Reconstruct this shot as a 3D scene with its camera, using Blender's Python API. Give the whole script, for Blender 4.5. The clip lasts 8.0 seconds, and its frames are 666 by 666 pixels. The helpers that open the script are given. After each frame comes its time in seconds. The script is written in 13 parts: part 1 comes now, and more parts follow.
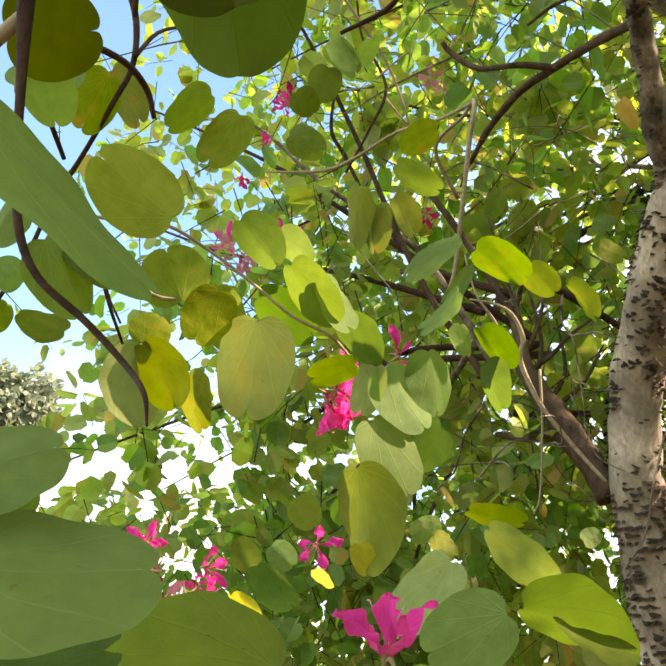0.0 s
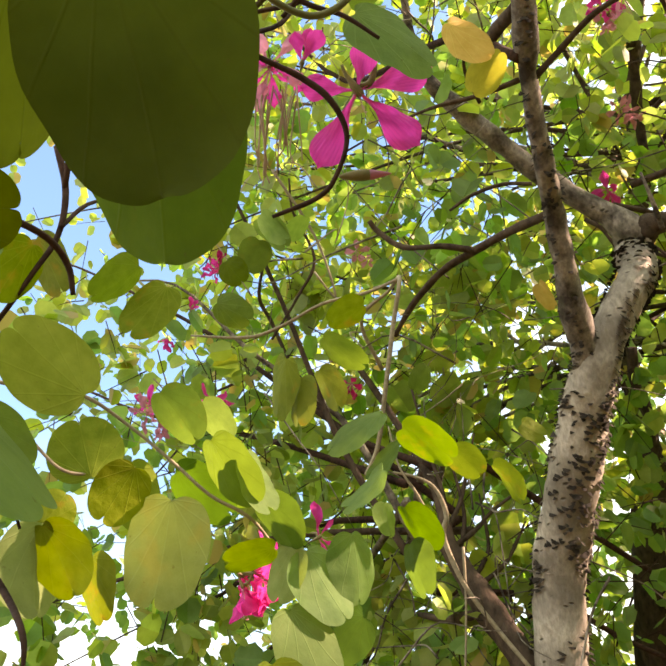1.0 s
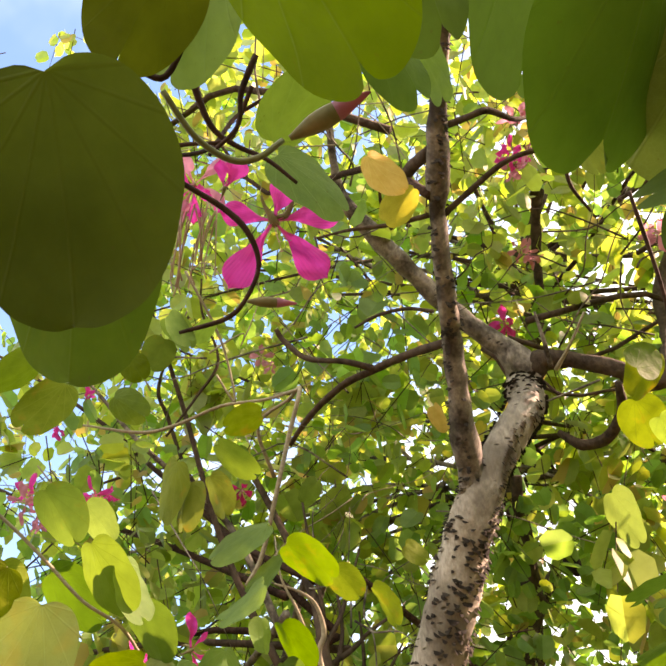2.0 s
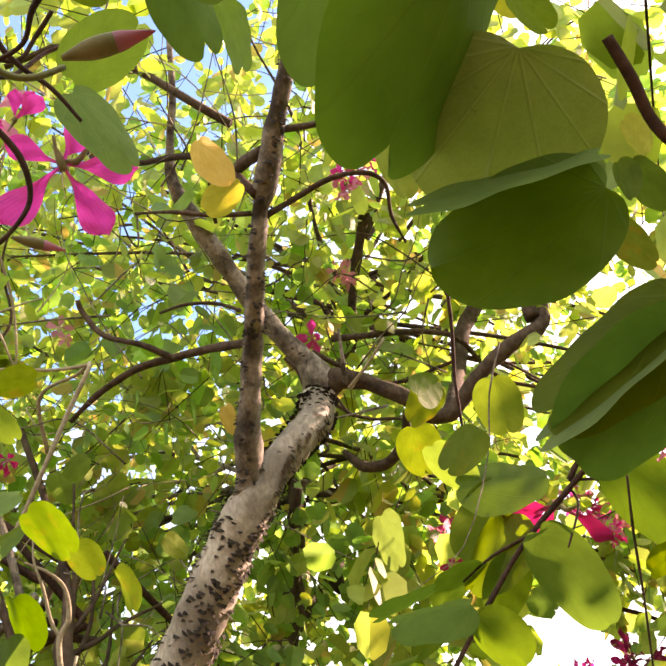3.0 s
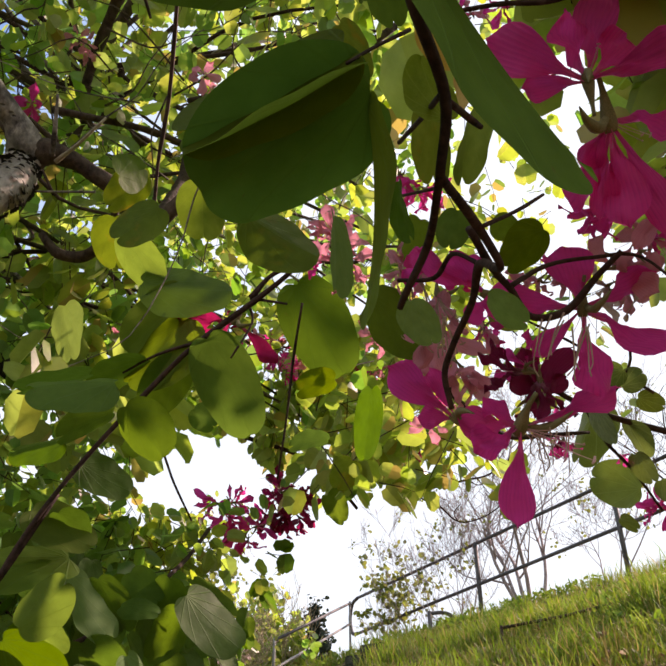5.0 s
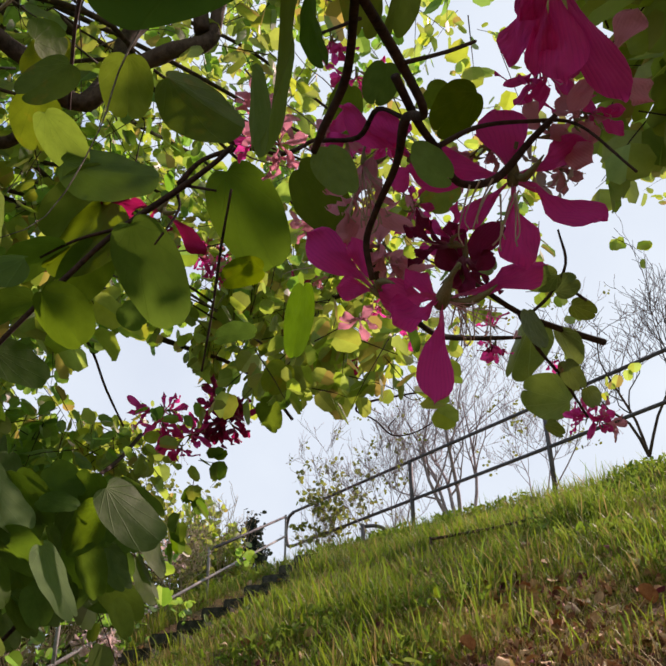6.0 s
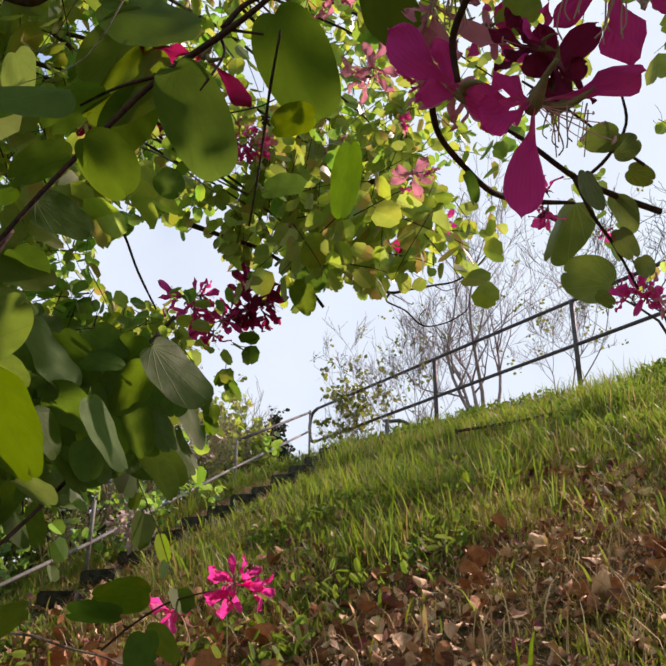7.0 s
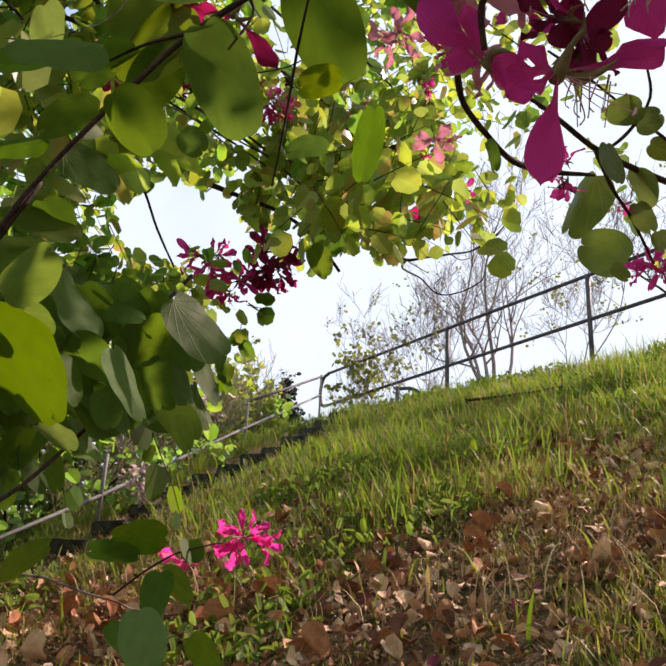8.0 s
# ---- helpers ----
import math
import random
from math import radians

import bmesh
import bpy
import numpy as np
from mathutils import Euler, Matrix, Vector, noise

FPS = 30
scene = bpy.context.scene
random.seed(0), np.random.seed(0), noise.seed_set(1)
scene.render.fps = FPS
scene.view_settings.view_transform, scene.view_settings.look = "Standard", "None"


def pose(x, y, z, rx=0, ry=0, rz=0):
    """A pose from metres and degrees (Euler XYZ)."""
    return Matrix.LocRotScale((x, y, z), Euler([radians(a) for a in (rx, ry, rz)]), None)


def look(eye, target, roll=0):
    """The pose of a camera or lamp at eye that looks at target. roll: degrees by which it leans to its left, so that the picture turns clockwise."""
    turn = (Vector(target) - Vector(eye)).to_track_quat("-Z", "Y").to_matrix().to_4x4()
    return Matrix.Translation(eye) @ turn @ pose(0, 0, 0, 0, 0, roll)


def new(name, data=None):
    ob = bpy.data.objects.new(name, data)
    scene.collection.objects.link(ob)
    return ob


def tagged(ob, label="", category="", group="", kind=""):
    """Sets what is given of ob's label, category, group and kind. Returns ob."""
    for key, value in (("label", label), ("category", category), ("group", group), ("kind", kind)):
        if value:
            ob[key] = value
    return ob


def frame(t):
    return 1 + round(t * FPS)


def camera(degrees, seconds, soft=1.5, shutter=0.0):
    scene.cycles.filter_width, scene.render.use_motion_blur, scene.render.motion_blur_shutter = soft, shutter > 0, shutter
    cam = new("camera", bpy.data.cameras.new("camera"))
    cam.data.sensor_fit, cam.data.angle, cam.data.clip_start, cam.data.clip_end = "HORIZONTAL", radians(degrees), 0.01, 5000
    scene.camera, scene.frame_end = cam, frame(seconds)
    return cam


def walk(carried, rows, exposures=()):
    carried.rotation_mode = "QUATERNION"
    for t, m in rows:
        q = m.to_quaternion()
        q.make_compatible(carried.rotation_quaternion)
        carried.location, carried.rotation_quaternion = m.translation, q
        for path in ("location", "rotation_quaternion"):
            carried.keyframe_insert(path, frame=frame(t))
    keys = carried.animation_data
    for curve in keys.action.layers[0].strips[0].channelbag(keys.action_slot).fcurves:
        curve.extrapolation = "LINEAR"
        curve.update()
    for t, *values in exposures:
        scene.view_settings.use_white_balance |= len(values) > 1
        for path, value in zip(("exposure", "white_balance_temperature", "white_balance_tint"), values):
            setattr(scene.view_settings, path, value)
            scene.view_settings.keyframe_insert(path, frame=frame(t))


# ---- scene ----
cam = camera(43.4, 8.0, 2.0)
PATH = [
    (0, (0.319, 0.146, 1.860), (0.068, 1.930, 2.728), 3.8),
    (0.5, (0.314, 0.166, 1.889), (0.196, 1.823, 3.003), 1.0),
    (1, (0.315, 0.16, 1.889), (0.242, 1.755, 3.093), 2.9),
    (1.2, (0.313, 0.16, 1.888), (0.251, 1.709, 3.152), 2.2),
    (2.3, (0.324, 0.116, 1.884), (0.586, 1.488, 3.315), 3.1),
    (2.5, (0.338, 0.114, 1.882), (0.687, 1.448, 3.33), 2.3),
    (3, (0.368, 0.139, 1.873), (0.907, 1.435, 3.298), 1.3),
    (3.5, (0.405, 0.158, 1.868), (1.179, 1.409, 3.223), 0.2),
    (4, (0.438, 0.159, 1.876), (1.35, 1.35, 3.199), -0.8),
    (4.5, (0.451, 0.162, 1.854), (1.495, 1.324, 3.104), -0.5),
    (5, (0.475, 0.165, 1.833), (1.655, 1.3, 2.982), 0.1),
    (5.2, (0.485, 0.16, 1.827), (1.708, 1.285, 2.94), 0.2),
    (6.3, (0.555, 0.217, 1.795), (1.916, 1.343, 2.733), 0.1),
    (6.5, (0.553, 0.239, 1.778), (1.918, 1.398, 2.668), 0.6),
    (7, (0.571, 0.282, 1.756), (1.957, 1.487, 2.547), 0.7),
    (7.5, (0.557, 0.275, 1.743), (1.957, 1.507, 2.465), 1.8),
    (8, (0.548, 0.27, 1.735), (1.939, 1.517, 2.451), 3.2),
]
walk(cam, [(t, look(eye, target, roll)) for t, eye, target, roll in PATH],
     [(0.0, 2.05, 9000, 36), (1.2, 2.02, 9300, 43), (2.5, 2.24, 9200, 49), (3.5, 2.27, 8800, 50), (4.5, 1.54, 8100, 49), (5.0, 1.00, 7800, 48),
      (5.2, 0.88, 7700, 47), (6.3, 0.50, 7500, 46), (6.6, 0.50, 7500, 46), (7.2, 0.71, 7400, 47), (8.0, 0.83, 7400, 47)])


# ---- world, sun ----
SUN_TO = Vector((0.80, -0.12, 0.68)).normalized()
world = bpy.data.worlds.new("sky")
scene.world = world
world.use_nodes = True


def build_sky():
    nt = world.node_tree
    nt.nodes.clear()
    out = nt.nodes.new("ShaderNodeOutputWorld")
    bg = nt.nodes.new("ShaderNodeBackground")
    sky = nt.nodes.new("ShaderNodeTexSky")
    sky.sky_type, sky.sun_disc = "NISHITA", False
    sky.sun_elevation = math.asin(SUN_TO.z)
    sky.sun_rotation = math.atan2(SUN_TO.x, SUN_TO.y)
    sky.dust_density, sky.ozone_density = 0.15, 2.5
    co = nt.nodes.new("ShaderNodeTexCoord")
    # bright thin cloud, thick towards the embankment and the horizon, with blue above
    dot = nt.nodes.new("ShaderNodeVectorMath")
    dot.operation = "DOT_PRODUCT"
    dot.inputs[1].default_value = (0.35, -0.80, -0.85)
    nz = nt.nodes.new("ShaderNodeTexNoise")
    nz.inputs["Scale"].default_value, nz.inputs["Detail"].default_value = 2.6, 5.0
    mul = nt.nodes.new("ShaderNodeMath")
    mul.operation = "MULTIPLY_ADD"
    mul.inputs[1].default_value, mul.inputs[2].default_value = 0.6, -0.30
    add = nt.nodes.new("ShaderNodeMath")
    add.operation = "ADD"
    ramp = nt.nodes.new("ShaderNodeMapRange")
    ramp.interpolation_type = "SMOOTHSTEP"
    ramp.inputs["From Min"].default_value, ramp.inputs["From Max"].default_value = -1.16, -0.90
    cloud = nt.nodes.new("ShaderNodeMix")
    cloud.data_type = "RGBA"
    cloud.inputs[6].default_value = (2.20, 3.50, 4.15, 1)
    cloud.inputs[7].default_value = (3.70, 5.60, 5.65, 1)
    mix = nt.nodes.new("ShaderNodeMix")
    mix.data_type = "RGBA"
    ln = nt.links.new
    ln(co.outputs["Generated"], dot.inputs[0])
    ln(co.outputs["Generated"], nz.inputs["Vector"])
    ln(nz.outputs["Fac"], mul.inputs[0])
    ln(mul.outputs[0], add.inputs[0])
    ln(dot.outputs["Value"], add.inputs[1])
    ln(add.outputs[0], ramp.inputs["Value"])
    ln(ramp.outputs["Result"], mix.inputs[0])
    ln(nz.outputs["Fac"], cloud.inputs[0])
    tint = nt.nodes.new("ShaderNodeMix")
    tint.data_type, tint.blend_type = "RGBA", "MULTIPLY"
    tint.inputs[0].default_value, tint.inputs[7].default_value = 1.0, (0.60, 1.05, 1.08, 1)
    ln(sky.outputs[0], tint.inputs[6])
    ln(tint.outputs[2], mix.inputs[6])
    ln(cloud.outputs[2], mix.inputs[7])
    ln(mix.outputs[2], bg.inputs["Color"])
    bg.inputs["Strength"].default_value = 0.14
    ln(bg.outputs[0], out.inputs["Surface"])


build_sky()
sun = new("sun", bpy.data.lights.new("sun", "SUN"))
sun.data.energy, sun.data.angle, sun.data.color = 4.2, radians(1.5), (1.0, 0.94, 0.84)
sun.matrix_world = look(SUN_TO * 50, (0, 0, 0))


# ---- materials ----
class Mat:
    """A small builder of node materials."""

    def __init__(self, name):
        self.m = bpy.data.materials.new(name)
        self.m.use_nodes = True
        self.t = self.m.node_tree
        self.t.nodes.clear()
        self.out = self.t.nodes.new("ShaderNodeOutputMaterial")

    def n(self, kind, **ins):
        node = self.t.nodes.new("ShaderNode" + kind)
        for key, value in ins.items():
            self.put(node.inputs[key.replace("_", " ")], value)
        return node

    def put(self, socket, value):
        if isinstance(value, bpy.types.NodeSocket):
            self.t.links.new(value, socket)
        elif isinstance(value, tuple) and len(value) == 3 and socket.type == "RGBA":
            socket.default_value = (*value, 1)
        else:
            socket.default_value = value

    def math(self, op, a, b=0.0, c=0.0):
        node = self.t.nodes.new("ShaderNodeMath")
        node.operation = op
        for s, v in zip(node.inputs, (a, b, c)):
            self.put(s, v)
        return node.outputs[0]

    def mix(self, f, a, b, blend="MIX"):
        node = self.t.nodes.new("ShaderNodeMix")
        node.data_type, node.blend_type = "RGBA", blend
        self.put(node.inputs[0], f)
        self.put(node.inputs[6], a)
        self.put(node.inputs[7], b)
        return node.outputs[2]

    def ramp(self, v, lo, hi, a=0.0, b=1.0):
        node = self.n("MapRange", Value=v)
        for s, x in zip(("From Min", "From Max", "To Min", "To Max"), (lo, hi, a, b)):
            node.inputs[s].default_value = x
        return node.outputs["Result"]

    def noise(self, scale, detail=3.0, vec=None, rough=0.55):
        node = self.n("TexNoise", Scale=scale, Detail=detail, Roughness=rough)
        if vec is not None:
            self.put(node.inputs["Vector"], vec)
        return node.outputs["Fac"]

    def coord(self, which="Object", stretch=None):
        v = self.n("TexCoord").outputs[which]
        if stretch:
            v = self.n("Mapping", Vector=v, Scale=stretch).outputs[0]
        return v

    def bump(self, h, strength=0.4, dist=0.01):
        return self.n("Bump", Height=h, Strength=strength, Distance=dist).outputs[0]

    def principled(self, color, rough, metal=0.0, normal=None, spec=0.5):
        p = self.n("BsdfPrincipled", Base_Color=color, Roughness=rough, Metallic=metal)
        p.inputs["Specular IOR Level"].default_value = spec
        if normal is not None:
            self.put(p.inputs["Normal"], normal)
        return p.outputs[0]

    def done(self, shader):
        self.t.links.new(shader, self.out.inputs["Surface"])
        return self.m


def leaf_material(name, dark, light, glow, share, veins, by_island=False, gloss=0.6, old=None, spec=0.10, rust=0.0, ribs=0.32, dying=0.89):
    k = Mat(name)
    if by_island:
        rnd = k.n("NewGeometry").outputs["Random Per Island"]
    else:
        rnd = k.n("ObjectInfo").outputs["Random"]
    co = k.coord("Object" if by_island else "UV")
    if veins:
        shifted = k.n("VectorMath")
        k.put(shifted.inputs[0], co)
        k.put(shifted.inputs[1], k.math("MULTIPLY", rnd, 37.0))
        co = shifted.outputs[0]
    blot = k.noise(26.0 if by_island else 4.5, 4.0, co)
    col = k.mix(k.ramp(blot, 0.3, 0.7), dark, light)
    hue = k.n("HueSaturation", Color=col, Hue=k.ramp(rnd, 0, 1, *((0.475, 0.522) if by_island else (0.485, 0.512))),
              Saturation=k.ramp(k.math("FRACT", k.math("MULTIPLY", rnd, 3.77)), 0, 1, 1.05, 0.88),
              Value=k.ramp(k.math("FRACT", k.math("MULTIPLY", rnd, 7.31)), 0, 1, *((0.5, 1.5) if by_island else (0.85, 1.2)))).outputs[0]
    lit = k.n("HueSaturation", Color=k.mix(k.ramp(blot, 0.3, 0.75), glow, tuple(c * 1.25 for c in glow)), Hue=k.ramp(rnd, 0, 1, *((0.476, 0.515) if by_island else (0.485, 0.510))),
              Saturation=k.ramp(k.math("FRACT", k.math("MULTIPLY", rnd, 5.17)), 0, 1, 1.05, 0.9),
              Value=k.ramp(k.math("FRACT", k.math("MULTIPLY", rnd, 13.7)), 0, 1, 0.75, 1.2)).outputs[0]
    if old:
        aged = k.ramp(k.math("FRACT", k.math("MULTIPLY", rnd, 23.9)), dying, dying + 0.03)
        hue, lit = k.mix(aged, hue, old), k.mix(aged, lit, tuple(min(1, c * 1.3) for c in old))
    normal = None
    if veins:
        sep = k.n("SeparateXYZ", Vector=k.coord("UV"))
        u, v = sep.outputs[0], k.math("SUBTRACT", sep.outputs[1], 0.5)
        ang = k.math("ARCTAN2", v, k.math("ADD", u, 0.01))
        r = k.math("SQRT", k.math("ADD", k.math("MULTIPLY", u, u), k.math("MULTIPLY", v, v)))
        gap = k.math("MULTIPLY", k.math("PINGPONG", ang, 0.19), r)
        vein = k.ramp(gap, 0.003, 0.011, 1.0, 0.0)
        net = k.n("TexVoronoi", Vector=k.coord("UV"), Scale=26.0)
        net.feature = "DISTANCE_TO_EDGE"
        fine = k.ramp(net.outputs["Distance"], 0.0, 0.09, 0.35, 0.0)
        both = k.math("MAXIMUM", vein, fine)
        hue = k.mix(k.math("MULTIPLY", both, ribs), hue, tuple(min(1.0, c * 1.9 + 0.01) for c in light))
        lit = k.mix(k.math("MULTIPLY", both, 0.45), lit, tuple(c * 0.6 for c in glow))
        spots = k.ramp(k.noise(17.0, 2.0, co), 0.70, 0.76)
        hue = k.mix(k.math("MULTIPLY", spots, 0.7), hue, (0.09, 0.055, 0.02))
        if rust:
            ripe = k.ramp(k.math("FRACT", k.math("MULTIPLY", rnd, 31.7)), 0.35, 0.6, 0.0, rust)
            aged = k.math("MULTIPLY", k.ramp(k.noise(2.4, 3.0, co), 0.57, 0.70), ripe)
            hue, lit = k.mix(aged, hue, (0.30, 0.17, 0.02)), k.mix(aged, lit, (0.50, 0.27, 0.02))
        normal = k.bump(k.math("ADD", k.math("MULTIPLY", vein, -1.0), k.math("MULTIPLY", blot, 0.8)), 0.3 + 0.5 * (ribs - 0.32), 0.008)
    top = k.principled(hue, gloss, 0.0, normal, spec)
    through_it = k.n("BsdfTranslucent", Color=lit).outputs[0]
    mixer = k.n("MixShader", Fac=share)
    k.put(mixer.inputs[1], top)
    k.put(mixer.inputs[2], through_it)
    return k.done(mixer.outputs[0])


LEAF = leaf_material("leaf_green", (0.054, 0.100, 0.007), (0.084, 0.138, 0.012), (0.145, 0.250, 0.011), 0.45, True, rust=0.25)
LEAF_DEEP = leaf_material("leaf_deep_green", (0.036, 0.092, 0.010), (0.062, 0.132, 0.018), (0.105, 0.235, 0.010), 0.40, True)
LEAF_GREY = leaf_material("leaf_grey_green", (0.085, 0.165, 0.050), (0.13, 0.22, 0.070), (0.19, 0.34, 0.030), 0.40, True, gloss=0.72)
LEAF_OLIVE = leaf_material("leaf_olive", (0.130, 0.185, 0.012), (0.21, 0.260, 0.030), (0.160, 0.245, 0.012), 0.44, True, rust=0.55)
LEAF_PALE = leaf_material("leaf_pale_underside", (0.155, 0.220, 0.070), (0.215, 0.280, 0.105), (0.19, 0.30, 0.045), 0.40, True, gloss=0.7, rust=0.15)
LEAF_VEINED = leaf_material("leaf_grey_olive", (0.098, 0.140, 0.038), (0.142, 0.190, 0.062), (0.145, 0.225, 0.026), 0.37, True, gloss=0.38, spec=0.4, ribs=0.75)
# olive leaf colour darkened to stand for near leaves in shade
LEAF_SHADED = leaf_material("leaf_dark_olive", (0.036, 0.055, 0.003), (0.052, 0.074, 0.005), (0.105, 0.135, 0.004), 0.45, True)
LEAF_YELLOW = leaf_material("leaf_yellow", (0.30, 0.30, 0.025), (0.44, 0.40, 0.05), (0.55, 0.55, 0.03), 0.50, True)
LEAF_ORANGE = leaf_material("leaf_tan", (0.60, 0.36, 0.06), (0.68, 0.47, 0.14), (0.85, 0.58, 0.12), 0.45, True)
# the crown has a lit and a shaded copy of its leaf colour
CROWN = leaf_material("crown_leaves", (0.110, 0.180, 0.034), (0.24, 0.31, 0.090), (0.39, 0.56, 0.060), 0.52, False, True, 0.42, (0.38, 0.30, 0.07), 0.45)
CROWN_SHADED = leaf_material("crown_leaves_deep", (0.050, 0.135, 0.034), (0.13, 0.25, 0.090), (0.23, 0.50, 0.050), 0.52, False, True, 0.5, None, 0.25)
# darker green puts the shade under the crown into the low leaves' colour
LOW_LEAF_SHADED = leaf_material("low_leaves", (0.030, 0.078, 0.010), (0.055, 0.12, 0.020), (0.12, 0.26, 0.012), 0.42, False, True)
SHRUB = leaf_material("shrub_leaves", (0.07, 0.10, 0.03), (0.12, 0.15, 0.05), (0.24, 0.30, 0.05), 0.45, False, True)
CONIFER = leaf_material("dark_needles", (0.022, 0.040, 0.028), (0.035, 0.055, 0.038), (0.03, 0.05, 0.03), 0.2, False, True)
# pale bluish tone paints distance haze into the leaves
FAR_LEAF_HAZED = leaf_material("far_tree_leaves", (0.16, 0.225, 0.17), (0.25, 0.32, 0.235), (0.24, 0.32, 0.20), 0.4, False, True)
GRASS = leaf_material("grass_blades", (0.052, 0.118, 0.014), (0.150, 0.222, 0.036), (0.23, 0.39, 0.028), 0.38, False, True, gloss=0.5, old=(0.36, 0.28, 0.10), dying=0.84)
GRASS_SHORT = leaf_material("short_grass_blades", (0.135, 0.180, 0.026), (0.270, 0.300, 0.060), (0.30, 0.40, 0.040), 0.36, False, True, gloss=0.5, old=(0.48, 0.38, 0.16), dying=0.70)
HERB = leaf_material("herb_leaves", (0.060, 0.130, 0.020), (0.120, 0.200, 0.036), (0.18, 0.32, 0.03), 0.42, False, True)


def petal_material(name, base, glow, streak, share=0.55):
    k = Mat(name)
    rnd = k.n("ObjectInfo").outputs["Random"]
    sep = k.n("SeparateXYZ", Vector=k.coord("UV"))
    u, v = sep.outputs[0], k.math("SUBTRACT", sep.outputs[1], 0.5)
    wob = k.noise(5.0, 3.0, k.coord("UV"))
    lines = k.math("SINE", k.math("MULTIPLY", k.math("DIVIDE", v, k.math("ADD", k.math("MULTIPLY", u, 0.6), 0.25)), 105.0))
    vein = k.math("MULTIPLY", k.ramp(lines, 0.4, 1.0), k.ramp(wob, 0.35, 0.75, 0.0, 0.34))
    col = k.mix(vein, base, streak)
    col = k.mix(k.ramp(u, 0.35, 0.0, 0.0, 0.7), col, (0.75, 0.42, 0.55))
    col = k.n("HueSaturation", Color=col, Hue=k.ramp(rnd, 0, 1, 0.485, 0.515), Value=k.ramp(k.math("FRACT", k.math("MULTIPLY", rnd, 9.7)), 0, 1, 0.8, 1.4)).outputs[0]
    lit = k.mix(vein, glow, streak)
    mixer = k.n("MixShader", Fac=share)
    k.put(mixer.inputs[1], k.principled(col, 0.42, 0.0, k.bump(k.math("ADD", k.math("MULTIPLY", lines, 0.1), wob), 0.4, 0.012), 0.25))
    k.put(mixer.inputs[2], k.n("BsdfTranslucent", Color=lit).outputs[0])
    return k.done(mixer.outputs[0])


PETAL = petal_material("petal_magenta", (0.66, 0.042, 0.275), (1.0, 0.075, 0.41), (0.40, 0.010, 0.14), 0.62)
PETAL_RED = petal_material("petal_crimson", (0.36, 0.012, 0.090), (0.52, 0.02, 0.12), (0.20, 0.005, 0.04))
PETAL_PALE = petal_material("petal_faded_pink", (0.58, 0.22, 0.30), (0.80, 0.30, 0.38), (0.45, 0.10, 0.16))
PETAL_DRY = petal_material("petal_dry_white", (0.55, 0.44, 0.42), (0.65, 0.50, 0.46), (0.40, 0.25, 0.24))
PETAL_WINE = petal_material("petal_dark_wine", (0.17, 0.014, 0.050), (0.32, 0.02, 0.08), (0.07, 0.006, 0.02))


def plain(name, a, b, rough, scale=40.0, bump=0.3, metal=0.0, depth=0.004, stretch=None, sharp=0.15):
    k = Mat(name)
    co = k.coord("Object", stretch)
    f = k.noise(scale, 5.0, co)
    g = k.noise(scale * 0.13, 3.0, co)
    col = k.mix(k.ramp(k.math("ADD", k.math("MULTIPLY", f, 0.6), k.math("MULTIPLY", g, 0.4)), 0.5 - sharp, 0.5 + sharp), a, b)
    return k.done(k.principled(col, rough, metal, k.bump(f, bump, depth), 0.5 if metal else 0.18))


def bark_material(name, low, high, mossy=0.5, size=7.0):
    k = Mat(name)
    co = k.coord("Object")
    flat = k.coord("Object", (1.6, 1.6, 0.7))
    patch = k.noise(size, 4.0, co)
    grain = k.noise(70.0, 6.0, flat, 0.65)
    col = k.mix(k.ramp(patch, 0.38, 0.62), low, high)
    col = k.mix(k.ramp(grain, 0.35, 0.65), k.mix(0.55, col, tuple(c * 0.45 for c in low)), col)
    slit = k.n("TexVoronoi", Vector=k.coord("Object", (26.0, 26.0, 60.0)), Scale=1.0, Randomness=1.0)
    dark = k.math("MULTIPLY", k.ramp(slit.outputs["Distance"], 0.10, 0.20, 0.8, 0.0), k.ramp(k.noise(30.0, 3.0, co), 0.40, 0.52))
    col = k.mix(dark, col, (0.035, 0.028, 0.022))
    moss = k.ramp(k.noise(11.0, 3.0, co), 0.60, 0.74)
    col = k.mix(k.math("MULTIPLY", moss, mossy), col, (0.17, 0.18, 0.10))
    h = k.math("SUBTRACT", k.math("ADD", k.math("MULTIPLY", grain, 0.6), patch), dark)
    return k.done(k.principled(col, 0.85, 0.0, k.bump(h, 0.9, 0.006), 0.25))


BARK = bark_material("bark_pale", (0.235, 0.205, 0.165), (0.56, 0.505, 0.425), 0.35)
# dark tone also paints the shade of the low limb and second trunk
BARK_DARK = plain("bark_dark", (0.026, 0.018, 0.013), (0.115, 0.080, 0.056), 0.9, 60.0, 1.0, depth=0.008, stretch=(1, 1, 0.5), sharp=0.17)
BARK_MID = bark_material("bark_brown", (0.045, 0.034, 0.027), (0.35, 0.305, 0.25), 0.3, 17.0)
# near black paints the shadow slits of the bark scales; also the pod
BARK_FLAKE = plain("bark_flake", (0.012, 0.010, 0.008), (0.05, 0.040, 0.032), 0.9, 90.0, 0.6)
TWIG = plain("twig_dark", (0.018, 0.010, 0.008), (0.080, 0.042, 0.030), 0.85, 110.0, 0.8, depth=0.003)
TWIG_PALE = plain("twig_pale", (0.20, 0.17, 0.11), (0.38, 0.33, 0.23), 0.7, 110.0, 0.4, depth=0.002)
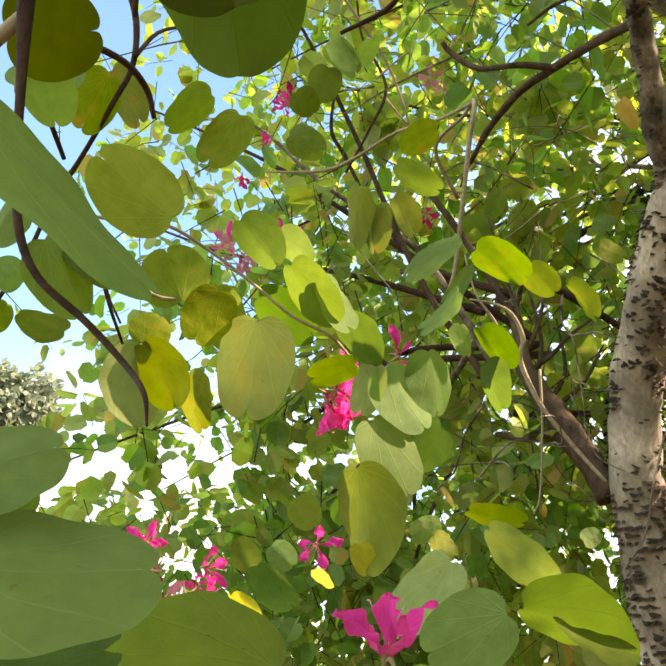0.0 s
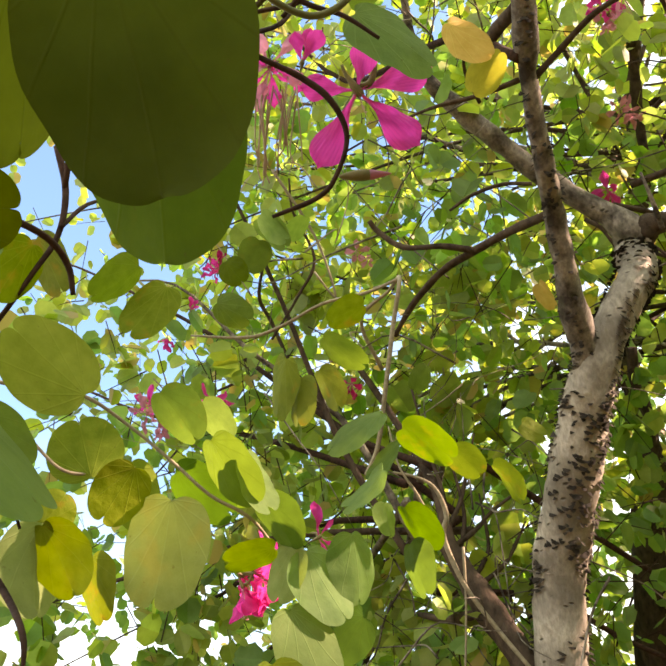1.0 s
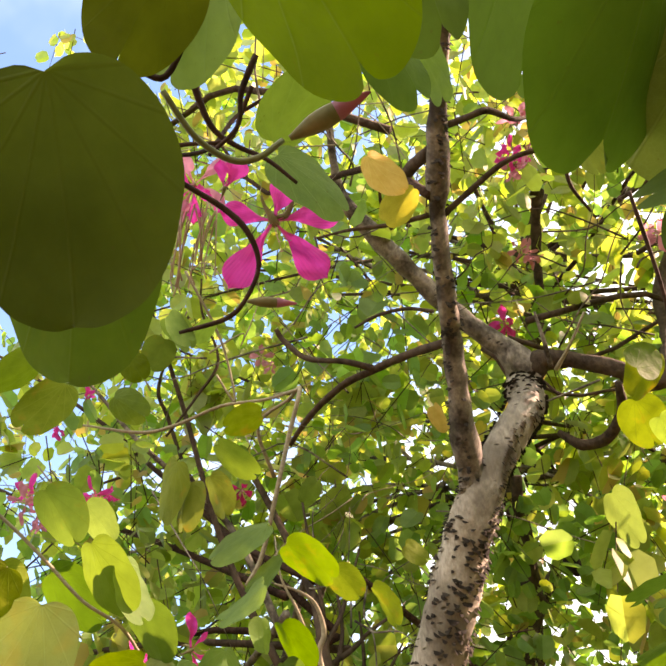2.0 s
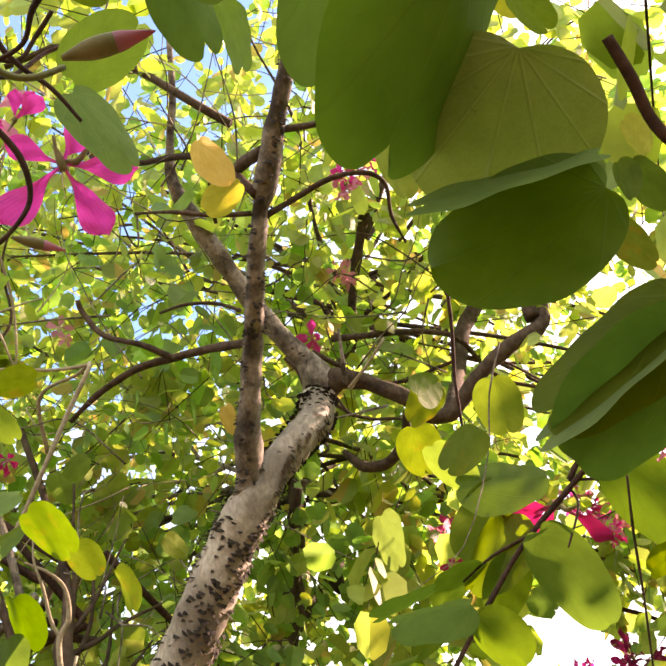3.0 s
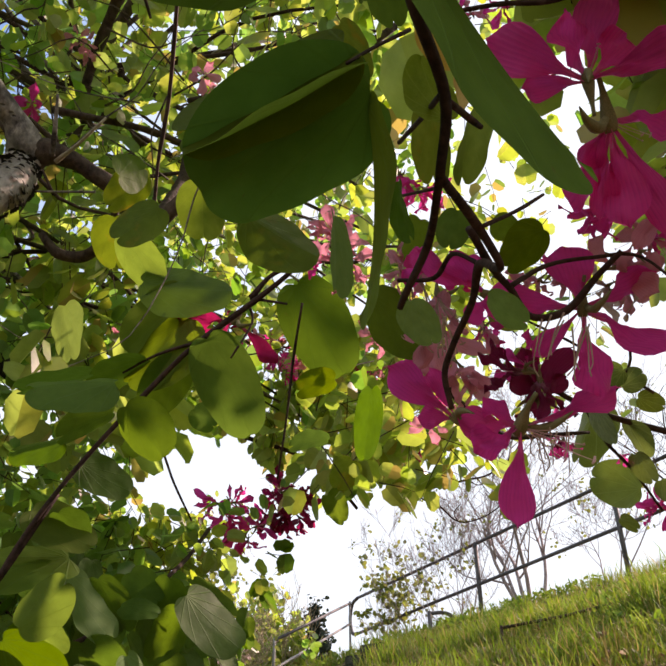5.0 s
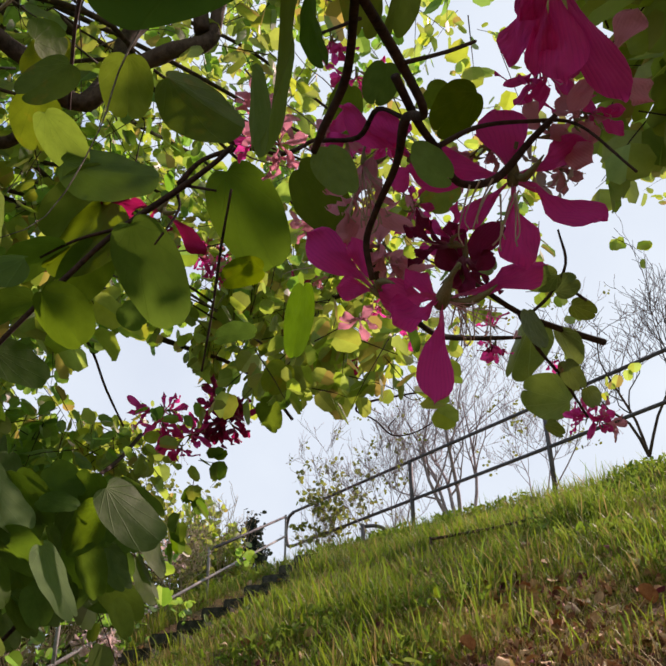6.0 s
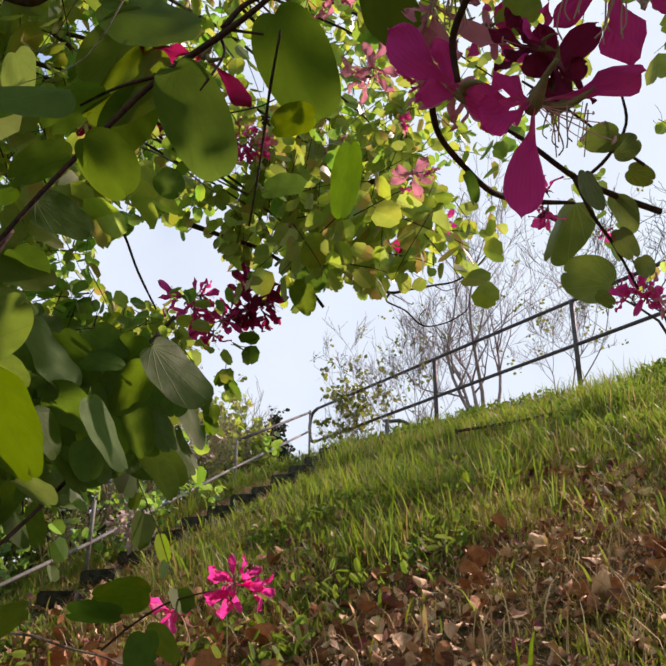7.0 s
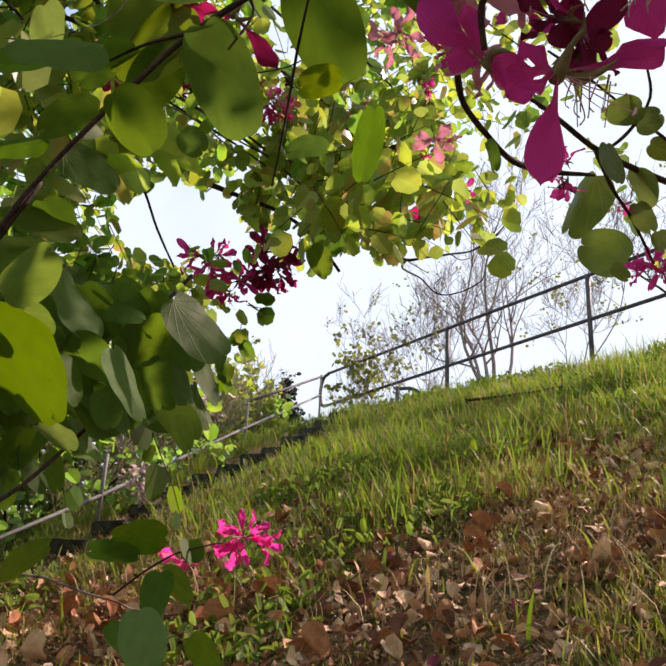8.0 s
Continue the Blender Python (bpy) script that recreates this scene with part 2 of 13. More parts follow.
TWIG_GREEN = plain("stalk_green", (0.09, 0.11, 0.04), (0.17, 0.17, 0.07), 0.55, 110.0, 0.2, depth=0.001)
CALYX = plain("calyx", (0.11, 0.12, 0.045), (0.25, 0.20, 0.10), 0.6, 90.0, 0.2, depth=0.001)
STAMEN = plain("stamen", (0.55, 0.25, 0.30), (0.68, 0.45, 0.42), 0.5, 90.0, 0.1, depth=0.001)
DRY_STAMEN = plain("dry_stamen", (0.34, 0.24, 0.17), (0.50, 0.38, 0.29), 0.7, 90.0, 0.1, depth=0.001)
DRY_LEAF = plain("dry_leaf", (0.24, 0.085, 0.034), (0.50, 0.23, 0.095), 0.75, 30.0, 0.4, depth=0.003)
DRY_LEAF_PALE = plain("dry_leaf_pale", (0.46, 0.27, 0.14), (0.74, 0.52, 0.31), 0.7, 30.0, 0.4, depth=0.003)
RAIL = plain("rail_grey_steel", (0.050, 0.047, 0.046), (0.115, 0.108, 0.105), 0.6, 45.0, 0.15, 0.0)
RAIL_LIGHT = plain("handrail_galvanised", (0.15, 0.15, 0.14), (0.27, 0.27, 0.25), 0.7, 45.0, 0.15, 0.0)
# dark tone puts the shade of the step risers into the concrete
CONCRETE_SHADED = plain("concrete_dark_mossy", (0.018, 0.020, 0.015), (0.085, 0.085, 0.070), 0.95, 25.0, 0.6)
CONCRETE = plain("concrete_weathered", (0.13, 0.13, 0.12), (0.32, 0.31, 0.28), 0.9, 25.0, 0.5)
DRY_STEM = plain("dry_stems", (0.22, 0.17, 0.10), (0.42, 0.35, 0.22), 0.85, 60.0, 0.3)
BARE_TWIG = plain("bare_branches", (0.17, 0.135, 0.13), (0.38, 0.32, 0.31), 0.8, 60.0, 0.3)


def soil_material():
    k = Mat("slope_soil")
    co = k.coord("Object")
    a, b = k.noise(1.3, 4.0, co), k.noise(38.0, 6.0, co, 0.7)
    col = k.mix(k.ramp(b, 0.35, 0.65), (0.065, 0.034, 0.019), (0.26, 0.14, 0.072))
    col = k.mix(k.math("MULTIPLY", k.ramp(a, 0.38, 0.55), 0.6), col, (0.060, 0.075, 0.022))
    return k.done(k.principled(col, 0.95, 0.0, k.bump(b, 0.9, 0.02), 0.2))


SOIL = soil_material()


# ---- builders ----
def part(name, bm, material, parent, label="", m=None, smooth=True):
    """Links a bmesh as one mesh object under a thing or under a part."""
    me = bpy.data.meshes.new(name)
    bm.to_mesh(me)
    bm.free()
    return hang(name, me, material, parent, label, m, smooth)


def hang(name, me, material, parent, label="", m=None, smooth=True):
    if material and not me.materials:
        me.materials.append(material)
        if smooth:
            me.polygons.foreach_set("use_smooth", [True] * len(me.polygons))
    ob = new(name, me)
    if parent is not None:
        ob.parent = parent
        if parent.type == "EMPTY":
            ob.matrix_parent_inverse = parent.matrix_basis.inverted()
    if m is not None:
        ob.matrix_basis = m
    if label:
        ob["label"] = label
    return ob


def thing(name, place, label, category, group="", kind=""):
    ob = new(name)
    ob.empty_display_size = 0.1
    ob.matrix_basis = Matrix.Translation(place)
    return tagged(ob, label, category, group, kind)


def spline(points, per=8):
    """Points on a smooth line through the given (x, y, z, radius) rows."""
    p = [np.array(q, float) for q in points]
    p = [2 * p[0] - p[1], *p, 2 * p[-1] - p[-2]]
    out = []
    for a, b, c, d in zip(p, p[1:], p[2:], p[3:]):
        for i in range(per):
            t = i / per
            out.append(0.5 * (2 * b + (c - a) * t + (2 * a - 5 * b + 4 * c - d) * t * t + (3 * b - a - 3 * c + d) * t ** 3))
    out.append(p[-2])
    return out


def tube_into(bm, points, sides=8, per=6, rough=0.0, seed=0, knots=0.0):
    """A tapering, slightly uneven round branch, closed at both ends."""
    line = spline(points, per) if len(points) > 2 or per > 1 else [np.array(q, float) for q in points]
    rings, up = [], Vector((0.31, 0.52, 0.79))
    n = len(line)
    for i, q in enumerate(line):
        a, b = line[max(i - 1, 0)], line[min(i + 1, n - 1)]
        way = Vector((b - a)[:3])
        way = way.normalized() if way.length > 1e-9 else Vector((0, 0, 1))
        side = (up - way * up.dot(way)).normalized()
        up = side
        other = way.cross(side)
        at, r = Vector(q[:3]), max(float(q[3]), 0.0002)
        ring = []
        for j in range(sides):
            ang = 2 * math.pi * j / sides
            d = side * math.cos(ang) + other * math.sin(ang)
            rr = r
            if rough:
                w = at + d * r
                rr *= 1 + rough * noise.noise(w * 22 + Vector((seed, 0, 0))) + 0.5 * rough * noise.noise(w * 70)
            if knots:
                rr *= 1 + knots * max(0.0, noise.noise(at * 9 + Vector((seed, 3, 0))) - 0.15)
            ring.append(bm.verts.new(at + d * rr))
        rings.append(ring)
    for a, b in zip(rings, rings[1:]):
        for j in range(sides):
            bm.faces.new((a[j], a[(j + 1) % sides], b[(j + 1) % sides], b[j]))
    if sides > 2:
        bm.faces.new(rings[0][::-1])
        bm.faces.new(rings[-1])


def branch(name, parent, material, points, sides=8, per=6, rough=0.0, knots=0.0, label=""):
    bm = bmesh.new()
    tube_into(bm, points, sides, per, rough, len(parent.children), knots)
    return part(name, bm, material, parent, label)


HALF = ((0.0, 0.0, 0.0), (0.02, -0.05, 0.14), (0.10, -0.005, 0.31), (0.22, 0.14, 0.44), (0.34, 0.30, 0.495), (0.46, 0.47, 0.50), (0.56, 0.64, 0.46),
        (0.64, 0.79, 0.40), (0.70, 0.905, 0.315), (0.77, 0.98, 0.205), (0.83, 1.005, 0.11), (0.87, 0.985, 0.035), (0.885, 0.945, 0.006))
ROUND = (*HALF[:8], (0.72, 0.905, 0.315), (0.82, 0.965, 0.205), (0.91, 0.99, 0.11), (0.965, 0.985, 0.04), (0.98, 0.98, 0.0))
SMALL = (HALF[0], HALF[2], HALF[4], HALF[7], HALF[10], HALF[12])


def leaf_points(half, fold, cup, wave, seed, cols=(0.0, 0.5, 1.0)):
    """Vertices and faces of a two-lobed leaf: base at the origin, tips towards +x, width along y, about 1 long and 1 wide."""
    rnd = random.Random(seed)
    ph = rnd.uniform(0, 6)
    vs, fs, n = [], [], len(half)
    for s in (1, -1):
        start = len(vs)
        for mid, u, v in half:
            for k in cols:
                x, y = mid + (u - mid) * k, s * v * k
                z = fold * abs(y) + cup * (x - 0.45) ** 2 + cup * 0.6 * y * y + wave * k * k * math.sin(ph + 5.5 * x + 2 * s) + 0.3 * wave * k * math.sin(2 * ph + 17 * x + s)
                vs.append((x, y, z))
        for i in range(n - 1):
            for k in range(len(cols) - 1):
                c = len(cols)
                a = start + i * c + k
                f = (a, a + c, a + c + 1, a + 1) if s > 0 else (a, a + 1, a + c + 1, a + c)
                fs.append(f)
    return vs, fs


def leaf_mesh(name, fold, cup, wave, seed, half=None):
    vs, fs = leaf_points(half or FINE, fold, cup, wave, seed, (0.0, 0.25, 0.5, 0.75, 1.0))
    bm = bmesh.new()
    uv = bm.loops.layers.uv.new("UVMap")
    bv = [bm.verts.new(v) for v in vs]
    for f in fs:
        face = bm.faces.new([bv[i] for i in f])
        for loop in face.loops:
            loop[uv].uv = (loop.vert.co.x, loop.vert.co.y + 0.5)
    bmesh.ops.remove_doubles(bm, verts=bm.verts, dist=0.0005)
    me = bpy.data.meshes.new(name)
    bm.to_mesh(me)
    bm.free()
    return me


def finer(half, per=3):
    """The half outline of a leaf with smooth steps between its rows."""
    rows = spline([(*h, 0.0) for h in half], per)
    return tuple((max(0.0, float(r[0])), float(r[1]), max(0.0, float(r[2]))) for r in rows)


FINE, FINE_ROUND = finer(HALF), finer(ROUND)
LEAF_SHAPES = {}


def leaf_shape(material, fold, kind):
    key = (material.name, round(fold, 1), kind)
    if key not in LEAF_SHAPES:
        cup, wave = ((-0.12, 0.022), (0.16, 0.03), (-0.24, 0.04), (-0.16, 0.03))[kind]
        LEAF_SHAPES[key] = leaf_mesh("leaf", fold, cup, wave, hash_of(key), FINE_ROUND if kind == 3 else None)
        LEAF_SHAPES[key].materials.append(material)
        LEAF_SHAPES[key].polygons.foreach_set("use_smooth", [True] * len(LEAF_SHAPES[key].polygons))
    return LEAF_SHAPES[key]


def hash_of(key):
    return sum((i + 3) * ord(c) for i, c in enumerate(str(key)))


def axes(base, tip, side):
    x = Vector(tip) - Vector(base)
    y = Vector(side)
    y = y - x * (y.dot(x) / x.dot(x))
    z = x.cross(y).normalized() * (0.5 * (x.length + y.length))
    m = Matrix((x, y, z)).transposed().to_4x4()
    m.translation = base
    return m


def leaf(parent, material, base, tip, side, fold=0.1, kind=0, label=""):
    """One leaf: the place of its base, of its tip, and the vector across it."""
    return hang("leaf", leaf_shape(material, fold, kind), None, parent, label, axes(base, tip, side))


def petal_mesh(name, seed, bend, wave, narrow=1.0):
    rnd = random.Random(seed)
    ph = rnd.uniform(0, 6)
    prof = ((0.0, 0.026), (0.12, 0.028), (0.24, 0.042), (0.36, 0.085), (0.48, 0.155), (0.60, 0.225), (0.71, 0.272), (0.81, 0.285), (0.89, 0.255), (0.95, 0.19), (0.985, 0.11), (1.0, 0.045))
    bm = bmesh.new()
    uv = bm.loops.layers.uv.new("UVMap")
    rows = []
    for u, w in prof:
        row = []
        for j in range(-3, 4):
            v = w * narrow * j / 3
            z = bend * u * u + wave * math.sin(ph + 9 * u) * abs(j) / 3 * min(1, u * 2) + 0.9 * v * v / max(w, 0.05) * (1.15 - u) + wave * 0.5 * math.sin(ph * 2 + 14 * u + j)
            row.append(bm.verts.new((u - 0.02 * abs(j) * u, v, z)))
        rows.append(row)
    for a, b in zip(rows, rows[1:]):
        for j in range(6):
            f = bm.faces.new((a[j], b[j], b[j + 1], a[j + 1]))
            for loop in f.loops:
                loop[uv].uv = (loop.vert.co.x, loop.vert.co.y + 0.5)
    me = bpy.data.meshes.new(name)
    bm.to_mesh(me)
    bm.free()
    return me


PETAL_SHAPES = {}


def petal_shape(material, kind):
    key = (material.name, kind)
    if key not in PETAL_SHAPES:
        bend, wave, narrow = ((-0.16, 0.10, 0.74), (-0.34, 0.11, 0.78), (0.18, 0.12, 0.68), (-0.45, 0.11, 0.52), (-0.2, 0.11, 0.42))[kind]
        me = petal_mesh("petal", hash_of(key), bend, wave, narrow)
        me.materials.append(material)
        me.polygons.foreach_set("use_smooth", [True] * len(me.polygons))
        PETAL_SHAPES[key] = me
    return PETAL_SHAPES[key]


def frame_of(axis, spin=0.0):
    z = Vector(axis).normalized()
    x = z.orthogonal().normalized()
    m = Matrix((x, z.cross(x), z)).transposed().to_4x4()
    return m @ Matrix.Rotation(spin, 4, "Z")


STALKS = {}


def stalk_mesh(kind, mat, seed):
    """The base of a flower: swollen calyx, split spathe and stalk (kind 0), or a curved stamen (kind 1)."""
    key = (kind, mat.name, seed)
    if key in STALKS:
        return STALKS[key]
    rnd = random.Random(hash_of(key))
    bm = bmesh.new()
    if kind == 0:
        tube_into(bm, [(0.03, 0, -0.34, 0.018), (0, 0, -0.22, 0.022), (0, 0, -0.12, 0.040), (0, 0, 0.0, 0.06), (0, 0, 0.08, 0.045)], 8, 3)
        tube_into(bm, [(0.05, 0, -0.02, 0.03), (0.16, 0.02, 0.02, 0.045), (0.30, 0.03, -0.06, 0.03), (0.40, 0.02, -0.16, 0.006)], 5, 3)
    else:
        b = rnd.uniform(0.12, 0.35)
        tube_into(bm, [(0, 0, 0, 0.010), (0.06, 0, 0.3, 0.009), (0.1 + b * 0.4, 0.02, 0.58, 0.008), (0.1 + b, 0.02, 0.78, 0.007)], 4, 4)
        tube_into(bm, [(0.1 + b, -0.03, 0.78, 0.012), (0.11 + b, 0.02, 0.79, 0.018), (0.12 + b, 0.07, 0.78, 0.010)], 4, 2)
    me = bpy.data.meshes.new("stamen" if kind else "flower")
    bm.to_mesh(me)
    bm.free()
    me.materials.append(mat)
    me.polygons.foreach_set("use_smooth", [True] * len(me.polygons))
    STALKS[key] = me
    return me


def flower(parent, place, axis, size, seed, mat=None, spread=68, shapes=(0, 1, 2), petals=5, stamens=4, label="", loose=12, dry=False):
    """A five-petalled flower: calyx with stalk, and under it each petal and stamen. axis points out of its mouth."""
    rnd = random.Random(seed)
    mat = mat or PETAL
    m = Matrix.Translation(place) @ frame_of(axis, rnd.uniform(0, 6.28)) @ Matrix.Scale(size, 4)
    base = hang("flower", stalk_mesh(0, CALYX, seed % 2), None, parent, label, m)
    for i in range(petals):
        turn = 360 / petals * i + rnd.uniform(-loose, loose)
        tilt = spread + rnd.uniform(-loose, loose)
        pm = pose(0, 0, 0.03, 0, 0, turn) @ pose(0, 0, 0, 0, tilt - 90, 0) @ pose(0, 0, 0, rnd.uniform(-25, 25), 0, 0)
        pm = pm @ Matrix.Scale(rnd.uniform(0.88, 1.08), 4)
        hang("petal", petal_shape(mat, rnd.choice(shapes)), None, base, "", pm)
    for i in range(stamens):
        pm = pose(0, 0, 0.02, rnd.uniform(-16, 16), rnd.uniform(-16, 16), rnd.uniform(0, 360)) @ Matrix.Scale(rnd.uniform(0.75, 1.1), 4)
        hang("stamen", stalk_mesh(1, DRY_STAMEN if dry else STAMEN, i % 3), None, base, "", pm)
    return base


def open_flower(parent, place, tips, stamens, mat=None, seed=0, label=""):
    """A flower whose petals reach from its heart to the given tips, each with the vector across it; stamens go to their own tips."""
    rnd = random.Random(seed)
    c = Vector(place)
    mean = sum(((Vector(t) - c) for t, _ in tips), Vector()) / len(tips)
    size = max((Vector(t) - c).length for t, _ in tips)
    m = Matrix.Translation(c) @ frame_of(mean if mean.length > 1e-4 else (0, 0, 1), rnd.uniform(0, 6)) @ Matrix.Scale(size, 4)
    base = hang("flower", stalk_mesh(0, CALYX, seed % 2), None, parent, label, m)
    back = m.inverted()
    for i, (tip, side) in enumerate(tips):
        hang("petal", petal_shape(mat or PETAL, i % 3), None, base, "", back @ axes(place, tip, side))
    for tip in stamens:
        way = Vector(tip) - c
        sm = Matrix.Translation(c) @ frame_of(way, rnd.uniform(0, 6)) @ Matrix.Scale(way.length / 0.85, 4)
        hang("stamen", stalk_mesh(1, STAMEN, rnd.randrange(3)), None, base, "", back @ sm)
    return base


def bunch(parent, place, radius, count, seed, mats, size=0.05, droop=0.4, dry=False, label=""):
    """A loose head of several flowers on short stalks round one point."""
    rnd = random.Random(seed)
    for i in range(count):
        d = Vector((rnd.gauss(0, 1), rnd.gauss(0, 1), rnd.gauss(0, 1) - droop)).normalized()
        at = Vector(place) + d * radius * rnd.uniform(0.25, 0.8)
        flower(parent, at, d, size * rnd.uniform(0.8, 1.15), seed * 17 + i, rnd.choice(mats), rnd.uniform(25, 62), (1, 3, 4, 2), 5, 3, label, 18, dry)


def bud(parent, base, tip, radius, label="closed bud with a crimson tip"):
    b, t = Vector(base), Vector(tip)
    bm = bmesh.new()
    rows = [(0.0, 0.25), (0.12, 0.55), (0.3, 0.95), (0.5, 1.0), (0.62, 0.85)]
    tube_into(bm, [(*(b.lerp(t, k)), radius * r) for k, r in rows], 8, 3)
    ob = part("bud", bm, CALYX, parent, label)
    bm = bmesh.new()
    rows = [(0.50, 0.85), (0.62, 0.92), (0.8, 0.55), (0.93, 0.28), (1.0, 0.06)]
    tube_into(bm, [(*(b.lerp(t, k)), radius * r) for k, r in rows], 8, 3)
    me = bpy.data.meshes.new("petal")
    bm.to_mesh(me)
    bm.free()
    tip_ob = hang("petal", me, PETAL_RED, ob)
    return tip_ob


def tangle(parent, material, place, spread, n, seed, length=0.5, radius=0.003, label=""):
    """Many thin, wandering twigs about a place, joined."""
    rnd = random.Random(seed)
    bm = bmesh.new()
    for i in range(n):
        p = Vector(place) + Vector([rnd.gauss(0, s) for s in spread])
        d = Vector((rnd.gauss(0, 1), rnd.gauss(0, 1), rnd.gauss(0.3, 1))).normalized()
        r = radius * rnd.uniform(0.5, 1.3)
        pts = []
        for k in range(5):
            pts.append((*p, r * (1 - 0.17 * k)))
            d = (d + Vector((rnd.gauss(0, 0.35), rnd.gauss(0, 0.35), rnd.gauss(0, 0.35)))).normalized()
            p = p + d * (length * rnd.uniform(0.6, 1.3) / 4)
        tube_into(bm, pts, 4, 3)
    return tagged(part("twig_tangle", bm, material, parent, label), kind="stuff")


# sky openings towards the crest, fitted to the camera's view: from, to, and the radius at either end
GAPS = [
    ((1.507, 1.725, 2.648), (4.319, 6.105, 5.213), 0.060, 0.236),
    ((1.552, 1.656, 2.671), (4.495, 5.831, 5.301), 0.077, 0.305),
    ((1.608, 1.602, 2.654), (4.717, 5.619, 5.236), 0.064, 0.251),
    ((1.657, 1.574, 2.616), (4.911, 5.507, 5.084), 0.039, 0.152),
    ((1.573, 1.680, 2.606), (4.581, 5.926, 5.045), 0.043, 0.171),
    ((1.832, 1.479, 2.471), (5.601, 5.135, 4.512), 0.092, 0.362),
    ((1.872, 1.394, 2.519), (5.761, 4.800, 4.703), 0.096, 0.381),
    ((1.931, 1.324, 2.520), (5.994, 4.523, 4.706), 0.082, 0.324),
    ((1.830, 1.528, 2.410), (5.595, 5.326, 4.272), 0.058, 0.228),
    ((1.979, 1.251, 2.542), (6.181, 4.234, 4.794), 0.068, 0.266),
    ((1.774, 1.575, 2.435), (5.372, 5.513, 4.371), 0.034, 0.133),
    # sky band under the boughs, towards the far trees, fitted to the camera's view
    ((-0.423, 1.640, 2.262), (-2.929, 6.680, 3.618), 0.034, 0.149),
    ((-0.359, 1.637, 2.286), (-2.647, 6.668, 3.725), 0.034, 0.149),
    ((-0.301, 1.636, 2.304), (-2.394, 6.665, 3.804), 0.031, 0.135),
    ((-0.234, 1.672, 2.250), (-2.100, 6.822, 3.566), 0.018, 0.078),
    ((-0.174, 1.661, 2.290), (-1.836, 6.774, 3.742), 0.026, 0.114),
    ((-0.117, 1.649, 2.331), (-1.591, 6.720, 3.923), 0.024, 0.107),
    ((-0.073, 1.666, 2.309), (-1.396, 6.797, 3.822), 0.016, 0.071),
    ((0.068, 1.682, 2.317), (-0.779, 6.865, 3.860), 0.021, 0.092),
    ((0.052, 1.664, 2.349), (-0.851, 6.787, 3.999), 0.015, 0.064),
    # tunnels cut towards the sun, added to light chosen leaves and the trunk
    ((0.478, 1.112, 2.079), (5.020, 0.430, 5.940), 0.10, 0.10),
    ((0.372, 0.923, 2.021), (4.914, 0.242, 5.882), 0.07, 0.07),
    ((0.533, 1.027, 2.015), (5.075, 0.346, 5.876), 0.10, 0.10),
    ((0.344, 1.101, 2.274), (4.886, 0.420, 6.135), 0.06, 0.06),
    ((0.329, 1.126, 2.218), (4.871, 0.445, 6.079), 0.06, 0.06),
    ((0.184, 0.917, 2.262), (4.726, 0.236, 6.123), 0.10, 0.10),
    ((0.862, 1.956, 2.817), (5.404, 1.275, 6.678), 0.10, 0.10),
    ((0.886, 1.864, 2.957), (5.428, 1.183, 6.818), 0.10, 0.10),
    ((0.827, 2.092, 2.611), (5.369, 1.411, 6.472), 0.08, 0.08),
    ((0.758, 1.468, 3.083), (5.300, 0.787, 6.944), 0.06, 0.06),
    ((0.855, 2.038, 2.470), (5.397, 1.357, 6.331), 0.09, 0.09),
    ((0.856, 1.961, 2.690), (5.398, 1.280, 6.551), 0.09, 0.09),
    ((0.873, 1.881, 2.797), (5.415, 1.200, 6.658), 0.09, 0.09),
    ((0.897, 1.760, 2.945), (5.439, 1.079, 6.806), 0.09, 0.09),
    ((0.918, 1.684, 3.031), (5.460, 1.003, 6.892), 0.09, 0.09),
    ((0.965, 1.653, 3.139), (5.507, 0.972, 7.000), 0.09, 0.09),
]


def in_gap(p):
    """Which of the places lie in the openings cut through the leaves."""
    hit = np.zeros(len(p), bool)
    for a, b, ra, rb in GAPS:
        a, w = np.array(a), np.array(b) - np.array(a)
        k = (p - a) @ w / (w @ w)
        off = np.linalg.norm(p - a - k[:, None] * w, axis=1)
        hit |= (k > -0.05) & (k < 1.0) & (off < ra + (rb - ra) * k)
    return hit


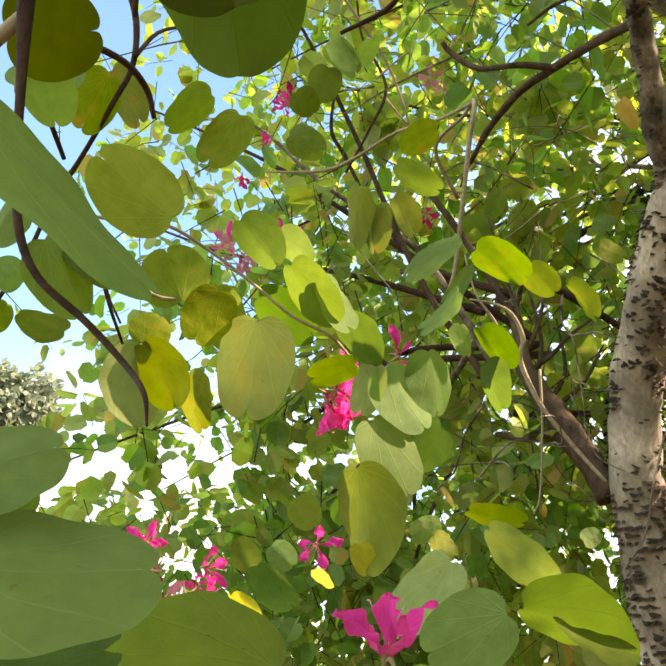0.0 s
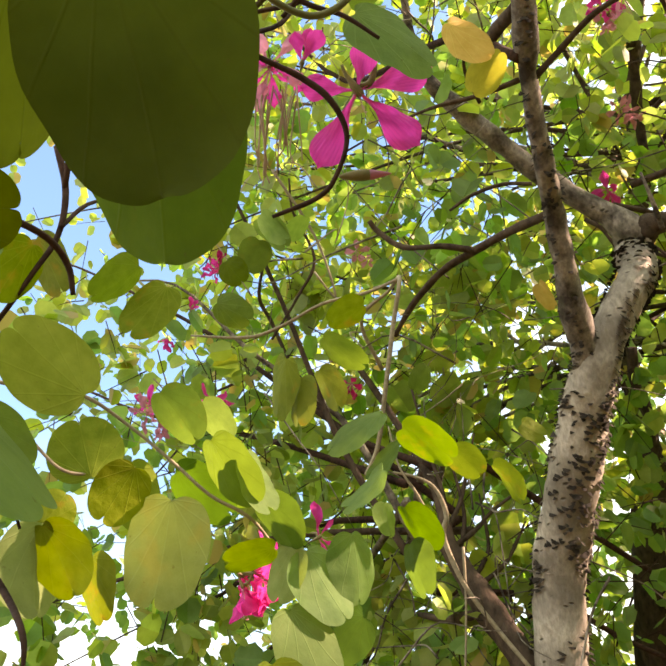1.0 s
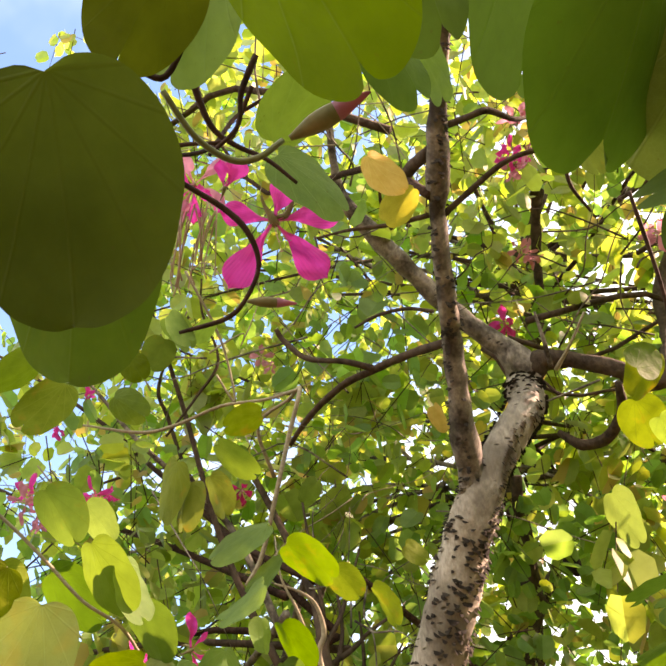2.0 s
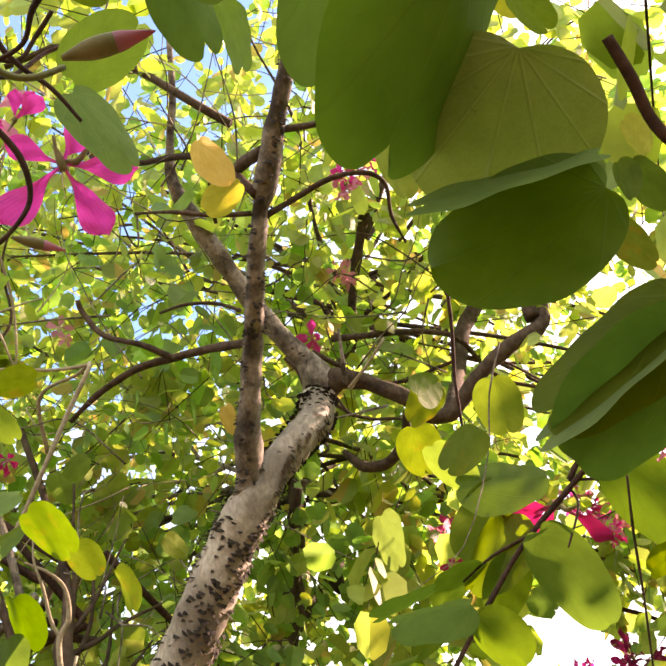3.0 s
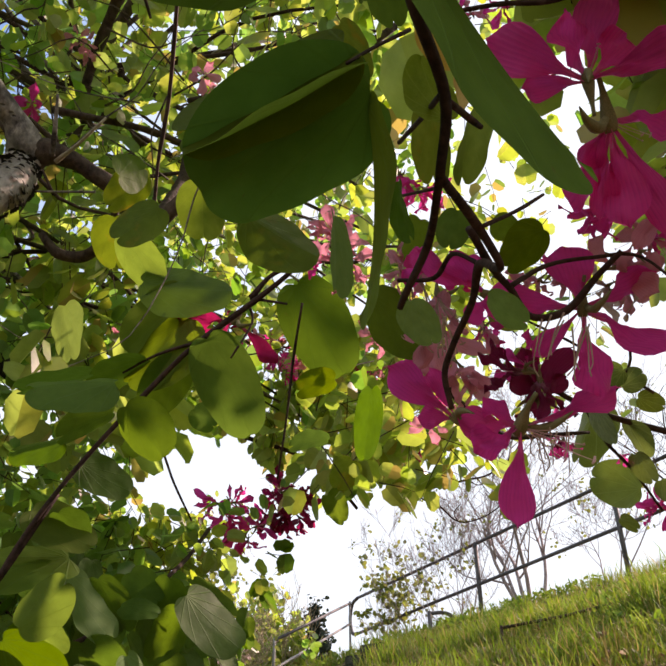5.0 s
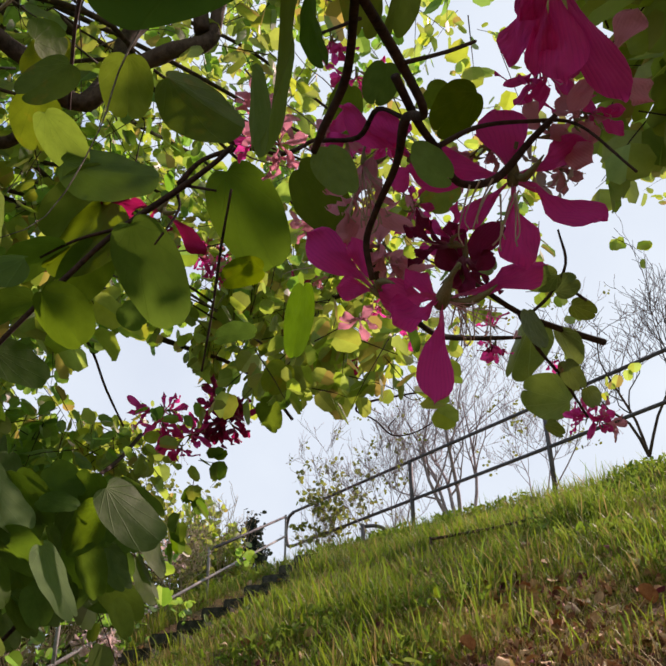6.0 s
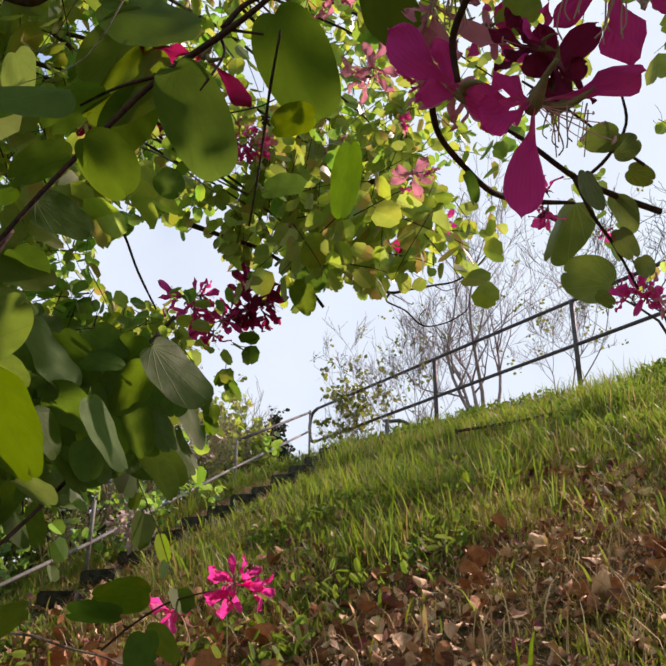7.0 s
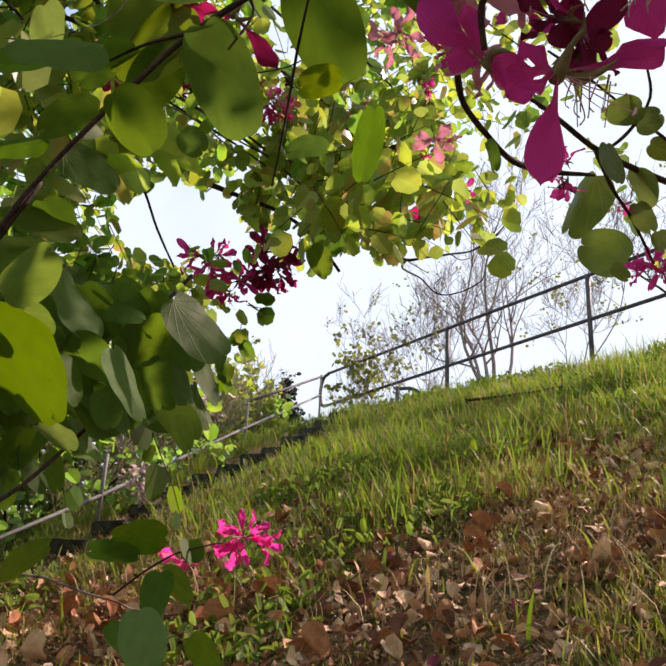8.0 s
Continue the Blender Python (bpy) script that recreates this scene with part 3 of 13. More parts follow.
class Foliage:
    """Gathers many small leaves and twigs, to be joined into one crown."""

    def __init__(self, seed, half=SMALL):
        self.rs = np.random.RandomState(seed)
        self.shapes = []
        for i, (fold, cup, wave) in enumerate(((0.12, -0.12, 0.02), (0.3, 0.1, 0.03), (-0.1, -0.25, 0.03), (0.55, -0.05, 0.03))):
            v, f = leaf_points(half, fold, cup, wave, i, (0.0, 1.0))
            self.shapes.append((np.array(v), np.array(f)))
        self.v, self.f, self.count = [], [], 0
        self.tw = []

    def add(self, base, along, normal, length, width):
        """Leaves from arrays of their bases, directions, normals and sizes."""
        n = len(base)
        x = along / np.linalg.norm(along, axis=1, keepdims=True)
        y = np.cross(normal, x)
        y /= np.linalg.norm(y, axis=1, keepdims=True) + 1e-9
        z = np.cross(x, y)
        pick = self.rs.randint(0, len(self.shapes), n)
        pick[in_gap(base + x * length[:, None] * 0.5)] = -1
        for k, (v, f) in enumerate(self.shapes):
            i = np.where(pick == k)[0]
            if not len(i):
                continue
            co = (base[i, None] + v[None, :, 0, None] * x[i, None] * length[i, None, None] + v[None, :, 1, None] * y[i, None] * width[i, None, None]
                  + v[None, :, 2, None] * z[i, None] * length[i, None, None])
            off = self.count + np.arange(len(i)) * len(v)
            self.v.append(co.reshape(-1, 3))
            self.f.append((f[None] + off[:, None, None]).reshape(-1, 4))
            self.count += len(i) * len(v)

    def sprays(self, place, spread, n, leaf_size=0.085, sag=0.5, per=6, twig=0.24):
        """n short leafy twigs scattered about a place; spread is one radius or three."""
        rs = self.rs
        c = np.array(place) + rs.normal(0, 1, (n, 3)) * np.array(spread) * 0.55
        d = rs.normal(0, 1, (n, 3))
        d[:, 2] -= sag
        d /= np.linalg.norm(d, axis=1, keepdims=True)
        for i in range(n):
            L = twig * rs.uniform(0.6, 1.3)
            k = np.linspace(0.1, 1.0, per)
            pts = c[i] + d[i] * L * k[:, None] - np.array((0, 0, 0.25 * sag)) * L * (k[:, None] ** 2)
            if not in_gap(pts).any():
                self.tw.append((c[i], pts[per // 2], pts[-1]))
            off = rs.normal(0, 1, (per, 3))
            off -= d[i] * (off @ d[i])[:, None]
            off /= np.linalg.norm(off, axis=1, keepdims=True)
            base = pts + off * 0.02
            along = off * 0.9 + d[i] * 0.6 + np.array((0, 0, -0.75 * sag)) + rs.normal(0, 0.25, (per, 3))
            nor = rs.normal(0, 0.75, (per, 3)) + np.array((0, 0, 0.55)) + SUN_SIDE * 0.35
            size = leaf_size * rs.uniform(0.55, 1.2, per)
            self.add(base, along, nor, size, size * rs.uniform(0.85, 1.1, per))

    def mesh(self, name):
        v, f = np.concatenate(self.v), np.concatenate(self.f)
        me = bpy.data.meshes.new(name)
        me.vertices.add(len(v))
        me.vertices.foreach_set("co", v.astype(np.float32).ravel())
        me.loops.add(f.size)
        me.loops.foreach_set("vertex_index", f.astype(np.int32).ravel())
        me.polygons.add(len(f))
        me.polygons.foreach_set("loop_start", np.arange(0, f.size, 4, dtype=np.int32))
        me.polygons.foreach_set("loop_total", np.full(len(f), 4, dtype=np.int32))
        me.polygons.foreach_set("use_smooth", np.ones(len(f), dtype=bool))
        me.update(calc_edges=True)
        return me

    def twig_mesh(self, name, r=0.0022):
        vs, fs = [], []
        for a, b, c in self.tw:
            s = len(vs)
            w = c - a
            p = np.cross(w, (0.3, 0.5, 0.8))
            p /= np.linalg.norm(p) + 1e-9
            q = np.cross(w, p)
            q /= np.linalg.norm(q) + 1e-9
            for at, k in ((a, 1.0), (b, 0.75), (c, 0.35)):
                for ang in (0.0, 2.094, 4.189):
                    vs.append(at + (p * math.cos(ang) + q * math.sin(ang)) * r * k)
            for ring in (0, 3):
                for j in range(3):
                    fs.append((s + ring + j, s + ring + (j + 1) % 3, s + ring + 3 + (j + 1) % 3, s + ring + 3 + j))
        me = bpy.data.meshes.new(name)
        me.from_pydata([tuple(v) for v in vs], [], fs)
        return me


SUN_SIDE = np.array(SUN_TO)


# ---- the embankment ----
def smooth(k):
    k = max(0.0, min(1.0, k))
    return k * k * (3 - 2 * k)


def ground_z(x, y):
    """Height of the ground: level by the trees, a grassy bank rising to a crest, and level ground behind it."""
    bank = 2.0 + 0.5 * (x - 2.7)
    foot = 0.45 + 0.04 * x
    k = 0.5
    z = foot + k * math.log1p(math.exp(min((bank - foot) / k, 40)))
    crest = 4.33 - (0.078 if y > 2.2 else 0.03) * (y - 2.2) - 0.30 * smooth((y - 5.0) / 1.4)
    z = crest - 0.10 * math.log1p(math.exp(min((crest - z) / 0.10, 40)))
    z -= 0.3 * smooth(((x - 5.06) * -0.46 + (y - 5.21) * 0.888 - 0.15) / 1.5) * smooth((x - 0.5) / 2.0)
    return z + 0.05 * noise.noise(Vector((x * 0.9, y * 0.9, 0))) + 0.02 * noise.noise(Vector((x * 4, y * 4, 3)))


def build_ground():
    xs = sorted({round(v, 3) for v in [*np.linspace(-6, 12, 110), *np.linspace(-400, -6, 12), *np.linspace(12, 600, 14)]})
    ys = sorted({round(v, 3) for v in [*np.linspace(-6, 14, 100), *np.linspace(-400, -6, 12), *np.linspace(14, 600, 14)]})
    bm = bmesh.new()
    grid = [[bm.verts.new((x, y, ground_z(x, y))) for y in ys] for x in xs]
    for a, b in zip(grid, grid[1:]):
        for j in range(len(ys) - 1):
            bm.faces.new((a[j], b[j], b[j + 1], a[j + 1]))
    me = bpy.data.meshes.new("ground")
    bm.to_mesh(me)
    bm.free()
    ob = hang("ground", me, SOIL, None)
    tagged(ob, "brown soil of a grassy bank rising to a crest", "ground", kind="structure")


build_ground()


# ---- the orchid tree: trunk, limbs and branches ----
tree = thing("orchid_tree", (0.66, 1.72, ground_z(0.66, 1.72)), "orchid tree with pale scaly trunk, two-lobed leaves and magenta flowers", "tree")
TRUNK_LINE = [(0.935, 2.186, 1.443, 0.0700), (0.885, 2.180, 1.761, 0.0650), (0.822, 2.148, 2.036, 0.0620), (0.764, 2.052, 2.393, 0.0600), (0.765, 1.975, 2.613, 0.0580), (0.782, 1.895, 2.720, 0.0593), (0.806, 1.774, 2.868, 0.0554), (0.827, 1.698, 2.954, 0.0512), (0.874, 1.667, 3.062, 0.0424), (0.949, 1.647, 3.198, 0.0443), (0.978, 1.705, 3.316, 0.0476), (0.993, 1.686, 3.353, 0.0343), (0.997, 1.676, 3.376, 0.0172)]
branch("trunk", tree, BARK, TRUNK_LINE, 24, 8, 0.10, 0.08, label="pale grey trunk with dark scaly marks")
LIMB_LINE = [(0.812, 1.820, 2.835, 0.0420), (0.815, 1.732, 2.920, 0.0365), (0.800, 1.659, 2.995, 0.0303), (0.762, 1.566, 3.062, 0.0263), (0.710, 1.419, 3.171, 0.0224), (0.680, 1.332, 3.190, 0.0212), (0.629, 1.183, 3.288, 0.0191), (0.614, 1.099, 3.339, 0.0257), (0.588, 0.979, 3.406, 0.0189), (0.563, 0.791, 3.491, 0.0174), (0.544, 0.633, 3.551, 0.0165), (0.527, 0.448, 3.620, 0.0140)]
branch("limb", tree, BARK_MID, LIMB_LINE, 14, 7, 0.20, 0.40)
branch("limb", tree, BARK_MID, [(0.980, 1.711, 3.316, 0.0398), (0.972, 1.682, 3.374, 0.0401), (0.925, 1.672, 3.425, 0.0288), (0.836, 1.660, 3.482, 0.0255), (0.728, 1.628, 3.555, 0.0238), (0.636, 1.586, 3.610, 0.0250), (0.528, 1.533, 3.682, 0.0239), (0.455, 1.486, 3.737, 0.0164), (0.419, 1.420, 3.810, 0.0112), (0.391, 1.339, 3.887, 0.0095), (0.337, 1.245, 3.999, 0.0079)], 12, 6, 0.20, 0.40)
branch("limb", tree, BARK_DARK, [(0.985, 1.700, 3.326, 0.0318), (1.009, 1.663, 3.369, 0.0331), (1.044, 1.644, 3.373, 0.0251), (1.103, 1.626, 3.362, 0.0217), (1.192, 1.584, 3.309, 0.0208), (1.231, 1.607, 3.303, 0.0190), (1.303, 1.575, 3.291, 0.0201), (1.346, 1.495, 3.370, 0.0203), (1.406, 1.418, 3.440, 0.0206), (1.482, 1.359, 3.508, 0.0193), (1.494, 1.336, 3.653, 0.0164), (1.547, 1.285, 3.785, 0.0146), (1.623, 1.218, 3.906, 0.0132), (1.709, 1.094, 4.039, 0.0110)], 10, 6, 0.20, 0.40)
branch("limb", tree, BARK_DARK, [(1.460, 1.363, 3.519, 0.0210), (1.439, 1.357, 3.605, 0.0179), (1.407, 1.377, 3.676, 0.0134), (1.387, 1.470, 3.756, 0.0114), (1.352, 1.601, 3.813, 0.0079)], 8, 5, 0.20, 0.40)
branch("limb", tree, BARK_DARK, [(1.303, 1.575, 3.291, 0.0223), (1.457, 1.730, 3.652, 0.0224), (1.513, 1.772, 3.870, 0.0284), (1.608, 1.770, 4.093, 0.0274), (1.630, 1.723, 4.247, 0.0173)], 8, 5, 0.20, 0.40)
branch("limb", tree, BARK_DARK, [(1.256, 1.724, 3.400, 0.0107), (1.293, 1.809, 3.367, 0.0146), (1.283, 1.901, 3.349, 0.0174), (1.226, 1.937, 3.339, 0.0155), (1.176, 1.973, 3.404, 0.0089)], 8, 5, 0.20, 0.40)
branch("branch", tree, BARK_DARK, [(0.610, 1.180, 3.294, 0.0064), (0.540, 1.215, 3.292, 0.0050), (0.454, 1.250, 3.299, 0.0042), (0.387, 1.292, 3.308, 0.0033)], 6, 5, 0.20, 0.40)
branch("branch", tree, BARK_DARK, [(0.637, 1.175, 3.292, 0.0082), (0.685, 1.131, 3.326, 0.0069), (0.741, 1.070, 3.353, 0.0064), (0.803, 1.031, 3.360, 0.0059), (0.855, 1.040, 3.361, 0.0051), (0.897, 1.097, 3.346, 0.0038), (0.960, 1.152, 3.347, 0.0029)], 6, 5, 0.20, 0.40)
branch("branch", tree, BARK_DARK, [(0.604, 1.026, 3.387, 0.0090), (0.655, 1.010, 3.411, 0.0082), (0.699, 0.998, 3.431, 0.0069), (0.774, 1.039, 3.483, 0.0058), (0.842, 1.065, 3.568, 0.0041)], 6, 5, 0.20, 0.40)
branch("branch", tree, BARK_DARK, [(0.593, 1.079, 3.380, 0.0155), (0.571, 1.138, 3.405, 0.0150), (0.560, 1.191, 3.432, 0.0135)], 8, 4, 0.20, 0.40)
branch("branch", tree, BARK_DARK, [(0.588, 1.468, 3.598, 0.0045), (0.543, 1.385, 3.604, 0.0044), (0.531, 1.296, 3.607, 0.0037)], 6, 4, 0.20, 0.40)
branch("branch", tree, BARK_DARK, [(0.702, 1.438, 3.184, 0.0104), (0.640, 1.539, 3.229, 0.0099), (0.573, 1.614, 3.238, 0.0096), (0.501, 1.692, 3.239, 0.0088), (0.434, 1.789, 3.209, 0.0075), (0.396, 1.877, 3.181, 0.0060)], 8, 5, 0.20, 0.40)
branch("branch", tree, BARK_DARK, [(0.681, 1.457, 3.299, 0.0049), (0.625, 1.500, 3.341, 0.0051), (0.559, 1.525, 3.330, 0.0046), (0.516, 1.589, 3.345, 0.0036)], 6, 5, 0.20, 0.40)
branch("branch", tree, BARK_DARK, [(0.573, 1.614, 3.238, 0.0081), (0.494, 1.614, 3.250, 0.0071), (0.407, 1.658, 3.286, 0.0068), (0.345, 1.670, 3.348, 0.0075), (0.323, 1.652, 3.367, 0.0064)], 6, 5, 0.20, 0.40)
branch("branch", tree, TWIG_PALE, [(0.366, 1.970, 3.139, 0.0056), (0.308, 1.856, 3.211, 0.0049), (0.375, 1.768, 3.238, 0.0048), (0.395, 1.633, 3.164, 0.0054), (0.382, 1.689, 3.064, 0.0059), (0.369, 1.739, 2.945, 0.0058), (0.353, 1.814, 2.823, 0.0058), (0.326, 1.846, 2.764, 0.0039)], 6, 6)
branch("branch", tree, TWIG_PALE, [(0.395, 1.633, 3.164, 0.0045), (0.317, 1.734, 3.202, 0.0042), (0.211, 1.789, 3.210, 0.0043), (0.101, 1.860, 3.188, 0.0049), (0.009, 1.909, 3.188, 0.0045), (-0.152, 1.967, 3.233, 0.0029)], 6, 5)
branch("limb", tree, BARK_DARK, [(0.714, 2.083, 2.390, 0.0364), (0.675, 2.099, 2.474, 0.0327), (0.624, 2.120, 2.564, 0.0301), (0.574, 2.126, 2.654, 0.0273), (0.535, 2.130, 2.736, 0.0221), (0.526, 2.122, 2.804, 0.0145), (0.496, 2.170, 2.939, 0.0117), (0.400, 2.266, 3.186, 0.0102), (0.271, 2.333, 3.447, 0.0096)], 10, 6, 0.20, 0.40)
branch("branch", tree, TWIG_PALE, [(0.688, 2.011, 2.404, 0.0043), (0.616, 2.016, 2.498, 0.0050), (0.551, 1.995, 2.582, 0.0056), (0.508, 1.962, 2.674, 0.0063), (0.514, 1.941, 2.719, 0.0063), (0.488, 1.917, 2.773, 0.0044), (0.444, 1.909, 2.797, 0.0035), (0.390, 1.907, 2.807, 0.0025)], 8, 6)
branch("branch", tree, TWIG_PALE, [(0.508, 1.958, 2.683, 0.0044), (0.479, 1.948, 2.711, 0.0041), (0.444, 1.925, 2.766, 0.0038), (0.404, 1.899, 2.820, 0.0025), (0.380, 1.899, 2.924, 0.0019)], 6, 5)
branch("branch", tree, TWIG_PALE, [(0.551, 1.966, 2.655, 0.0036), (0.556, 2.008, 2.545, 0.0030), (0.550, 2.058, 2.388, 0.0025), (0.535, 2.071, 2.342, 0.0020)], 5, 5)
branch("branch", tree, BARK_DARK, [(0.582, 2.110, 2.549, 0.0117), (0.532, 2.214, 2.572, 0.0112), (0.475, 2.311, 2.615, 0.0070)], 6, 4, 0.20, 0.40)
branch("branch", tree, BARK_DARK, [(0.532, 2.140, 2.764, 0.0073), (0.572, 2.151, 2.848, 0.0063), (0.595, 2.161, 2.935, 0.0053), (0.628, 2.189, 3.082, 0.0030)], 5, 4, 0.20, 0.40)
branch("branch", tree, BARK_DARK, [(0.553, 2.151, 2.733, 0.0073), (0.615, 2.172, 2.791, 0.0063), (0.661, 2.193, 2.851, 0.0053), (0.763, 2.238, 2.950, 0.0030)], 5, 4, 0.20, 0.40)
branch("branch", tree, BARK_DARK, [(0.543, 2.143, 2.754, 0.0073), (0.529, 2.143, 2.875, 0.0063), (0.495, 2.137, 2.999, 0.0053), (0.454, 2.141, 3.191, 0.0030)], 5, 4, 0.20, 0.40)
branch("branch", tree, BARK_DARK, [(0.595, 2.178, 2.652, 0.0073), (0.631, 2.203, 2.715, 0.0063), (0.651, 2.227, 2.779, 0.0053), (0.642, 2.266, 2.937, 0.0030)], 5, 4, 0.20, 0.40)
branch("branch", tree, BARK_DARK, [(0.605, 2.181, 2.642, 0.0073), (0.662, 2.206, 2.693, 0.0063), (0.704, 2.232, 2.746, 0.0053), (0.764, 2.279, 2.866, 0.0030)], 5, 4, 0.20, 0.40)
branch("branch", tree, BARK_DARK, [(0.564, 2.158, 2.713, 0.0073), (0.583, 2.176, 2.793, 0.0063), (0.585, 2.193, 2.875, 0.0053), (0.555, 2.220, 3.046, 0.0030)], 5, 4, 0.20, 0.40)
branch("branch", tree, BARK_DARK, [(0.074, 2.542, 3.525, 0.0060), (-0.014, 2.521, 3.711, 0.0070), (-0.061, 2.451, 3.789, 0.0060), (-0.018, 2.324, 3.940, 0.0045), (0.055, 2.234, 4.041, 0.0061)], 6, 5, 0.20, 0.40)
branch("branch", tree, BARK_DARK, [(0.053, 2.078, 3.308, 0.0037), (0.123, 2.008, 3.409, 0.0043), (0.170, 1.938, 3.494, 0.0043), (0.107, 1.845, 3.586, 0.0037), (0.095, 1.775, 3.650, 0.0030)], 5, 5, 0.20, 0.40)
branch("branch", tree, TWIG_PALE, [(0.206, 1.512, 3.073, 0.0027), (0.253, 1.548, 3.033, 0.0027), (0.224, 1.488, 3.101, 0.0027), (0.187, 1.437, 3.151, 0.0032), (0.114, 1.356, 3.219, 0.0032)], 5, 5)

branch("branch", tree, BARK_MID, [(0.987, 1.543, 3.251, 0.0073), (0.966, 1.507, 3.277, 0.0062), (0.947, 1.479, 3.310, 0.0042), (0.932, 1.461, 3.346, 0.0031)], 6, 4, 0.2, 0.4)
branch("branch", tree, TWIG_PALE, [(0.999, 1.545, 3.244, 0.0063), (1.014, 1.482, 3.267, 0.0041), (1.032, 1.410, 3.312, 0.0031)], 5, 4)
branch("branch", tree, BARK_DARK, [(1.067, 1.567, 4.100, 0.0164), (1.086, 1.654, 4.013, 0.0151), (1.103, 1.732, 3.936, 0.0178), (1.125, 1.807, 3.859, 0.0137), (1.150, 1.882, 3.782, 0.0123)], 7, 5, 0.2, 0.4)
branch("branch", tree, BARK_DARK, [(1.109, 2.181, 3.385, 0.0185), (1.136, 2.272, 3.292, 0.0158), (1.183, 2.344, 3.209, 0.0119), (1.199, 2.430, 3.125, 0.0158)], 7, 5, 0.2, 0.4)

# twigs close to the path
branch("twig", tree, TWIG, [(0.191, 0.462, 2.416, 0.0016), (0.204, 0.496, 2.410, 0.0019), (0.229, 0.519, 2.412, 0.0021), (0.265, 0.541, 2.413, 0.0024), (0.287, 0.555, 2.404, 0.0024), (0.299, 0.575, 2.389, 0.0020), (0.292, 0.596, 2.370, 0.0019), (0.278, 0.609, 2.358, 0.0019), (0.243, 0.618, 2.345, 0.0012)], 8, 6, 0.10, 0.60)
branch("twig", tree, TWIG, [(0.239, 0.436, 2.416, 0.0024), (0.255, 0.462, 2.403, 0.0023), (0.274, 0.473, 2.399, 0.0021), (0.297, 0.479, 2.396, 0.0018), (0.321, 0.491, 2.389, 0.0014)], 6, 5, 0.22, 0.60)
branch("twig", tree, TWIG, [(0.214, 0.489, 2.404, 0.0020), (0.238, 0.485, 2.410, 0.0019), (0.267, 0.481, 2.417, 0.0017), (0.273, 0.470, 2.435, 0.0018), (0.279, 0.451, 2.446, 0.0018)], 6, 5, 0.22, 0.60)
branch("twig", tree, TWIG, [(0.207, 0.366, 2.294, 0.0020), (0.227, 0.367, 2.299, 0.0019), (0.242, 0.369, 2.301, 0.0020), (0.253, 0.346, 2.316, 0.0016), (0.259, 0.331, 2.325, 0.0013)], 6, 5, 0.10)
branch("twig", tree, TWIG_GREEN, [(0.233, 0.401, 2.339, 0.0020), (0.254, 0.423, 2.329, 0.0021), (0.277, 0.434, 2.325, 0.0022), (0.294, 0.432, 2.328, 0.0022), (0.308, 0.428, 2.345, 0.0020)], 7, 5)
branch("twig", tree, TWIG, [(0.283, 0.404, 2.405, 0.0021), (0.276, 0.425, 2.391, 0.0021), (0.276, 0.444, 2.379, 0.0018), (0.259, 0.461, 2.365, 0.0015)], 6, 5, 0.22, 0.60)
branch("twig", tree, TWIG, [(0.290, 0.574, 2.654, 0.0021), (0.253, 0.597, 2.636, 0.0023), (0.233, 0.598, 2.572, 0.0022), (0.194, 0.577, 2.518, 0.0020)], 6, 5, 0.22, 0.60)
branch("twig", tree, TWIG, [(0.140, 0.386, 2.163, 0.0038), (0.135, 0.400, 2.147, 0.0036), (0.139, 0.407, 2.106, 0.0022), (0.145, 0.411, 2.064, 0.0019), (0.152, 0.414, 2.034, 0.0018), (0.165, 0.414, 2.013, 0.0016), (0.187, 0.414, 1.995, 0.0015), (0.206, 0.410, 1.977, 0.0013), (0.222, 0.395, 1.959, 0.0009), (0.224, 0.398, 1.948, 0.0004)], 8, 6, 0.10, 0.40)
branch("twig", tree, TWIG_PALE, [(0.113, 0.408, 2.123, 0.0036), (0.127, 0.405, 2.137, 0.0038), (0.136, 0.403, 2.145, 0.0036)], 8, 4, 0.15)
branch("twig", tree, TWIG, [(0.099, 0.455, 2.193, 0.0018), (0.114, 0.481, 2.208, 0.0020), (0.130, 0.510, 2.218, 0.0022), (0.138, 0.531, 2.215, 0.0021), (0.141, 0.543, 2.202, 0.0015)], 7, 5, 0.10)
branch("twig", tree, TWIG, [(0.097, 0.456, 2.191, 0.0023), (0.076, 0.505, 2.205, 0.0020), (0.061, 0.557, 2.219, 0.0020), (0.060, 0.591, 2.210, 0.0016)], 6, 5, 0.22, 0.60)
branch("twig", tree, TWIG, [(-0.052, 0.726, 2.157, 0.0019), (-0.025, 0.716, 2.208, 0.0021), (-0.006, 0.702, 2.249, 0.0021), (0.022, 0.686, 2.293, 0.0023), (0.046, 0.669, 2.329, 0.0023), (0.060, 0.661, 2.362, 0.0025), (0.060, 0.650, 2.403, 0.0030), (0.048, 0.634, 2.441, 0.0032)], 7, 6, 0.10)
branch("twig", tree, TWIG, [(0.062, 0.657, 2.367, 0.0019), (0.070, 0.675, 2.413, 0.0018), (0.081, 0.710, 2.457, 0.0015)], 6, 4, 0.22, 0.60)
branch("twig", tree, TWIG, [(0.048, 0.703, 2.188, 0.0016), (0.054, 0.718, 2.165, 0.0014), (0.065, 0.736, 2.136, 0.0011)], 5, 4, 0.22, 0.60)
branch("twig", tree, TWIG, [(0.064, 0.627, 2.427, 0.0028), (0.059, 0.650, 2.403, 0.0024)], 5, 3, 0.22, 0.60)
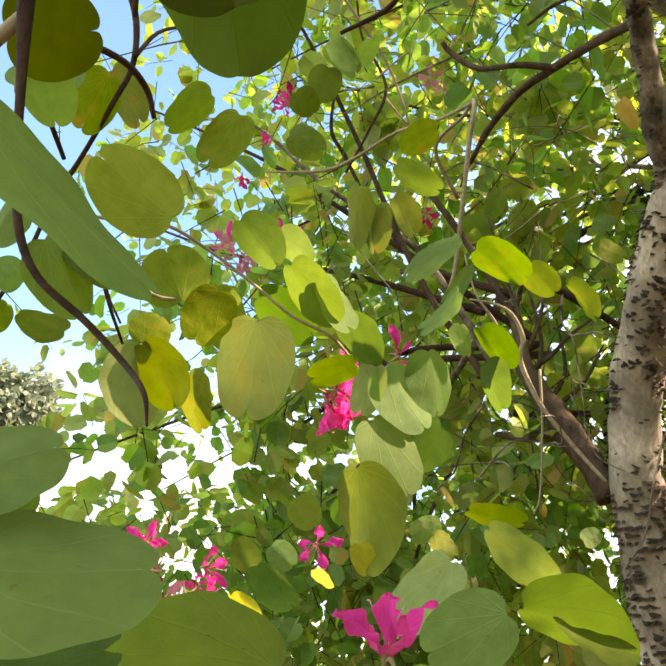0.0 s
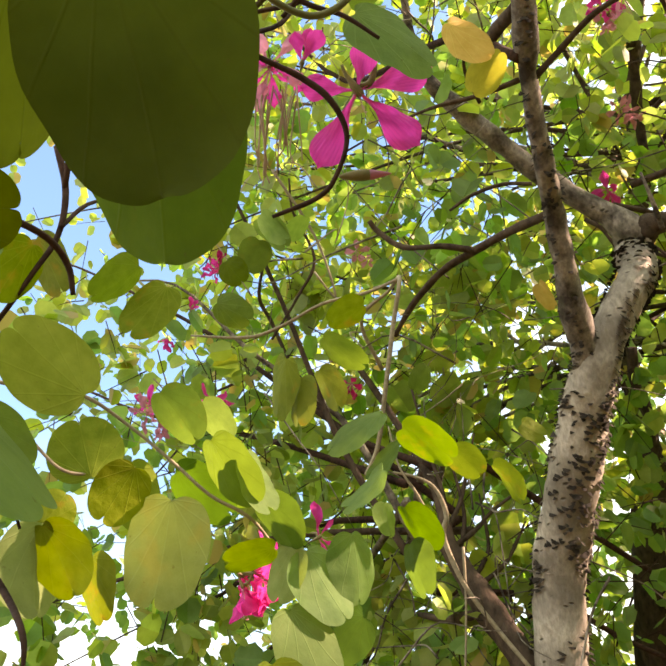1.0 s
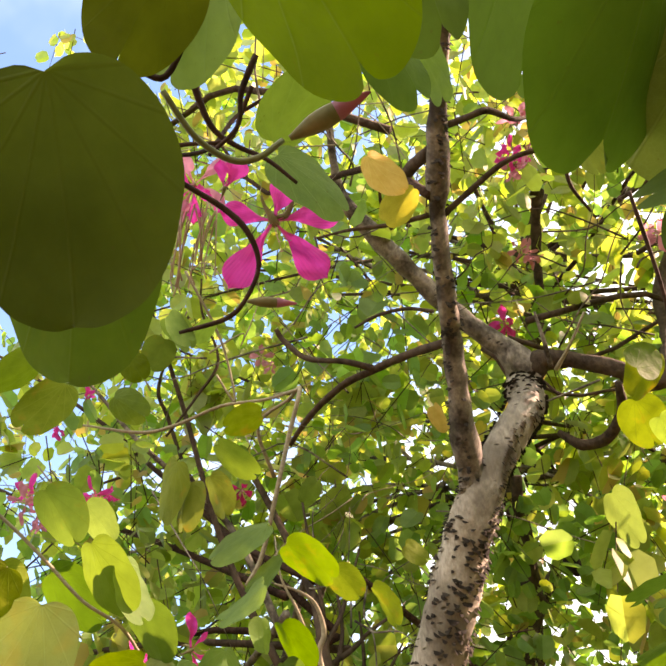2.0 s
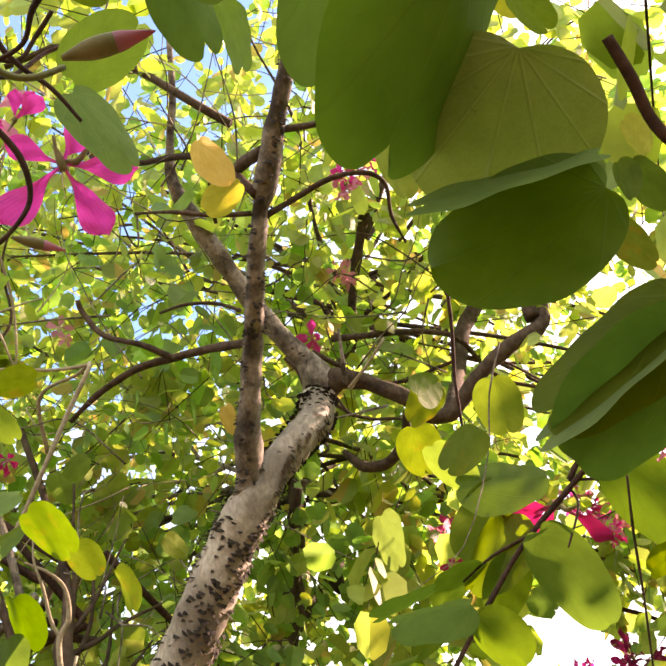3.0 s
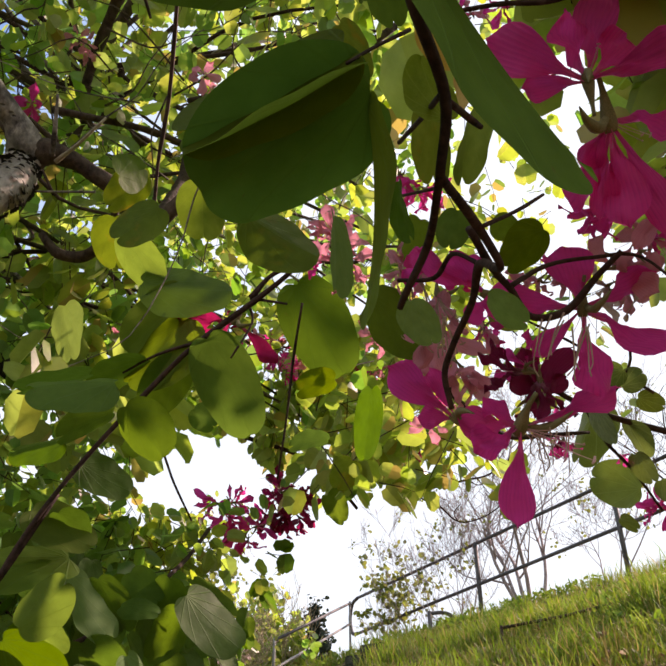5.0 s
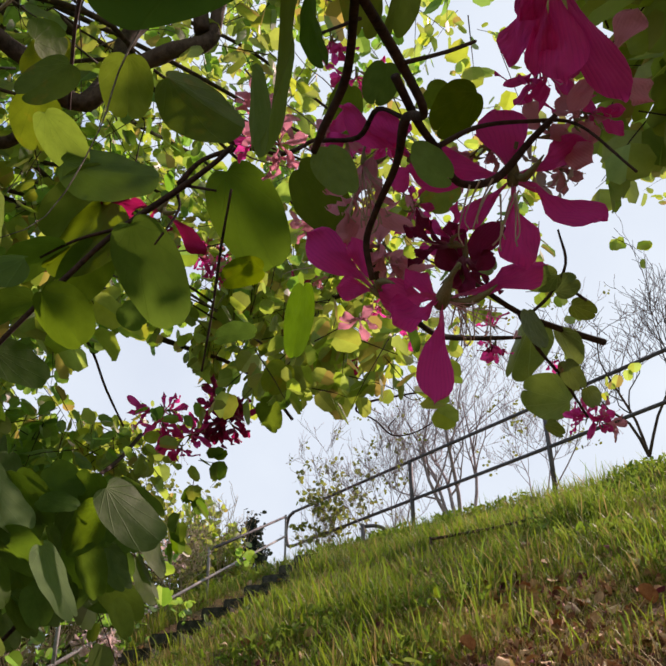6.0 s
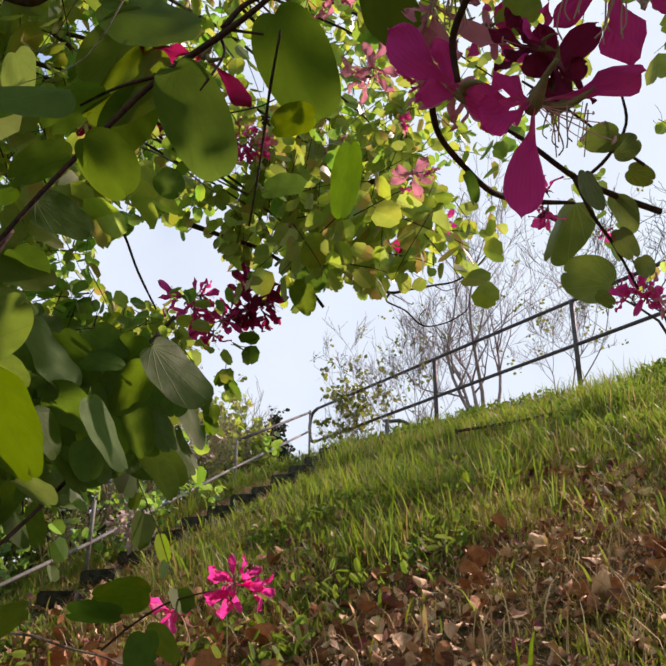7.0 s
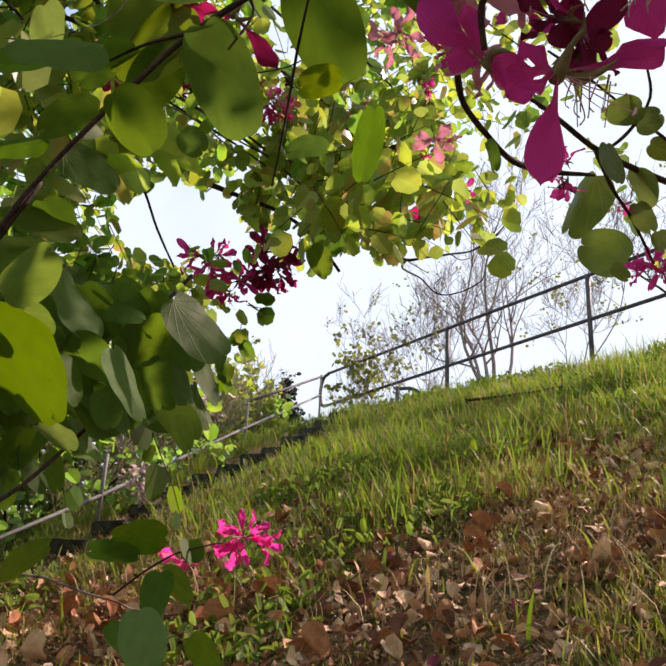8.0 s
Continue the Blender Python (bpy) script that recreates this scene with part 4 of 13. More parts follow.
branch("twig", tree, TWIG_PALE, [(-0.054, 0.847, 2.339, 0.0021), (-0.009, 0.868, 2.341, 0.0021), (0.030, 0.882, 2.345, 0.0021), (0.076, 0.910, 2.326, 0.0018), (0.119, 0.936, 2.301, 0.0018), (0.159, 0.958, 2.275, 0.0018), (0.197, 0.990, 2.267, 0.0019), (0.222, 1.032, 2.253, 0.0017)], 6, 6)
branch("twig", tree, TWIG_PALE, [(-0.022, 0.826, 2.297, 0.0015), (0.008, 0.856, 2.270, 0.0017), (0.032, 0.873, 2.255, 0.0017), (0.061, 0.883, 2.258, 0.0015), (0.095, 0.888, 2.268, 0.0013)], 6, 5)
branch("twig", tree, TWIG, [(-0.022, 0.827, 2.295, 0.0017), (-0.013, 0.857, 2.250, 0.0015), (-0.001, 0.875, 2.224, 0.0013)], 5, 4, 0.22, 0.60)
branch("twig", tree, TWIG, [(0.609, 0.288, 2.373, 0.0037), (0.633, 0.300, 2.359, 0.0040), (0.657, 0.314, 2.343, 0.0040), (0.696, 0.321, 2.318, 0.0043), (0.724, 0.338, 2.292, 0.0043), (0.784, 0.361, 2.273, 0.0041), (0.815, 0.392, 2.245, 0.0035)], 9, 6, 0.08, 0.50)
branch("twig", tree, TWIG, [(0.815, 0.392, 2.245, 0.0032), (0.878, 0.450, 2.262, 0.0033), (0.892, 0.483, 2.243, 0.0029), (0.902, 0.501, 2.237, 0.0023)], 7, 5, 0.08, 0.50)
branch("twig", tree, TWIG, [(0.815, 0.392, 2.245, 0.0032), (0.902, 0.421, 2.277, 0.0036), (0.944, 0.429, 2.263, 0.0035), (0.999, 0.481, 2.330, 0.0042), (1.031, 0.514, 2.321, 0.0035), (1.058, 0.559, 2.305, 0.0034), (1.075, 0.584, 2.289, 0.0033), (1.095, 0.593, 2.260, 0.0029)], 7, 6, 0.08, 0.50)
branch("twig", tree, TWIG, [(0.959, 0.463, 2.337, 0.0040), (1.008, 0.474, 2.327, 0.0038), (1.046, 0.479, 2.326, 0.0035), (1.088, 0.485, 2.319, 0.0036), (1.121, 0.463, 2.332, 0.0042), (1.117, 0.420, 2.353, 0.0033), (1.115, 0.392, 2.365, 0.0025)], 7, 5, 0.08, 0.50)
branch("twig", tree, TWIG, [(1.044, 0.477, 2.328, 0.0025), (1.070, 0.450, 2.353, 0.0024), (1.106, 0.417, 2.366, 0.0021), (1.146, 0.385, 2.372, 0.0017), (1.122, 0.337, 2.272, 0.0013)], 6, 5, 0.22, 0.60)
branch("twig", tree, TWIG, [(0.999, 0.481, 2.330, 0.0026), (0.995, 0.507, 2.355, 0.0023), (1.013, 0.543, 2.356, 0.0024), (1.006, 0.583, 2.371, 0.0021)], 6, 5, 0.22, 0.60)
branch("twig", tree, TWIG, [(0.792, 0.365, 2.280, 0.0024), (0.852, 0.383, 2.325, 0.0027), (0.859, 0.380, 2.321, 0.0020)], 6, 4, 0.22, 0.60)
branch("twig", tree, TWIG, [(0.787, 0.366, 2.283, 0.0021), (0.875, 0.442, 2.398, 0.0023), (0.940, 0.520, 2.476, 0.0022)], 6, 4, 0.22, 0.60)
branch("twig", tree, TWIG, [(0.751, 0.361, 2.311, 0.0018), (0.732, 0.376, 2.288, 0.0014), (0.706, 0.376, 2.247, 0.0012)], 6, 4, 0.22, 0.60)
branch("twig", tree, TWIG, [(0.702, 0.324, 2.328, 0.0020), (0.708, 0.310, 2.329, 0.0017), (0.712, 0.294, 2.332, 0.0014)], 6, 4, 0.22, 0.60)
branch("twig", tree, TWIG, [(0.905, 0.418, 2.275, 0.0019), (0.947, 0.407, 2.314, 0.0018), (0.985, 0.400, 2.354, 0.0014)], 6, 4, 0.22, 0.60)
branch("twig", tree, TWIG, [(0.871, 0.394, 2.494, 0.0024), (0.892, 0.359, 2.492, 0.0024), (0.916, 0.323, 2.485, 0.0024), (0.932, 0.272, 2.484, 0.0028)], 6, 4, 0.22, 0.60)
branch("twig", tree, TWIG, [(0.894, 0.495, 2.350, 0.0015), (0.878, 0.436, 2.310, 0.0016)], 5, 3, 0.22, 0.60)
branch("twig", tree, TWIG, [(1.330, 1.071, 2.879, 0.0048), (1.321, 1.111, 2.851, 0.0050), (1.294, 1.180, 2.805, 0.0053), (1.241, 1.267, 2.727, 0.0050), (1.201, 1.338, 2.641, 0.0050), (1.141, 1.416, 2.506, 0.0046), (1.095, 1.462, 2.388, 0.0048), (1.064, 1.483, 2.282, 0.0053), (1.125, 1.465, 2.445, 0.0058), (1.077, 1.565, 2.260, 0.0066)], 8, 6, 0.10, 0.40)
branch("twig", tree, TWIG, [(1.302, 1.184, 2.829, 0.0057), (1.320, 1.140, 2.877, 0.0049), (1.385, 1.098, 2.925, 0.0050), (1.455, 1.063, 2.939, 0.0047), (1.506, 1.020, 2.989, 0.0039), (1.292, 0.774, 2.710, 0.0023)], 6, 5, 0.22, 0.60)
branch("twig", tree, TWIG, [(1.387, 1.099, 2.922, 0.0059), (1.351, 1.110, 2.940, 0.0071), (1.373, 1.076, 2.951, 0.0063), (1.347, 1.063, 2.916, 0.0050)], 6, 4, 0.22, 0.60)
branch("twig", tree, TWIG, [(1.302, 1.184, 2.829, 0.0037), (1.330, 1.109, 2.792, 0.0024)], 5, 3, 0.22, 0.60)
branch("twig", tree, TWIG, [(1.251, 1.264, 2.740, 0.0036), (1.204, 1.333, 2.718, 0.0032), (1.166, 1.383, 2.681, 0.0024)], 5, 4, 0.22, 0.60)
branch("twig", tree, TWIG, [(1.305, 1.192, 2.820, 0.0033), (1.304, 1.178, 2.767, 0.0028), (1.267, 1.186, 2.674, 0.0019)], 5, 4, 0.22, 0.60)
branch("twig", tree, TWIG, [(0.852, 0.860, 2.999, 0.0032), (0.923, 0.958, 2.905, 0.0032), (0.963, 1.027, 2.828, 0.0032), (1.012, 1.090, 2.739, 0.0025)], 5, 5, 0.22, 0.60)
branch("twig", tree, TWIG, [(1.317, 1.053, 2.758, 0.0023), (1.351, 1.107, 2.686, 0.0027), (1.393, 1.167, 2.590, 0.0023), (1.424, 1.219, 2.497, 0.0019)], 5, 5, 0.22, 0.60)
branch("twig", tree, TWIG, [(1.406, 0.835, 2.611, 0.0021), (1.467, 0.864, 2.608, 0.0053), (1.533, 0.894, 2.597, 0.0055), (1.611, 0.901, 2.585, 0.0057), (1.735, 0.913, 2.594, 0.0057), (1.930, 0.933, 2.678, 0.0055), (2.050, 0.894, 2.717, 0.0039)], 6, 5, 0.10)
branch("twig", tree, TWIG, [(1.722, 0.928, 2.773, 0.0013), (1.868, 0.906, 2.780, 0.0055), (2.025, 0.879, 2.764, 0.0068), (2.162, 0.843, 2.768, 0.0076), (2.295, 0.798, 2.774, 0.0085)], 6, 5, 0.10)
branch("twig", tree, TWIG, [(2.156, 0.771, 2.813, 0.0030), (2.093, 0.825, 2.877, 0.0030), (1.980, 0.868, 2.916, 0.0030), (1.878, 0.904, 2.934, 0.0024)], 5, 5, 0.22, 0.60)
branch("twig", tree, TWIG, [(2.025, 0.879, 2.764, 0.0048), (2.076, 0.869, 2.692, 0.0043), (2.207, 0.878, 2.672, 0.0041), (2.346, 0.889, 2.625, 0.0032)], 5, 5, 0.22, 0.60)
branch("twig", tree, TWIG, [(2.037, 0.866, 2.754, 0.0039), (2.037, 0.809, 2.784, 0.0039), (2.020, 0.753, 2.834, 0.0034), (1.977, 0.740, 2.896, 0.0024)], 5, 5, 0.22, 0.60)
branch("branch", tree, TWIG, [(2.401, 3.183, 4.126, 0.0171), (2.560, 3.194, 3.980, 0.0192), (2.694, 3.177, 3.876, 0.0171), (2.845, 2.992, 3.766, 0.0125), (2.960, 2.809, 3.667, 0.0102), (3.116, 2.725, 3.574, 0.0091), (3.254, 2.675, 3.436, 0.0081)], 6, 5, 0.10)
branch("branch", tree, TWIG, [(2.866, 2.760, 4.365, 0.0218), (3.032, 2.758, 4.211, 0.0218), (3.111, 2.700, 4.008, 0.0171), (3.336, 2.681, 3.749, 0.0128), (3.485, 2.604, 3.624, 0.0096), (3.556, 2.525, 3.608, 0.0075)], 6, 5, 0.10)
branch("branch", tree, TWIG, [(2.840, 2.907, 4.066, 0.0149), (2.990, 2.816, 4.014, 0.0128), (3.174, 2.643, 3.996, 0.0128), (3.304, 2.429, 4.055, 0.0128), (3.426, 2.165, 4.137, 0.0107)], 6, 5, 0.22, 0.60)
branch("branch", tree, TWIG, [(2.090, 2.865, 3.507, 0.0062), (2.196, 2.831, 3.460, 0.0062), (2.319, 2.847, 3.307, 0.0053), (2.426, 2.847, 3.178, 0.0044)], 5, 5, 0.22, 0.60)
branch("branch", tree, TWIG, [(3.688, 2.754, 3.828, 0.0085), (3.767, 2.727, 3.777, 0.0078), (3.827, 2.713, 3.741, 0.0071), (3.868, 2.602, 3.742, 0.0064), (3.959, 2.514, 3.774, 0.0057), (4.046, 2.430, 3.807, 0.0051), (4.070, 2.305, 3.867, 0.0044), (4.107, 2.233, 3.974, 0.0037), (4.112, 2.202, 4.075, 0.0030)], 6, 5, 0.15, 0.50)
branch("branch", tree, TWIG, [(3.798, 2.691, 3.723, 0.0060), (3.816, 2.723, 3.689, 0.0054), (3.909, 2.671, 3.653, 0.0049), (3.964, 2.598, 3.563, 0.0043), (4.054, 2.517, 3.585, 0.0037), (4.124, 2.432, 3.651, 0.0032), (4.094, 2.382, 3.686, 0.0026)], 6, 5, 0.15, 0.50)
branch("branch", tree, TWIG, [(3.964, 2.598, 3.563, 0.0034), (3.953, 2.613, 3.612, 0.0027), (3.982, 2.583, 3.666, 0.0020)], 6, 5, 0.15, 0.50)
branch("branch", tree, TWIG, [(3.944, 2.504, 3.765, 0.0030), (4.006, 2.477, 3.748, 0.0024), (4.054, 2.441, 3.772, 0.0018)], 6, 5, 0.15, 0.50)
branch("branch", tree, TWIG, [(1.450, 1.954, 2.327, 0.0061), (1.580, 1.969, 2.412, 0.0064), (1.740, 2.063, 2.543, 0.0064), (2.182, 2.513, 2.875, 0.0076), (2.435, 2.739, 3.115, 0.0078)], 6, 5, 0.22, 0.60)
branch("branch", tree, TWIG, [(1.219, 1.597, 1.932, 0.0038), (1.313, 1.650, 2.003, 0.0041), (1.484, 1.747, 2.163, 0.0037)], 6, 4, 0.22, 0.60)
branch("branch", tree, BARK_MID, [(1.692, 2.483, 1.888, 0.0046), (1.755, 2.443, 1.891, 0.0042), (1.822, 2.404, 1.886, 0.0039), (1.869, 2.304, 1.856, 0.0035), (1.949, 2.259, 1.837, 0.0031), (2.006, 2.238, 1.817, 0.0028), (2.037, 2.143, 1.811, 0.0024)], 6, 5, 0.15, 0.50)
branch("branch", tree, TWIG, [(1.959, 2.287, 1.853, 0.0034), (2.003, 2.235, 1.912, 0.0032), (2.054, 2.180, 1.964, 0.0029), (2.054, 2.109, 1.978, 0.0027), (2.107, 2.069, 1.999, 0.0024), (2.139, 2.061, 2.007, 0.0022)], 6, 5, 0.15, 0.50)

# thin wandering twigs inside the crown
tangle(tree, BARK_MID, (0.627, 2.195, 2.797), (0.12, 0.10, 0.16), 18, 200, 0.40, 0.0030)
tangle(tree, BARK_MID, (0.667, 2.217, 2.586), (0.12, 0.10, 0.12), 16, 201, 0.40, 0.0032)
tangle(tree, BARK_MID, (0.631, 2.345, 2.766), (0.16, 0.12, 0.16), 15, 202, 0.50, 0.0030)
tangle(tree, TWIG_PALE, (0.123, 2.008, 3.409), (0.30, 0.20, 0.26), 19, 203, 0.55, 0.0024)
tangle(tree, BARK_MID, (0.469, 1.690, 3.599), (0.30, 0.20, 0.26), 18, 204, 0.55, 0.0026)
tangle(tree, BARK_MID, (0.368, 2.138, 3.514), (0.35, 0.20, 0.30), 22, 205, 0.55, 0.0028)
tangle(tree, BARK_MID, (0.514, 1.447, 3.748), (0.30, 0.20, 0.30), 18, 206, 0.50, 0.0026)
tangle(tree, BARK_DARK, (1.230, 1.655, 3.776), (0.30, 0.20, 0.30), 18, 207, 0.50, 0.0028)
tangle(tree, TWIG_PALE, (0.197, 1.274, 3.746), (0.25, 0.20, 0.25), 13, 208, 0.50, 0.0022)
tangle(tree, BARK_MID, (1.376, 1.434, 4.040), (0.35, 0.25, 0.30), 19, 209, 0.55, 0.0028)
tangle(tree, BARK_DARK, (1.344, 1.973, 3.936), (0.40, 0.30, 0.30), 18, 210, 0.55, 0.0030)
tangle(tree, BARK_MID, (2.145, 1.670, 3.818), (0.35, 0.30, 0.30), 14, 211, 0.50, 0.0026)

# a second tree behind
tree_behind = thing("orchid_tree", (1.75, 3.1, ground_z(1.75, 3.1)), "second orchid tree with dark trunk behind the first", "tree")
branch("trunk", tree_behind, BARK_DARK, [(1.366, 3.267, 2.417, 0.1005), (1.337, 3.010, 2.982, 0.0690), (1.340, 2.924, 3.177, 0.0633), (1.349, 2.846, 3.326, 0.0471), (1.348, 2.806, 3.499, 0.0363), (1.289, 2.688, 3.794, 0.0302), (1.305, 2.535, 4.126, 0.0276)], 12, 6, 0.20, 0.40, label="trunk in shade, its bark coloured dark to match")
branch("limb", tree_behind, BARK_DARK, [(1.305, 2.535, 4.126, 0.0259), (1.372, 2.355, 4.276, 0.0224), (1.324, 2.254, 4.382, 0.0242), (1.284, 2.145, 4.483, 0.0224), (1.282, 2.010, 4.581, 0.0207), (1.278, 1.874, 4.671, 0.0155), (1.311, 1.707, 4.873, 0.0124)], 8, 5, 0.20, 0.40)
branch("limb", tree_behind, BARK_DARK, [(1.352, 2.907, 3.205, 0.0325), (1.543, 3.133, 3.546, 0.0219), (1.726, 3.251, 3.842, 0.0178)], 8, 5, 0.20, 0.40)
branch("pod", tree_behind, BARK_FLAKE, [(1.349, 2.472, 3.339, 0.0074), (1.364, 2.481, 3.316, 0.0250), (1.384, 2.494, 3.280, 0.0280), (1.404, 2.501, 3.254, 0.0103)], 8, 3, 0.20, label="black dried pod")

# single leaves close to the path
leaf(tree, LEAF_SHADED, (0.212, 0.317, 2.200), (0.237, 0.392, 2.127), (-0.097, 0.027, -0.001), 0.1, 3)
leaf(tree, LEAF, (0.215, 0.366, 2.202), (0.228, 0.442, 2.138), (-0.082, 0.038, 0.024), 0.1, 3)
leaf(tree, LEAF_SHADED, (0.173, 0.334, 2.220), (0.157, 0.420, 2.178), (-0.030, -0.049, -0.072), 0.1, 1)
leaf(tree, LEAF_SHADED, (0.116, 0.421, 2.151), (0.154, 0.434, 2.164), (-0.002, 0.032, -0.033), 0.1, 2)
leaf(tree, LEAF_GREY, (0.158, 0.348, 2.049), (0.219, 0.395, 1.994), (0.025, -0.065, -0.065), 0.1, 0)
leaf(tree, LEAF_GREY, (0.159, 0.396, 1.899), (0.226, 0.427, 1.906), (0.030, -0.043, -0.052), 0.1, 0)
leaf(tree, LEAF_GREY, (0.153, 0.410, 1.932), (0.185, 0.422, 1.950), (0.022, -0.009, -0.032), 0.1, 1)
leaf(tree, LEAF_DEEP, (0.134, 0.448, 1.922), (0.161, 0.460, 1.940), (-0.001, 0.032, -0.017), 0.1, 1)
leaf(tree, LEAF_GREY, (0.238, 0.588, 1.892), (0.157, 0.564, 1.892), (0.013, -0.057, 0.048), 0.1, 2)
leaf(tree, LEAF_DEEP, (0.156, 0.444, 1.876), (0.203, 0.465, 1.882), (0.025, -0.042, -0.024), 0.0, 2)
leaf(tree, LEAF_GREY, (0.056, 0.601, 2.151), (0.078, 0.635, 2.111), (-0.019, -0.030, -0.038), 0.2, 1)
leaf(tree, LEAF, (0.063, 0.621, 2.168), (0.099, 0.640, 2.136), (-0.013, -0.020, -0.041), 0.0, 0)
leaf(tree, LEAF_OLIVE, (0.117, 0.660, 2.206), (0.068, 0.618, 2.235), (0.028, 0.007, 0.059), 0.2, 0)
leaf(tree, LEAF_OLIVE, (0.045, 0.654, 2.345), (0.024, 0.665, 2.297), (-0.023, -0.038, -0.006), 0.1, 0)
leaf(tree, LEAF_OLIVE, (0.030, 0.686, 2.381), (0.056, 0.712, 2.342), (-0.041, 0.029, 0.005), 0.1, 0)
leaf(tree, LEAF, (0.087, 0.794, 2.446), (0.047, 0.794, 2.403), (-0.010, -0.049, -0.003), 0.2, 1)
leaf(tree, LEAF_OLIVE, (0.113, 0.812, 2.435), (0.081, 0.823, 2.380), (-0.045, -0.000, 0.034), 0.1, 0)
leaf(tree, LEAF, (0.023, 0.717, 2.136), (-0.013, 0.705, 2.146), (-0.005, 0.014, 0.033), 0.1, 2)
leaf(tree, LEAF, (-0.030, 0.690, 2.129), (-0.011, 0.685, 2.145), (0.014, 0.016, -0.015), 0.1, 1)
leaf(tree, LEAF_GREY, (0.103, 0.470, 2.180), (0.103, 0.501, 2.161), (-0.032, 0.004, -0.006), 0.1, 1)
leaf(tree, LEAF_GREY, (0.067, 0.506, 2.197), (0.098, 0.519, 2.224), (0.017, -0.000, -0.035), 0.1, 0)
leaf(tree, LEAF_GREY, (0.025, 0.589, 2.141), (0.037, 0.586, 2.179), (0.029, -0.008, -0.018), 0.3, 1)
leaf(tree, LEAF_GREY, (0.002, 0.641, 2.140), (0.010, 0.654, 2.165), (0.014, 0.017, -0.015), 0.2, 0)
leaf(tree, LEAF_OLIVE, (0.056, 0.883, 2.254), (0.041, 0.852, 2.300), (0.068, 0.011, 0.026), 0.3, 2)
leaf(tree, LEAF_OLIVE, (0.095, 0.888, 2.268), (0.067, 0.904, 2.218), (-0.041, -0.037, 0.013), 0.0, 0)
leaf(tree, LEAF_OLIVE, (0.027, 0.874, 2.200), (0.061, 0.907, 2.147), (-0.055, 0.024, -0.017), 0.1, 2)
leaf(tree, LEAF_OLIVE, (0.030, 0.865, 2.198), (0.043, 0.867, 2.230), (0.033, 0.021, -0.017), 0.3, 1)
leaf(tree, LEAF_PALE, (0.134, 0.901, 2.241), (0.125, 0.937, 2.147), (-0.090, 0.027, 0.023), 0.1, 0)
leaf(tree, LEAF_PALE, (0.018, 0.880, 2.204), (0.022, 0.911, 2.127), (-0.032, -0.071, -0.023), 0.3, 2)
leaf(tree, LEAF_OLIVE, (0.074, 0.929, 2.290), (0.099, 0.979, 2.244), (-0.041, -0.028, -0.037), 0.2, 0)
leaf(tree, LEAF_OLIVE, (0.052, 0.942, 2.196), (0.075, 0.950, 2.137), (-0.046, 0.038, 0.006), 0.1, 1)
leaf(tree, LEAF, (0.104, 0.896, 2.362), (0.143, 0.929, 2.323), (-0.043, 0.033, -0.015), 0.3, 0)
leaf(tree, LEAF, (0.152, 0.948, 2.334), (0.200, 0.986, 2.277), (-0.049, 0.058, -0.001), 0.1, 1)
leaf(tree, LEAF_GREY, (0.184, 0.969, 2.328), (0.217, 1.000, 2.276), (-0.023, -0.045, -0.040), 0.0, 2)
leaf(tree, LEAF_GREY, (0.128, 0.994, 2.408), (0.168, 1.006, 2.373), (-0.031, 0.033, -0.013), 0.1, 2)
leaf(tree, LEAF_DEEP, (0.103, 1.028, 2.337), (0.173, 1.040, 2.292), (-0.039, 0.056, -0.024), 0.0, 0)
leaf(tree, LEAF_DEEP, (0.205, 1.035, 2.316), (0.242, 1.080, 2.270), (-0.043, 0.051, -0.002), 0.2, 0)
leaf(tree, LEAF_OLIVE, (0.225, 1.015, 2.242), (0.173, 1.016, 2.223), (-0.007, -0.050, 0.013), 0.0, 1)
leaf(tree, LEAF_PALE, (0.239, 1.080, 2.272), (0.225, 1.101, 2.214), (-0.045, 0.035, 0.023), 0.1, 0)
leaf(tree, LEAF_GREY, (0.254, 1.083, 2.268), (0.303, 1.110, 2.199), (-0.049, -0.050, -0.051), 0.2, 0)
leaf(tree, LEAF_GREY, (0.309, 1.104, 2.301), (0.320, 1.133, 2.226), (-0.052, -0.052, -0.028), 0.2, 1)
leaf(tree, LEAF_GREY, (0.243, 1.081, 2.200), (0.288, 1.108, 2.118), (-0.057, -0.050, -0.048), 0.0, 1)
leaf(tree, LEAF_DEEP, (0.323, 1.133, 2.212), (0.263, 1.165, 2.171), (-0.043, -0.007, 0.053), 0.3, 0)
leaf(tree, LEAF_OLIVE, (0.234, 1.049, 2.132), (0.251, 1.075, 2.020), (-0.074, 0.081, 0.007), 0.2, 2)
leaf(tree, LEAF_YELLOW, (0.234, 1.059, 2.049), (0.244, 1.074, 2.019), (-0.028, 0.013, -0.006), 0.1, 1)
leaf(tree, LEAF, (0.366, 1.061, 2.424), (0.431, 1.074, 2.391), (-0.019, 0.065, -0.011), 0.1, 0)
leaf(tree, LEAF_OLIVE, (0.431, 1.095, 2.416), (0.469, 1.117, 2.392), (-0.025, 0.033, -0.018), 0.1, 0)
leaf(tree, LEAF, (0.501, 1.202, 2.453), (0.537, 1.203, 2.399), (-0.012, 0.059, 0.011), 0.3, 2)
leaf(tree, LEAF, (0.252, 1.202, 2.663), (0.319, 1.228, 2.629), (-0.024, 0.067, 0.004), 0.0, 1)
leaf(tree, LEAF_OLIVE, (0.246, 1.271, 2.652), (0.282, 1.290, 2.593), (-0.039, 0.049, 0.006), 0.3, 2)
leaf(tree, LEAF_OLIVE, (0.194, 1.217, 2.635), (0.179, 1.288, 2.569), (-0.048, 0.057, 0.044), 0.1, 1)
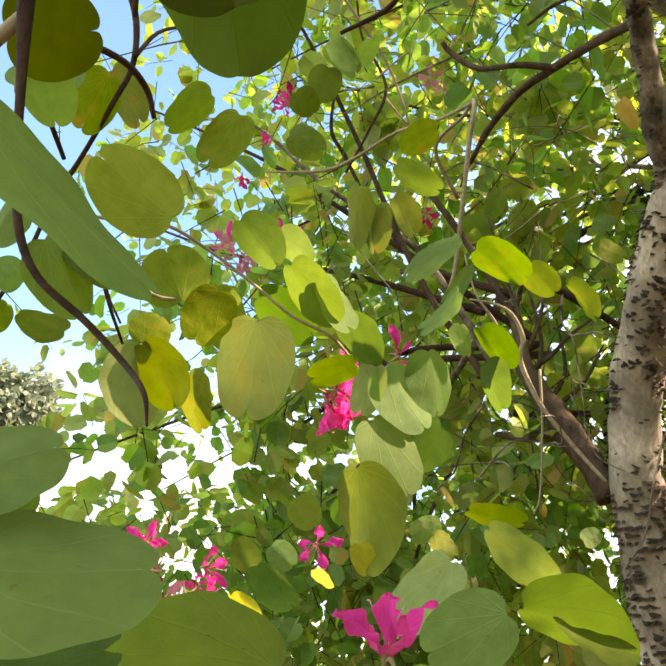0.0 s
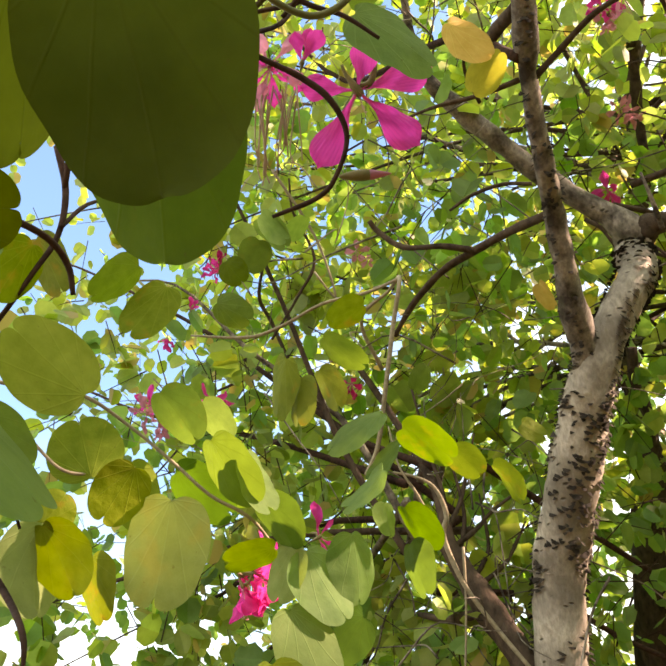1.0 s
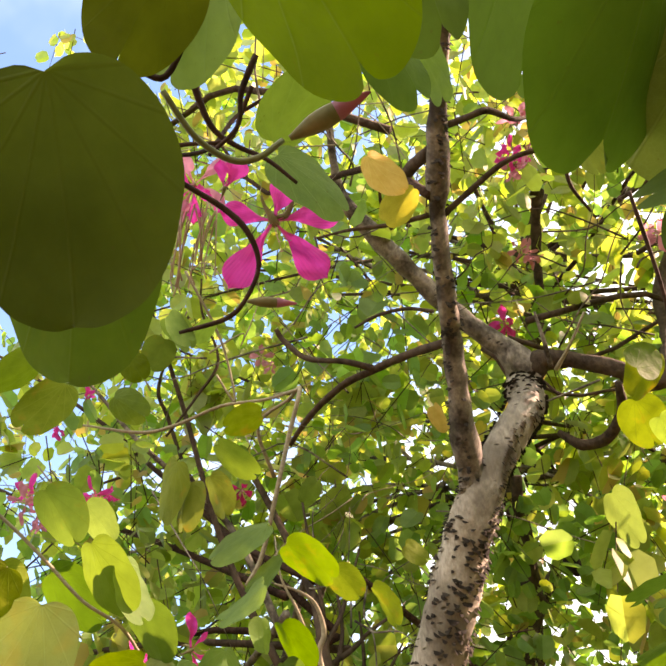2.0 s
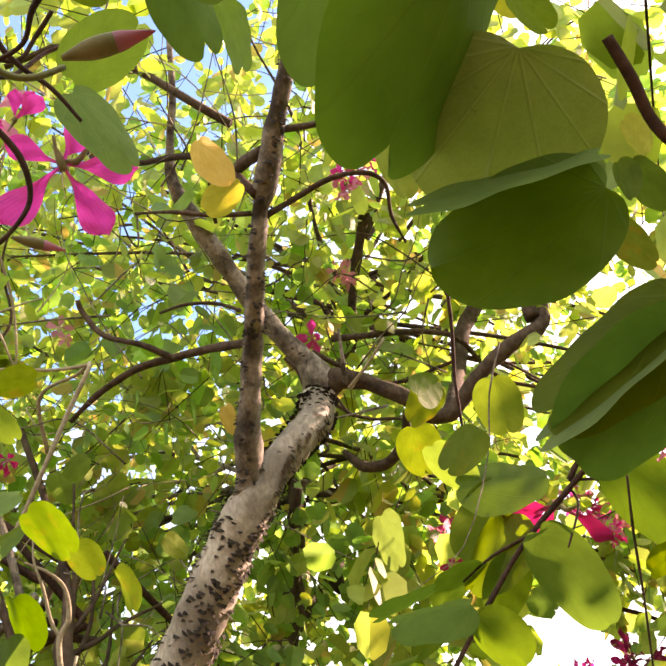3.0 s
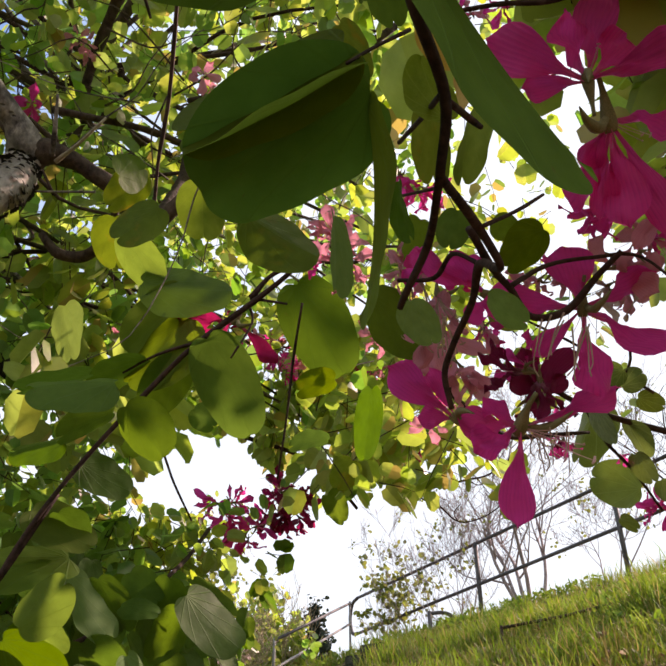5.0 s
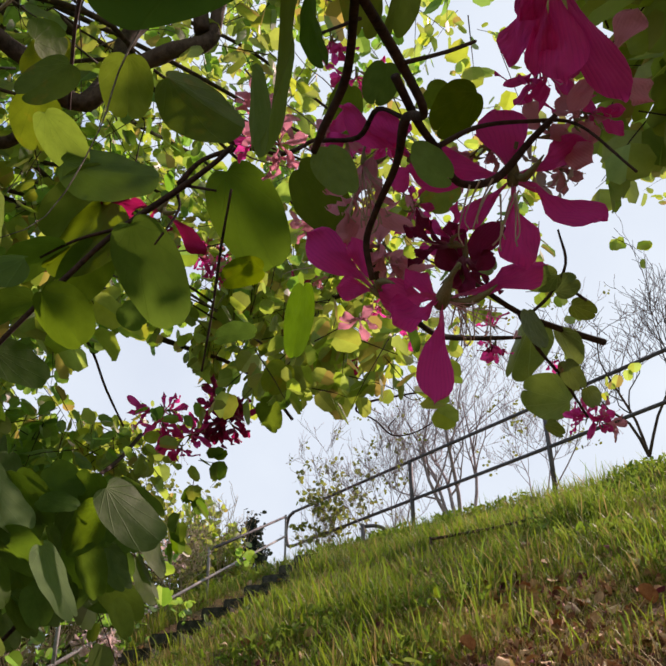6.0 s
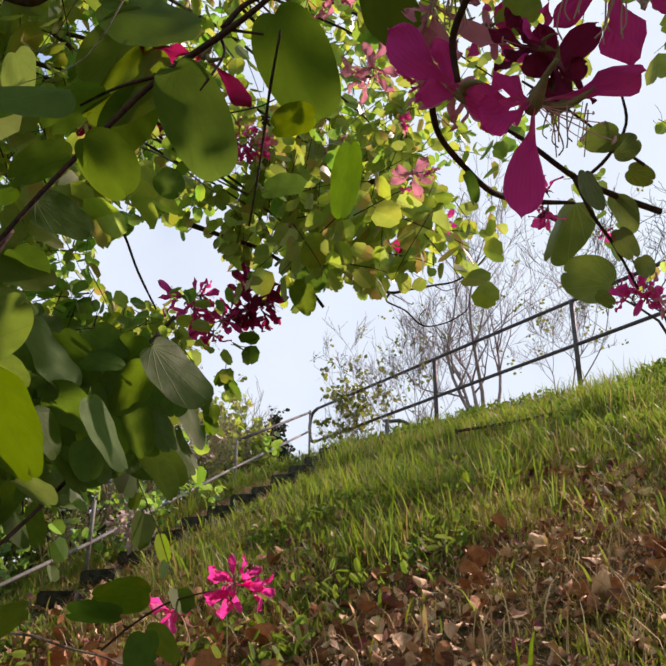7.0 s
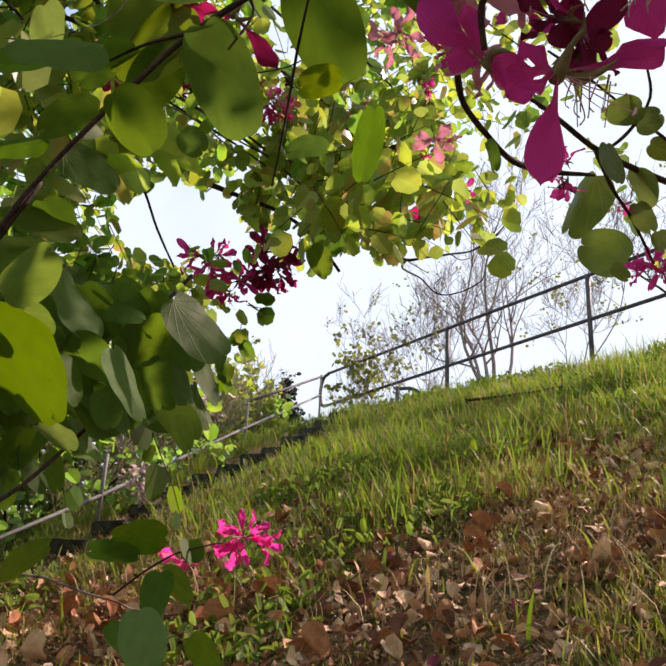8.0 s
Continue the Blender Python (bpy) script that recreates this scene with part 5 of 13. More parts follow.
leaf(tree, LEAF_OLIVE, (0.218, 1.235, 2.613), (0.216, 1.258, 2.540), (-0.042, 0.045, 0.031), 0.3, 1)
leaf(tree, LEAF_GREY, (0.343, 1.265, 2.573), (0.261, 1.294, 2.521), (-0.023, 0.057, 0.069), 0.1, 1)
leaf(tree, LEAF_GREY, (0.350, 1.221, 2.447), (0.295, 1.266, 2.405), (-0.020, 0.053, 0.047), 0.1, 2)
leaf(tree, LEAF_DEEP, (0.372, 1.246, 2.505), (0.326, 1.286, 2.470), (-0.017, 0.043, 0.042), 0.1, 2)
leaf(tree, LEAF_DEEP, (0.384, 1.332, 2.447), (0.431, 1.374, 2.395), (-0.035, 0.067, 0.001), 0.3, 0)
leaf(tree, LEAF_DEEP, (0.390, 1.354, 2.397), (0.414, 1.359, 2.320), (-0.039, 0.064, 0.009), 0.2, 1)
leaf(tree, LEAF_GREY, (0.352, 1.331, 2.451), (0.361, 1.339, 2.401), (-0.032, -0.029, -0.020), 0.3, 2)
leaf(tree, LEAF_GREY, (0.115, 1.286, 3.008), (0.168, 1.327, 2.973), (-0.041, 0.055, 0.002), 0.1, 2)
leaf(tree, LEAF_GREY, (0.198, 1.289, 3.016), (0.169, 1.328, 2.991), (-0.028, -0.037, -0.010), 0.1, 2)
leaf(tree, LEAF, (0.114, 1.315, 2.978), (0.092, 1.365, 2.941), (-0.061, -0.019, 0.009), 0.1, 2)
leaf(tree, LEAF_OLIVE, (0.313, 1.247, 2.770), (0.254, 1.251, 2.736), (-0.022, -0.053, 0.016), 0.1, 0)
leaf(tree, LEAF, (0.051, 1.336, 2.941), (0.087, 1.345, 2.897), (-0.043, 0.018, -0.031), 0.1, 1)
leaf(tree, LEAF_GREY, (0.018, 1.462, 2.940), (0.089, 1.476, 2.909), (-0.030, 0.041, -0.046), 0.2, 1)
leaf(tree, LEAF_OLIVE, (0.610, 1.505, 2.702), (0.657, 1.520, 2.685), (-0.023, -0.002, -0.042), 0.1, 2)
leaf(tree, LEAF, (0.416, 1.494, 2.765), (0.440, 1.477, 2.812), (0.038, 0.030, -0.000), 0.2, 1)
leaf(tree, LEAF_PALE, (0.333, 0.928, 2.008), (0.282, 0.935, 1.948), (-0.042, 0.046, 0.037), 0.0, 2)
leaf(tree, LEAF_GREY, (0.372, 0.832, 1.953), (0.310, 0.837, 1.921), (-0.029, -0.004, 0.054), 0.1, 0)
leaf(tree, LEAF_PALE, (0.376, 1.116, 2.081), (0.447, 1.120, 2.021), (-0.022, 0.087, -0.019), 0.0, 1)
leaf(tree, LEAF, (0.357, 1.161, 2.113), (0.424, 1.177, 2.103), (-0.003, 0.062, -0.014), 0.1, 1)
leaf(tree, LEAF_DEEP, (0.406, 1.027, 1.991), (0.508, 1.016, 1.949), (-0.009, 0.108, -0.040), 0.3, 2)
leaf(tree, LEAF, (0.429, 0.977, 1.963), (0.500, 0.989, 1.941), (-0.021, -0.067, -0.027), 0.1, 2)
leaf(tree, LEAF_OLIVE, (0.313, 1.412, 2.139), (0.345, 1.429, 2.112), (-0.025, -0.016, -0.029), 0.1, 2)
leaf(tree, LEAF_DEEP, (0.073, 1.298, 2.063), (0.129, 1.296, 2.011), (-0.025, -0.050, -0.040), 0.2, 0)
leaf(tree, LEAF_YELLOW, (0.064, 1.200, 2.009), (0.098, 1.229, 1.965), (-0.028, 0.051, -0.007), 0.3, 1)
leaf(tree, LEAF_PALE, (0.483, 1.121, 1.967), (0.518, 1.131, 1.939), (-0.030, 0.008, -0.033), 0.2, 1)
leaf(tree, LEAF_GREY, (0.559, 1.588, 2.178), (0.590, 1.600, 2.196), (0.014, 0.004, -0.030), 0.1, 2)
leaf(tree, LEAF_GREY, (0.281, 1.411, 2.138), (0.325, 1.420, 2.160), (0.015, 0.029, -0.029), 0.1, 1)
leaf(tree, LEAF_GREY, (0.053, 1.489, 2.132), (0.091, 1.489, 2.100), (-0.031, 0.000, -0.034), 0.2, 1)
leaf(tree, LEAF_YELLOW, (0.137, 1.409, 2.081), (0.164, 1.407, 2.055), (-0.010, -0.029, -0.017), 0.0, 2)
leaf(tree, LEAF_OLIVE, (0.107, 1.384, 2.183), (0.132, 1.410, 2.145), (-0.043, -0.001, -0.027), 0.0, 0)
leaf(tree, LEAF, (0.001, 1.585, 2.113), (-0.027, 1.585, 2.162), (0.045, 0.006, 0.023), 0.3, 2)
leaf(tree, LEAF, (0.280, 0.223, 2.204), (0.345, 0.287, 2.177), (-0.054, 0.066, 0.039), 0.1, 0)
leaf(tree, LEAF_DEEP, (0.333, 0.243, 2.313), (0.389, 0.316, 2.281), (-0.051, -0.001, -0.085), 0.1, 1)
leaf(tree, LEAF_DEEP, (0.338, 0.322, 2.337), (0.387, 0.366, 2.311), (-0.028, -0.006, -0.062), 0.1, 1)
leaf(tree, LEAF_GREY, (0.386, 0.383, 2.416), (0.415, 0.413, 2.397), (-0.013, 0.031, 0.028), 0.1, 2)
leaf(tree, LEAF_GREY, (0.261, 0.312, 2.340), (0.239, 0.374, 2.304), (-0.052, 0.012, 0.045), 0.1, 1)
leaf(tree, LEAF_SHADED, (0.246, 0.296, 2.300), (0.222, 0.349, 2.267), (-0.055, -0.020, -0.002), 0.3, 2)
leaf(tree, LEAF_DEEP, (0.473, 0.258, 2.512), (0.469, 0.430, 2.446), (-0.128, -0.052, -0.131), 0.1, 0)
leaf(tree, LEAF_DEEP, (0.522, 0.248, 2.459), (0.530, 0.439, 2.374), (-0.152, -0.057, -0.137), 0.1, 1)
leaf(tree, LEAF_VEINED, (0.592, 0.343, 2.448), (0.621, 0.462, 2.403), (-0.143, 0.044, 0.040), 0.1, 1)
leaf(tree, LEAF_DEEP, (0.663, 0.371, 2.347), (0.581, 0.471, 2.330), (-0.031, -0.003, 0.115), 0.1, 3)
leaf(tree, LEAF_GREY, (0.644, 0.354, 2.353), (0.549, 0.442, 2.347), (0.037, 0.047, 0.107), 0.0, 0)
leaf(tree, LEAF_DEEP, (0.742, 0.391, 2.267), (0.695, 0.500, 2.220), (-0.107, -0.041, 0.010), 0.1, 3)
leaf(tree, LEAF, (0.716, 0.387, 2.280), (0.671, 0.489, 2.237), (-0.003, 0.041, 0.100), 0.1, 0)
leaf(tree, LEAF_GREY, (0.727, 0.387, 2.268), (0.672, 0.499, 2.222), (0.053, 0.063, 0.091), 0.0, 0)
leaf(tree, LEAF_GREY, (0.752, 0.394, 2.265), (0.819, 0.459, 2.154), (0.035, 0.036, 0.043), 0.2, 2)
leaf(tree, LEAF_DEEP, (0.673, 0.302, 2.256), (0.803, 0.290, 2.154), (-0.079, -0.020, -0.098), 0.2, 0)
leaf(tree, LEAF_DEEP, (0.667, 0.265, 2.293), (0.745, 0.228, 2.253), (-0.032, 0.020, -0.085), 0.0, 1)
leaf(tree, LEAF, (0.720, 0.261, 2.263), (0.747, 0.251, 2.257), (-0.011, 0.005, -0.024), 0.0, 1)
leaf(tree, LEAF_ORANGE, (0.963, 0.452, 2.561), (0.991, 0.477, 2.529), (0.010, 0.030, 0.033), 0.3, 2)
leaf(tree, LEAF_OLIVE, (0.851, 0.408, 2.346), (0.821, 0.406, 2.392), (0.030, -0.021, 0.030), 0.2, 2)
leaf(tree, LEAF_ORANGE, (0.764, 0.351, 2.335), (0.794, 0.355, 2.308), (-0.016, 0.027, -0.016), 0.1, 1)
leaf(tree, LEAF_DEEP, (1.341, 1.094, 2.836), (1.476, 1.097, 2.691), (-0.070, 0.110, -0.035), 0.1, 3)
leaf(tree, LEAF_DEEP, (1.234, 1.217, 2.714), (1.362, 1.226, 2.564), (-0.045, 0.094, -0.053), 0.1, 3)
leaf(tree, LEAF_DEEP, (1.152, 1.336, 2.864), (1.297, 1.236, 2.865), (-0.026, -0.039, -0.154), 0.2, 3)
leaf(tree, LEAF_GREY, (1.091, 1.328, 2.944), (1.197, 1.360, 2.889), (-0.007, 0.108, 0.005), 0.1, 0)
leaf(tree, LEAF_DEEP, (1.009, 1.126, 2.485), (0.908, 1.194, 2.459), (0.019, 0.068, 0.096), 0.3, 1)
leaf(tree, LEAF, (1.230, 1.278, 2.787), (1.188, 1.393, 2.669), (-0.033, 0.103, 0.113), 0.3, 0)
leaf(tree, LEAF_DEEP, (1.157, 1.333, 2.585), (1.244, 1.321, 2.511), (-0.014, 0.097, -0.030), 0.3, 3)
leaf(tree, LEAF_DEEP, (1.147, 1.447, 2.506), (1.240, 1.411, 2.468), (-0.040, -0.017, -0.086), 0.0, 3)
leaf(tree, LEAF, (1.107, 1.508, 2.419), (1.198, 1.443, 2.359), (-0.051, -0.027, -0.094), 0.0, 2)
leaf(tree, LEAF_DEEP, (1.184, 1.492, 2.358), (1.041, 1.530, 2.294), (0.015, 0.111, 0.113), 0.0, 1)
leaf(tree, LEAF_DEEP, (0.889, 1.100, 2.227), (0.826, 1.157, 2.218), (-0.039, -0.076, -0.010), 0.0, 0)
leaf(tree, LEAF, (2.621, 2.265, 3.180), (2.678, 2.218, 3.069), (0.015, 0.120, -0.015), 0.2, 0)
leaf(tree, LEAF_DEEP, (1.637, 1.168, 2.761), (1.650, 1.206, 2.609), (-0.037, 0.048, -0.006), 0.1, 3)
leaf(tree, LEAF, (1.390, 1.043, 2.623), (1.339, 1.088, 2.596), (-0.052, -0.030, 0.022), 0.2, 2)
leaf(tree, LEAF_OLIVE, (1.065, 1.233, 3.023), (1.018, 1.291, 2.952), (-0.081, -0.042, 0.002), 0.3, 2)
leaf(tree, LEAF_OLIVE, (0.959, 0.490, 2.520), (0.991, 0.516, 2.452), (-0.058, 0.011, -0.039), 0.0, 1)
leaf(tree, LEAF_OLIVE, (0.986, 0.457, 2.515), (1.005, 0.497, 2.450), (0.015, 0.045, 0.053), 0.2, 1)
leaf(tree, LEAF_OLIVE, (0.892, 0.558, 2.659), (0.957, 0.571, 2.636), (-0.034, 0.019, -0.047), 0.1, 0)
leaf(tree, LEAF, (0.879, 0.491, 2.696), (0.945, 0.516, 2.672), (0.005, 0.056, 0.038), 0.0, 2)
leaf(tree, LEAF, (0.867, 0.502, 2.697), (0.892, 0.519, 2.662), (-0.004, 0.033, 0.026), 0.3, 0)
leaf(tree, LEAF_YELLOW, (0.853, 0.463, 2.719), (0.884, 0.474, 2.685), (0.001, 0.035, 0.028), 0.2, 0)
leaf(tree, LEAF_GREY, (0.907, 0.599, 2.874), (0.949, 0.587, 2.843), (0.003, 0.046, -0.005), 0.0, 2)
leaf(tree, LEAF, (1.089, 0.456, 2.416), (1.077, 0.499, 2.382), (-0.049, 0.002, 0.012), 0.3, 2)
leaf(tree, LEAF, (1.123, 0.531, 2.496), (1.143, 0.513, 2.482), (0.008, 0.024, -0.022), 0.2, 1)
leaf(tree, LEAF_OLIVE, (2.057, 1.609, 2.896), (2.065, 1.681, 2.835), (-0.065, 0.044, 0.038), 0.3, 2)
leaf(tree, LEAF_DEEP, (0.809, 0.425, 2.257), (0.840, 0.441, 2.232), (-0.028, -0.005, -0.024), 0.2, 2)
leaf(tree, LEAF_GREY, (0.917, 0.501, 2.252), (0.935, 0.495, 2.215), (-0.024, 0.018, -0.021), 0.2, 0)
leaf(tree, LEAF_GREY, (0.988, 0.471, 2.277), (1.007, 0.448, 2.248), (0.023, 0.032, 0.001), 0.1, 1)
leaf(tree, LEAF, (0.968, 1.167, 2.909), (1.023, 1.172, 2.970), (0.053, 0.017, -0.050), 0.2, 0)
leaf(tree, LEAF, (1.117, 1.444, 3.089), (1.178, 1.508, 3.018), (-0.081, 0.065, -0.019), 0.1, 2)
leaf(tree, LEAF_OLIVE, (1.126, 1.138, 2.987), (1.163, 1.167, 2.882), (-0.083, 0.045, -0.031), 0.2, 0)
leaf(tree, LEAF, (1.246, 1.331, 2.879), (1.173, 1.409, 2.748), (-0.137, -0.063, -0.007), 0.1, 3)
leaf(tree, LEAF_YELLOW, (0.656, 0.401, 2.786), (0.693, 0.410, 2.745), (-0.020, 0.044, -0.007), 0.2, 2)
leaf(tree, LEAF_GREY, (0.649, 0.381, 2.683), (0.699, 0.397, 2.673), (0.000, 0.041, 0.020), 0.2, 1)
leaf(tree, LEAF_OLIVE, (0.640, 0.644, 2.797), (0.698, 0.690, 2.771), (-0.013, 0.058, 0.035), 0.2, 0)
leaf(tree, LEAF_ORANGE, (0.456, 1.059, 3.290), (0.540, 1.102, 3.251), (-0.042, 0.007, -0.082), 0.1, 2, "dry curled orange leaf")
leaf(tree, LEAF_YELLOW, (0.510, 1.151, 3.218), (0.558, 1.089, 3.257), (0.048, -0.003, -0.063), 0.0, 1)
leaf(tree, LEAF_ORANGE, (0.773, 1.841, 3.338), (0.824, 1.887, 3.297), (-0.046, -0.016, -0.050), 0.3, 1)
leaf(tree, LEAF_YELLOW, (0.907, 1.958, 3.309), (0.931, 1.897, 3.345), (0.038, -0.025, -0.047), 0.1, 2)
leaf(tree, LEAF_GREY, (1.261, 1.916, 3.170), (1.317, 1.928, 3.027), (-0.018, 0.140, 0.037), 0.0, 1)
leaf(tree, LEAF_GREY, (0.119, 1.256, 2.981), (0.165, 1.303, 2.964), (-0.024, -0.008, -0.055), 0.0, 2)
leaf(tree, LEAF_GREY, (0.296, 0.533, 2.503), (0.334, 0.481, 2.536), (0.044, 0.043, 0.018), 0.2, 0)
leaf(tree, LEAF_GREY, (0.304, 0.513, 2.456), (0.366, 0.543, 2.434), (-0.020, -0.007, -0.064), 0.1, 1)
leaf(tree, LEAF, (1.108, 0.706, 2.470), (1.195, 0.703, 2.429), (-0.047, 0.025, -0.066), 0.0, 3)
leaf(tree, LEAF, (0.991, 0.822, 2.604), (1.092, 0.786, 2.568), (-0.039, 0.004, -0.103), 0.3, 3)
leaf(tree, LEAF, (0.897, 0.887, 2.597), (0.866, 0.929, 2.545), (-0.031, 0.019, 0.050), 0.1, 0)
leaf(tree, LEAF, (1.097, 0.613, 2.536), (1.128, 0.656, 2.510), (-0.013, 0.042, 0.032), 0.0, 2)
leaf(tree, LEAF_OLIVE, (1.275, 0.628, 2.518), (1.294, 0.605, 2.477), (-0.001, 0.050, -0.027), 0.1, 2)
leaf(tree, LEAF_DEEP, (0.994, 0.495, 2.403), (1.003, 0.516, 2.372), (-0.019, 0.026, 0.016), 0.1, 0)
leaf(tree, LEAF_GREY, (0.918, 0.588, 2.403), (0.973, 0.638, 2.364), (0.023, 0.053, 0.055), 0.2, 0)
leaf(tree, LEAF_GREY, (1.248, 1.602, 2.361), (1.349, 1.590, 2.257), (-0.088, -0.069, -0.081), 0.0, 2)
leaf(tree, LEAF_DEEP, (1.075, 1.429, 2.185), (1.209, 1.404, 2.050), (0.012, 0.177, -0.027), 0.0, 2)
leaf(tree, LEAF_GREY, (1.315, 1.470, 2.206), (1.390, 1.458, 2.097), (-0.088, -0.066, -0.054), 0.1, 0)
leaf(tree, LEAF_DEEP, (1.425, 1.466, 2.335), (1.531, 1.424, 2.246), (-0.087, -0.024, -0.095), 0.1, 3)
leaf(tree, LEAF_DEEP, (1.487, 1.555, 2.334), (1.474, 1.632, 2.256), (-0.021, 0.075, 0.057), 0.0, 2)
leaf(tree, LEAF_DEEP, (1.301, 1.589, 2.239), (1.369, 1.534, 2.186), (0.011, 0.079, -0.045), 0.2, 0)
leaf(tree, LEAF_DEEP, (1.477, 1.594, 2.257), (1.510, 1.571, 2.166), (-0.006, 0.087, -0.007), 0.2, 1)
leaf(tree, LEAF_DEEP, (1.572, 1.644, 2.285), (1.608, 1.617, 2.202), (-0.069, -0.016, -0.043), 0.1, 2)
leaf(tree, LEAF_DEEP, (1.249, 1.520, 2.180), (1.310, 1.531, 2.118), (-0.059, -0.027, -0.042), 0.0, 1)
leaf(tree, LEAF, (1.022, 1.287, 2.161), (1.047, 1.220, 2.216), (0.033, -0.044, -0.056), 0.3, 0)
leaf(tree, LEAF, (1.133, 1.449, 2.213), (1.172, 1.425, 2.174), (-0.006, 0.045, -0.026), 0.3, 1)
leaf(tree, LEAF_GREY, (1.250, 1.553, 2.069), (1.320, 1.544, 2.038), (0.020, 0.065, -0.018), 0.3, 2)
leaf(tree, LEAF_DEEP, (1.373, 1.572, 2.165), (1.394, 1.557, 2.095), (-0.035, 0.049, -0.015), 0.2, 0)
leaf(tree, LEAF_DEEP, (1.667, 1.732, 2.205), (1.696, 1.703, 2.134), (-0.000, 0.070, -0.013), 0.2, 0)
leaf(tree, LEAF_DEEP, (1.380, 1.713, 2.417), (1.477, 1.734, 2.331), (-0.003, 0.116, -0.013), 0.1, 0)
leaf(tree, LEAF_DEEP, (1.385, 1.620, 2.341), (1.438, 1.565, 2.329), (-0.026, -0.035, -0.056), 0.0, 1)
leaf(tree, LEAF_DEEP, (1.548, 1.609, 2.405), (1.577, 1.579, 2.389), (-0.017, -0.010, -0.035), 0.2, 2)
leaf(tree, LEAF, (1.278, 1.212, 1.874), (1.221, 1.254, 1.870), (-0.035, -0.041, 0.039), 0.0, 2)
leaf(tree, LEAF_DEEP, (1.253, 1.235, 1.843), (1.198, 1.273, 1.845), (-0.034, -0.048, 0.025), 0.1, 1)
leaf(tree, LEAF_GREY, (1.207, 1.150, 1.772), (1.222, 1.139, 1.702), (-0.068, 0.004, -0.011), 0.0, 1)
leaf(tree, LEAF_DEEP, (1.249, 1.177, 1.823), (1.259, 1.193, 1.768), (-0.054, -0.001, 0.002), 0.1, 2)
leaf(tree, LEAF, (1.315, 1.253, 1.832), (1.342, 1.214, 1.795), (0.010, 0.046, -0.024), 0.1, 2)
leaf(tree, LEAF, (1.257, 1.111, 1.743), (1.275, 1.076, 1.707), (0.001, 0.041, -0.023), 0.1, 0)
leaf(tree, LEAF, (1.154, 1.299, 1.851), (1.117, 1.348, 1.811), (0.013, 0.066, 0.031), 0.0, 1)
leaf(tree, LEAF_DEEP, (1.236, 1.253, 1.756), (1.248, 1.231, 1.726), (-0.004, 0.031, -0.014), 0.2, 2)
leaf(tree, LEAF_VEINED, (3.157, 1.353, 3.441), (3.201, 1.506, 3.259), (0.064, 0.157, 0.157), 0.3, 1)
leaf(tree, LEAF_VEINED, (3.080, 1.227, 3.028), (2.996, 1.356, 3.087), (-0.041, -0.078, 0.137), 0.0, 2)
leaf(tree, LEAF_VEINED, (1.953, 0.827, 2.713), (1.981, 0.818, 2.633), (-0.060, 0.016, -0.040), 0.0, 0)
leaf(tree, LEAF_VEINED, (2.161, 0.847, 2.767), (2.228, 0.847, 2.704), (0.034, 0.067, 0.016), 0.3, 0)
leaf(tree, LEAF_VEINED, (2.195, 0.861, 2.704), (2.216, 0.843, 2.635), (-0.035, 0.037, -0.031), 0.1, 0)
leaf(tree, LEAF_VEINED, (1.945, 0.745, 2.766), (1.942, 0.816, 2.769), (-0.054, -0.007, 0.033), 0.1, 2)
leaf(tree, LEAF_VEINED, (2.040, 0.792, 2.789), (2.032, 0.736, 2.797), (0.035, -0.011, -0.043), 0.3, 2)
leaf(tree, LEAF_VEINED, (2.229, 0.944, 2.583), (2.243, 0.912, 2.551), (0.021, 0.030, -0.016), 0.2, 1)
leaf(tree, LEAF_VEINED, (2.237, 0.835, 2.645), (2.249, 0.828, 2.599), (-0.009, 0.041, -0.009), 0.2, 0)
leaf(tree, LEAF_VEINED, (2.147, 0.805, 2.811), (2.191, 0.768, 2.792), (0.016, 0.030, -0.038), 0.2, 0)
leaf(tree, LEAF_DEEP, (1.550, 0.861, 2.514), (1.570, 0.856, 2.467), (0.023, 0.036, 0.018), 0.3, 0)
leaf(tree, LEAF_VEINED, (1.488, 0.681, 2.534), (1.489, 0.657, 2.501), (0.005, 0.026, -0.019), 0.0, 0)
leaf(tree, LEAF_DEEP, (1.460, 1.128, 2.561), (1.404, 1.171, 2.542), (-0.050, -0.041, 0.005), 0.2, 2)
leaf(tree, LEAF_DEEP, (2.706, 2.212, 3.304), (2.739, 2.307, 3.207), (-0.098, 0.076, 0.040), 0.1, 0)
leaf(tree, LEAF_DEEP, (2.466, 1.940, 3.327), (2.583, 2.043, 3.166), (0.055, 0.169, 0.089), 0.3, 2)
leaf(tree, LEAF_DEEP, (2.500, 1.891, 3.335), (2.565, 1.958, 3.244), (-0.012, 0.107, 0.044), 0.1, 0)
leaf(tree, LEAF_DEEP, (1.613, 1.770, 2.942), (1.664, 1.740, 2.895), (-0.017, 0.053, -0.050), 0.2, 0)
leaf(tree, LEAF_DEEP, (1.097, 1.373, 2.639), (1.004, 1.449, 2.593), (-0.065, -0.108, -0.036), 0.1, 1)
leaf(tree, LEAF_DEEP, (1.247, 1.315, 2.713), (1.223, 1.372, 2.616), (-0.096, 0.007, 0.013), 0.1, 3)
leaf(tree, LEAF_DEEP, (1.191, 1.352, 2.713), (1.150, 1.461, 2.666), (-0.089, -0.064, -0.009), 0.2, 2)
leaf(tree, LEAF_DEEP, (1.242, 1.533, 2.689), (1.159, 1.585, 2.615), (-0.078, -0.077, 0.003), 0.2, 0)
leaf(tree, LEAF_DEEP, (1.186, 1.605, 2.629), (1.116, 1.690, 2.607), (0.016, 0.069, 0.084), 0.3, 1)
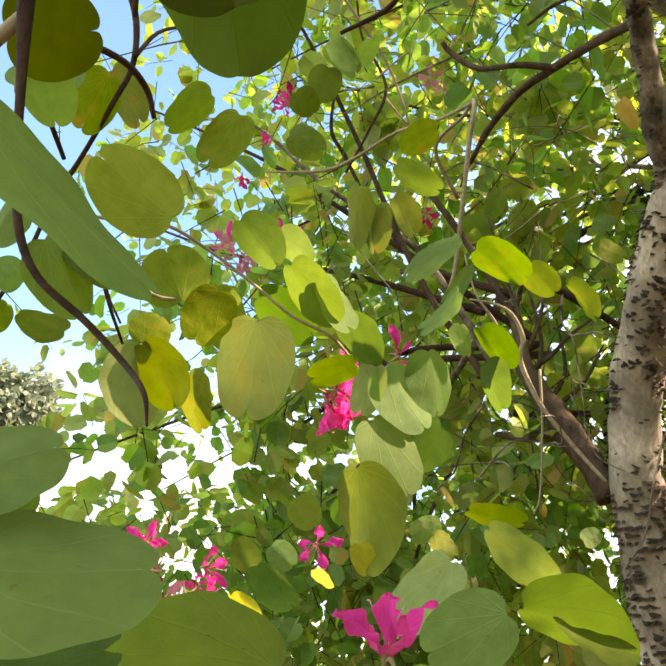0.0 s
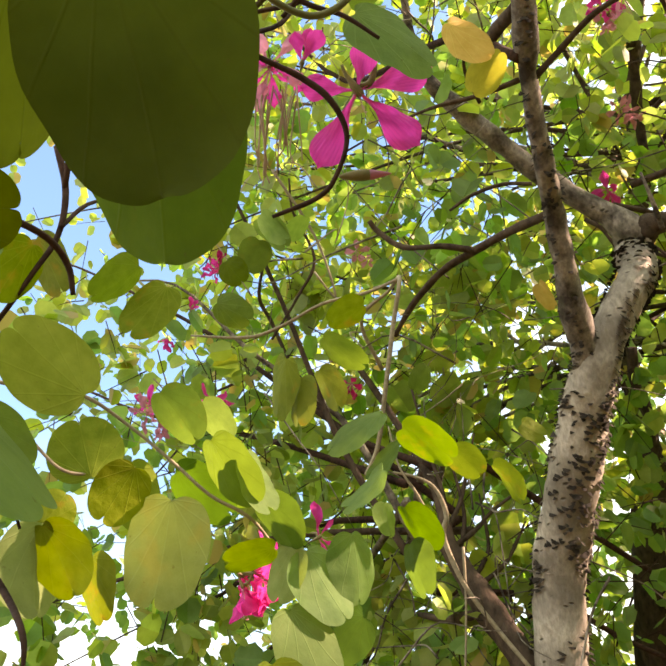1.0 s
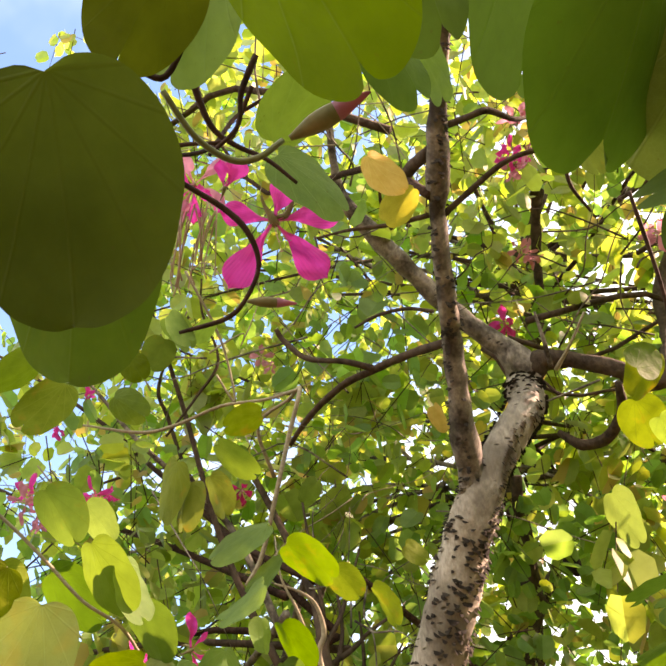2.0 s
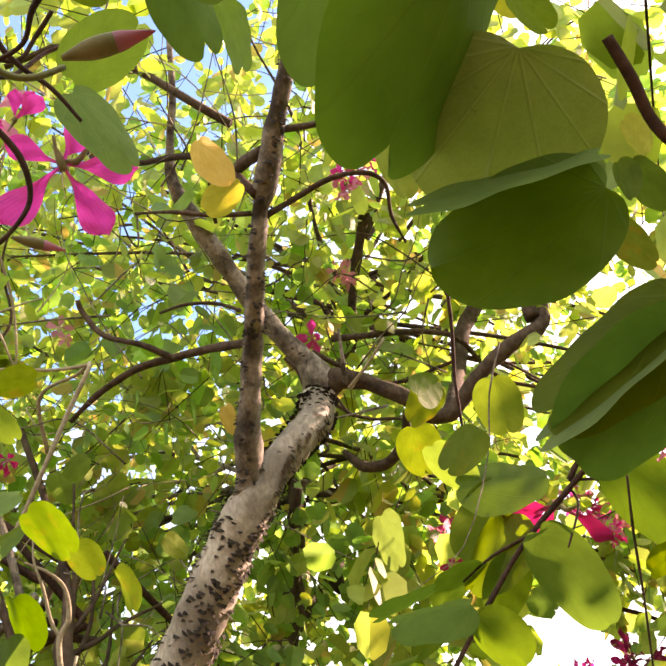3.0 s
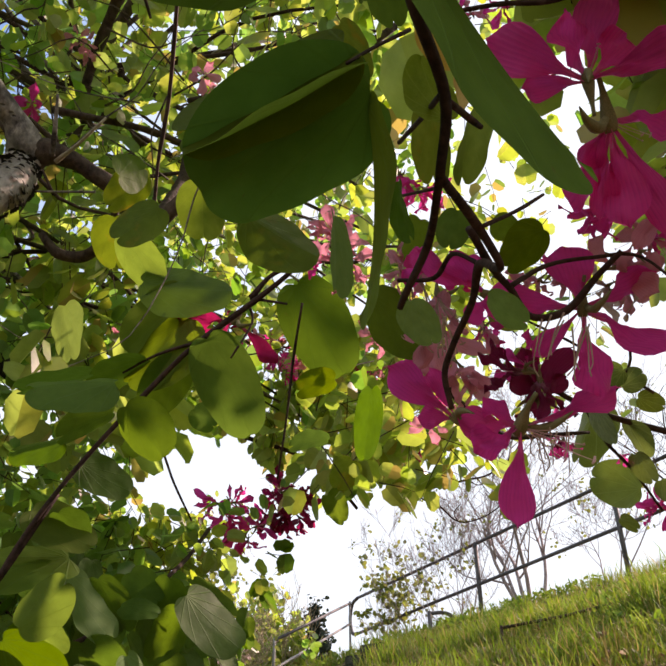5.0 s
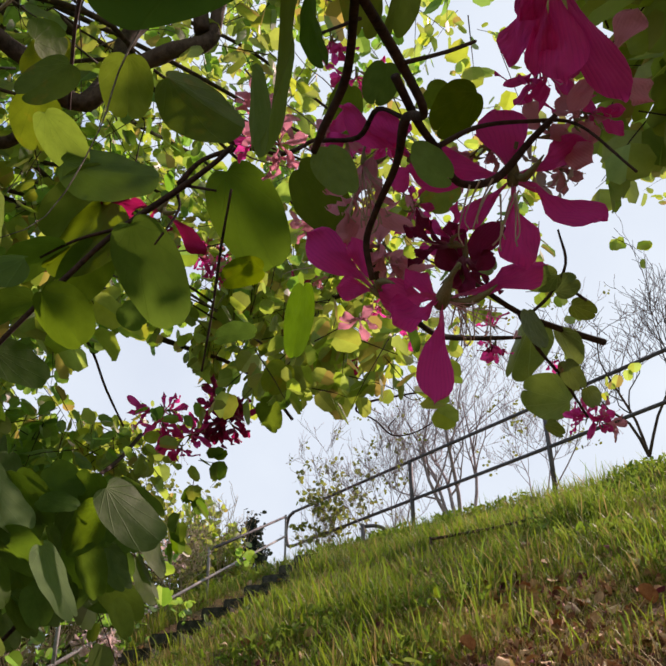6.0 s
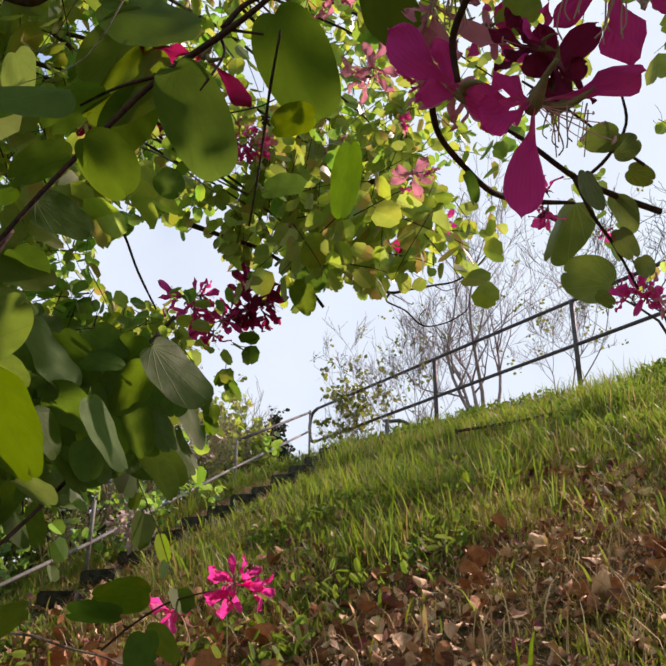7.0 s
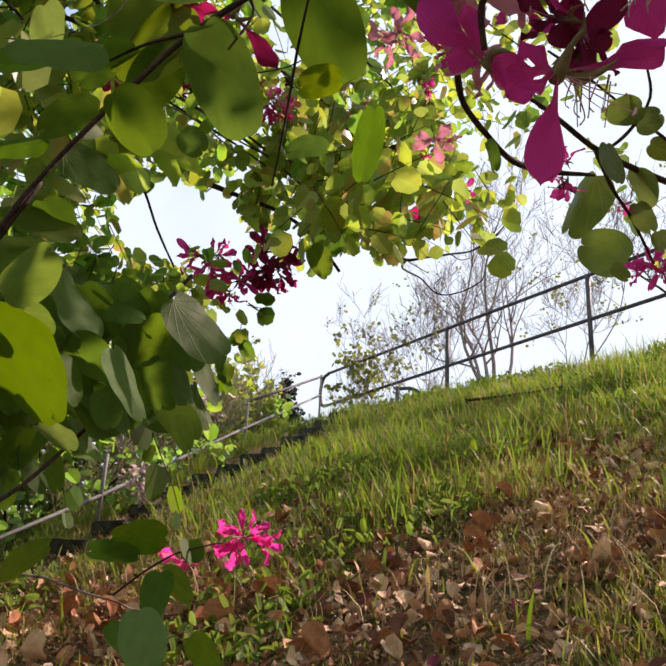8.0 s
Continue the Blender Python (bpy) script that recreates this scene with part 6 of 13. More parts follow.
leaf(tree, LEAF_DEEP, (1.138, 1.468, 2.419), (1.203, 1.481, 2.380), (-0.009, 0.068, -0.019), 0.3, 2)
leaf(tree, LEAF_DEEP, (1.902, 2.131, 2.610), (1.936, 2.116, 2.504), (-0.033, 0.091, -0.012), 0.0, 0)
leaf(tree, LEAF_DEEP, (1.457, 1.666, 2.175), (1.504, 1.668, 2.130), (-0.045, -0.011, -0.034), 0.0, 0)
leaf(tree, LEAF_DEEP, (1.346, 1.878, 2.239), (1.381, 1.905, 2.169), (-0.066, -0.001, -0.022), 0.0, 0)
leaf(tree, LEAF_DEEP, (1.244, 1.778, 2.375), (1.310, 1.734, 2.332), (0.028, 0.083, 0.001), 0.2, 0)
leaf(tree, LEAF_DEEP, (1.596, 2.239, 2.708), (1.659, 2.294, 2.604), (-0.084, -0.068, -0.052), 0.1, 0)
leaf(tree, LEAF_DEEP, (1.621, 2.429, 2.204), (1.623, 2.500, 2.069), (-0.116, 0.050, 0.038), 0.0, 0)
leaf(tree, LEAF_DEEP, (1.436, 1.656, 2.304), (1.463, 1.642, 2.238), (0.015, 0.063, 0.009), 0.2, 0)
leaf(tree, LEAF_DEEP, (1.758, 1.979, 2.339), (1.752, 2.048, 2.248), (-0.019, 0.088, 0.048), 0.1, 0)
leaf(tree, LEAF_DEEP, (1.615, 1.904, 2.482), (1.667, 1.870, 2.409), (-0.039, 0.050, -0.054), 0.0, 0)
leaf(tree, LEAF_DEEP, (1.873, 2.049, 2.614), (2.011, 2.031, 2.537), (0.058, 0.128, 0.006), 0.1, 0)
leaf(tree, LEAF_DEEP, (1.591, 1.931, 2.197), (1.635, 1.843, 2.265), (0.070, -0.023, -0.077), 0.1, 0)
leaf(tree, LEAF_DEEP, (1.598, 2.400, 2.312), (1.655, 2.358, 2.244), (0.000, 0.082, -0.030), 0.0, 0)
leaf(tree, LEAF_DEEP, (1.967, 2.061, 2.417), (2.054, 2.070, 2.315), (-0.094, -0.052, -0.049), 0.2, 0)
leaf(tree, LEAF_DEEP, (1.470, 1.650, 2.347), (1.542, 1.666, 2.272), (-0.072, 0.016, -0.052), 0.0, 0)
leaf(tree, LEAF_DEEP, (1.392, 1.724, 2.175), (1.457, 1.668, 2.120), (0.034, 0.087, -0.008), 0.1, 0)
leaf(tree, LEAF_DEEP, (1.554, 2.342, 2.221), (1.605, 2.358, 2.151), (-0.064, -0.026, -0.033), 0.2, 0)
leaf(tree, LEAF_DEEP, (1.635, 2.279, 2.625), (1.708, 2.238, 2.533), (-0.070, 0.010, -0.084), 0.2, 0)
leaf(tree, LEAF_DEEP, (1.751, 2.029, 2.375), (1.791, 1.999, 2.291), (-0.051, 0.050, -0.042), 0.2, 0)
leaf(tree, LEAF_DEEP, (1.624, 2.357, 2.437), (1.706, 2.395, 2.318), (-0.001, 0.132, 0.005), 0.2, 0)
leaf(tree, LEAF_DEEP, (1.344, 1.909, 2.407), (1.386, 1.966, 2.302), (-0.032, 0.104, 0.019), 0.2, 0)
leaf(tree, LEAF_DEEP, (1.986, 2.068, 2.506), (2.082, 2.081, 2.395), (-0.101, -0.055, -0.056), 0.1, 0)
leaf(tree, LEAF_DEEP, (1.869, 1.965, 2.312), (1.900, 1.993, 2.236), (-0.010, 0.075, 0.010), 0.1, 0)
leaf(tree, LEAF_DEEP, (1.451, 2.192, 2.665), (1.538, 2.138, 2.605), (-0.049, -0.027, -0.096), 0.0, 0)
leaf(tree, LEAF_DEEP, (1.566, 2.046, 2.238), (1.554, 2.106, 2.154), (0.014, 0.091, 0.036), 0.0, 0)
leaf(tree, LEAF_DEEP, (1.677, 2.409, 2.360), (1.678, 2.405, 2.266), (-0.069, 0.036, 0.001), 0.0, 0)
leaf(tree, LEAF_DEEP, (1.654, 2.296, 2.408), (1.790, 2.285, 2.341), (-0.042, 0.059, -0.108), 0.2, 0)
leaf(tree, LEAF_DEEP, (1.599, 2.257, 2.189), (1.696, 2.265, 2.091), (-0.084, -0.081, -0.047), 0.2, 0)
leaf(tree, LEAF_DEEP, (1.583, 2.007, 2.529), (1.685, 2.006, 2.472), (-0.009, 0.090, -0.050), 0.1, 0)
leaf(tree, LEAF_DEEP, (1.847, 2.022, 2.436), (1.922, 2.032, 2.354), (-0.002, 0.096, -0.014), 0.0, 0)
leaf(tree, LEAF_DEEP, (1.593, 2.354, 2.107), (1.533, 2.361, 2.012), (-0.079, 0.029, 0.060), 0.1, 0)
leaf(tree, LEAF_DEEP, (1.441, 1.693, 2.439), (1.497, 1.656, 2.379), (-0.044, 0.012, -0.065), 0.0, 0)
leaf(tree, LEAF_DEEP, (1.323, 2.034, 2.587), (1.379, 2.072, 2.515), (-0.038, 0.074, -0.012), 0.1, 0)
leaf(tree, LEAF_DEEP, (1.602, 2.258, 2.234), (1.557, 2.266, 2.102), (-0.032, 0.115, 0.053), 0.2, 0)
leaf(tree, LEAF_DEEP, (1.458, 2.059, 2.491), (1.479, 2.056, 2.392), (0.010, 0.089, 0.022), 0.2, 0)
leaf(tree, LEAF_DEEP, (1.388, 1.775, 2.473), (1.405, 1.777, 2.388), (-0.068, -0.016, -0.030), 0.0, 0)
leaf(tree, LEAF_DEEP, (1.611, 1.880, 2.331), (1.689, 1.807, 2.270), (0.008, 0.084, -0.067), 0.0, 0)
leaf(tree, LEAF_DEEP, (1.643, 1.664, 2.378), (1.649, 1.668, 2.297), (-0.055, 0.044, -0.001), 0.0, 0)
leaf(tree, LEAF_DEEP, (1.747, 2.320, 2.499), (1.822, 2.264, 2.420), (0.036, 0.106, -0.001), 0.0, 0)
leaf(tree, LEAF_DEEP, (1.659, 2.262, 2.513), (1.741, 2.302, 2.397), (-0.094, -0.076, -0.054), 0.1, 0)
leaf(tree, LEAF_DEEP, (1.453, 1.946, 2.331), (1.537, 1.964, 2.245), (-0.064, 0.055, -0.056), 0.0, 0)
leaf(tree, LEAF_DEEP, (1.500, 1.628, 2.426), (1.526, 1.681, 2.345), (-0.042, 0.073, 0.021), 0.2, 0)
leaf(tree, LEAF_DEEP, (1.334, 2.007, 2.376), (1.299, 2.023, 2.277), (-0.010, 0.088, 0.047), 0.2, 0)
leaf(tree, LEAF_DEEP, (1.790, 2.277, 2.402), (1.816, 2.259, 2.296), (-0.040, 0.085, -0.011), 0.1, 0)
leaf(tree, LEAF_DEEP, (1.452, 1.748, 2.377), (1.475, 1.798, 2.294), (-0.004, 0.083, 0.028), 0.2, 0)
leaf(tree, LEAF_DEEP, (1.718, 1.858, 2.290), (1.824, 1.849, 2.202), (0.009, 0.115, -0.035), 0.1, 0)
leaf(tree, LEAF_DEEP, (1.242, 1.756, 2.306), (1.248, 1.810, 2.226), (-0.062, -0.062, -0.018), 0.0, 0)
leaf(tree, LEAF_DEEP, (1.558, 2.405, 2.435), (1.633, 2.456, 2.301), (-0.035, 0.136, 0.001), 0.0, 0)
leaf(tree, LEAF_DEEP, (1.460, 1.809, 2.160), (1.483, 1.790, 2.093), (-0.056, 0.004, -0.028), 0.1, 0)
leaf(tree, LEAF_DEEP, (1.404, 1.689, 2.178), (1.441, 1.660, 2.095), (-0.067, -0.036, -0.039), 0.0, 0)
leaf(tree, LEAF_DEEP, (1.640, 1.780, 2.356), (1.722, 1.800, 2.254), (-0.096, 0.023, -0.055), 0.2, 0)
leaf(tree, LEAF_DEEP, (1.593, 2.249, 2.508), (1.688, 2.263, 2.432), (-0.026, 0.093, -0.044), 0.0, 0)
leaf(tree, LEAF_DEEP, (1.883, 2.086, 2.527), (1.904, 2.141, 2.438), (-0.043, 0.078, 0.027), 0.0, 0)
leaf(tree, LEAF_DEEP, (1.532, 2.359, 2.346), (1.493, 2.369, 2.219), (0.010, 0.120, 0.045), 0.2, 0)
leaf(tree, LEAF_DEEP, (1.614, 2.153, 2.548), (1.709, 2.163, 2.479), (-0.050, 0.057, -0.067), 0.0, 0)
leaf(tree, LEAF_DEEP, (1.495, 1.978, 2.238), (1.533, 1.950, 2.170), (-0.005, 0.070, -0.016), 0.0, 0)
leaf(tree, LEAF_DEEP, (1.469, 1.885, 2.104), (1.492, 1.861, 2.022), (0.003, 0.080, -0.002), 0.1, 0)
leaf(tree, LEAF_DEEP, (1.762, 2.033, 2.318), (1.897, 1.990, 2.288), (-0.057, -0.038, -0.108), 0.2, 0)
leaf(tree, LEAF_DEEP, (1.425, 1.995, 2.388), (1.478, 1.967, 2.279), (-0.087, -0.028, -0.061), 0.0, 0)
leaf(tree, LEAF_DEEP, (1.783, 2.310, 2.461), (1.862, 2.326, 2.374), (-0.064, 0.057, -0.051), 0.2, 0)
leaf(tree, LEAF_DEEP, (1.538, 1.662, 2.410), (1.573, 1.648, 2.296), (-0.037, 0.097, -0.011), 0.0, 0)
leaf(tree, LEAF_DEEP, (1.448, 2.121, 2.098), (1.490, 2.085, 2.022), (-0.056, -0.060, -0.030), 0.0, 0)
leaf(tree, LEAF_DEEP, (1.668, 2.194, 2.508), (1.658, 2.274, 2.412), (-0.086, -0.075, -0.015), 0.0, 0)
leaf(tree, LEAF_DEEP, (1.313, 1.761, 2.409), (1.378, 1.722, 2.347), (-0.030, 0.045, -0.067), 0.2, 0)
leaf(tree, LEAF_DEEP, (1.559, 2.210, 2.117), (1.570, 2.252, 2.025), (-0.025, 0.087, 0.022), 0.1, 0)

# pale filaments hanging from spent flowers
branch("filament", tree, DRY_STAMEN, [(0.223, 0.657, 2.560, 0.0011), (0.218, 0.682, 2.542, 0.0009), (0.215, 0.705, 2.520, 0.0007), (0.219, 0.717, 2.510, 0.0009)], 4, 3)
branch("filament", tree, DRY_STAMEN, [(0.231, 0.660, 2.559, 0.0011), (0.234, 0.684, 2.548, 0.0009), (0.236, 0.700, 2.528, 0.0007), (0.237, 0.710, 2.519, 0.0009)], 4, 3)
branch("filament", tree, DRY_STAMEN, [(0.244, 0.661, 2.559, 0.0011), (0.239, 0.678, 2.551, 0.0009), (0.236, 0.690, 2.536, 0.0007), (0.235, 0.697, 2.530, 0.0009)], 4, 3)
branch("filament", tree, DRY_STAMEN, [(0.236, 0.664, 2.557, 0.0011), (0.230, 0.680, 2.531, 0.0008), (0.225, 0.708, 2.519, 0.0007), (0.232, 0.720, 2.510, 0.0009)], 4, 3)
branch("filament", tree, DRY_STAMEN, [(0.245, 0.658, 2.562, 0.0011), (0.248, 0.675, 2.539, 0.0008), (0.250, 0.702, 2.527, 0.0007), (0.251, 0.713, 2.518, 0.0009)], 4, 3)
branch("filament", tree, DRY_STAMEN, [(0.211, 0.667, 2.551, 0.0011), (0.215, 0.687, 2.524, 0.0008), (0.215, 0.717, 2.510, 0.0007), (0.212, 0.729, 2.498, 0.0009)], 4, 3)
branch("filament", tree, DRY_STAMEN, [(0.234, 0.663, 2.557, 0.0011), (0.229, 0.692, 2.543, 0.0009), (0.227, 0.711, 2.517, 0.0007), (0.226, 0.723, 2.506, 0.0009)], 4, 3)
branch("filament", tree, DRY_STAMEN, [(0.212, 0.663, 2.554, 0.0011), (0.210, 0.684, 2.537, 0.0009), (0.209, 0.705, 2.519, 0.0007), (0.209, 0.715, 2.510, 0.0009)], 4, 3)
branch("filament", tree, DRY_STAMEN, [(0.206, 0.654, 2.559, 0.0011), (0.206, 0.675, 2.541, 0.0009), (0.205, 0.698, 2.525, 0.0007), (0.208, 0.709, 2.515, 0.0009)], 4, 3)
branch("filament", tree, DRY_STAMEN, [(0.230, 0.667, 2.553, 0.0011), (0.233, 0.680, 2.534, 0.0008), (0.234, 0.701, 2.526, 0.0007), (0.228, 0.709, 2.519, 0.0009)], 4, 3)
branch("filament", tree, DRY_STAMEN, [(0.207, 0.666, 2.551, 0.0011), (0.213, 0.683, 2.528, 0.0008), (0.216, 0.711, 2.515, 0.0007), (0.215, 0.722, 2.506, 0.0009)], 4, 3)
branch("filament", tree, DRY_STAMEN, [(0.211, 0.666, 2.551, 0.0011), (0.213, 0.690, 2.535, 0.0009), (0.214, 0.711, 2.515, 0.0007), (0.213, 0.722, 2.505, 0.0009)], 4, 3)
branch("filament", tree, DRY_STAMEN, [(0.245, 0.669, 2.553, 0.0011), (0.241, 0.691, 2.542, 0.0009), (0.239, 0.706, 2.523, 0.0007), (0.243, 0.715, 2.515, 0.0009)], 4, 3)
branch("filament", tree, DRY_STAMEN, [(0.224, 0.660, 2.558, 0.0011), (0.232, 0.674, 2.541, 0.0008), (0.235, 0.693, 2.533, 0.0007), (0.235, 0.702, 2.526, 0.0009)], 4, 3)
branch("filament", tree, DRY_STAMEN, [(0.218, 0.667, 2.552, 0.0011), (0.216, 0.690, 2.530, 0.0009), (0.214, 0.715, 2.511, 0.0007), (0.219, 0.728, 2.501, 0.0009)], 4, 3)
branch("filament", tree, DRY_STAMEN, [(0.240, 0.666, 2.556, 0.0011), (0.237, 0.674, 2.536, 0.0008), (0.234, 0.695, 2.531, 0.0007), (0.232, 0.702, 2.525, 0.0009)], 4, 3)
branch("filament", tree, DRY_STAMEN, [(0.236, 0.655, 2.563, 0.0011), (0.233, 0.671, 2.542, 0.0008), (0.230, 0.695, 2.531, 0.0007), (0.230, 0.704, 2.523, 0.0009)], 4, 3)
branch("filament", tree, DRY_STAMEN, [(0.216, 0.663, 2.554, 0.0011), (0.210, 0.690, 2.535, 0.0009), (0.207, 0.713, 2.512, 0.0007), (0.211, 0.726, 2.501, 0.0009)], 4, 3)
branch("filament", tree, DRY_STAMEN, [(1.071, 0.578, 2.361, 0.0011), (1.090, 0.583, 2.349, 0.0009), (1.100, 0.586, 2.328, 0.0007), (1.101, 0.597, 2.320, 0.0009)], 4, 3)
branch("filament", tree, DRY_STAMEN, [(1.075, 0.580, 2.356, 0.0011), (1.087, 0.586, 2.345, 0.0009), (1.095, 0.591, 2.330, 0.0007), (1.097, 0.598, 2.323, 0.0009)], 4, 3)
branch("filament", tree, DRY_STAMEN, [(1.075, 0.577, 2.358, 0.0011), (1.082, 0.590, 2.346, 0.0009), (1.088, 0.599, 2.332, 0.0007), (1.093, 0.602, 2.326, 0.0009)], 4, 3)
branch("filament", tree, DRY_STAMEN, [(1.076, 0.578, 2.356, 0.0011), (1.083, 0.577, 2.340, 0.0009), (1.097, 0.582, 2.333, 0.0007), (1.102, 0.584, 2.327, 0.0009)], 4, 3)
branch("filament", tree, DRY_STAMEN, [(1.074, 0.579, 2.357, 0.0011), (1.086, 0.581, 2.347, 0.0009), (1.095, 0.584, 2.335, 0.0007), (1.096, 0.590, 2.329, 0.0009)], 4, 3)
branch("filament", tree, DRY_STAMEN, [(1.075, 0.575, 2.358, 0.0011), (1.083, 0.586, 2.347, 0.0009), (1.090, 0.594, 2.333, 0.0007), (1.094, 0.598, 2.327, 0.0009)], 4, 3)
branch("filament", tree, DRY_STAMEN, [(1.066, 0.584, 2.362, 0.0011), (1.077, 0.599, 2.355, 0.0009), (1.078, 0.606, 2.337, 0.0007), (1.086, 0.604, 2.330, 0.0009)], 4, 3)
branch("filament", tree, DRY_STAMEN, [(1.153, 0.535, 2.235, 0.0010), (1.155, 0.534, 2.216, 0.0008), (1.170, 0.541, 2.207, 0.0007), (1.174, 0.543, 2.200, 0.0008)], 4, 3)
branch("filament", tree, DRY_STAMEN, [(1.156, 0.530, 2.234, 0.0010), (1.156, 0.534, 2.220, 0.0008), (1.166, 0.542, 2.213, 0.0007), (1.171, 0.539, 2.207, 0.0008)], 4, 3)
branch("filament", tree, DRY_STAMEN, [(1.157, 0.529, 2.234, 0.0010), (1.164, 0.533, 2.226, 0.0008), (1.167, 0.536, 2.216, 0.0007), (1.169, 0.537, 2.211, 0.0008)], 4, 3)
branch("filament", tree, DRY_STAMEN, [(1.152, 0.536, 2.235, 0.0010), (1.159, 0.544, 2.230, 0.0008), (1.159, 0.547, 2.219, 0.0007), (1.163, 0.545, 2.215, 0.0008)], 4, 3)
branch("filament", tree, DRY_STAMEN, [(1.158, 0.521, 2.237, 0.0010), (1.168, 0.527, 2.227, 0.0008), (1.172, 0.530, 2.212, 0.0007), (1.175, 0.533, 2.206, 0.0008)], 4, 3)
branch("filament", tree, DRY_STAMEN, [(1.163, 0.516, 2.233, 0.0010), (1.166, 0.523, 2.224, 0.0008), (1.170, 0.529, 2.215, 0.0007), (1.175, 0.527, 2.210, 0.0008)], 4, 3)
branch("filament", tree, DRY_STAMEN, [(1.169, 0.507, 2.231, 0.0010), (1.170, 0.511, 2.213, 0.0008), (1.182, 0.519, 2.204, 0.0007), (1.185, 0.522, 2.197, 0.0008)], 4, 3)
branch("filament", tree, DRY_STAMEN, [(1.153, 0.534, 2.235, 0.0010), (1.168, 0.536, 2.223, 0.0008), (1.173, 0.535, 2.207, 0.0007), (1.174, 0.541, 2.201, 0.0008)], 4, 3)
branch("filament", tree, DRY_STAMEN, [(1.166, 0.506, 2.236, 0.0010), (1.176, 0.514, 2.230, 0.0008), (1.176, 0.517, 2.215, 0.0007), (1.177, 0.521, 2.210, 0.0008)], 4, 3)
branch("filament", tree, DRY_STAMEN, [(1.047, 0.614, 2.431, 0.0011), (1.063, 0.620, 2.425, 0.0009), (1.069, 0.621, 2.409, 0.0008), (1.071, 0.627, 2.403, 0.0009)], 4, 3)
branch("filament", tree, DRY_STAMEN, [(1.061, 0.599, 2.428, 0.0011), (1.082, 0.607, 2.417, 0.0009), (1.093, 0.611, 2.395, 0.0008), (1.099, 0.616, 2.386, 0.0009)], 4, 3)
branch("filament", tree, DRY_STAMEN, [(1.070, 0.604, 2.418, 0.0011), (1.087, 0.607, 2.412, 0.0009), (1.094, 0.607, 2.396, 0.0008), (1.098, 0.610, 2.391, 0.0009)], 4, 3)
branch("filament", tree, DRY_STAMEN, [(1.051, 0.610, 2.429, 0.0011), (1.065, 0.613, 2.418, 0.0009), (1.077, 0.617, 2.405, 0.0008), (1.083, 0.619, 2.398, 0.0009)], 4, 3)
branch("filament", tree, DRY_STAMEN, [(1.055, 0.607, 2.428, 0.0011), (1.064, 0.611, 2.412, 0.0009), (1.078, 0.620, 2.402, 0.0008), (1.083, 0.622, 2.396, 0.0009)], 4, 3)
branch("filament", tree, DRY_STAMEN, [(1.062, 0.597, 2.428, 0.0011), (1.077, 0.603, 2.413, 0.0009), (1.090, 0.609, 2.398, 0.0008), (1.093, 0.618, 2.391, 0.0009)], 4, 3)
branch("filament", tree, DRY_STAMEN, [(1.058, 0.603, 2.427, 0.0011), (1.066, 0.614, 2.409, 0.0009), (1.079, 0.627, 2.397, 0.0008), (1.083, 0.635, 2.388, 0.0009)], 4, 3)
branch("filament", tree, DRY_STAMEN, [(1.116, 0.447, 2.301, 0.0011), (1.121, 0.457, 2.288, 0.0009), (1.125, 0.465, 2.275, 0.0007), (1.129, 0.465, 2.267, 0.0009)], 4, 3)
branch("filament", tree, DRY_STAMEN, [(1.093, 0.476, 2.314, 0.0011), (1.098, 0.488, 2.295, 0.0009), (1.106, 0.500, 2.278, 0.0007), (1.113, 0.500, 2.267, 0.0009)], 4, 3)
branch("filament", tree, DRY_STAMEN, [(1.104, 0.459, 2.310, 0.0011), (1.103, 0.469, 2.298, 0.0009), (1.109, 0.480, 2.289, 0.0007), (1.111, 0.482, 2.283, 0.0009)], 4, 3)
branch("filament", tree, DRY_STAMEN, [(1.096, 0.467, 2.316, 0.0011), (1.106, 0.484, 2.307, 0.0009), (1.104, 0.491, 2.288, 0.0007), (1.110, 0.490, 2.279, 0.0009)], 4, 3)
branch("filament", tree, DRY_STAMEN, [(1.110, 0.455, 2.303, 0.0011), (1.118, 0.461, 2.286, 0.0009), (1.126, 0.468, 2.271, 0.0007), (1.126, 0.477, 2.264, 0.0009)], 4, 3)
branch("filament", tree, DRY_STAMEN, [(1.116, 0.444, 2.302, 0.0011), (1.130, 0.452, 2.288, 0.0009), (1.132, 0.456, 2.268, 0.0007), (1.137, 0.458, 2.260, 0.0009)], 4, 3)
branch("filament", tree, DRY_STAMEN, [(1.117, 0.440, 2.303, 0.0011), (1.122, 0.456, 2.287, 0.0009), (1.127, 0.469, 2.268, 0.0007), (1.131, 0.472, 2.258, 0.0009)], 4, 3)
branch("filament", tree, DRY_STAMEN, [(1.101, 0.456, 2.316, 0.0011), (1.106, 0.471, 2.304, 0.0009), (1.109, 0.482, 2.287, 0.0007), (1.111, 0.487, 2.280, 0.0009)], 4, 3)
branch("filament", tree, DRY_STAMEN, [(1.117, 0.443, 2.301, 0.0011), (1.123, 0.446, 2.285, 0.0009), (1.133, 0.452, 2.271, 0.0007), (1.134, 0.458, 2.264, 0.0009)], 4, 3)

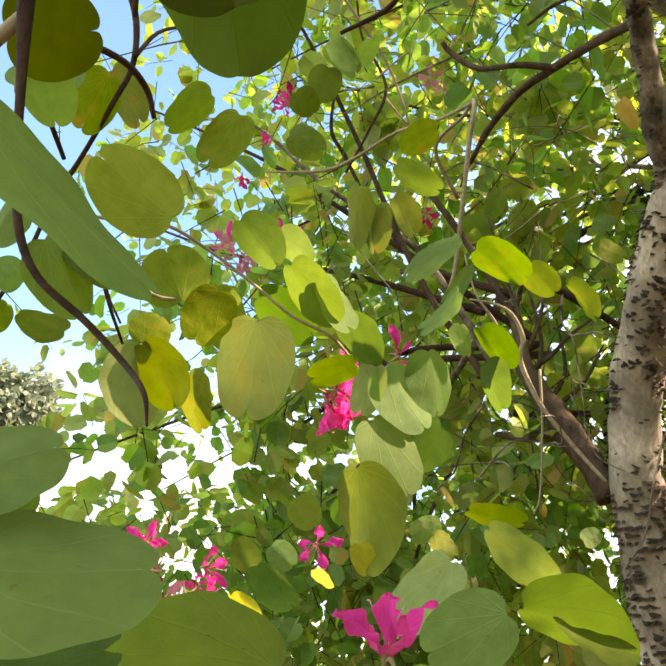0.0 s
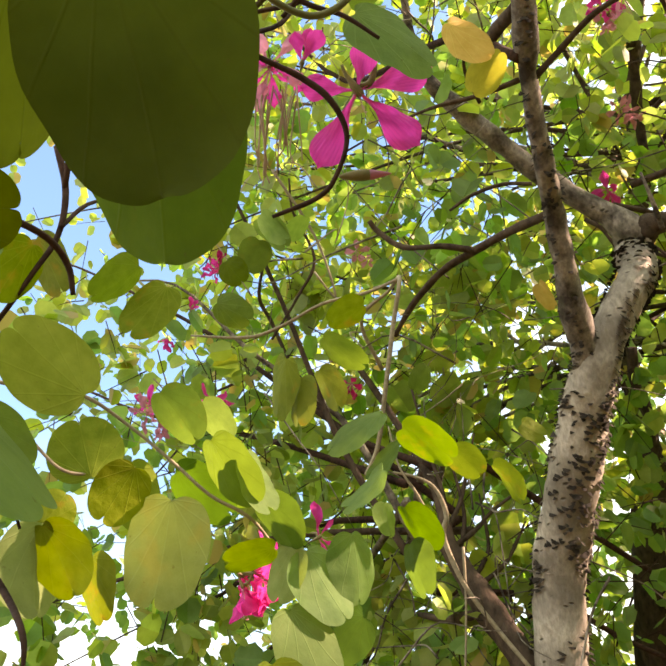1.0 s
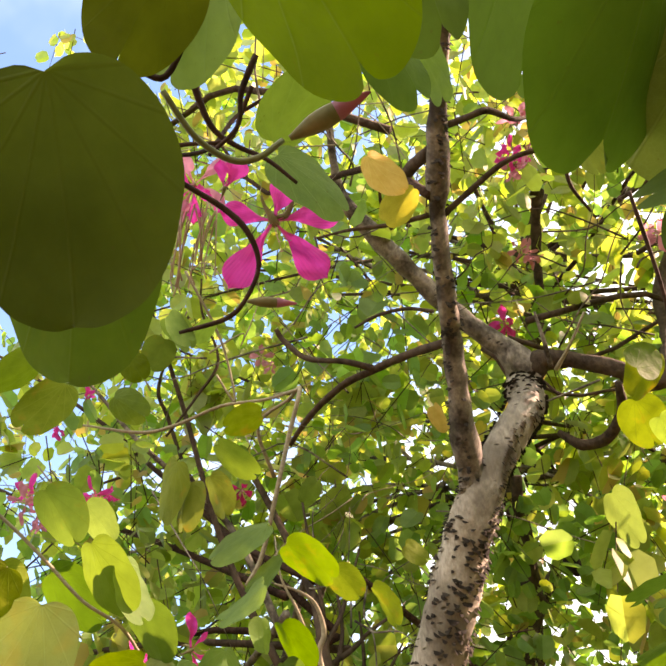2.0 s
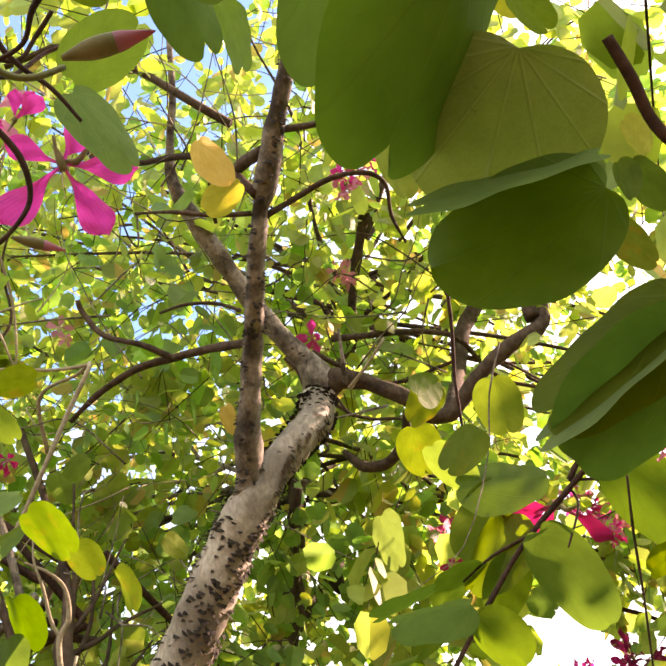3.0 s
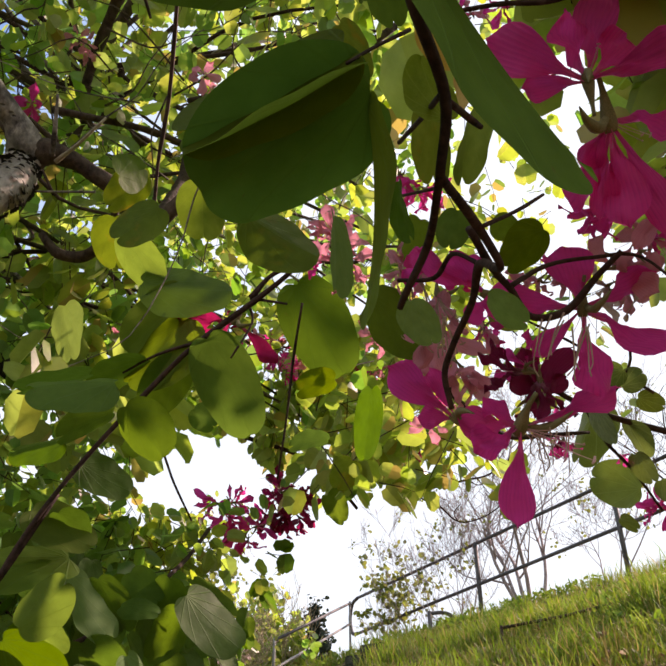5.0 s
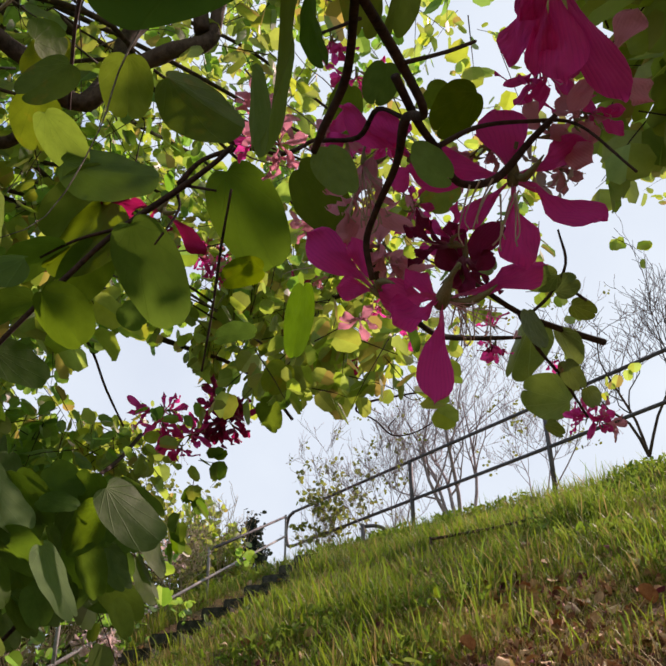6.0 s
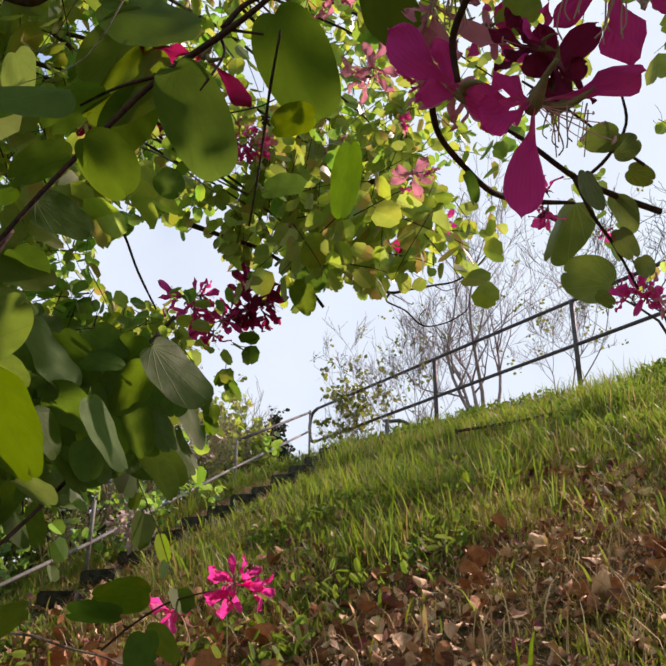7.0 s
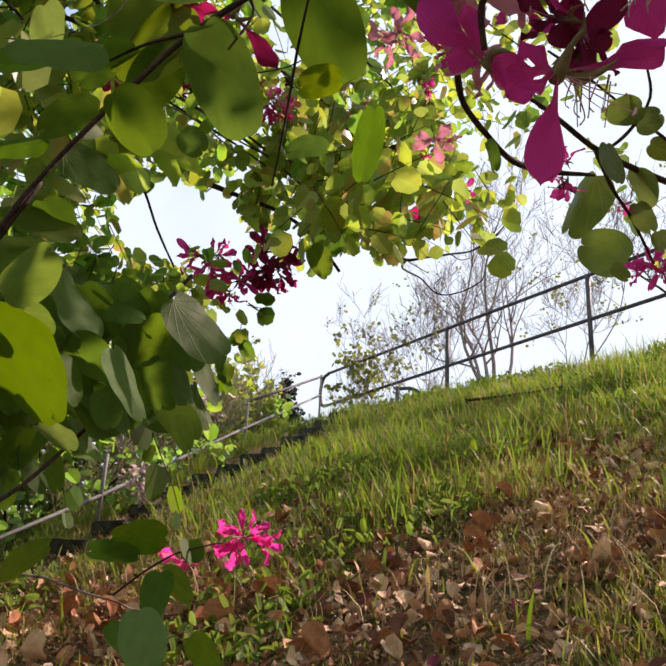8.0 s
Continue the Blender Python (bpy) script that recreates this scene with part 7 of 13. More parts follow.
# flowers and buds
open_flower(tree, (0.305, 0.609, 2.490), [((0.312, 0.581, 2.515), (0.059, 0.001, -0.014)), ((0.366, 0.596, 2.505), (0.023, 0.054, -0.038)), ((0.361, 0.638, 2.455), (-0.053, 0.043, -0.046)), ((0.272, 0.660, 2.447), (-0.069, -0.023, 0.024)), ((0.256, 0.609, 2.493), (0.003, -0.039, 0.036))], [(0.309, 0.625, 2.466), (0.313, 0.621, 2.468), (0.304, 0.633, 2.479), (0.317, 0.622, 2.474)], PETAL, 3)
open_flower(tree, (0.256, 0.601, 2.517), [((0.272, 0.581, 2.536), (0.035, 0.019, -0.005)), ((0.248, 0.584, 2.535), (0.027, -0.003, 0.012)), ((0.264, 0.582, 2.544), (0.027, 0.012, 0.005))], [], PETAL, 5)
open_flower(tree, (0.193, 0.541, 2.488), [((0.216, 0.575, 2.469), (-0.051, 0.015, -0.036)), ((0.202, 0.579, 2.469), (-0.045, -0.004, -0.030)), ((0.221, 0.565, 2.487), (-0.022, 0.020, -0.023))], [], PETAL, 4)
open_flower(tree, (1.138, 0.542, 2.238), [((1.161, 0.578, 2.146), (0.036, -0.078, -0.022)), ((1.221, 0.452, 2.273), (-0.044, -0.025, 0.040)), ((1.115, 0.585, 2.211), (0.030, -0.042, -0.092)), ((1.122, 0.600, 2.255), (0.015, -0.023, 0.092)), ((1.133, 0.576, 2.270), (0.031, -0.034, 0.042))], [(1.158, 0.531, 2.219), (1.181, 0.523, 2.212), (1.179, 0.511, 2.200), (1.160, 0.521, 2.221), (1.161, 0.540, 2.213), (1.201, 0.509, 2.206), (1.177, 0.515, 2.218)], PETAL, 14)
open_flower(tree, (1.136, 0.452, 2.337), [((1.104, 0.442, 2.393), (0.024, -0.116, -0.007)), ((1.077, 0.530, 2.360), (-0.050, -0.059, 0.071)), ((1.169, 0.379, 2.362), (0.062, 0.013, -0.047)), ((1.191, 0.396, 2.280), (-0.029, 0.043, -0.070)), ((1.170, 0.478, 2.256), (-0.067, 0.063, -0.008)), ((1.133, 0.515, 2.304), (-0.045, 0.018, 0.039))], [(1.135, 0.459, 2.309), (1.144, 0.456, 2.306), (1.156, 0.451, 2.316), (1.141, 0.467, 2.307), (1.150, 0.442, 2.319)], PETAL, 15)
open_flower(tree, (1.109, 0.598, 2.256), [((1.046, 0.636, 2.307), (0.016, -0.063, 0.068)), ((1.087, 0.629, 2.264), (-0.024, -0.028, 0.047)), ((1.089, 0.612, 2.313), (-0.021, 0.046, -0.019))], [], PETAL, 17)
# wine colour paints the shade on petals in the middle of the cluster
open_flower(tree, (1.190, 0.544, 2.291), [((1.168, 0.543, 2.346), (0.024, -0.060, 0.009)), ((1.196, 0.515, 2.346), (0.068, -0.020, -0.017)), ((1.210, 0.513, 2.315), (0.049, 0.004, -0.034)), ((1.156, 0.552, 2.308), (-0.006, 0.051, -0.035))], [], PETAL_WINE, 18)
open_flower(tree, (1.068, 0.585, 2.425), [((1.106, 0.544, 2.425), (0.004, 0.004, -0.068)), ((1.046, 0.603, 2.446), (-0.003, 0.045, -0.042)), ((1.048, 0.615, 2.414), (0.040, 0.014, -0.037))], [], PETAL, 23)
open_flower(tree, (1.165, 0.391, 2.395), [((1.151, 0.418, 2.378), (-0.034, 0.003, 0.031)), ((1.191, 0.375, 2.385), (0.003, -0.024, 0.044)), ((1.153, 0.393, 2.426), (0.039, -0.039, 0.018))], [], PETAL_PALE, 16)
open_flower(tree, (1.017, 0.339, 2.428), [((1.075, 0.362, 2.348), (-0.024, 0.099, 0.011)), ((1.035, 0.377, 2.405), (-0.035, 0.036, 0.034)), ((1.057, 0.281, 2.424), (0.018, 0.017, -0.075)), ((1.129, 0.338, 2.359), (-0.016, 0.082, -0.027)), ((1.041, 0.408, 2.384), (-0.065, 0.025, 0.004)), ((1.068, 0.391, 2.372), (0.045, -0.049, -0.005))], [(1.043, 0.332, 2.420), (1.052, 0.325, 2.414), (1.049, 0.333, 2.411), (1.031, 0.337, 2.406), (1.046, 0.315, 2.417)], PETAL, 19)
open_flower(tree, (0.976, 0.334, 2.442), [((0.897, 0.384, 2.471), (0.037, 0.092, -0.057)), ((0.926, 0.336, 2.480), (0.041, -0.052, 0.057)), ((1.019, 0.255, 2.462), (-0.060, -0.014, 0.078)), ((0.963, 0.305, 2.521), (0.089, -0.050, -0.005)), ((0.985, 0.283, 2.479), (-0.073, 0.017, 0.043)), ((0.958, 0.386, 2.462), (0.050, 0.031, -0.039))], [(0.967, 0.321, 2.466), (0.972, 0.315, 2.469), (0.963, 0.324, 2.472)], PETAL, 11)
open_flower(tree, (1.115, 0.334, 2.396), [((1.102, 0.298, 2.428), (-0.037, 0.050, 0.041)), ((1.156, 0.333, 2.368), (-0.031, 0.044, -0.047)), ((1.110, 0.380, 2.352), (0.026, -0.030, -0.035))], [], PETAL_PALE, 21)
open_flower(tree, (1.075, 0.522, 2.358), [((0.997, 0.561, 2.386), (0.010, -0.023, 0.062)), ((1.021, 0.536, 2.389), (0.015, -0.043, 0.045)), ((1.102, 0.496, 2.333), (0.017, 0.049, -0.032)), ((1.069, 0.546, 2.334), (0.025, -0.034, -0.041))], [], PETAL, 22)
open_flower(tree, (1.153, 0.415, 2.380), [((1.124, 0.429, 2.404), (0.022, -0.033, 0.047)), ((1.187, 0.395, 2.356), (0.003, 0.054, -0.041)), ((1.189, 0.379, 2.393), (0.013, -0.007, -0.057))], [], PETAL_PALE, 24)
open_flower(tree, (1.308, 1.235, 2.805), [((1.234, 1.322, 2.805), (-0.005, -0.005, 0.152)), ((1.275, 1.308, 2.753), (0.056, -0.041, -0.093)), ((1.409, 1.221, 2.737), (-0.010, 0.093, -0.034))], [], PETAL_RED, 25)
bunch(tree, (0.218, 0.653, 2.586), 0.013, 2, 6, (PETAL, PETAL_PALE,), 0.040, 1.5, True)
bud(tree, (0.313, 0.388, 2.287), (0.354, 0.362, 2.304), 0.0062)
bud(tree, (0.293, 0.604, 2.376), (0.334, 0.608, 2.385), 0.0045)
bunch(tree, (1.157, 0.546, 2.939), 0.024, 3, 12, (PETAL_PALE, PETAL,), 0.050, 0.4)
bunch(tree, (1.177, 0.485, 2.945), 0.021, 2, 13, (PETAL,), 0.045, 0.4)
bunch(tree, (1.167, 0.527, 2.307), 0.020, 3, 28, (PETAL_WINE, PETAL_WINE, PETAL,), 0.050, 0.4)
open_flower(tree, (0.917, 0.813, 3.239), [((0.965, 0.823, 3.222), (-0.012, 0.045, -0.002)), ((0.923, 0.844, 3.217), (-0.026, 0.018, 0.017)), ((0.881, 0.840, 3.233), (-0.019, -0.022, 0.023))], [], PETAL, 24)
flower(tree, (1.092, 0.596, 2.409), (0.000, 0.000, -1.000), 0.066, 26, PETAL_PALE, 25, (4,), 2, 12, '', 12, True)
bunch(tree, (1.134, 0.641, 2.417), 0.014, 1, 27, (PETAL_PALE,), 0.060, 6.0, True)
open_flower(tree, (0.258, 1.284, 2.373), [((0.253, 1.262, 2.419), (0.039, -0.016, -0.003)), ((0.295, 1.296, 2.358), (-0.014, 0.000, -0.032)), ((0.278, 1.276, 2.399), (0.016, 0.003, -0.012)), ((0.270, 1.298, 2.353), (-0.015, 0.006, -0.006))], [(0.283, 1.280, 2.366)], PETAL, 31)
bunch(tree, (0.159, 1.201, 2.286), 0.035, 4, 32, (PETAL,), 0.045, 0.4)
flower(tree, (0.111, 1.597, 2.159), (0.119, -0.831, -0.543), 0.045, 33, PETAL, 65)
bunch(tree, (-0.110, 1.559, 2.096), 0.076, 9, 34, (PETAL, PETAL, PETAL_PALE,), 0.055, 0.4)
flower(tree, (-0.169, 1.532, 2.142), (0.272, -0.777, -0.568), 0.040, 35, PETAL, 60)
bunch(tree, (-0.132, 1.559, 2.043), 0.027, 2, 36, (PETAL_PALE, PETAL_RED,), 0.040, 0.4)
flower(tree, (0.291, 0.638, 1.900), (0.011, -0.198, 0.980), 0.040, 37, PETAL, 38)
bunch(tree, (-0.051, 1.780, 3.292), 0.036, 3, 38, (PETAL, PETAL_RED,), 0.045, 0.4)
flower(tree, (-0.185, 1.862, 3.145), (0.000, 0.000, -1.000), 0.035, 39, PETAL, 25)
flower(tree, (-0.129, 1.828, 3.211), (0.046, -0.172, 0.984), 0.035, 40, PETAL, 30)
bunch(tree, (-0.163, 1.794, 2.888), 0.046, 4, 41, (PETAL_PALE, PETAL,), 0.045, 0.4)
bunch(tree, (-0.060, 1.967, 3.038), 0.034, 3, 42, (PETAL, PETAL_PALE,), 0.042, 0.4)
bunch(tree, (-0.203, 1.516, 3.228), 0.041, 3, 43, (PETAL_PALE,), 0.045, 0.4)
flower(tree, (-0.139, 1.687, 3.369), (0.136, -0.459, -0.878), 0.040, 44, PETAL_PALE, 55)
flower(tree, (0.289, 1.803, 2.983), (0.009, -0.472, -0.882), 0.040, 45, PETAL_RED, 45)
flower(tree, (0.322, 1.918, 3.485), (-0.001, -0.405, -0.914), 0.035, 46, PETAL_PALE, 45)
bunch(tree, (0.859, 1.230, 3.705), 0.078, 5, 51, (PETAL_PALE, PETAL,), 0.050, 0.4)
flower(tree, (1.006, 1.844, 3.704), (-0.155, -0.401, -0.903), 0.070, 52, PETAL, 40)
bunch(tree, (1.033, 1.672, 3.844), 0.046, 3, 53, (PETAL_PALE,), 0.045, 0.4, True)
flower(tree, (0.289, 2.042, 3.626), (0.010, -0.406, -0.914), 0.045, 54, PETAL_PALE, 50)
flower(tree, (1.130, 1.195, 3.367), (-0.235, -0.321, -0.917), 0.050, 55, PETAL_PALE, 50)
bunch(tree, (1.514, 1.986, 3.251), 0.053, 3, 56, (PETAL, PETAL_PALE,), 0.050, 0.4)
bunch(tree, (2.075, 2.344, 3.723), 0.092, 5, 57, (PETAL, PETAL_RED,), 0.090, 0.4)
bunch(tree, (2.667, 2.645, 4.074), 0.112, 8, 58, (PETAL_PALE, PETAL,), 0.085, 0.4)
flower(tree, (1.846, 2.523, 3.653), (-0.242, -0.409, -0.880), 0.070, 59, PETAL, 50)
bunch(tree, (1.393, 0.831, 2.961), 0.032, 3, 60, (PETAL, PETAL_PALE,), 0.050, 0.4)
bunch(tree, (1.315, 0.947, 2.796), 0.046, 4, 61, (PETAL, PETAL_PALE,), 0.050, 0.4)
bunch(tree, (1.306, 0.725, 2.480), 0.030, 4, 62, (PETAL_PALE,), 0.050, 1.5, True)
flower(tree, (1.153, 1.936, 4.169), (-0.106, -0.269, -0.957), 0.050, 63, PETAL_PALE, 40)
flower(tree, (1.452, 1.650, 4.004), (-0.190, -0.283, -0.940), 0.050, 64, PETAL_PALE, 45)
flower(tree, (1.025, 0.455, 2.866), (-0.213, -0.109, -0.971), 0.050, 65, PETAL, 45)
bunch(tree, (0.855, 1.282, 3.704), 0.045, 3, 66, (PETAL_PALE, PETAL,), 0.050, 0.4)
bunch(tree, (1.479, 1.000, 2.750), 0.032, 3, 67, (PETAL_PALE,), 0.050, 0.4)
flower(tree, (1.597, 0.993, 2.600), (-0.357, -0.259, -0.897), 0.050, 68, PETAL_PALE, 50)
bunch(tree, (3.024, 2.904, 3.448), 0.118, 15, 71, (PETAL_WINE, PETAL_WINE, PETAL_RED,), 0.105, 0.3)
bunch(tree, (2.683, 2.959, 3.363), 0.087, 5, 72, (PETAL,), 0.105, 0.2)
bunch(tree, (2.829, 2.953, 3.291), 0.070, 4, 73, (PETAL, PETAL_RED,), 0.100, 0.4)
bunch(tree, (1.963, 1.835, 3.254), 0.059, 5, 74, (PETAL, PETAL_PALE,), 0.050, 0.4)
bunch(tree, (2.792, 2.168, 3.814), 0.069, 5, 75, (PETAL, PETAL_PALE,), 0.060, 0.4)
bunch(tree, (2.715, 2.199, 3.866), 0.055, 4, 76, (PETAL_PALE,), 0.050, 0.4, True)
bunch(tree, (2.599, 1.759, 3.688), 0.049, 3, 77, (PETAL, PETAL_PALE,), 0.050, 0.4)
bunch(tree, (2.906, 1.843, 3.612), 0.086, 5, 78, (PETAL_PALE, PETAL,), 0.055, 0.6, True)
flower(tree, (3.018, 1.826, 3.478), (-0.547, -0.345, -0.763), 0.065, 79, PETAL, 65)
flower(tree, (3.209, 2.242, 3.597), (-0.510, -0.378, -0.773), 0.070, 80, PETAL_RED, 60)
bunch(tree, (3.100, 2.310, 3.676), 0.058, 3, 81, (PETAL_PALE,), 0.055, 0.6, True)
bunch(tree, (2.020, 0.936, 2.735), 0.043, 4, 82, (PETAL_WINE, PETAL,), 0.045, 0.4)
bunch(tree, (2.612, 0.982, 2.732), 0.073, 6, 83, (PETAL, PETAL_PALE,), 0.055, 0.4)
flower(tree, (2.184, 0.886, 2.707), (-0.310, -0.117, -0.943), 0.030, 84, PETAL, 40)
flower(tree, (1.426, 1.825, 3.020), (-0.224, -0.397, -0.890), 0.045, 85, PETAL_RED, 50)
bunch(tree, (2.395, 2.239, 2.063), 0.055, 5, 86, (PETAL,), 0.095, 0.3)
flower(tree, (2.222, 2.310, 1.975), (-0.422, 0.625, -0.657), 0.110, 87, PETAL, 45)
bunch(tree, (2.283, 2.300, 1.962), 0.041, 2, 88, (PETAL,), 0.040, 0.4)
weed = thing("flowering_weed", (3.44, 4.26, ground_z(3.44, 4.26)), "tall dry weed with pale withered flowers", "plant")
branch("stem", weed, BARE_TWIG, [(3.436, 4.261, ground_z(3.436, 4.261) - 0.05, 0.008), (3.466, 4.241, 2.337, 0.006), (3.436, 4.261, 2.587, 0.004)], 5, 4)
bunch(weed, (3.436, 4.261, 2.587), 0.13, 12, 89, (PETAL_DRY,), 0.085, -0.2, True)
weed = thing("flowering_weed", (4.79, 5.39, ground_z(4.79, 5.39)), "tall dry weed with pale withered flowers", "plant")
branch("stem", weed, BARE_TWIG, [(4.793, 5.392, ground_z(4.793, 5.392) - 0.05, 0.008), (4.823, 5.372, 3.315, 0.006), (4.793, 5.392, 3.565, 0.004)], 5, 4)
bunch(weed, (4.793, 5.392, 3.565), 0.13, 12, 93, (PETAL_DRY,), 0.085, -0.2, True)
# small flowers and spent ones through the cluster
bunch(tree, (1.168, 0.818, 2.652), 0.030, 3, 120, (PETAL_PALE, PETAL,), 0.045, 0.6, True)
bunch(tree, (1.094, 0.642, 2.641), 0.012, 2, 121, (PETAL,), 0.032, 0.4)
bunch(tree, (1.130, 0.654, 2.504), 0.018, 3, 122, (PETAL, PETAL_PALE,), 0.036, 0.5)
bunch(tree, (1.130, 0.590, 2.482), 0.012, 2, 123, (PETAL,), 0.034, 0.8)
bunch(tree, (1.198, 0.511, 2.455), 0.022, 3, 124, (PETAL, PETAL_PALE,), 0.040, 0.4)
bunch(tree, (1.256, 0.460, 2.445), 0.025, 3, 125, (PETAL_PALE, PETAL_DRY,), 0.042, 0.8, True)
bunch(tree, (1.161, 0.416, 2.482), 0.018, 3, 126, (PETAL, PETAL_RED,), 0.040, 0.5)
bunch(tree, (1.252, 0.644, 2.476), 0.018, 3, 127, (PETAL_PALE, PETAL,), 0.036, 0.6, True)
bunch(tree, (1.236, 0.405, 2.468), 0.020, 3, 128, (PETAL, PETAL_PALE,), 0.040, 0.5)
bunch(tree, (1.293, 0.769, 2.485), 0.020, 3, 129, (PETAL, PETAL_PALE,), 0.034, 0.5)

# the crown: leafy twigs gathered by boughs
crown, shade, low = Foliage(11), Foliage(12), Foliage(13)
crown.sprays((-0.754, 1.711, 4.159), (0.29, 0.30, 0.29), 2, 0.066, 0.5)
crown.sprays((-0.695, 2.128, 4.779), (0.36, 0.36, 0.36), 2, 0.066, 0.5)
crown.sprays((-0.205, 1.827, 4.413), (0.31, 0.31, 0.31), 4, 0.066, 0.5)
crown.sprays((-0.369, 2.353, 5.210), (0.40, 0.40, 0.40), 4, 0.066, 0.5)
crown.sprays((0.070, 1.613, 4.044), (0.26, 0.30, 0.26), 6, 0.066, 0.5)
crown.sprays((-0.069, 2.432, 5.259), (0.41, 0.41, 0.41), 6, 0.066, 0.5)
shade.sprays((-0.095, 2.590, 5.493), (0.43, 0.43, 0.43), 6, 0.066, 0.5)
crown.sprays((0.298, 1.618, 4.083), (0.26, 0.30, 0.26), 8, 0.066, 0.5)
shade.sprays((0.289, 2.414, 5.281), (0.41, 0.41, 0.41), 8, 0.066, 0.5)
shade.sprays((0.283, 3.018, 6.190), (0.51, 0.51, 0.51), 8, 0.066, 0.5)
crown.sprays((0.611, 1.981, 4.659), (0.33, 0.33, 0.33), 8, 0.066, 0.5)
shade.sprays((0.619, 2.028, 4.729), (0.34, 0.34, 0.34), 8, 0.066, 0.5)
crown.sprays((0.704, 2.555, 5.532), (0.44, 0.44, 0.44), 8, 0.066, 0.5)
crown.sprays((0.999, 2.078, 4.793), (0.35, 0.35, 0.35), 6, 0.066, 0.5)
crown.sprays((1.134, 2.456, 5.366), (0.42, 0.42, 0.42), 6, 0.066, 0.5)
crown.sprays((1.125, 1.758, 4.344), (0.30, 0.30, 0.30), 6, 0.066, 0.5)
shade.sprays((1.474, 2.446, 5.401), (0.43, 0.43, 0.43), 6, 0.066, 0.5)
crown.sprays((-1.420, 3.021, 5.402), (0.48, 0.48, 0.48), 2, 0.066, 0.5)
crown.sprays((-0.936, 2.877, 5.217), (0.45, 0.45, 0.45), 2, 0.066, 0.5)
crown.sprays((-0.174, 1.762, 3.845), (0.26, 0.30, 0.26), 4, 0.066, 0.5)
shade.sprays((-0.615, 3.203, 5.604), (0.49, 0.49, 0.49), 4, 0.066, 0.5)
crown.sprays((0.056, 1.871, 3.978), (0.27, 0.30, 0.27), 8, 0.066, 0.5)
crown.sprays((-0.015, 2.336, 4.546), (0.34, 0.34, 0.34), 8, 0.066, 0.5)
shade.sprays((-0.100, 2.894, 5.227), (0.43, 0.43, 0.43), 8, 0.066, 0.5)
shade.sprays((0.366, 2.062, 4.211), (0.30, 0.30, 0.30), 11, 0.066, 0.5)
crown.sprays((0.379, 2.570, 4.833), (0.38, 0.38, 0.38), 11, 0.066, 0.5)
crown.sprays((0.401, 3.411, 5.859), (0.51, 0.51, 0.51), 11, 0.066, 0.5)
shade.sprays((0.630, 2.035, 4.241), (0.30, 0.30, 0.30), 8, 0.066, 0.5)
crown.sprays((0.761, 2.819, 5.225), (0.43, 0.43, 0.43), 8, 0.066, 0.5)
crown.sprays((0.842, 3.298, 5.826), (0.50, 0.50, 0.50), 8, 0.066, 0.5)
shade.sprays((0.845, 1.791, 3.963), (0.27, 0.30, 0.27), 6, 0.066, 0.5)
crown.sprays((1.003, 2.274, 4.577), (0.35, 0.35, 0.35), 6, 0.066, 0.5)
crown.sprays((1.308, 3.212, 5.769), (0.50, 0.50, 0.50), 6, 0.066, 0.5)
shade.sprays((1.169, 1.922, 4.127), (0.30, 0.30, 0.30), 6, 0.066, 0.5)
crown.sprays((1.422, 2.445, 4.790), (0.38, 0.38, 0.38), 6, 0.066, 0.5)
crown.sprays((-1.311, 3.085, 4.903), (0.45, 0.45, 0.45), 4, 0.066, 0.5)
crown.sprays((-1.119, 3.581, 5.407), (0.51, 0.51, 0.51), 4, 0.066, 0.5)
crown.sprays((-0.163, 2.021, 3.778), (0.27, 0.30, 0.27), 6, 0.066, 0.5)
crown.sprays((-0.431, 3.064, 4.836), (0.42, 0.42, 0.42), 6, 0.066, 0.5)
crown.sprays((0.053, 2.295, 4.073), (0.31, 0.31, 0.31), 8, 0.066, 0.5)
shade.sprays((-0.029, 2.968, 4.762), (0.40, 0.40, 0.40), 8, 0.066, 0.5)
crown.sprays((-0.123, 3.728, 5.540), (0.51, 0.51, 0.51), 8, 0.066, 0.5)
crown.sprays((0.355, 2.481, 4.251), (0.33, 0.33, 0.33), 11, 0.066, 0.5)
crown.sprays((0.362, 2.897, 4.674), (0.39, 0.39, 0.39), 11, 0.066, 0.5)
shade.sprays((0.372, 3.461, 5.248), (0.47, 0.47, 0.47), 11, 0.066, 0.5)
shade.sprays((0.596, 1.918, 3.677), (0.25, 0.30, 0.25), 11, 0.066, 0.5)
shade.sprays((0.705, 2.603, 4.373), (0.35, 0.35, 0.35), 11, 0.066, 0.5)
crown.sprays((0.854, 3.540, 5.326), (0.48, 0.48, 0.48), 11, 0.066, 0.5)
crown.sprays((0.946, 2.312, 4.080), (0.31, 0.31, 0.31), 6, 0.066, 0.5)
shade.sprays((1.007, 2.520, 4.291), (0.34, 0.34, 0.34), 6, 0.066, 0.5)
crown.sprays((1.236, 3.299, 5.085), (0.46, 0.46, 0.46), 6, 0.066, 0.5)
shade.sprays((1.133, 1.993, 3.763), (0.27, 0.30, 0.27), 6, 0.066, 0.5)
crown.sprays((1.531, 2.882, 4.673), (0.41, 0.41, 0.41), 6, 0.066, 0.5)
crown.sprays((1.718, 3.302, 5.102), (0.47, 0.47, 0.47), 6, 0.066, 0.5)
shade.sprays((-1.141, 2.963, 4.164), (0.39, 0.39, 0.39), 4, 0.066, 0.5)
crown.sprays((-0.543, 2.426, 3.797), (0.31, 0.31, 0.31), 4, 0.066, 0.5)
crown.sprays((-0.274, 2.521, 3.838), (0.31, 0.31, 0.31), 6, 0.066, 0.5)
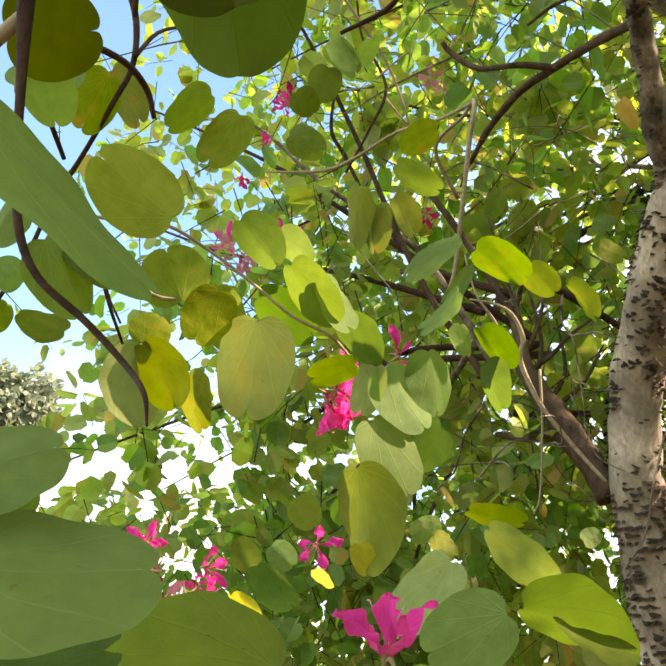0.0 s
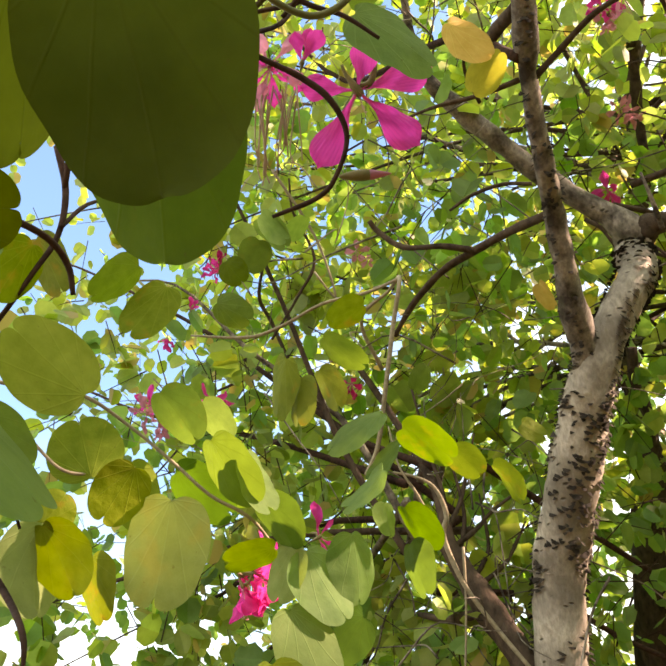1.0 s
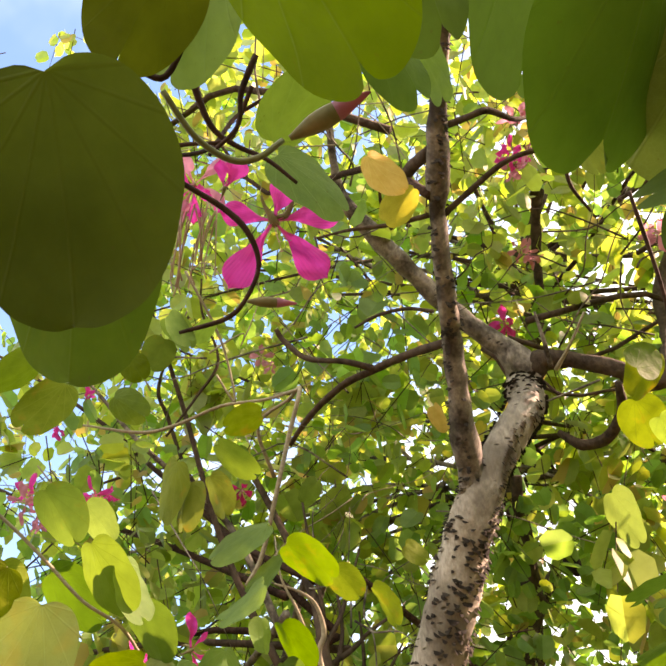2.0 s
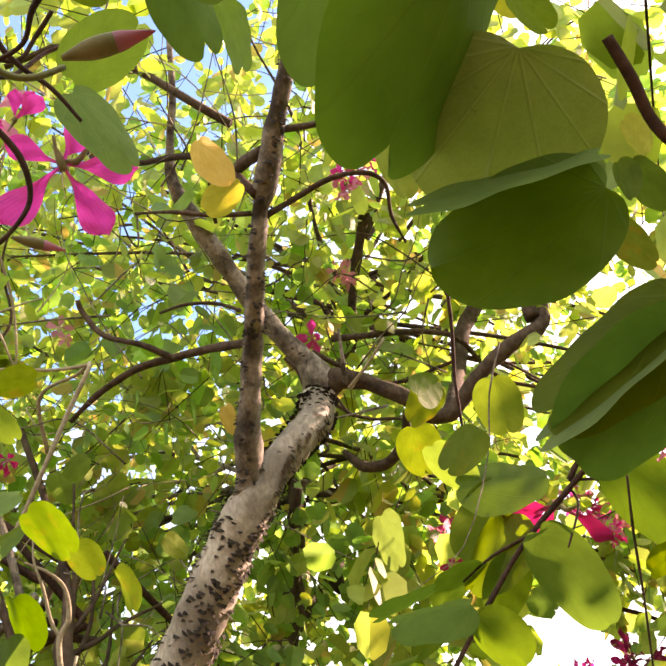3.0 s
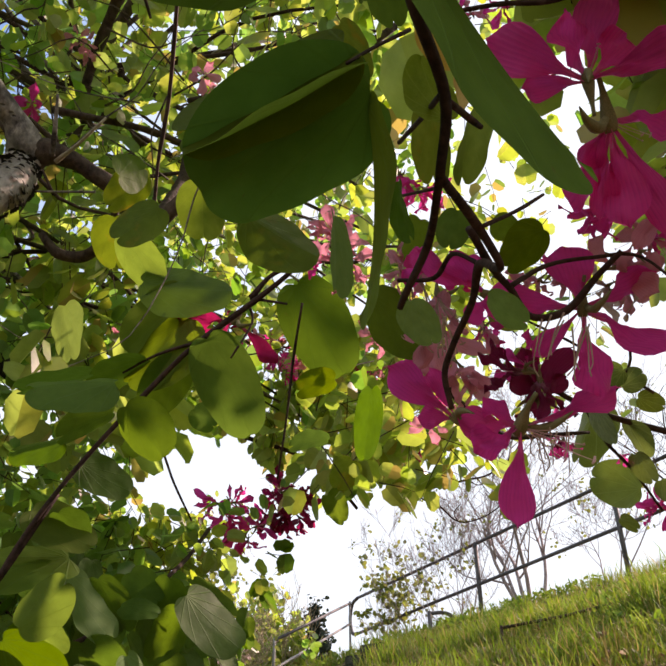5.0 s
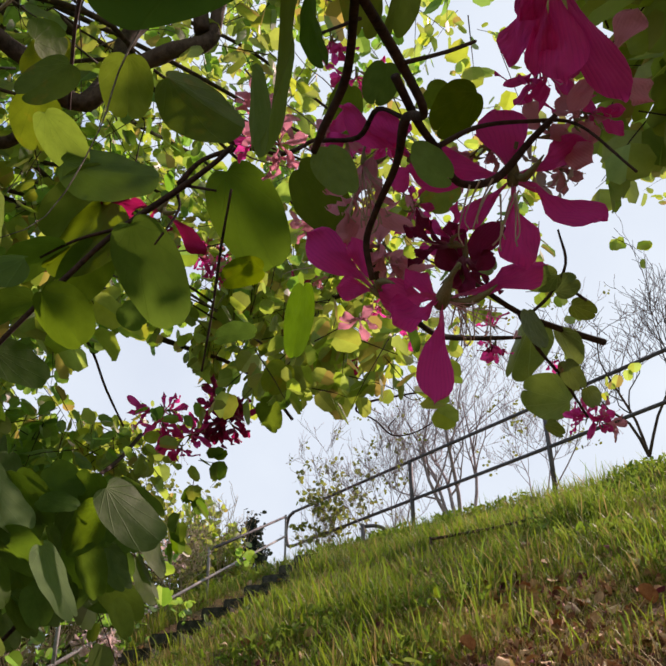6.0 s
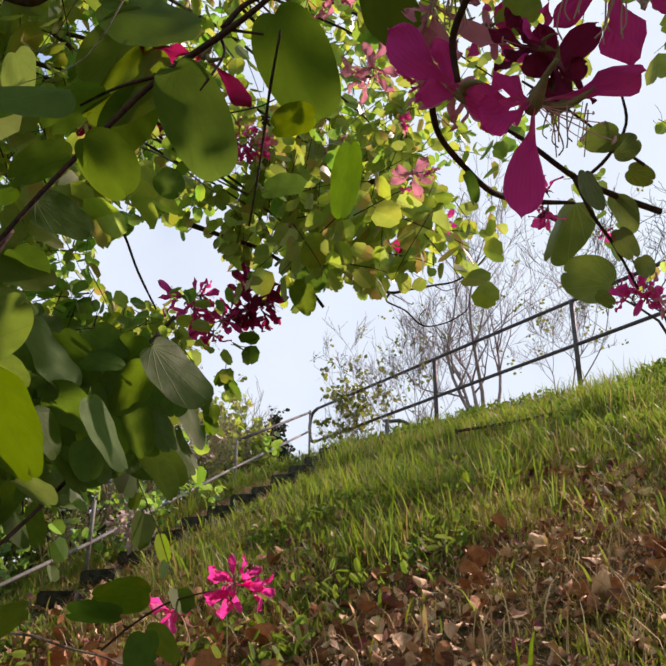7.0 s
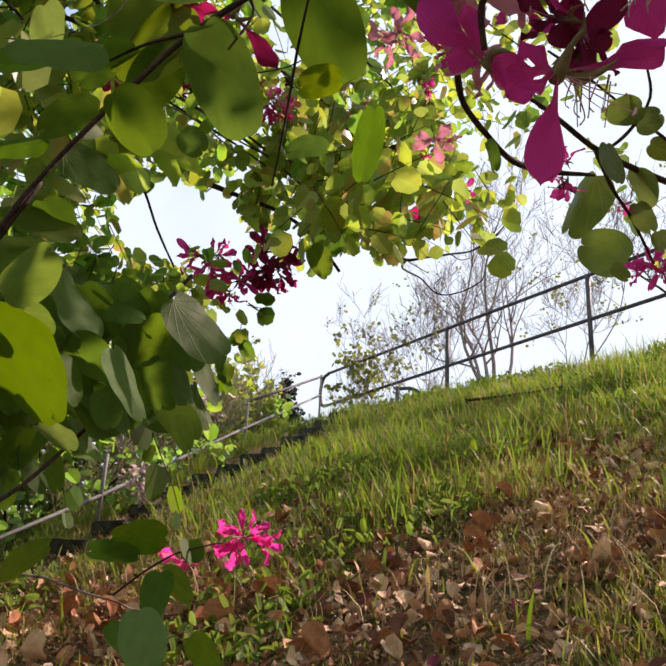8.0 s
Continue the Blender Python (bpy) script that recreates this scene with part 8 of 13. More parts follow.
crown.sprays((-0.502, 3.436, 4.594), (0.43, 0.43, 0.43), 6, 0.066, 0.5)
shade.sprays((0.067, 2.427, 3.786), (0.30, 0.30, 0.30), 6, 0.066, 0.5)
crown.sprays((0.017, 2.878, 4.164), (0.35, 0.35, 0.35), 6, 0.066, 0.5)
crown.sprays((-0.114, 4.075, 5.166), (0.51, 0.51, 0.51), 6, 0.066, 0.5)
crown.sprays((0.365, 2.469, 3.829), (0.30, 0.30, 0.30), 11, 0.066, 0.5)
crown.sprays((0.374, 2.863, 4.160), (0.35, 0.35, 0.35), 11, 0.066, 0.5)
crown.sprays((0.395, 3.840, 4.981), (0.48, 0.48, 0.48), 11, 0.066, 0.5)
crown.sprays((0.636, 2.356, 3.721), (0.29, 0.30, 0.29), 11, 0.066, 0.5)
crown.sprays((0.778, 3.328, 4.533), (0.41, 0.41, 0.41), 11, 0.066, 0.5)
crown.sprays((0.857, 3.865, 4.980), (0.48, 0.48, 0.48), 11, 0.066, 0.5)
crown.sprays((0.971, 2.624, 3.985), (0.33, 0.33, 0.33), 8, 0.066, 0.5)
crown.sprays((1.077, 3.025, 4.327), (0.38, 0.38, 0.38), 8, 0.066, 0.5)
crown.sprays((1.340, 4.012, 5.167), (0.51, 0.51, 0.51), 8, 0.066, 0.5)
crown.sprays((1.082, 2.028, 3.506), (0.26, 0.30, 0.26), 6, 0.066, 0.5)
crown.sprays((1.548, 3.164, 4.489), (0.41, 0.41, 0.41), 6, 0.066, 0.5)
shade.sprays((1.603, 3.298, 4.605), (0.43, 0.43, 0.43), 6, 0.066, 0.5)
crown.sprays((-1.369, 3.683, 4.259), (0.45, 0.45, 0.45), 2, 0.066, 0.5)
crown.sprays((-0.414, 2.252, 3.305), (0.26, 0.30, 0.26), 4, 0.066, 0.5)
shade.sprays((-0.863, 3.538, 4.175), (0.42, 0.42, 0.42), 4, 0.066, 0.5)
shade.sprays((-0.156, 2.257, 3.274), (0.25, 0.30, 0.25), 6, 0.066, 0.5)
crown.sprays((-0.322, 2.999, 3.764), (0.34, 0.34, 0.34), 6, 0.066, 0.5)
shade.sprays((-0.633, 4.383, 4.678), (0.51, 0.51, 0.51), 6, 0.066, 0.5)
crown.sprays((0.059, 2.385, 3.403), (0.27, 0.30, 0.27), 8, 0.066, 0.5)
shade.sprays((-0.088, 3.654, 4.267), (0.42, 0.42, 0.42), 8, 0.066, 0.5)
shade.sprays((-0.149, 4.182, 4.626), (0.49, 0.49, 0.49), 8, 0.066, 0.5)
crown.sprays((0.389, 2.590, 3.506), (0.29, 0.30, 0.29), 11, 0.066, 0.5)
crown.sprays((0.406, 3.117, 3.857), (0.35, 0.35, 0.35), 11, 0.066, 0.5)
crown.sprays((0.427, 3.825, 4.328), (0.44, 0.44, 0.44), 11, 0.066, 0.5)
shade.sprays((0.621, 2.633, 3.538), (0.30, 0.30, 0.30), 11, 0.066, 0.5)
shade.sprays((0.673, 3.060, 3.822), (0.35, 0.35, 0.35), 11, 0.066, 0.5)
shade.sprays((0.806, 4.129, 4.535), (0.48, 0.48, 0.48), 11, 0.066, 0.5)
crown.sprays((0.978, 2.911, 3.743), (0.34, 0.34, 0.34), 11, 0.066, 0.5)
crown.sprays((1.048, 3.204, 3.941), (0.37, 0.37, 0.37), 11, 0.066, 0.5)
shade.sprays((1.319, 4.329, 4.699), (0.51, 0.51, 0.51), 11, 0.066, 0.5)
shade.sprays((1.092, 2.176, 3.269), (0.26, 0.30, 0.26), 11, 0.066, 0.5)
shade.sprays((1.360, 2.871, 3.745), (0.34, 0.34, 0.34), 11, 0.066, 0.5)
shade.sprays((1.702, 3.758, 4.352), (0.46, 0.46, 0.46), 11, 0.066, 0.5)
shade.sprays((-0.835, 2.798, 3.270), (0.32, 0.32, 0.32), 1, 0.066, 0.5)
crown.sprays((-0.438, 2.513, 3.132), (0.28, 0.30, 0.28), 4, 0.066, 0.5)
shade.sprays((-0.255, 2.941, 3.348), (0.32, 0.32, 0.32), 6, 0.066, 0.5)
crown.sprays((-0.453, 3.905, 3.853), (0.43, 0.43, 0.43), 6, 0.066, 0.5)
crown.sprays((-0.494, 4.103, 3.957), (0.45, 0.45, 0.45), 6, 0.066, 0.5)
crown.sprays((0.092, 2.708, 3.292), (0.29, 0.30, 0.29), 8, 0.066, 0.5)
shade.sprays((-0.000, 3.760, 3.871), (0.41, 0.41, 0.41), 8, 0.066, 0.5)
shade.sprays((-0.021, 3.999, 4.002), (0.44, 0.44, 0.44), 8, 0.066, 0.5)
crown.sprays((0.374, 2.789, 3.308), (0.30, 0.30, 0.30), 11, 0.066, 0.5)
crown.sprays((0.386, 3.315, 3.592), (0.36, 0.36, 0.36), 11, 0.066, 0.5)
shade.sprays((0.406, 4.210, 4.075), (0.46, 0.46, 0.46), 11, 0.066, 0.5)
shade.sprays((0.699, 3.020, 3.462), (0.33, 0.33, 0.33), 11, 0.066, 0.5)
crown.sprays((0.776, 3.593, 3.777), (0.39, 0.39, 0.39), 11, 0.066, 0.5)
crown.sprays((0.910, 4.588, 4.325), (0.51, 0.51, 0.51), 11, 0.066, 0.5)
crown.sprays((0.903, 2.578, 3.243), (0.28, 0.30, 0.28), 11, 0.066, 0.5)
crown.sprays((1.075, 3.285, 3.639), (0.36, 0.36, 0.36), 11, 0.066, 0.5)
crown.sprays((1.349, 4.412, 4.270), (0.50, 0.50, 0.50), 11, 0.066, 0.5)
shade.sprays((1.103, 2.505, 3.160), (0.28, 0.30, 0.28), 11, 0.066, 0.5)
shade.sprays((1.447, 3.528, 3.715), (0.40, 0.40, 0.40), 11, 0.066, 0.5)
shade.sprays((1.743, 4.409, 4.192), (0.50, 0.50, 0.50), 11, 0.066, 0.5)
crown.sprays((-1.041, 3.511, 3.253), (0.38, 0.38, 0.38), 2, 0.066, 0.5)
shade.sprays((-0.364, 2.384, 2.816), (0.25, 0.30, 0.25), 4, 0.066, 0.5)
crown.sprays((-0.106, 2.475, 2.842), (0.25, 0.30, 0.25), 6, 0.066, 0.5)
crown.sprays((-0.320, 3.653, 3.327), (0.38, 0.38, 0.38), 6, 0.066, 0.5)
crown.sprays((-0.508, 4.686, 3.752), (0.49, 0.49, 0.49), 6, 0.066, 0.5)
shade.sprays((0.136, 2.662, 2.927), (0.27, 0.30, 0.27), 8, 0.066, 0.5)
shade.sprays((0.052, 3.834, 3.413), (0.40, 0.40, 0.40), 8, 0.066, 0.5)
crown.sprays((0.006, 4.470, 3.677), (0.47, 0.47, 0.47), 8, 0.066, 0.5)
crown.sprays((0.374, 2.638, 2.920), (0.27, 0.30, 0.27), 11, 0.066, 0.5)
shade.sprays((0.402, 3.781, 3.396), (0.39, 0.39, 0.39), 11, 0.066, 0.5)
shade.sprays((0.419, 4.490, 3.691), (0.47, 0.47, 0.47), 11, 0.066, 0.5)
shade.sprays((0.636, 2.889, 3.097), (0.30, 0.30, 0.30), 11, 0.066, 0.5)
crown.sprays((0.754, 3.893, 3.542), (0.41, 0.41, 0.41), 11, 0.066, 0.5)
crown.sprays((0.861, 4.799, 3.943), (0.51, 0.51, 0.51), 11, 0.066, 0.5)
crown.sprays((0.811, 2.409, 2.895), (0.25, 0.30, 0.25), 11, 0.066, 0.5)
shade.sprays((1.006, 3.288, 3.288), (0.35, 0.35, 0.35), 11, 0.066, 0.5)
shade.sprays((1.323, 4.724, 3.930), (0.51, 0.51, 0.51), 11, 0.066, 0.5)
shade.sprays((1.049, 2.371, 2.857), (0.25, 0.30, 0.25), 11, 0.066, 0.5)
crown.sprays((1.523, 3.798, 3.482), (0.41, 0.41, 0.41), 11, 0.066, 0.5)
shade.sprays((1.572, 3.944, 3.546), (0.43, 0.43, 0.43), 11, 0.066, 0.5)
shade.sprays((-0.565, 2.571, 2.655), (0.27, 0.30, 0.27), 2, 0.066, 0.5)
crown.sprays((-0.963, 4.672, 3.297), (0.49, 0.49, 0.49), 2, 0.066, 0.5)
shade.sprays((-0.219, 3.040, 2.836), (0.31, 0.31, 0.31), 4, 0.066, 0.5)
shade.sprays((-0.397, 3.999, 3.152), (0.41, 0.41, 0.41), 4, 0.066, 0.5)
shade.sprays((0.113, 2.686, 2.680), (0.26, 0.30, 0.26), 6, 0.066, 0.5)
crown.sprays((-0.048, 4.709, 3.314), (0.48, 0.48, 0.48), 6, 0.066, 0.5)
crown.sprays((0.345, 2.672, 2.676), (0.26, 0.30, 0.26), 8, 0.066, 0.5)
crown.sprays((0.357, 3.639, 2.980), (0.36, 0.36, 0.36), 8, 0.066, 0.5)
shade.sprays((0.371, 4.858, 3.362), (0.49, 0.49, 0.49), 8, 0.066, 0.5)
shade.sprays((0.710, 3.306, 2.890), (0.33, 0.33, 0.33), 11, 0.066, 0.5)
shade.sprays((0.807, 4.079, 3.136), (0.41, 0.41, 0.41), 11, 0.066, 0.5)
crown.sprays((0.904, 4.852, 3.382), (0.49, 0.49, 0.49), 11, 0.066, 0.5)
crown.sprays((0.934, 3.052, 2.863), (0.31, 0.31, 0.31), 11, 0.066, 0.5)
crown.sprays((1.025, 3.478, 3.007), (0.36, 0.36, 0.36), 11, 0.066, 0.5)
crown.sprays((1.235, 4.459, 3.337), (0.46, 0.46, 0.46), 11, 0.066, 0.5)
shade.sprays((1.256, 3.093, 2.875), (0.32, 0.32, 0.32), 11, 0.066, 0.5)
crown.sprays((1.352, 3.392, 2.975), (0.35, 0.35, 0.35), 11, 0.066, 0.5)
crown.sprays((1.751, 4.635, 3.393), (0.49, 0.49, 0.49), 11, 0.066, 0.5)
shade.sprays((-1.249, 3.271, 2.761), (0.36, 0.36, 0.36), 2, 0.066, 0.5)
shade.sprays((-0.746, 2.874, 2.643), (0.30, 0.30, 0.30), 4, 0.066, 0.5)
shade.sprays((-0.982, 3.482, 2.814), (0.37, 0.37, 0.37), 4, 0.066, 0.5)
shade.sprays((-0.609, 3.424, 2.854), (0.35, 0.35, 0.35), 6, 0.066, 0.5)
shade.sprays((-0.921, 4.527, 3.184), (0.47, 0.47, 0.47), 6, 0.066, 0.5)
shade.sprays((-0.207, 3.199, 2.800), (0.32, 0.32, 0.32), 6, 0.066, 0.5)
shade.sprays((-0.235, 3.364, 2.850), (0.34, 0.34, 0.34), 6, 0.066, 0.5)
shade.sprays((-0.430, 4.500, 3.193), (0.46, 0.46, 0.46), 6, 0.066, 0.5)
shade.sprays((0.067, 3.101, 2.780), (0.31, 0.31, 0.31), 6, 0.066, 0.5)
shade.sprays((0.000, 3.894, 3.022), (0.39, 0.39, 0.39), 6, 0.066, 0.5)
crown.sprays((-0.031, 4.260, 3.134), (0.43, 0.43, 0.43), 6, 0.066, 0.5)
shade.sprays((0.386, 2.499, 2.601), (0.25, 0.30, 0.25), 8, 0.066, 0.5)
shade.sprays((0.417, 3.597, 2.940), (0.36, 0.36, 0.36), 8, 0.066, 0.5)
shade.sprays((0.439, 4.378, 3.180), (0.44, 0.44, 0.44), 8, 0.066, 0.5)
crown.sprays((0.602, 2.524, 2.592), (0.25, 0.30, 0.25), 8, 0.066, 0.5)
crown.sprays((0.775, 3.981, 3.030), (0.40, 0.40, 0.40), 8, 0.066, 0.5)
crown.sprays((0.871, 4.790, 3.273), (0.49, 0.49, 0.49), 8, 0.066, 0.5)
shade.sprays((0.916, 2.788, 2.723), (0.28, 0.30, 0.28), 8, 0.066, 0.5)
shade.sprays((1.044, 3.355, 2.905), (0.34, 0.34, 0.34), 8, 0.066, 0.5)
shade.sprays((1.214, 4.109, 3.147), (0.42, 0.42, 0.42), 8, 0.066, 0.5)
crown.sprays((-1.791, 4.514, 2.666), (0.49, 0.49, 0.49), 1, 0.066, 0.5)
shade.sprays((-0.618, 2.559, 2.339), (0.26, 0.30, 0.26), 4, 0.066, 0.5)
shade.sprays((-0.429, 2.746, 2.379), (0.27, 0.30, 0.27), 6, 0.066, 0.5)
shade.sprays((-0.648, 3.509, 2.526), (0.35, 0.35, 0.35), 6, 0.066, 0.5)
shade.sprays((-0.822, 4.117, 2.644), (0.42, 0.42, 0.42), 6, 0.066, 0.5)
shade.sprays((-0.077, 2.550, 2.353), (0.25, 0.30, 0.25), 8, 0.066, 0.5)
shade.sprays((-0.213, 3.385, 2.519), (0.33, 0.33, 0.33), 8, 0.066, 0.5)
crown.sprays((-0.383, 4.417, 2.724), (0.44, 0.44, 0.44), 8, 0.066, 0.5)
crown.sprays((0.125, 3.281, 2.484), (0.32, 0.32, 0.32), 8, 0.066, 0.5)
shade.sprays((0.109, 3.534, 2.533), (0.34, 0.34, 0.34), 8, 0.066, 0.5)
shade.sprays((0.053, 4.452, 2.711), (0.44, 0.44, 0.44), 8, 0.066, 0.5)
crown.sprays((0.403, 2.784, 2.410), (0.27, 0.30, 0.27), 11, 0.066, 0.5)
crown.sprays((0.423, 3.419, 2.538), (0.33, 0.33, 0.33), 11, 0.066, 0.5)
shade.sprays((0.463, 4.672, 2.792), (0.46, 0.46, 0.46), 11, 0.066, 0.5)
shade.sprays((0.665, 3.084, 2.502), (0.30, 0.30, 0.30), 11, 0.066, 0.5)
shade.sprays((0.705, 3.417, 2.573), (0.34, 0.34, 0.34), 11, 0.066, 0.5)
shade.sprays((0.835, 4.525, 2.809), (0.45, 0.45, 0.45), 11, 0.066, 0.5)
crown.sprays((0.903, 2.940, 2.469), (0.29, 0.30, 0.29), 11, 0.066, 0.5)
shade.sprays((0.991, 3.360, 2.559), (0.33, 0.33, 0.33), 11, 0.066, 0.5)
crown.sprays((1.222, 4.471, 2.795), (0.45, 0.45, 0.45), 11, 0.066, 0.5)
crown.sprays((-1.023, 2.997, 2.114), (0.32, 0.32, 0.32), 4, 0.066, 0.5)
shade.sprays((-1.748, 4.541, 2.244), (0.49, 0.49, 0.49), 4, 0.066, 0.5)
shade.sprays((-0.560, 2.631, 2.114), (0.26, 0.30, 0.26), 6, 0.066, 0.5)
shade.sprays((-0.952, 3.741, 2.220), (0.38, 0.38, 0.38), 6, 0.066, 0.5)
shade.sprays((-1.175, 4.374, 2.281), (0.45, 0.45, 0.45), 6, 0.066, 0.5)
crown.sprays((-0.466, 3.022, 2.160), (0.30, 0.30, 0.30), 8, 0.066, 0.5)
shade.sprays((-0.663, 3.746, 2.232), (0.37, 0.37, 0.37), 8, 0.066, 0.5)
crown.sprays((-0.952, 4.810, 2.337), (0.48, 0.48, 0.48), 8, 0.066, 0.5)
shade.sprays((-0.127, 2.803, 2.170), (0.27, 0.30, 0.27), 11, 0.066, 0.5)
shade.sprays((-0.338, 4.064, 2.310), (0.40, 0.40, 0.40), 11, 0.066, 0.5)
shade.sprays((-0.375, 4.286, 2.334), (0.42, 0.42, 0.42), 11, 0.066, 0.5)
shade.sprays((0.086, 3.332, 2.188), (0.32, 0.32, 0.32), 11, 0.066, 0.5)
shade.sprays((0.058, 3.717, 2.226), (0.36, 0.36, 0.36), 11, 0.066, 0.5)
shade.sprays((-0.042, 5.099, 2.362), (0.50, 0.50, 0.50), 11, 0.066, 0.5)
shade.sprays((0.363, 2.994, 2.166), (0.29, 0.30, 0.29), 11, 0.066, 0.5)
shade.sprays((0.372, 3.628, 2.231), (0.35, 0.35, 0.35), 11, 0.066, 0.5)
shade.sprays((0.395, 5.099, 2.381), (0.50, 0.50, 0.50), 11, 0.066, 0.5)
crown.sprays((0.643, 2.723, 2.175), (0.26, 0.30, 0.26), 11, 0.066, 0.5)
crown.sprays((0.740, 3.492, 2.265), (0.34, 0.34, 0.34), 11, 0.066, 0.5)
shade.sprays((0.885, 4.654, 2.401), (0.46, 0.46, 0.46), 11, 0.066, 0.5)
crown.sprays((0.927, 3.163, 2.263), (0.31, 0.31, 0.31), 11, 0.066, 0.5)
crown.sprays((1.027, 3.658, 2.326), (0.36, 0.36, 0.36), 11, 0.066, 0.5)
crown.sprays((1.212, 4.580, 2.445), (0.45, 0.45, 0.45), 11, 0.066, 0.5)
shade.sprays((-0.917, 2.113, 3.555), (0.29, 0.30, 0.29), 1, 0.066, 0.5)
crown.sprays((-1.132, 3.057, 4.309), (0.40, 0.40, 0.40), 2, 0.066, 0.5)
crown.sprays((-0.406, 2.234, 3.641), (0.28, 0.30, 0.28), 3, 0.066, 0.5)
shade.sprays((-0.736, 3.190, 4.447), (0.41, 0.41, 0.41), 3, 0.066, 0.5)
crown.sprays((-0.358, 3.047, 4.209), (0.38, 0.38, 0.38), 5, 0.066, 0.5)
crown.sprays((-0.529, 3.780, 4.797), (0.47, 0.47, 0.47), 5, 0.066, 0.5)
crown.sprays((0.049, 2.770, 4.072), (0.34, 0.34, 0.34), 5, 0.066, 0.5)
shade.sprays((0.010, 3.146, 4.386), (0.39, 0.39, 0.39), 5, 0.066, 0.5)
crown.sprays((-0.907, 2.177, 3.268), (0.27, 0.30, 0.27), 1, 0.066, 0.5)
crown.sprays((-1.094, 3.268, 3.932), (0.40, 0.40, 0.40), 4, 0.066, 0.5)
crown.sprays((-0.415, 2.376, 3.395), (0.28, 0.30, 0.28), 5, 0.066, 0.5)
crown.sprays((-0.772, 3.466, 4.135), (0.41, 0.41, 0.41), 5, 0.066, 0.5)
crown.sprays((-0.225, 2.594, 3.497), (0.30, 0.30, 0.30), 5, 0.066, 0.5)
crown.sprays((-0.411, 3.431, 4.051), (0.40, 0.40, 0.40), 5, 0.066, 0.5)
crown.sprays((-0.568, 4.142, 4.520), (0.49, 0.49, 0.49), 5, 0.066, 0.5)
shade.sprays((0.084, 2.912, 3.702), (0.33, 0.33, 0.33), 5, 0.066, 0.5)
shade.sprays((0.067, 3.116, 3.836), (0.36, 0.36, 0.36), 5, 0.066, 0.5)
crown.sprays((-0.010, 4.019, 4.431), (0.46, 0.46, 0.46), 5, 0.066, 0.5)
crown.sprays((-0.842, 2.206, 2.962), (0.26, 0.30, 0.26), 1, 0.066, 0.5)
crown.sprays((-0.861, 2.742, 3.298), (0.32, 0.32, 0.32), 4, 0.066, 0.5)
shade.sprays((-0.403, 2.354, 3.046), (0.26, 0.30, 0.26), 5, 0.066, 0.5)
shade.sprays((-0.980, 4.125, 3.983), (0.47, 0.47, 0.47), 5, 0.066, 0.5)
crown.sprays((-0.153, 2.649, 3.210), (0.29, 0.30, 0.29), 5, 0.066, 0.5)
shade.sprays((-0.320, 3.542, 3.686), (0.39, 0.39, 0.39), 5, 0.066, 0.5)
crown.sprays((-0.407, 4.002, 3.931), (0.44, 0.44, 0.44), 5, 0.066, 0.5)
crown.sprays((0.121, 2.570, 3.163), (0.27, 0.30, 0.27), 5, 0.066, 0.5)
crown.sprays((0.043, 3.533, 3.674), (0.38, 0.38, 0.38), 5, 0.066, 0.5)
crown.sprays((0.005, 4.001, 3.922), (0.44, 0.44, 0.44), 5, 0.066, 0.5)
shade.sprays((-0.814, 2.839, 2.959), (0.31, 0.31, 0.31), 2, 0.066, 0.5)
shade.sprays((-0.461, 2.639, 2.874), (0.28, 0.30, 0.28), 3, 0.066, 0.5)
shade.sprays((-0.936, 4.161, 3.484), (0.45, 0.45, 0.45), 3, 0.066, 0.5)
crown.sprays((-0.156, 2.757, 2.940), (0.29, 0.30, 0.29), 5, 0.066, 0.5)
shade.sprays((-0.435, 4.300, 3.568), (0.45, 0.45, 0.45), 5, 0.066, 0.5)
shade.sprays((0.068, 2.973, 3.032), (0.31, 0.31, 0.31), 5, 0.066, 0.5)
shade.sprays((-0.001, 3.756, 3.351), (0.39, 0.39, 0.39), 5, 0.066, 0.5)
crown.sprays((-0.073, 4.562, 3.681), (0.48, 0.48, 0.48), 5, 0.066, 0.5)
crown.sprays((1.710, 1.575, 4.897), (0.36, 0.36, 0.36), 5, 0.066, 0.5)
crown.sprays((1.817, 1.697, 5.161), (0.39, 0.39, 0.39), 5, 0.066, 0.5)
shade.sprays((1.608, 1.071, 4.237), (0.28, 0.30, 0.28), 5, 0.066, 0.5)
shade.sprays((2.019, 1.400, 5.108), (0.38, 0.38, 0.38), 5, 0.066, 0.5)
shade.sprays((2.098, 1.463, 5.277), (0.40, 0.40, 0.40), 5, 0.066, 0.5)
crown.sprays((2.017, 1.020, 4.672), (0.33, 0.33, 0.33), 5, 0.066, 0.5)
crown.sprays((2.557, 1.319, 5.667), (0.45, 0.45, 0.45), 5, 0.066, 0.5)
crown.sprays((2.056, 0.748, 4.482), (0.31, 0.31, 0.31), 1, 0.066, 0.5)
shade.sprays((1.589, 1.447, 4.147), (0.29, 0.30, 0.29), 5, 0.066, 0.5)
crown.sprays((1.993, 1.912, 4.986), (0.39, 0.39, 0.39), 5, 0.066, 0.5)
shade.sprays((1.709, 1.164, 4.082), (0.27, 0.30, 0.27), 5, 0.066, 0.5)
shade.sprays((2.180, 1.545, 4.941), (0.38, 0.38, 0.38), 5, 0.066, 0.5)
shade.sprays((2.370, 1.699, 5.287), (0.42, 0.42, 0.42), 5, 0.066, 0.5)
shade.sprays((2.283, 1.265, 4.719), (0.36, 0.36, 0.36), 5, 0.066, 0.5)
shade.sprays((2.631, 1.476, 5.274), (0.42, 0.42, 0.42), 5, 0.066, 0.5)
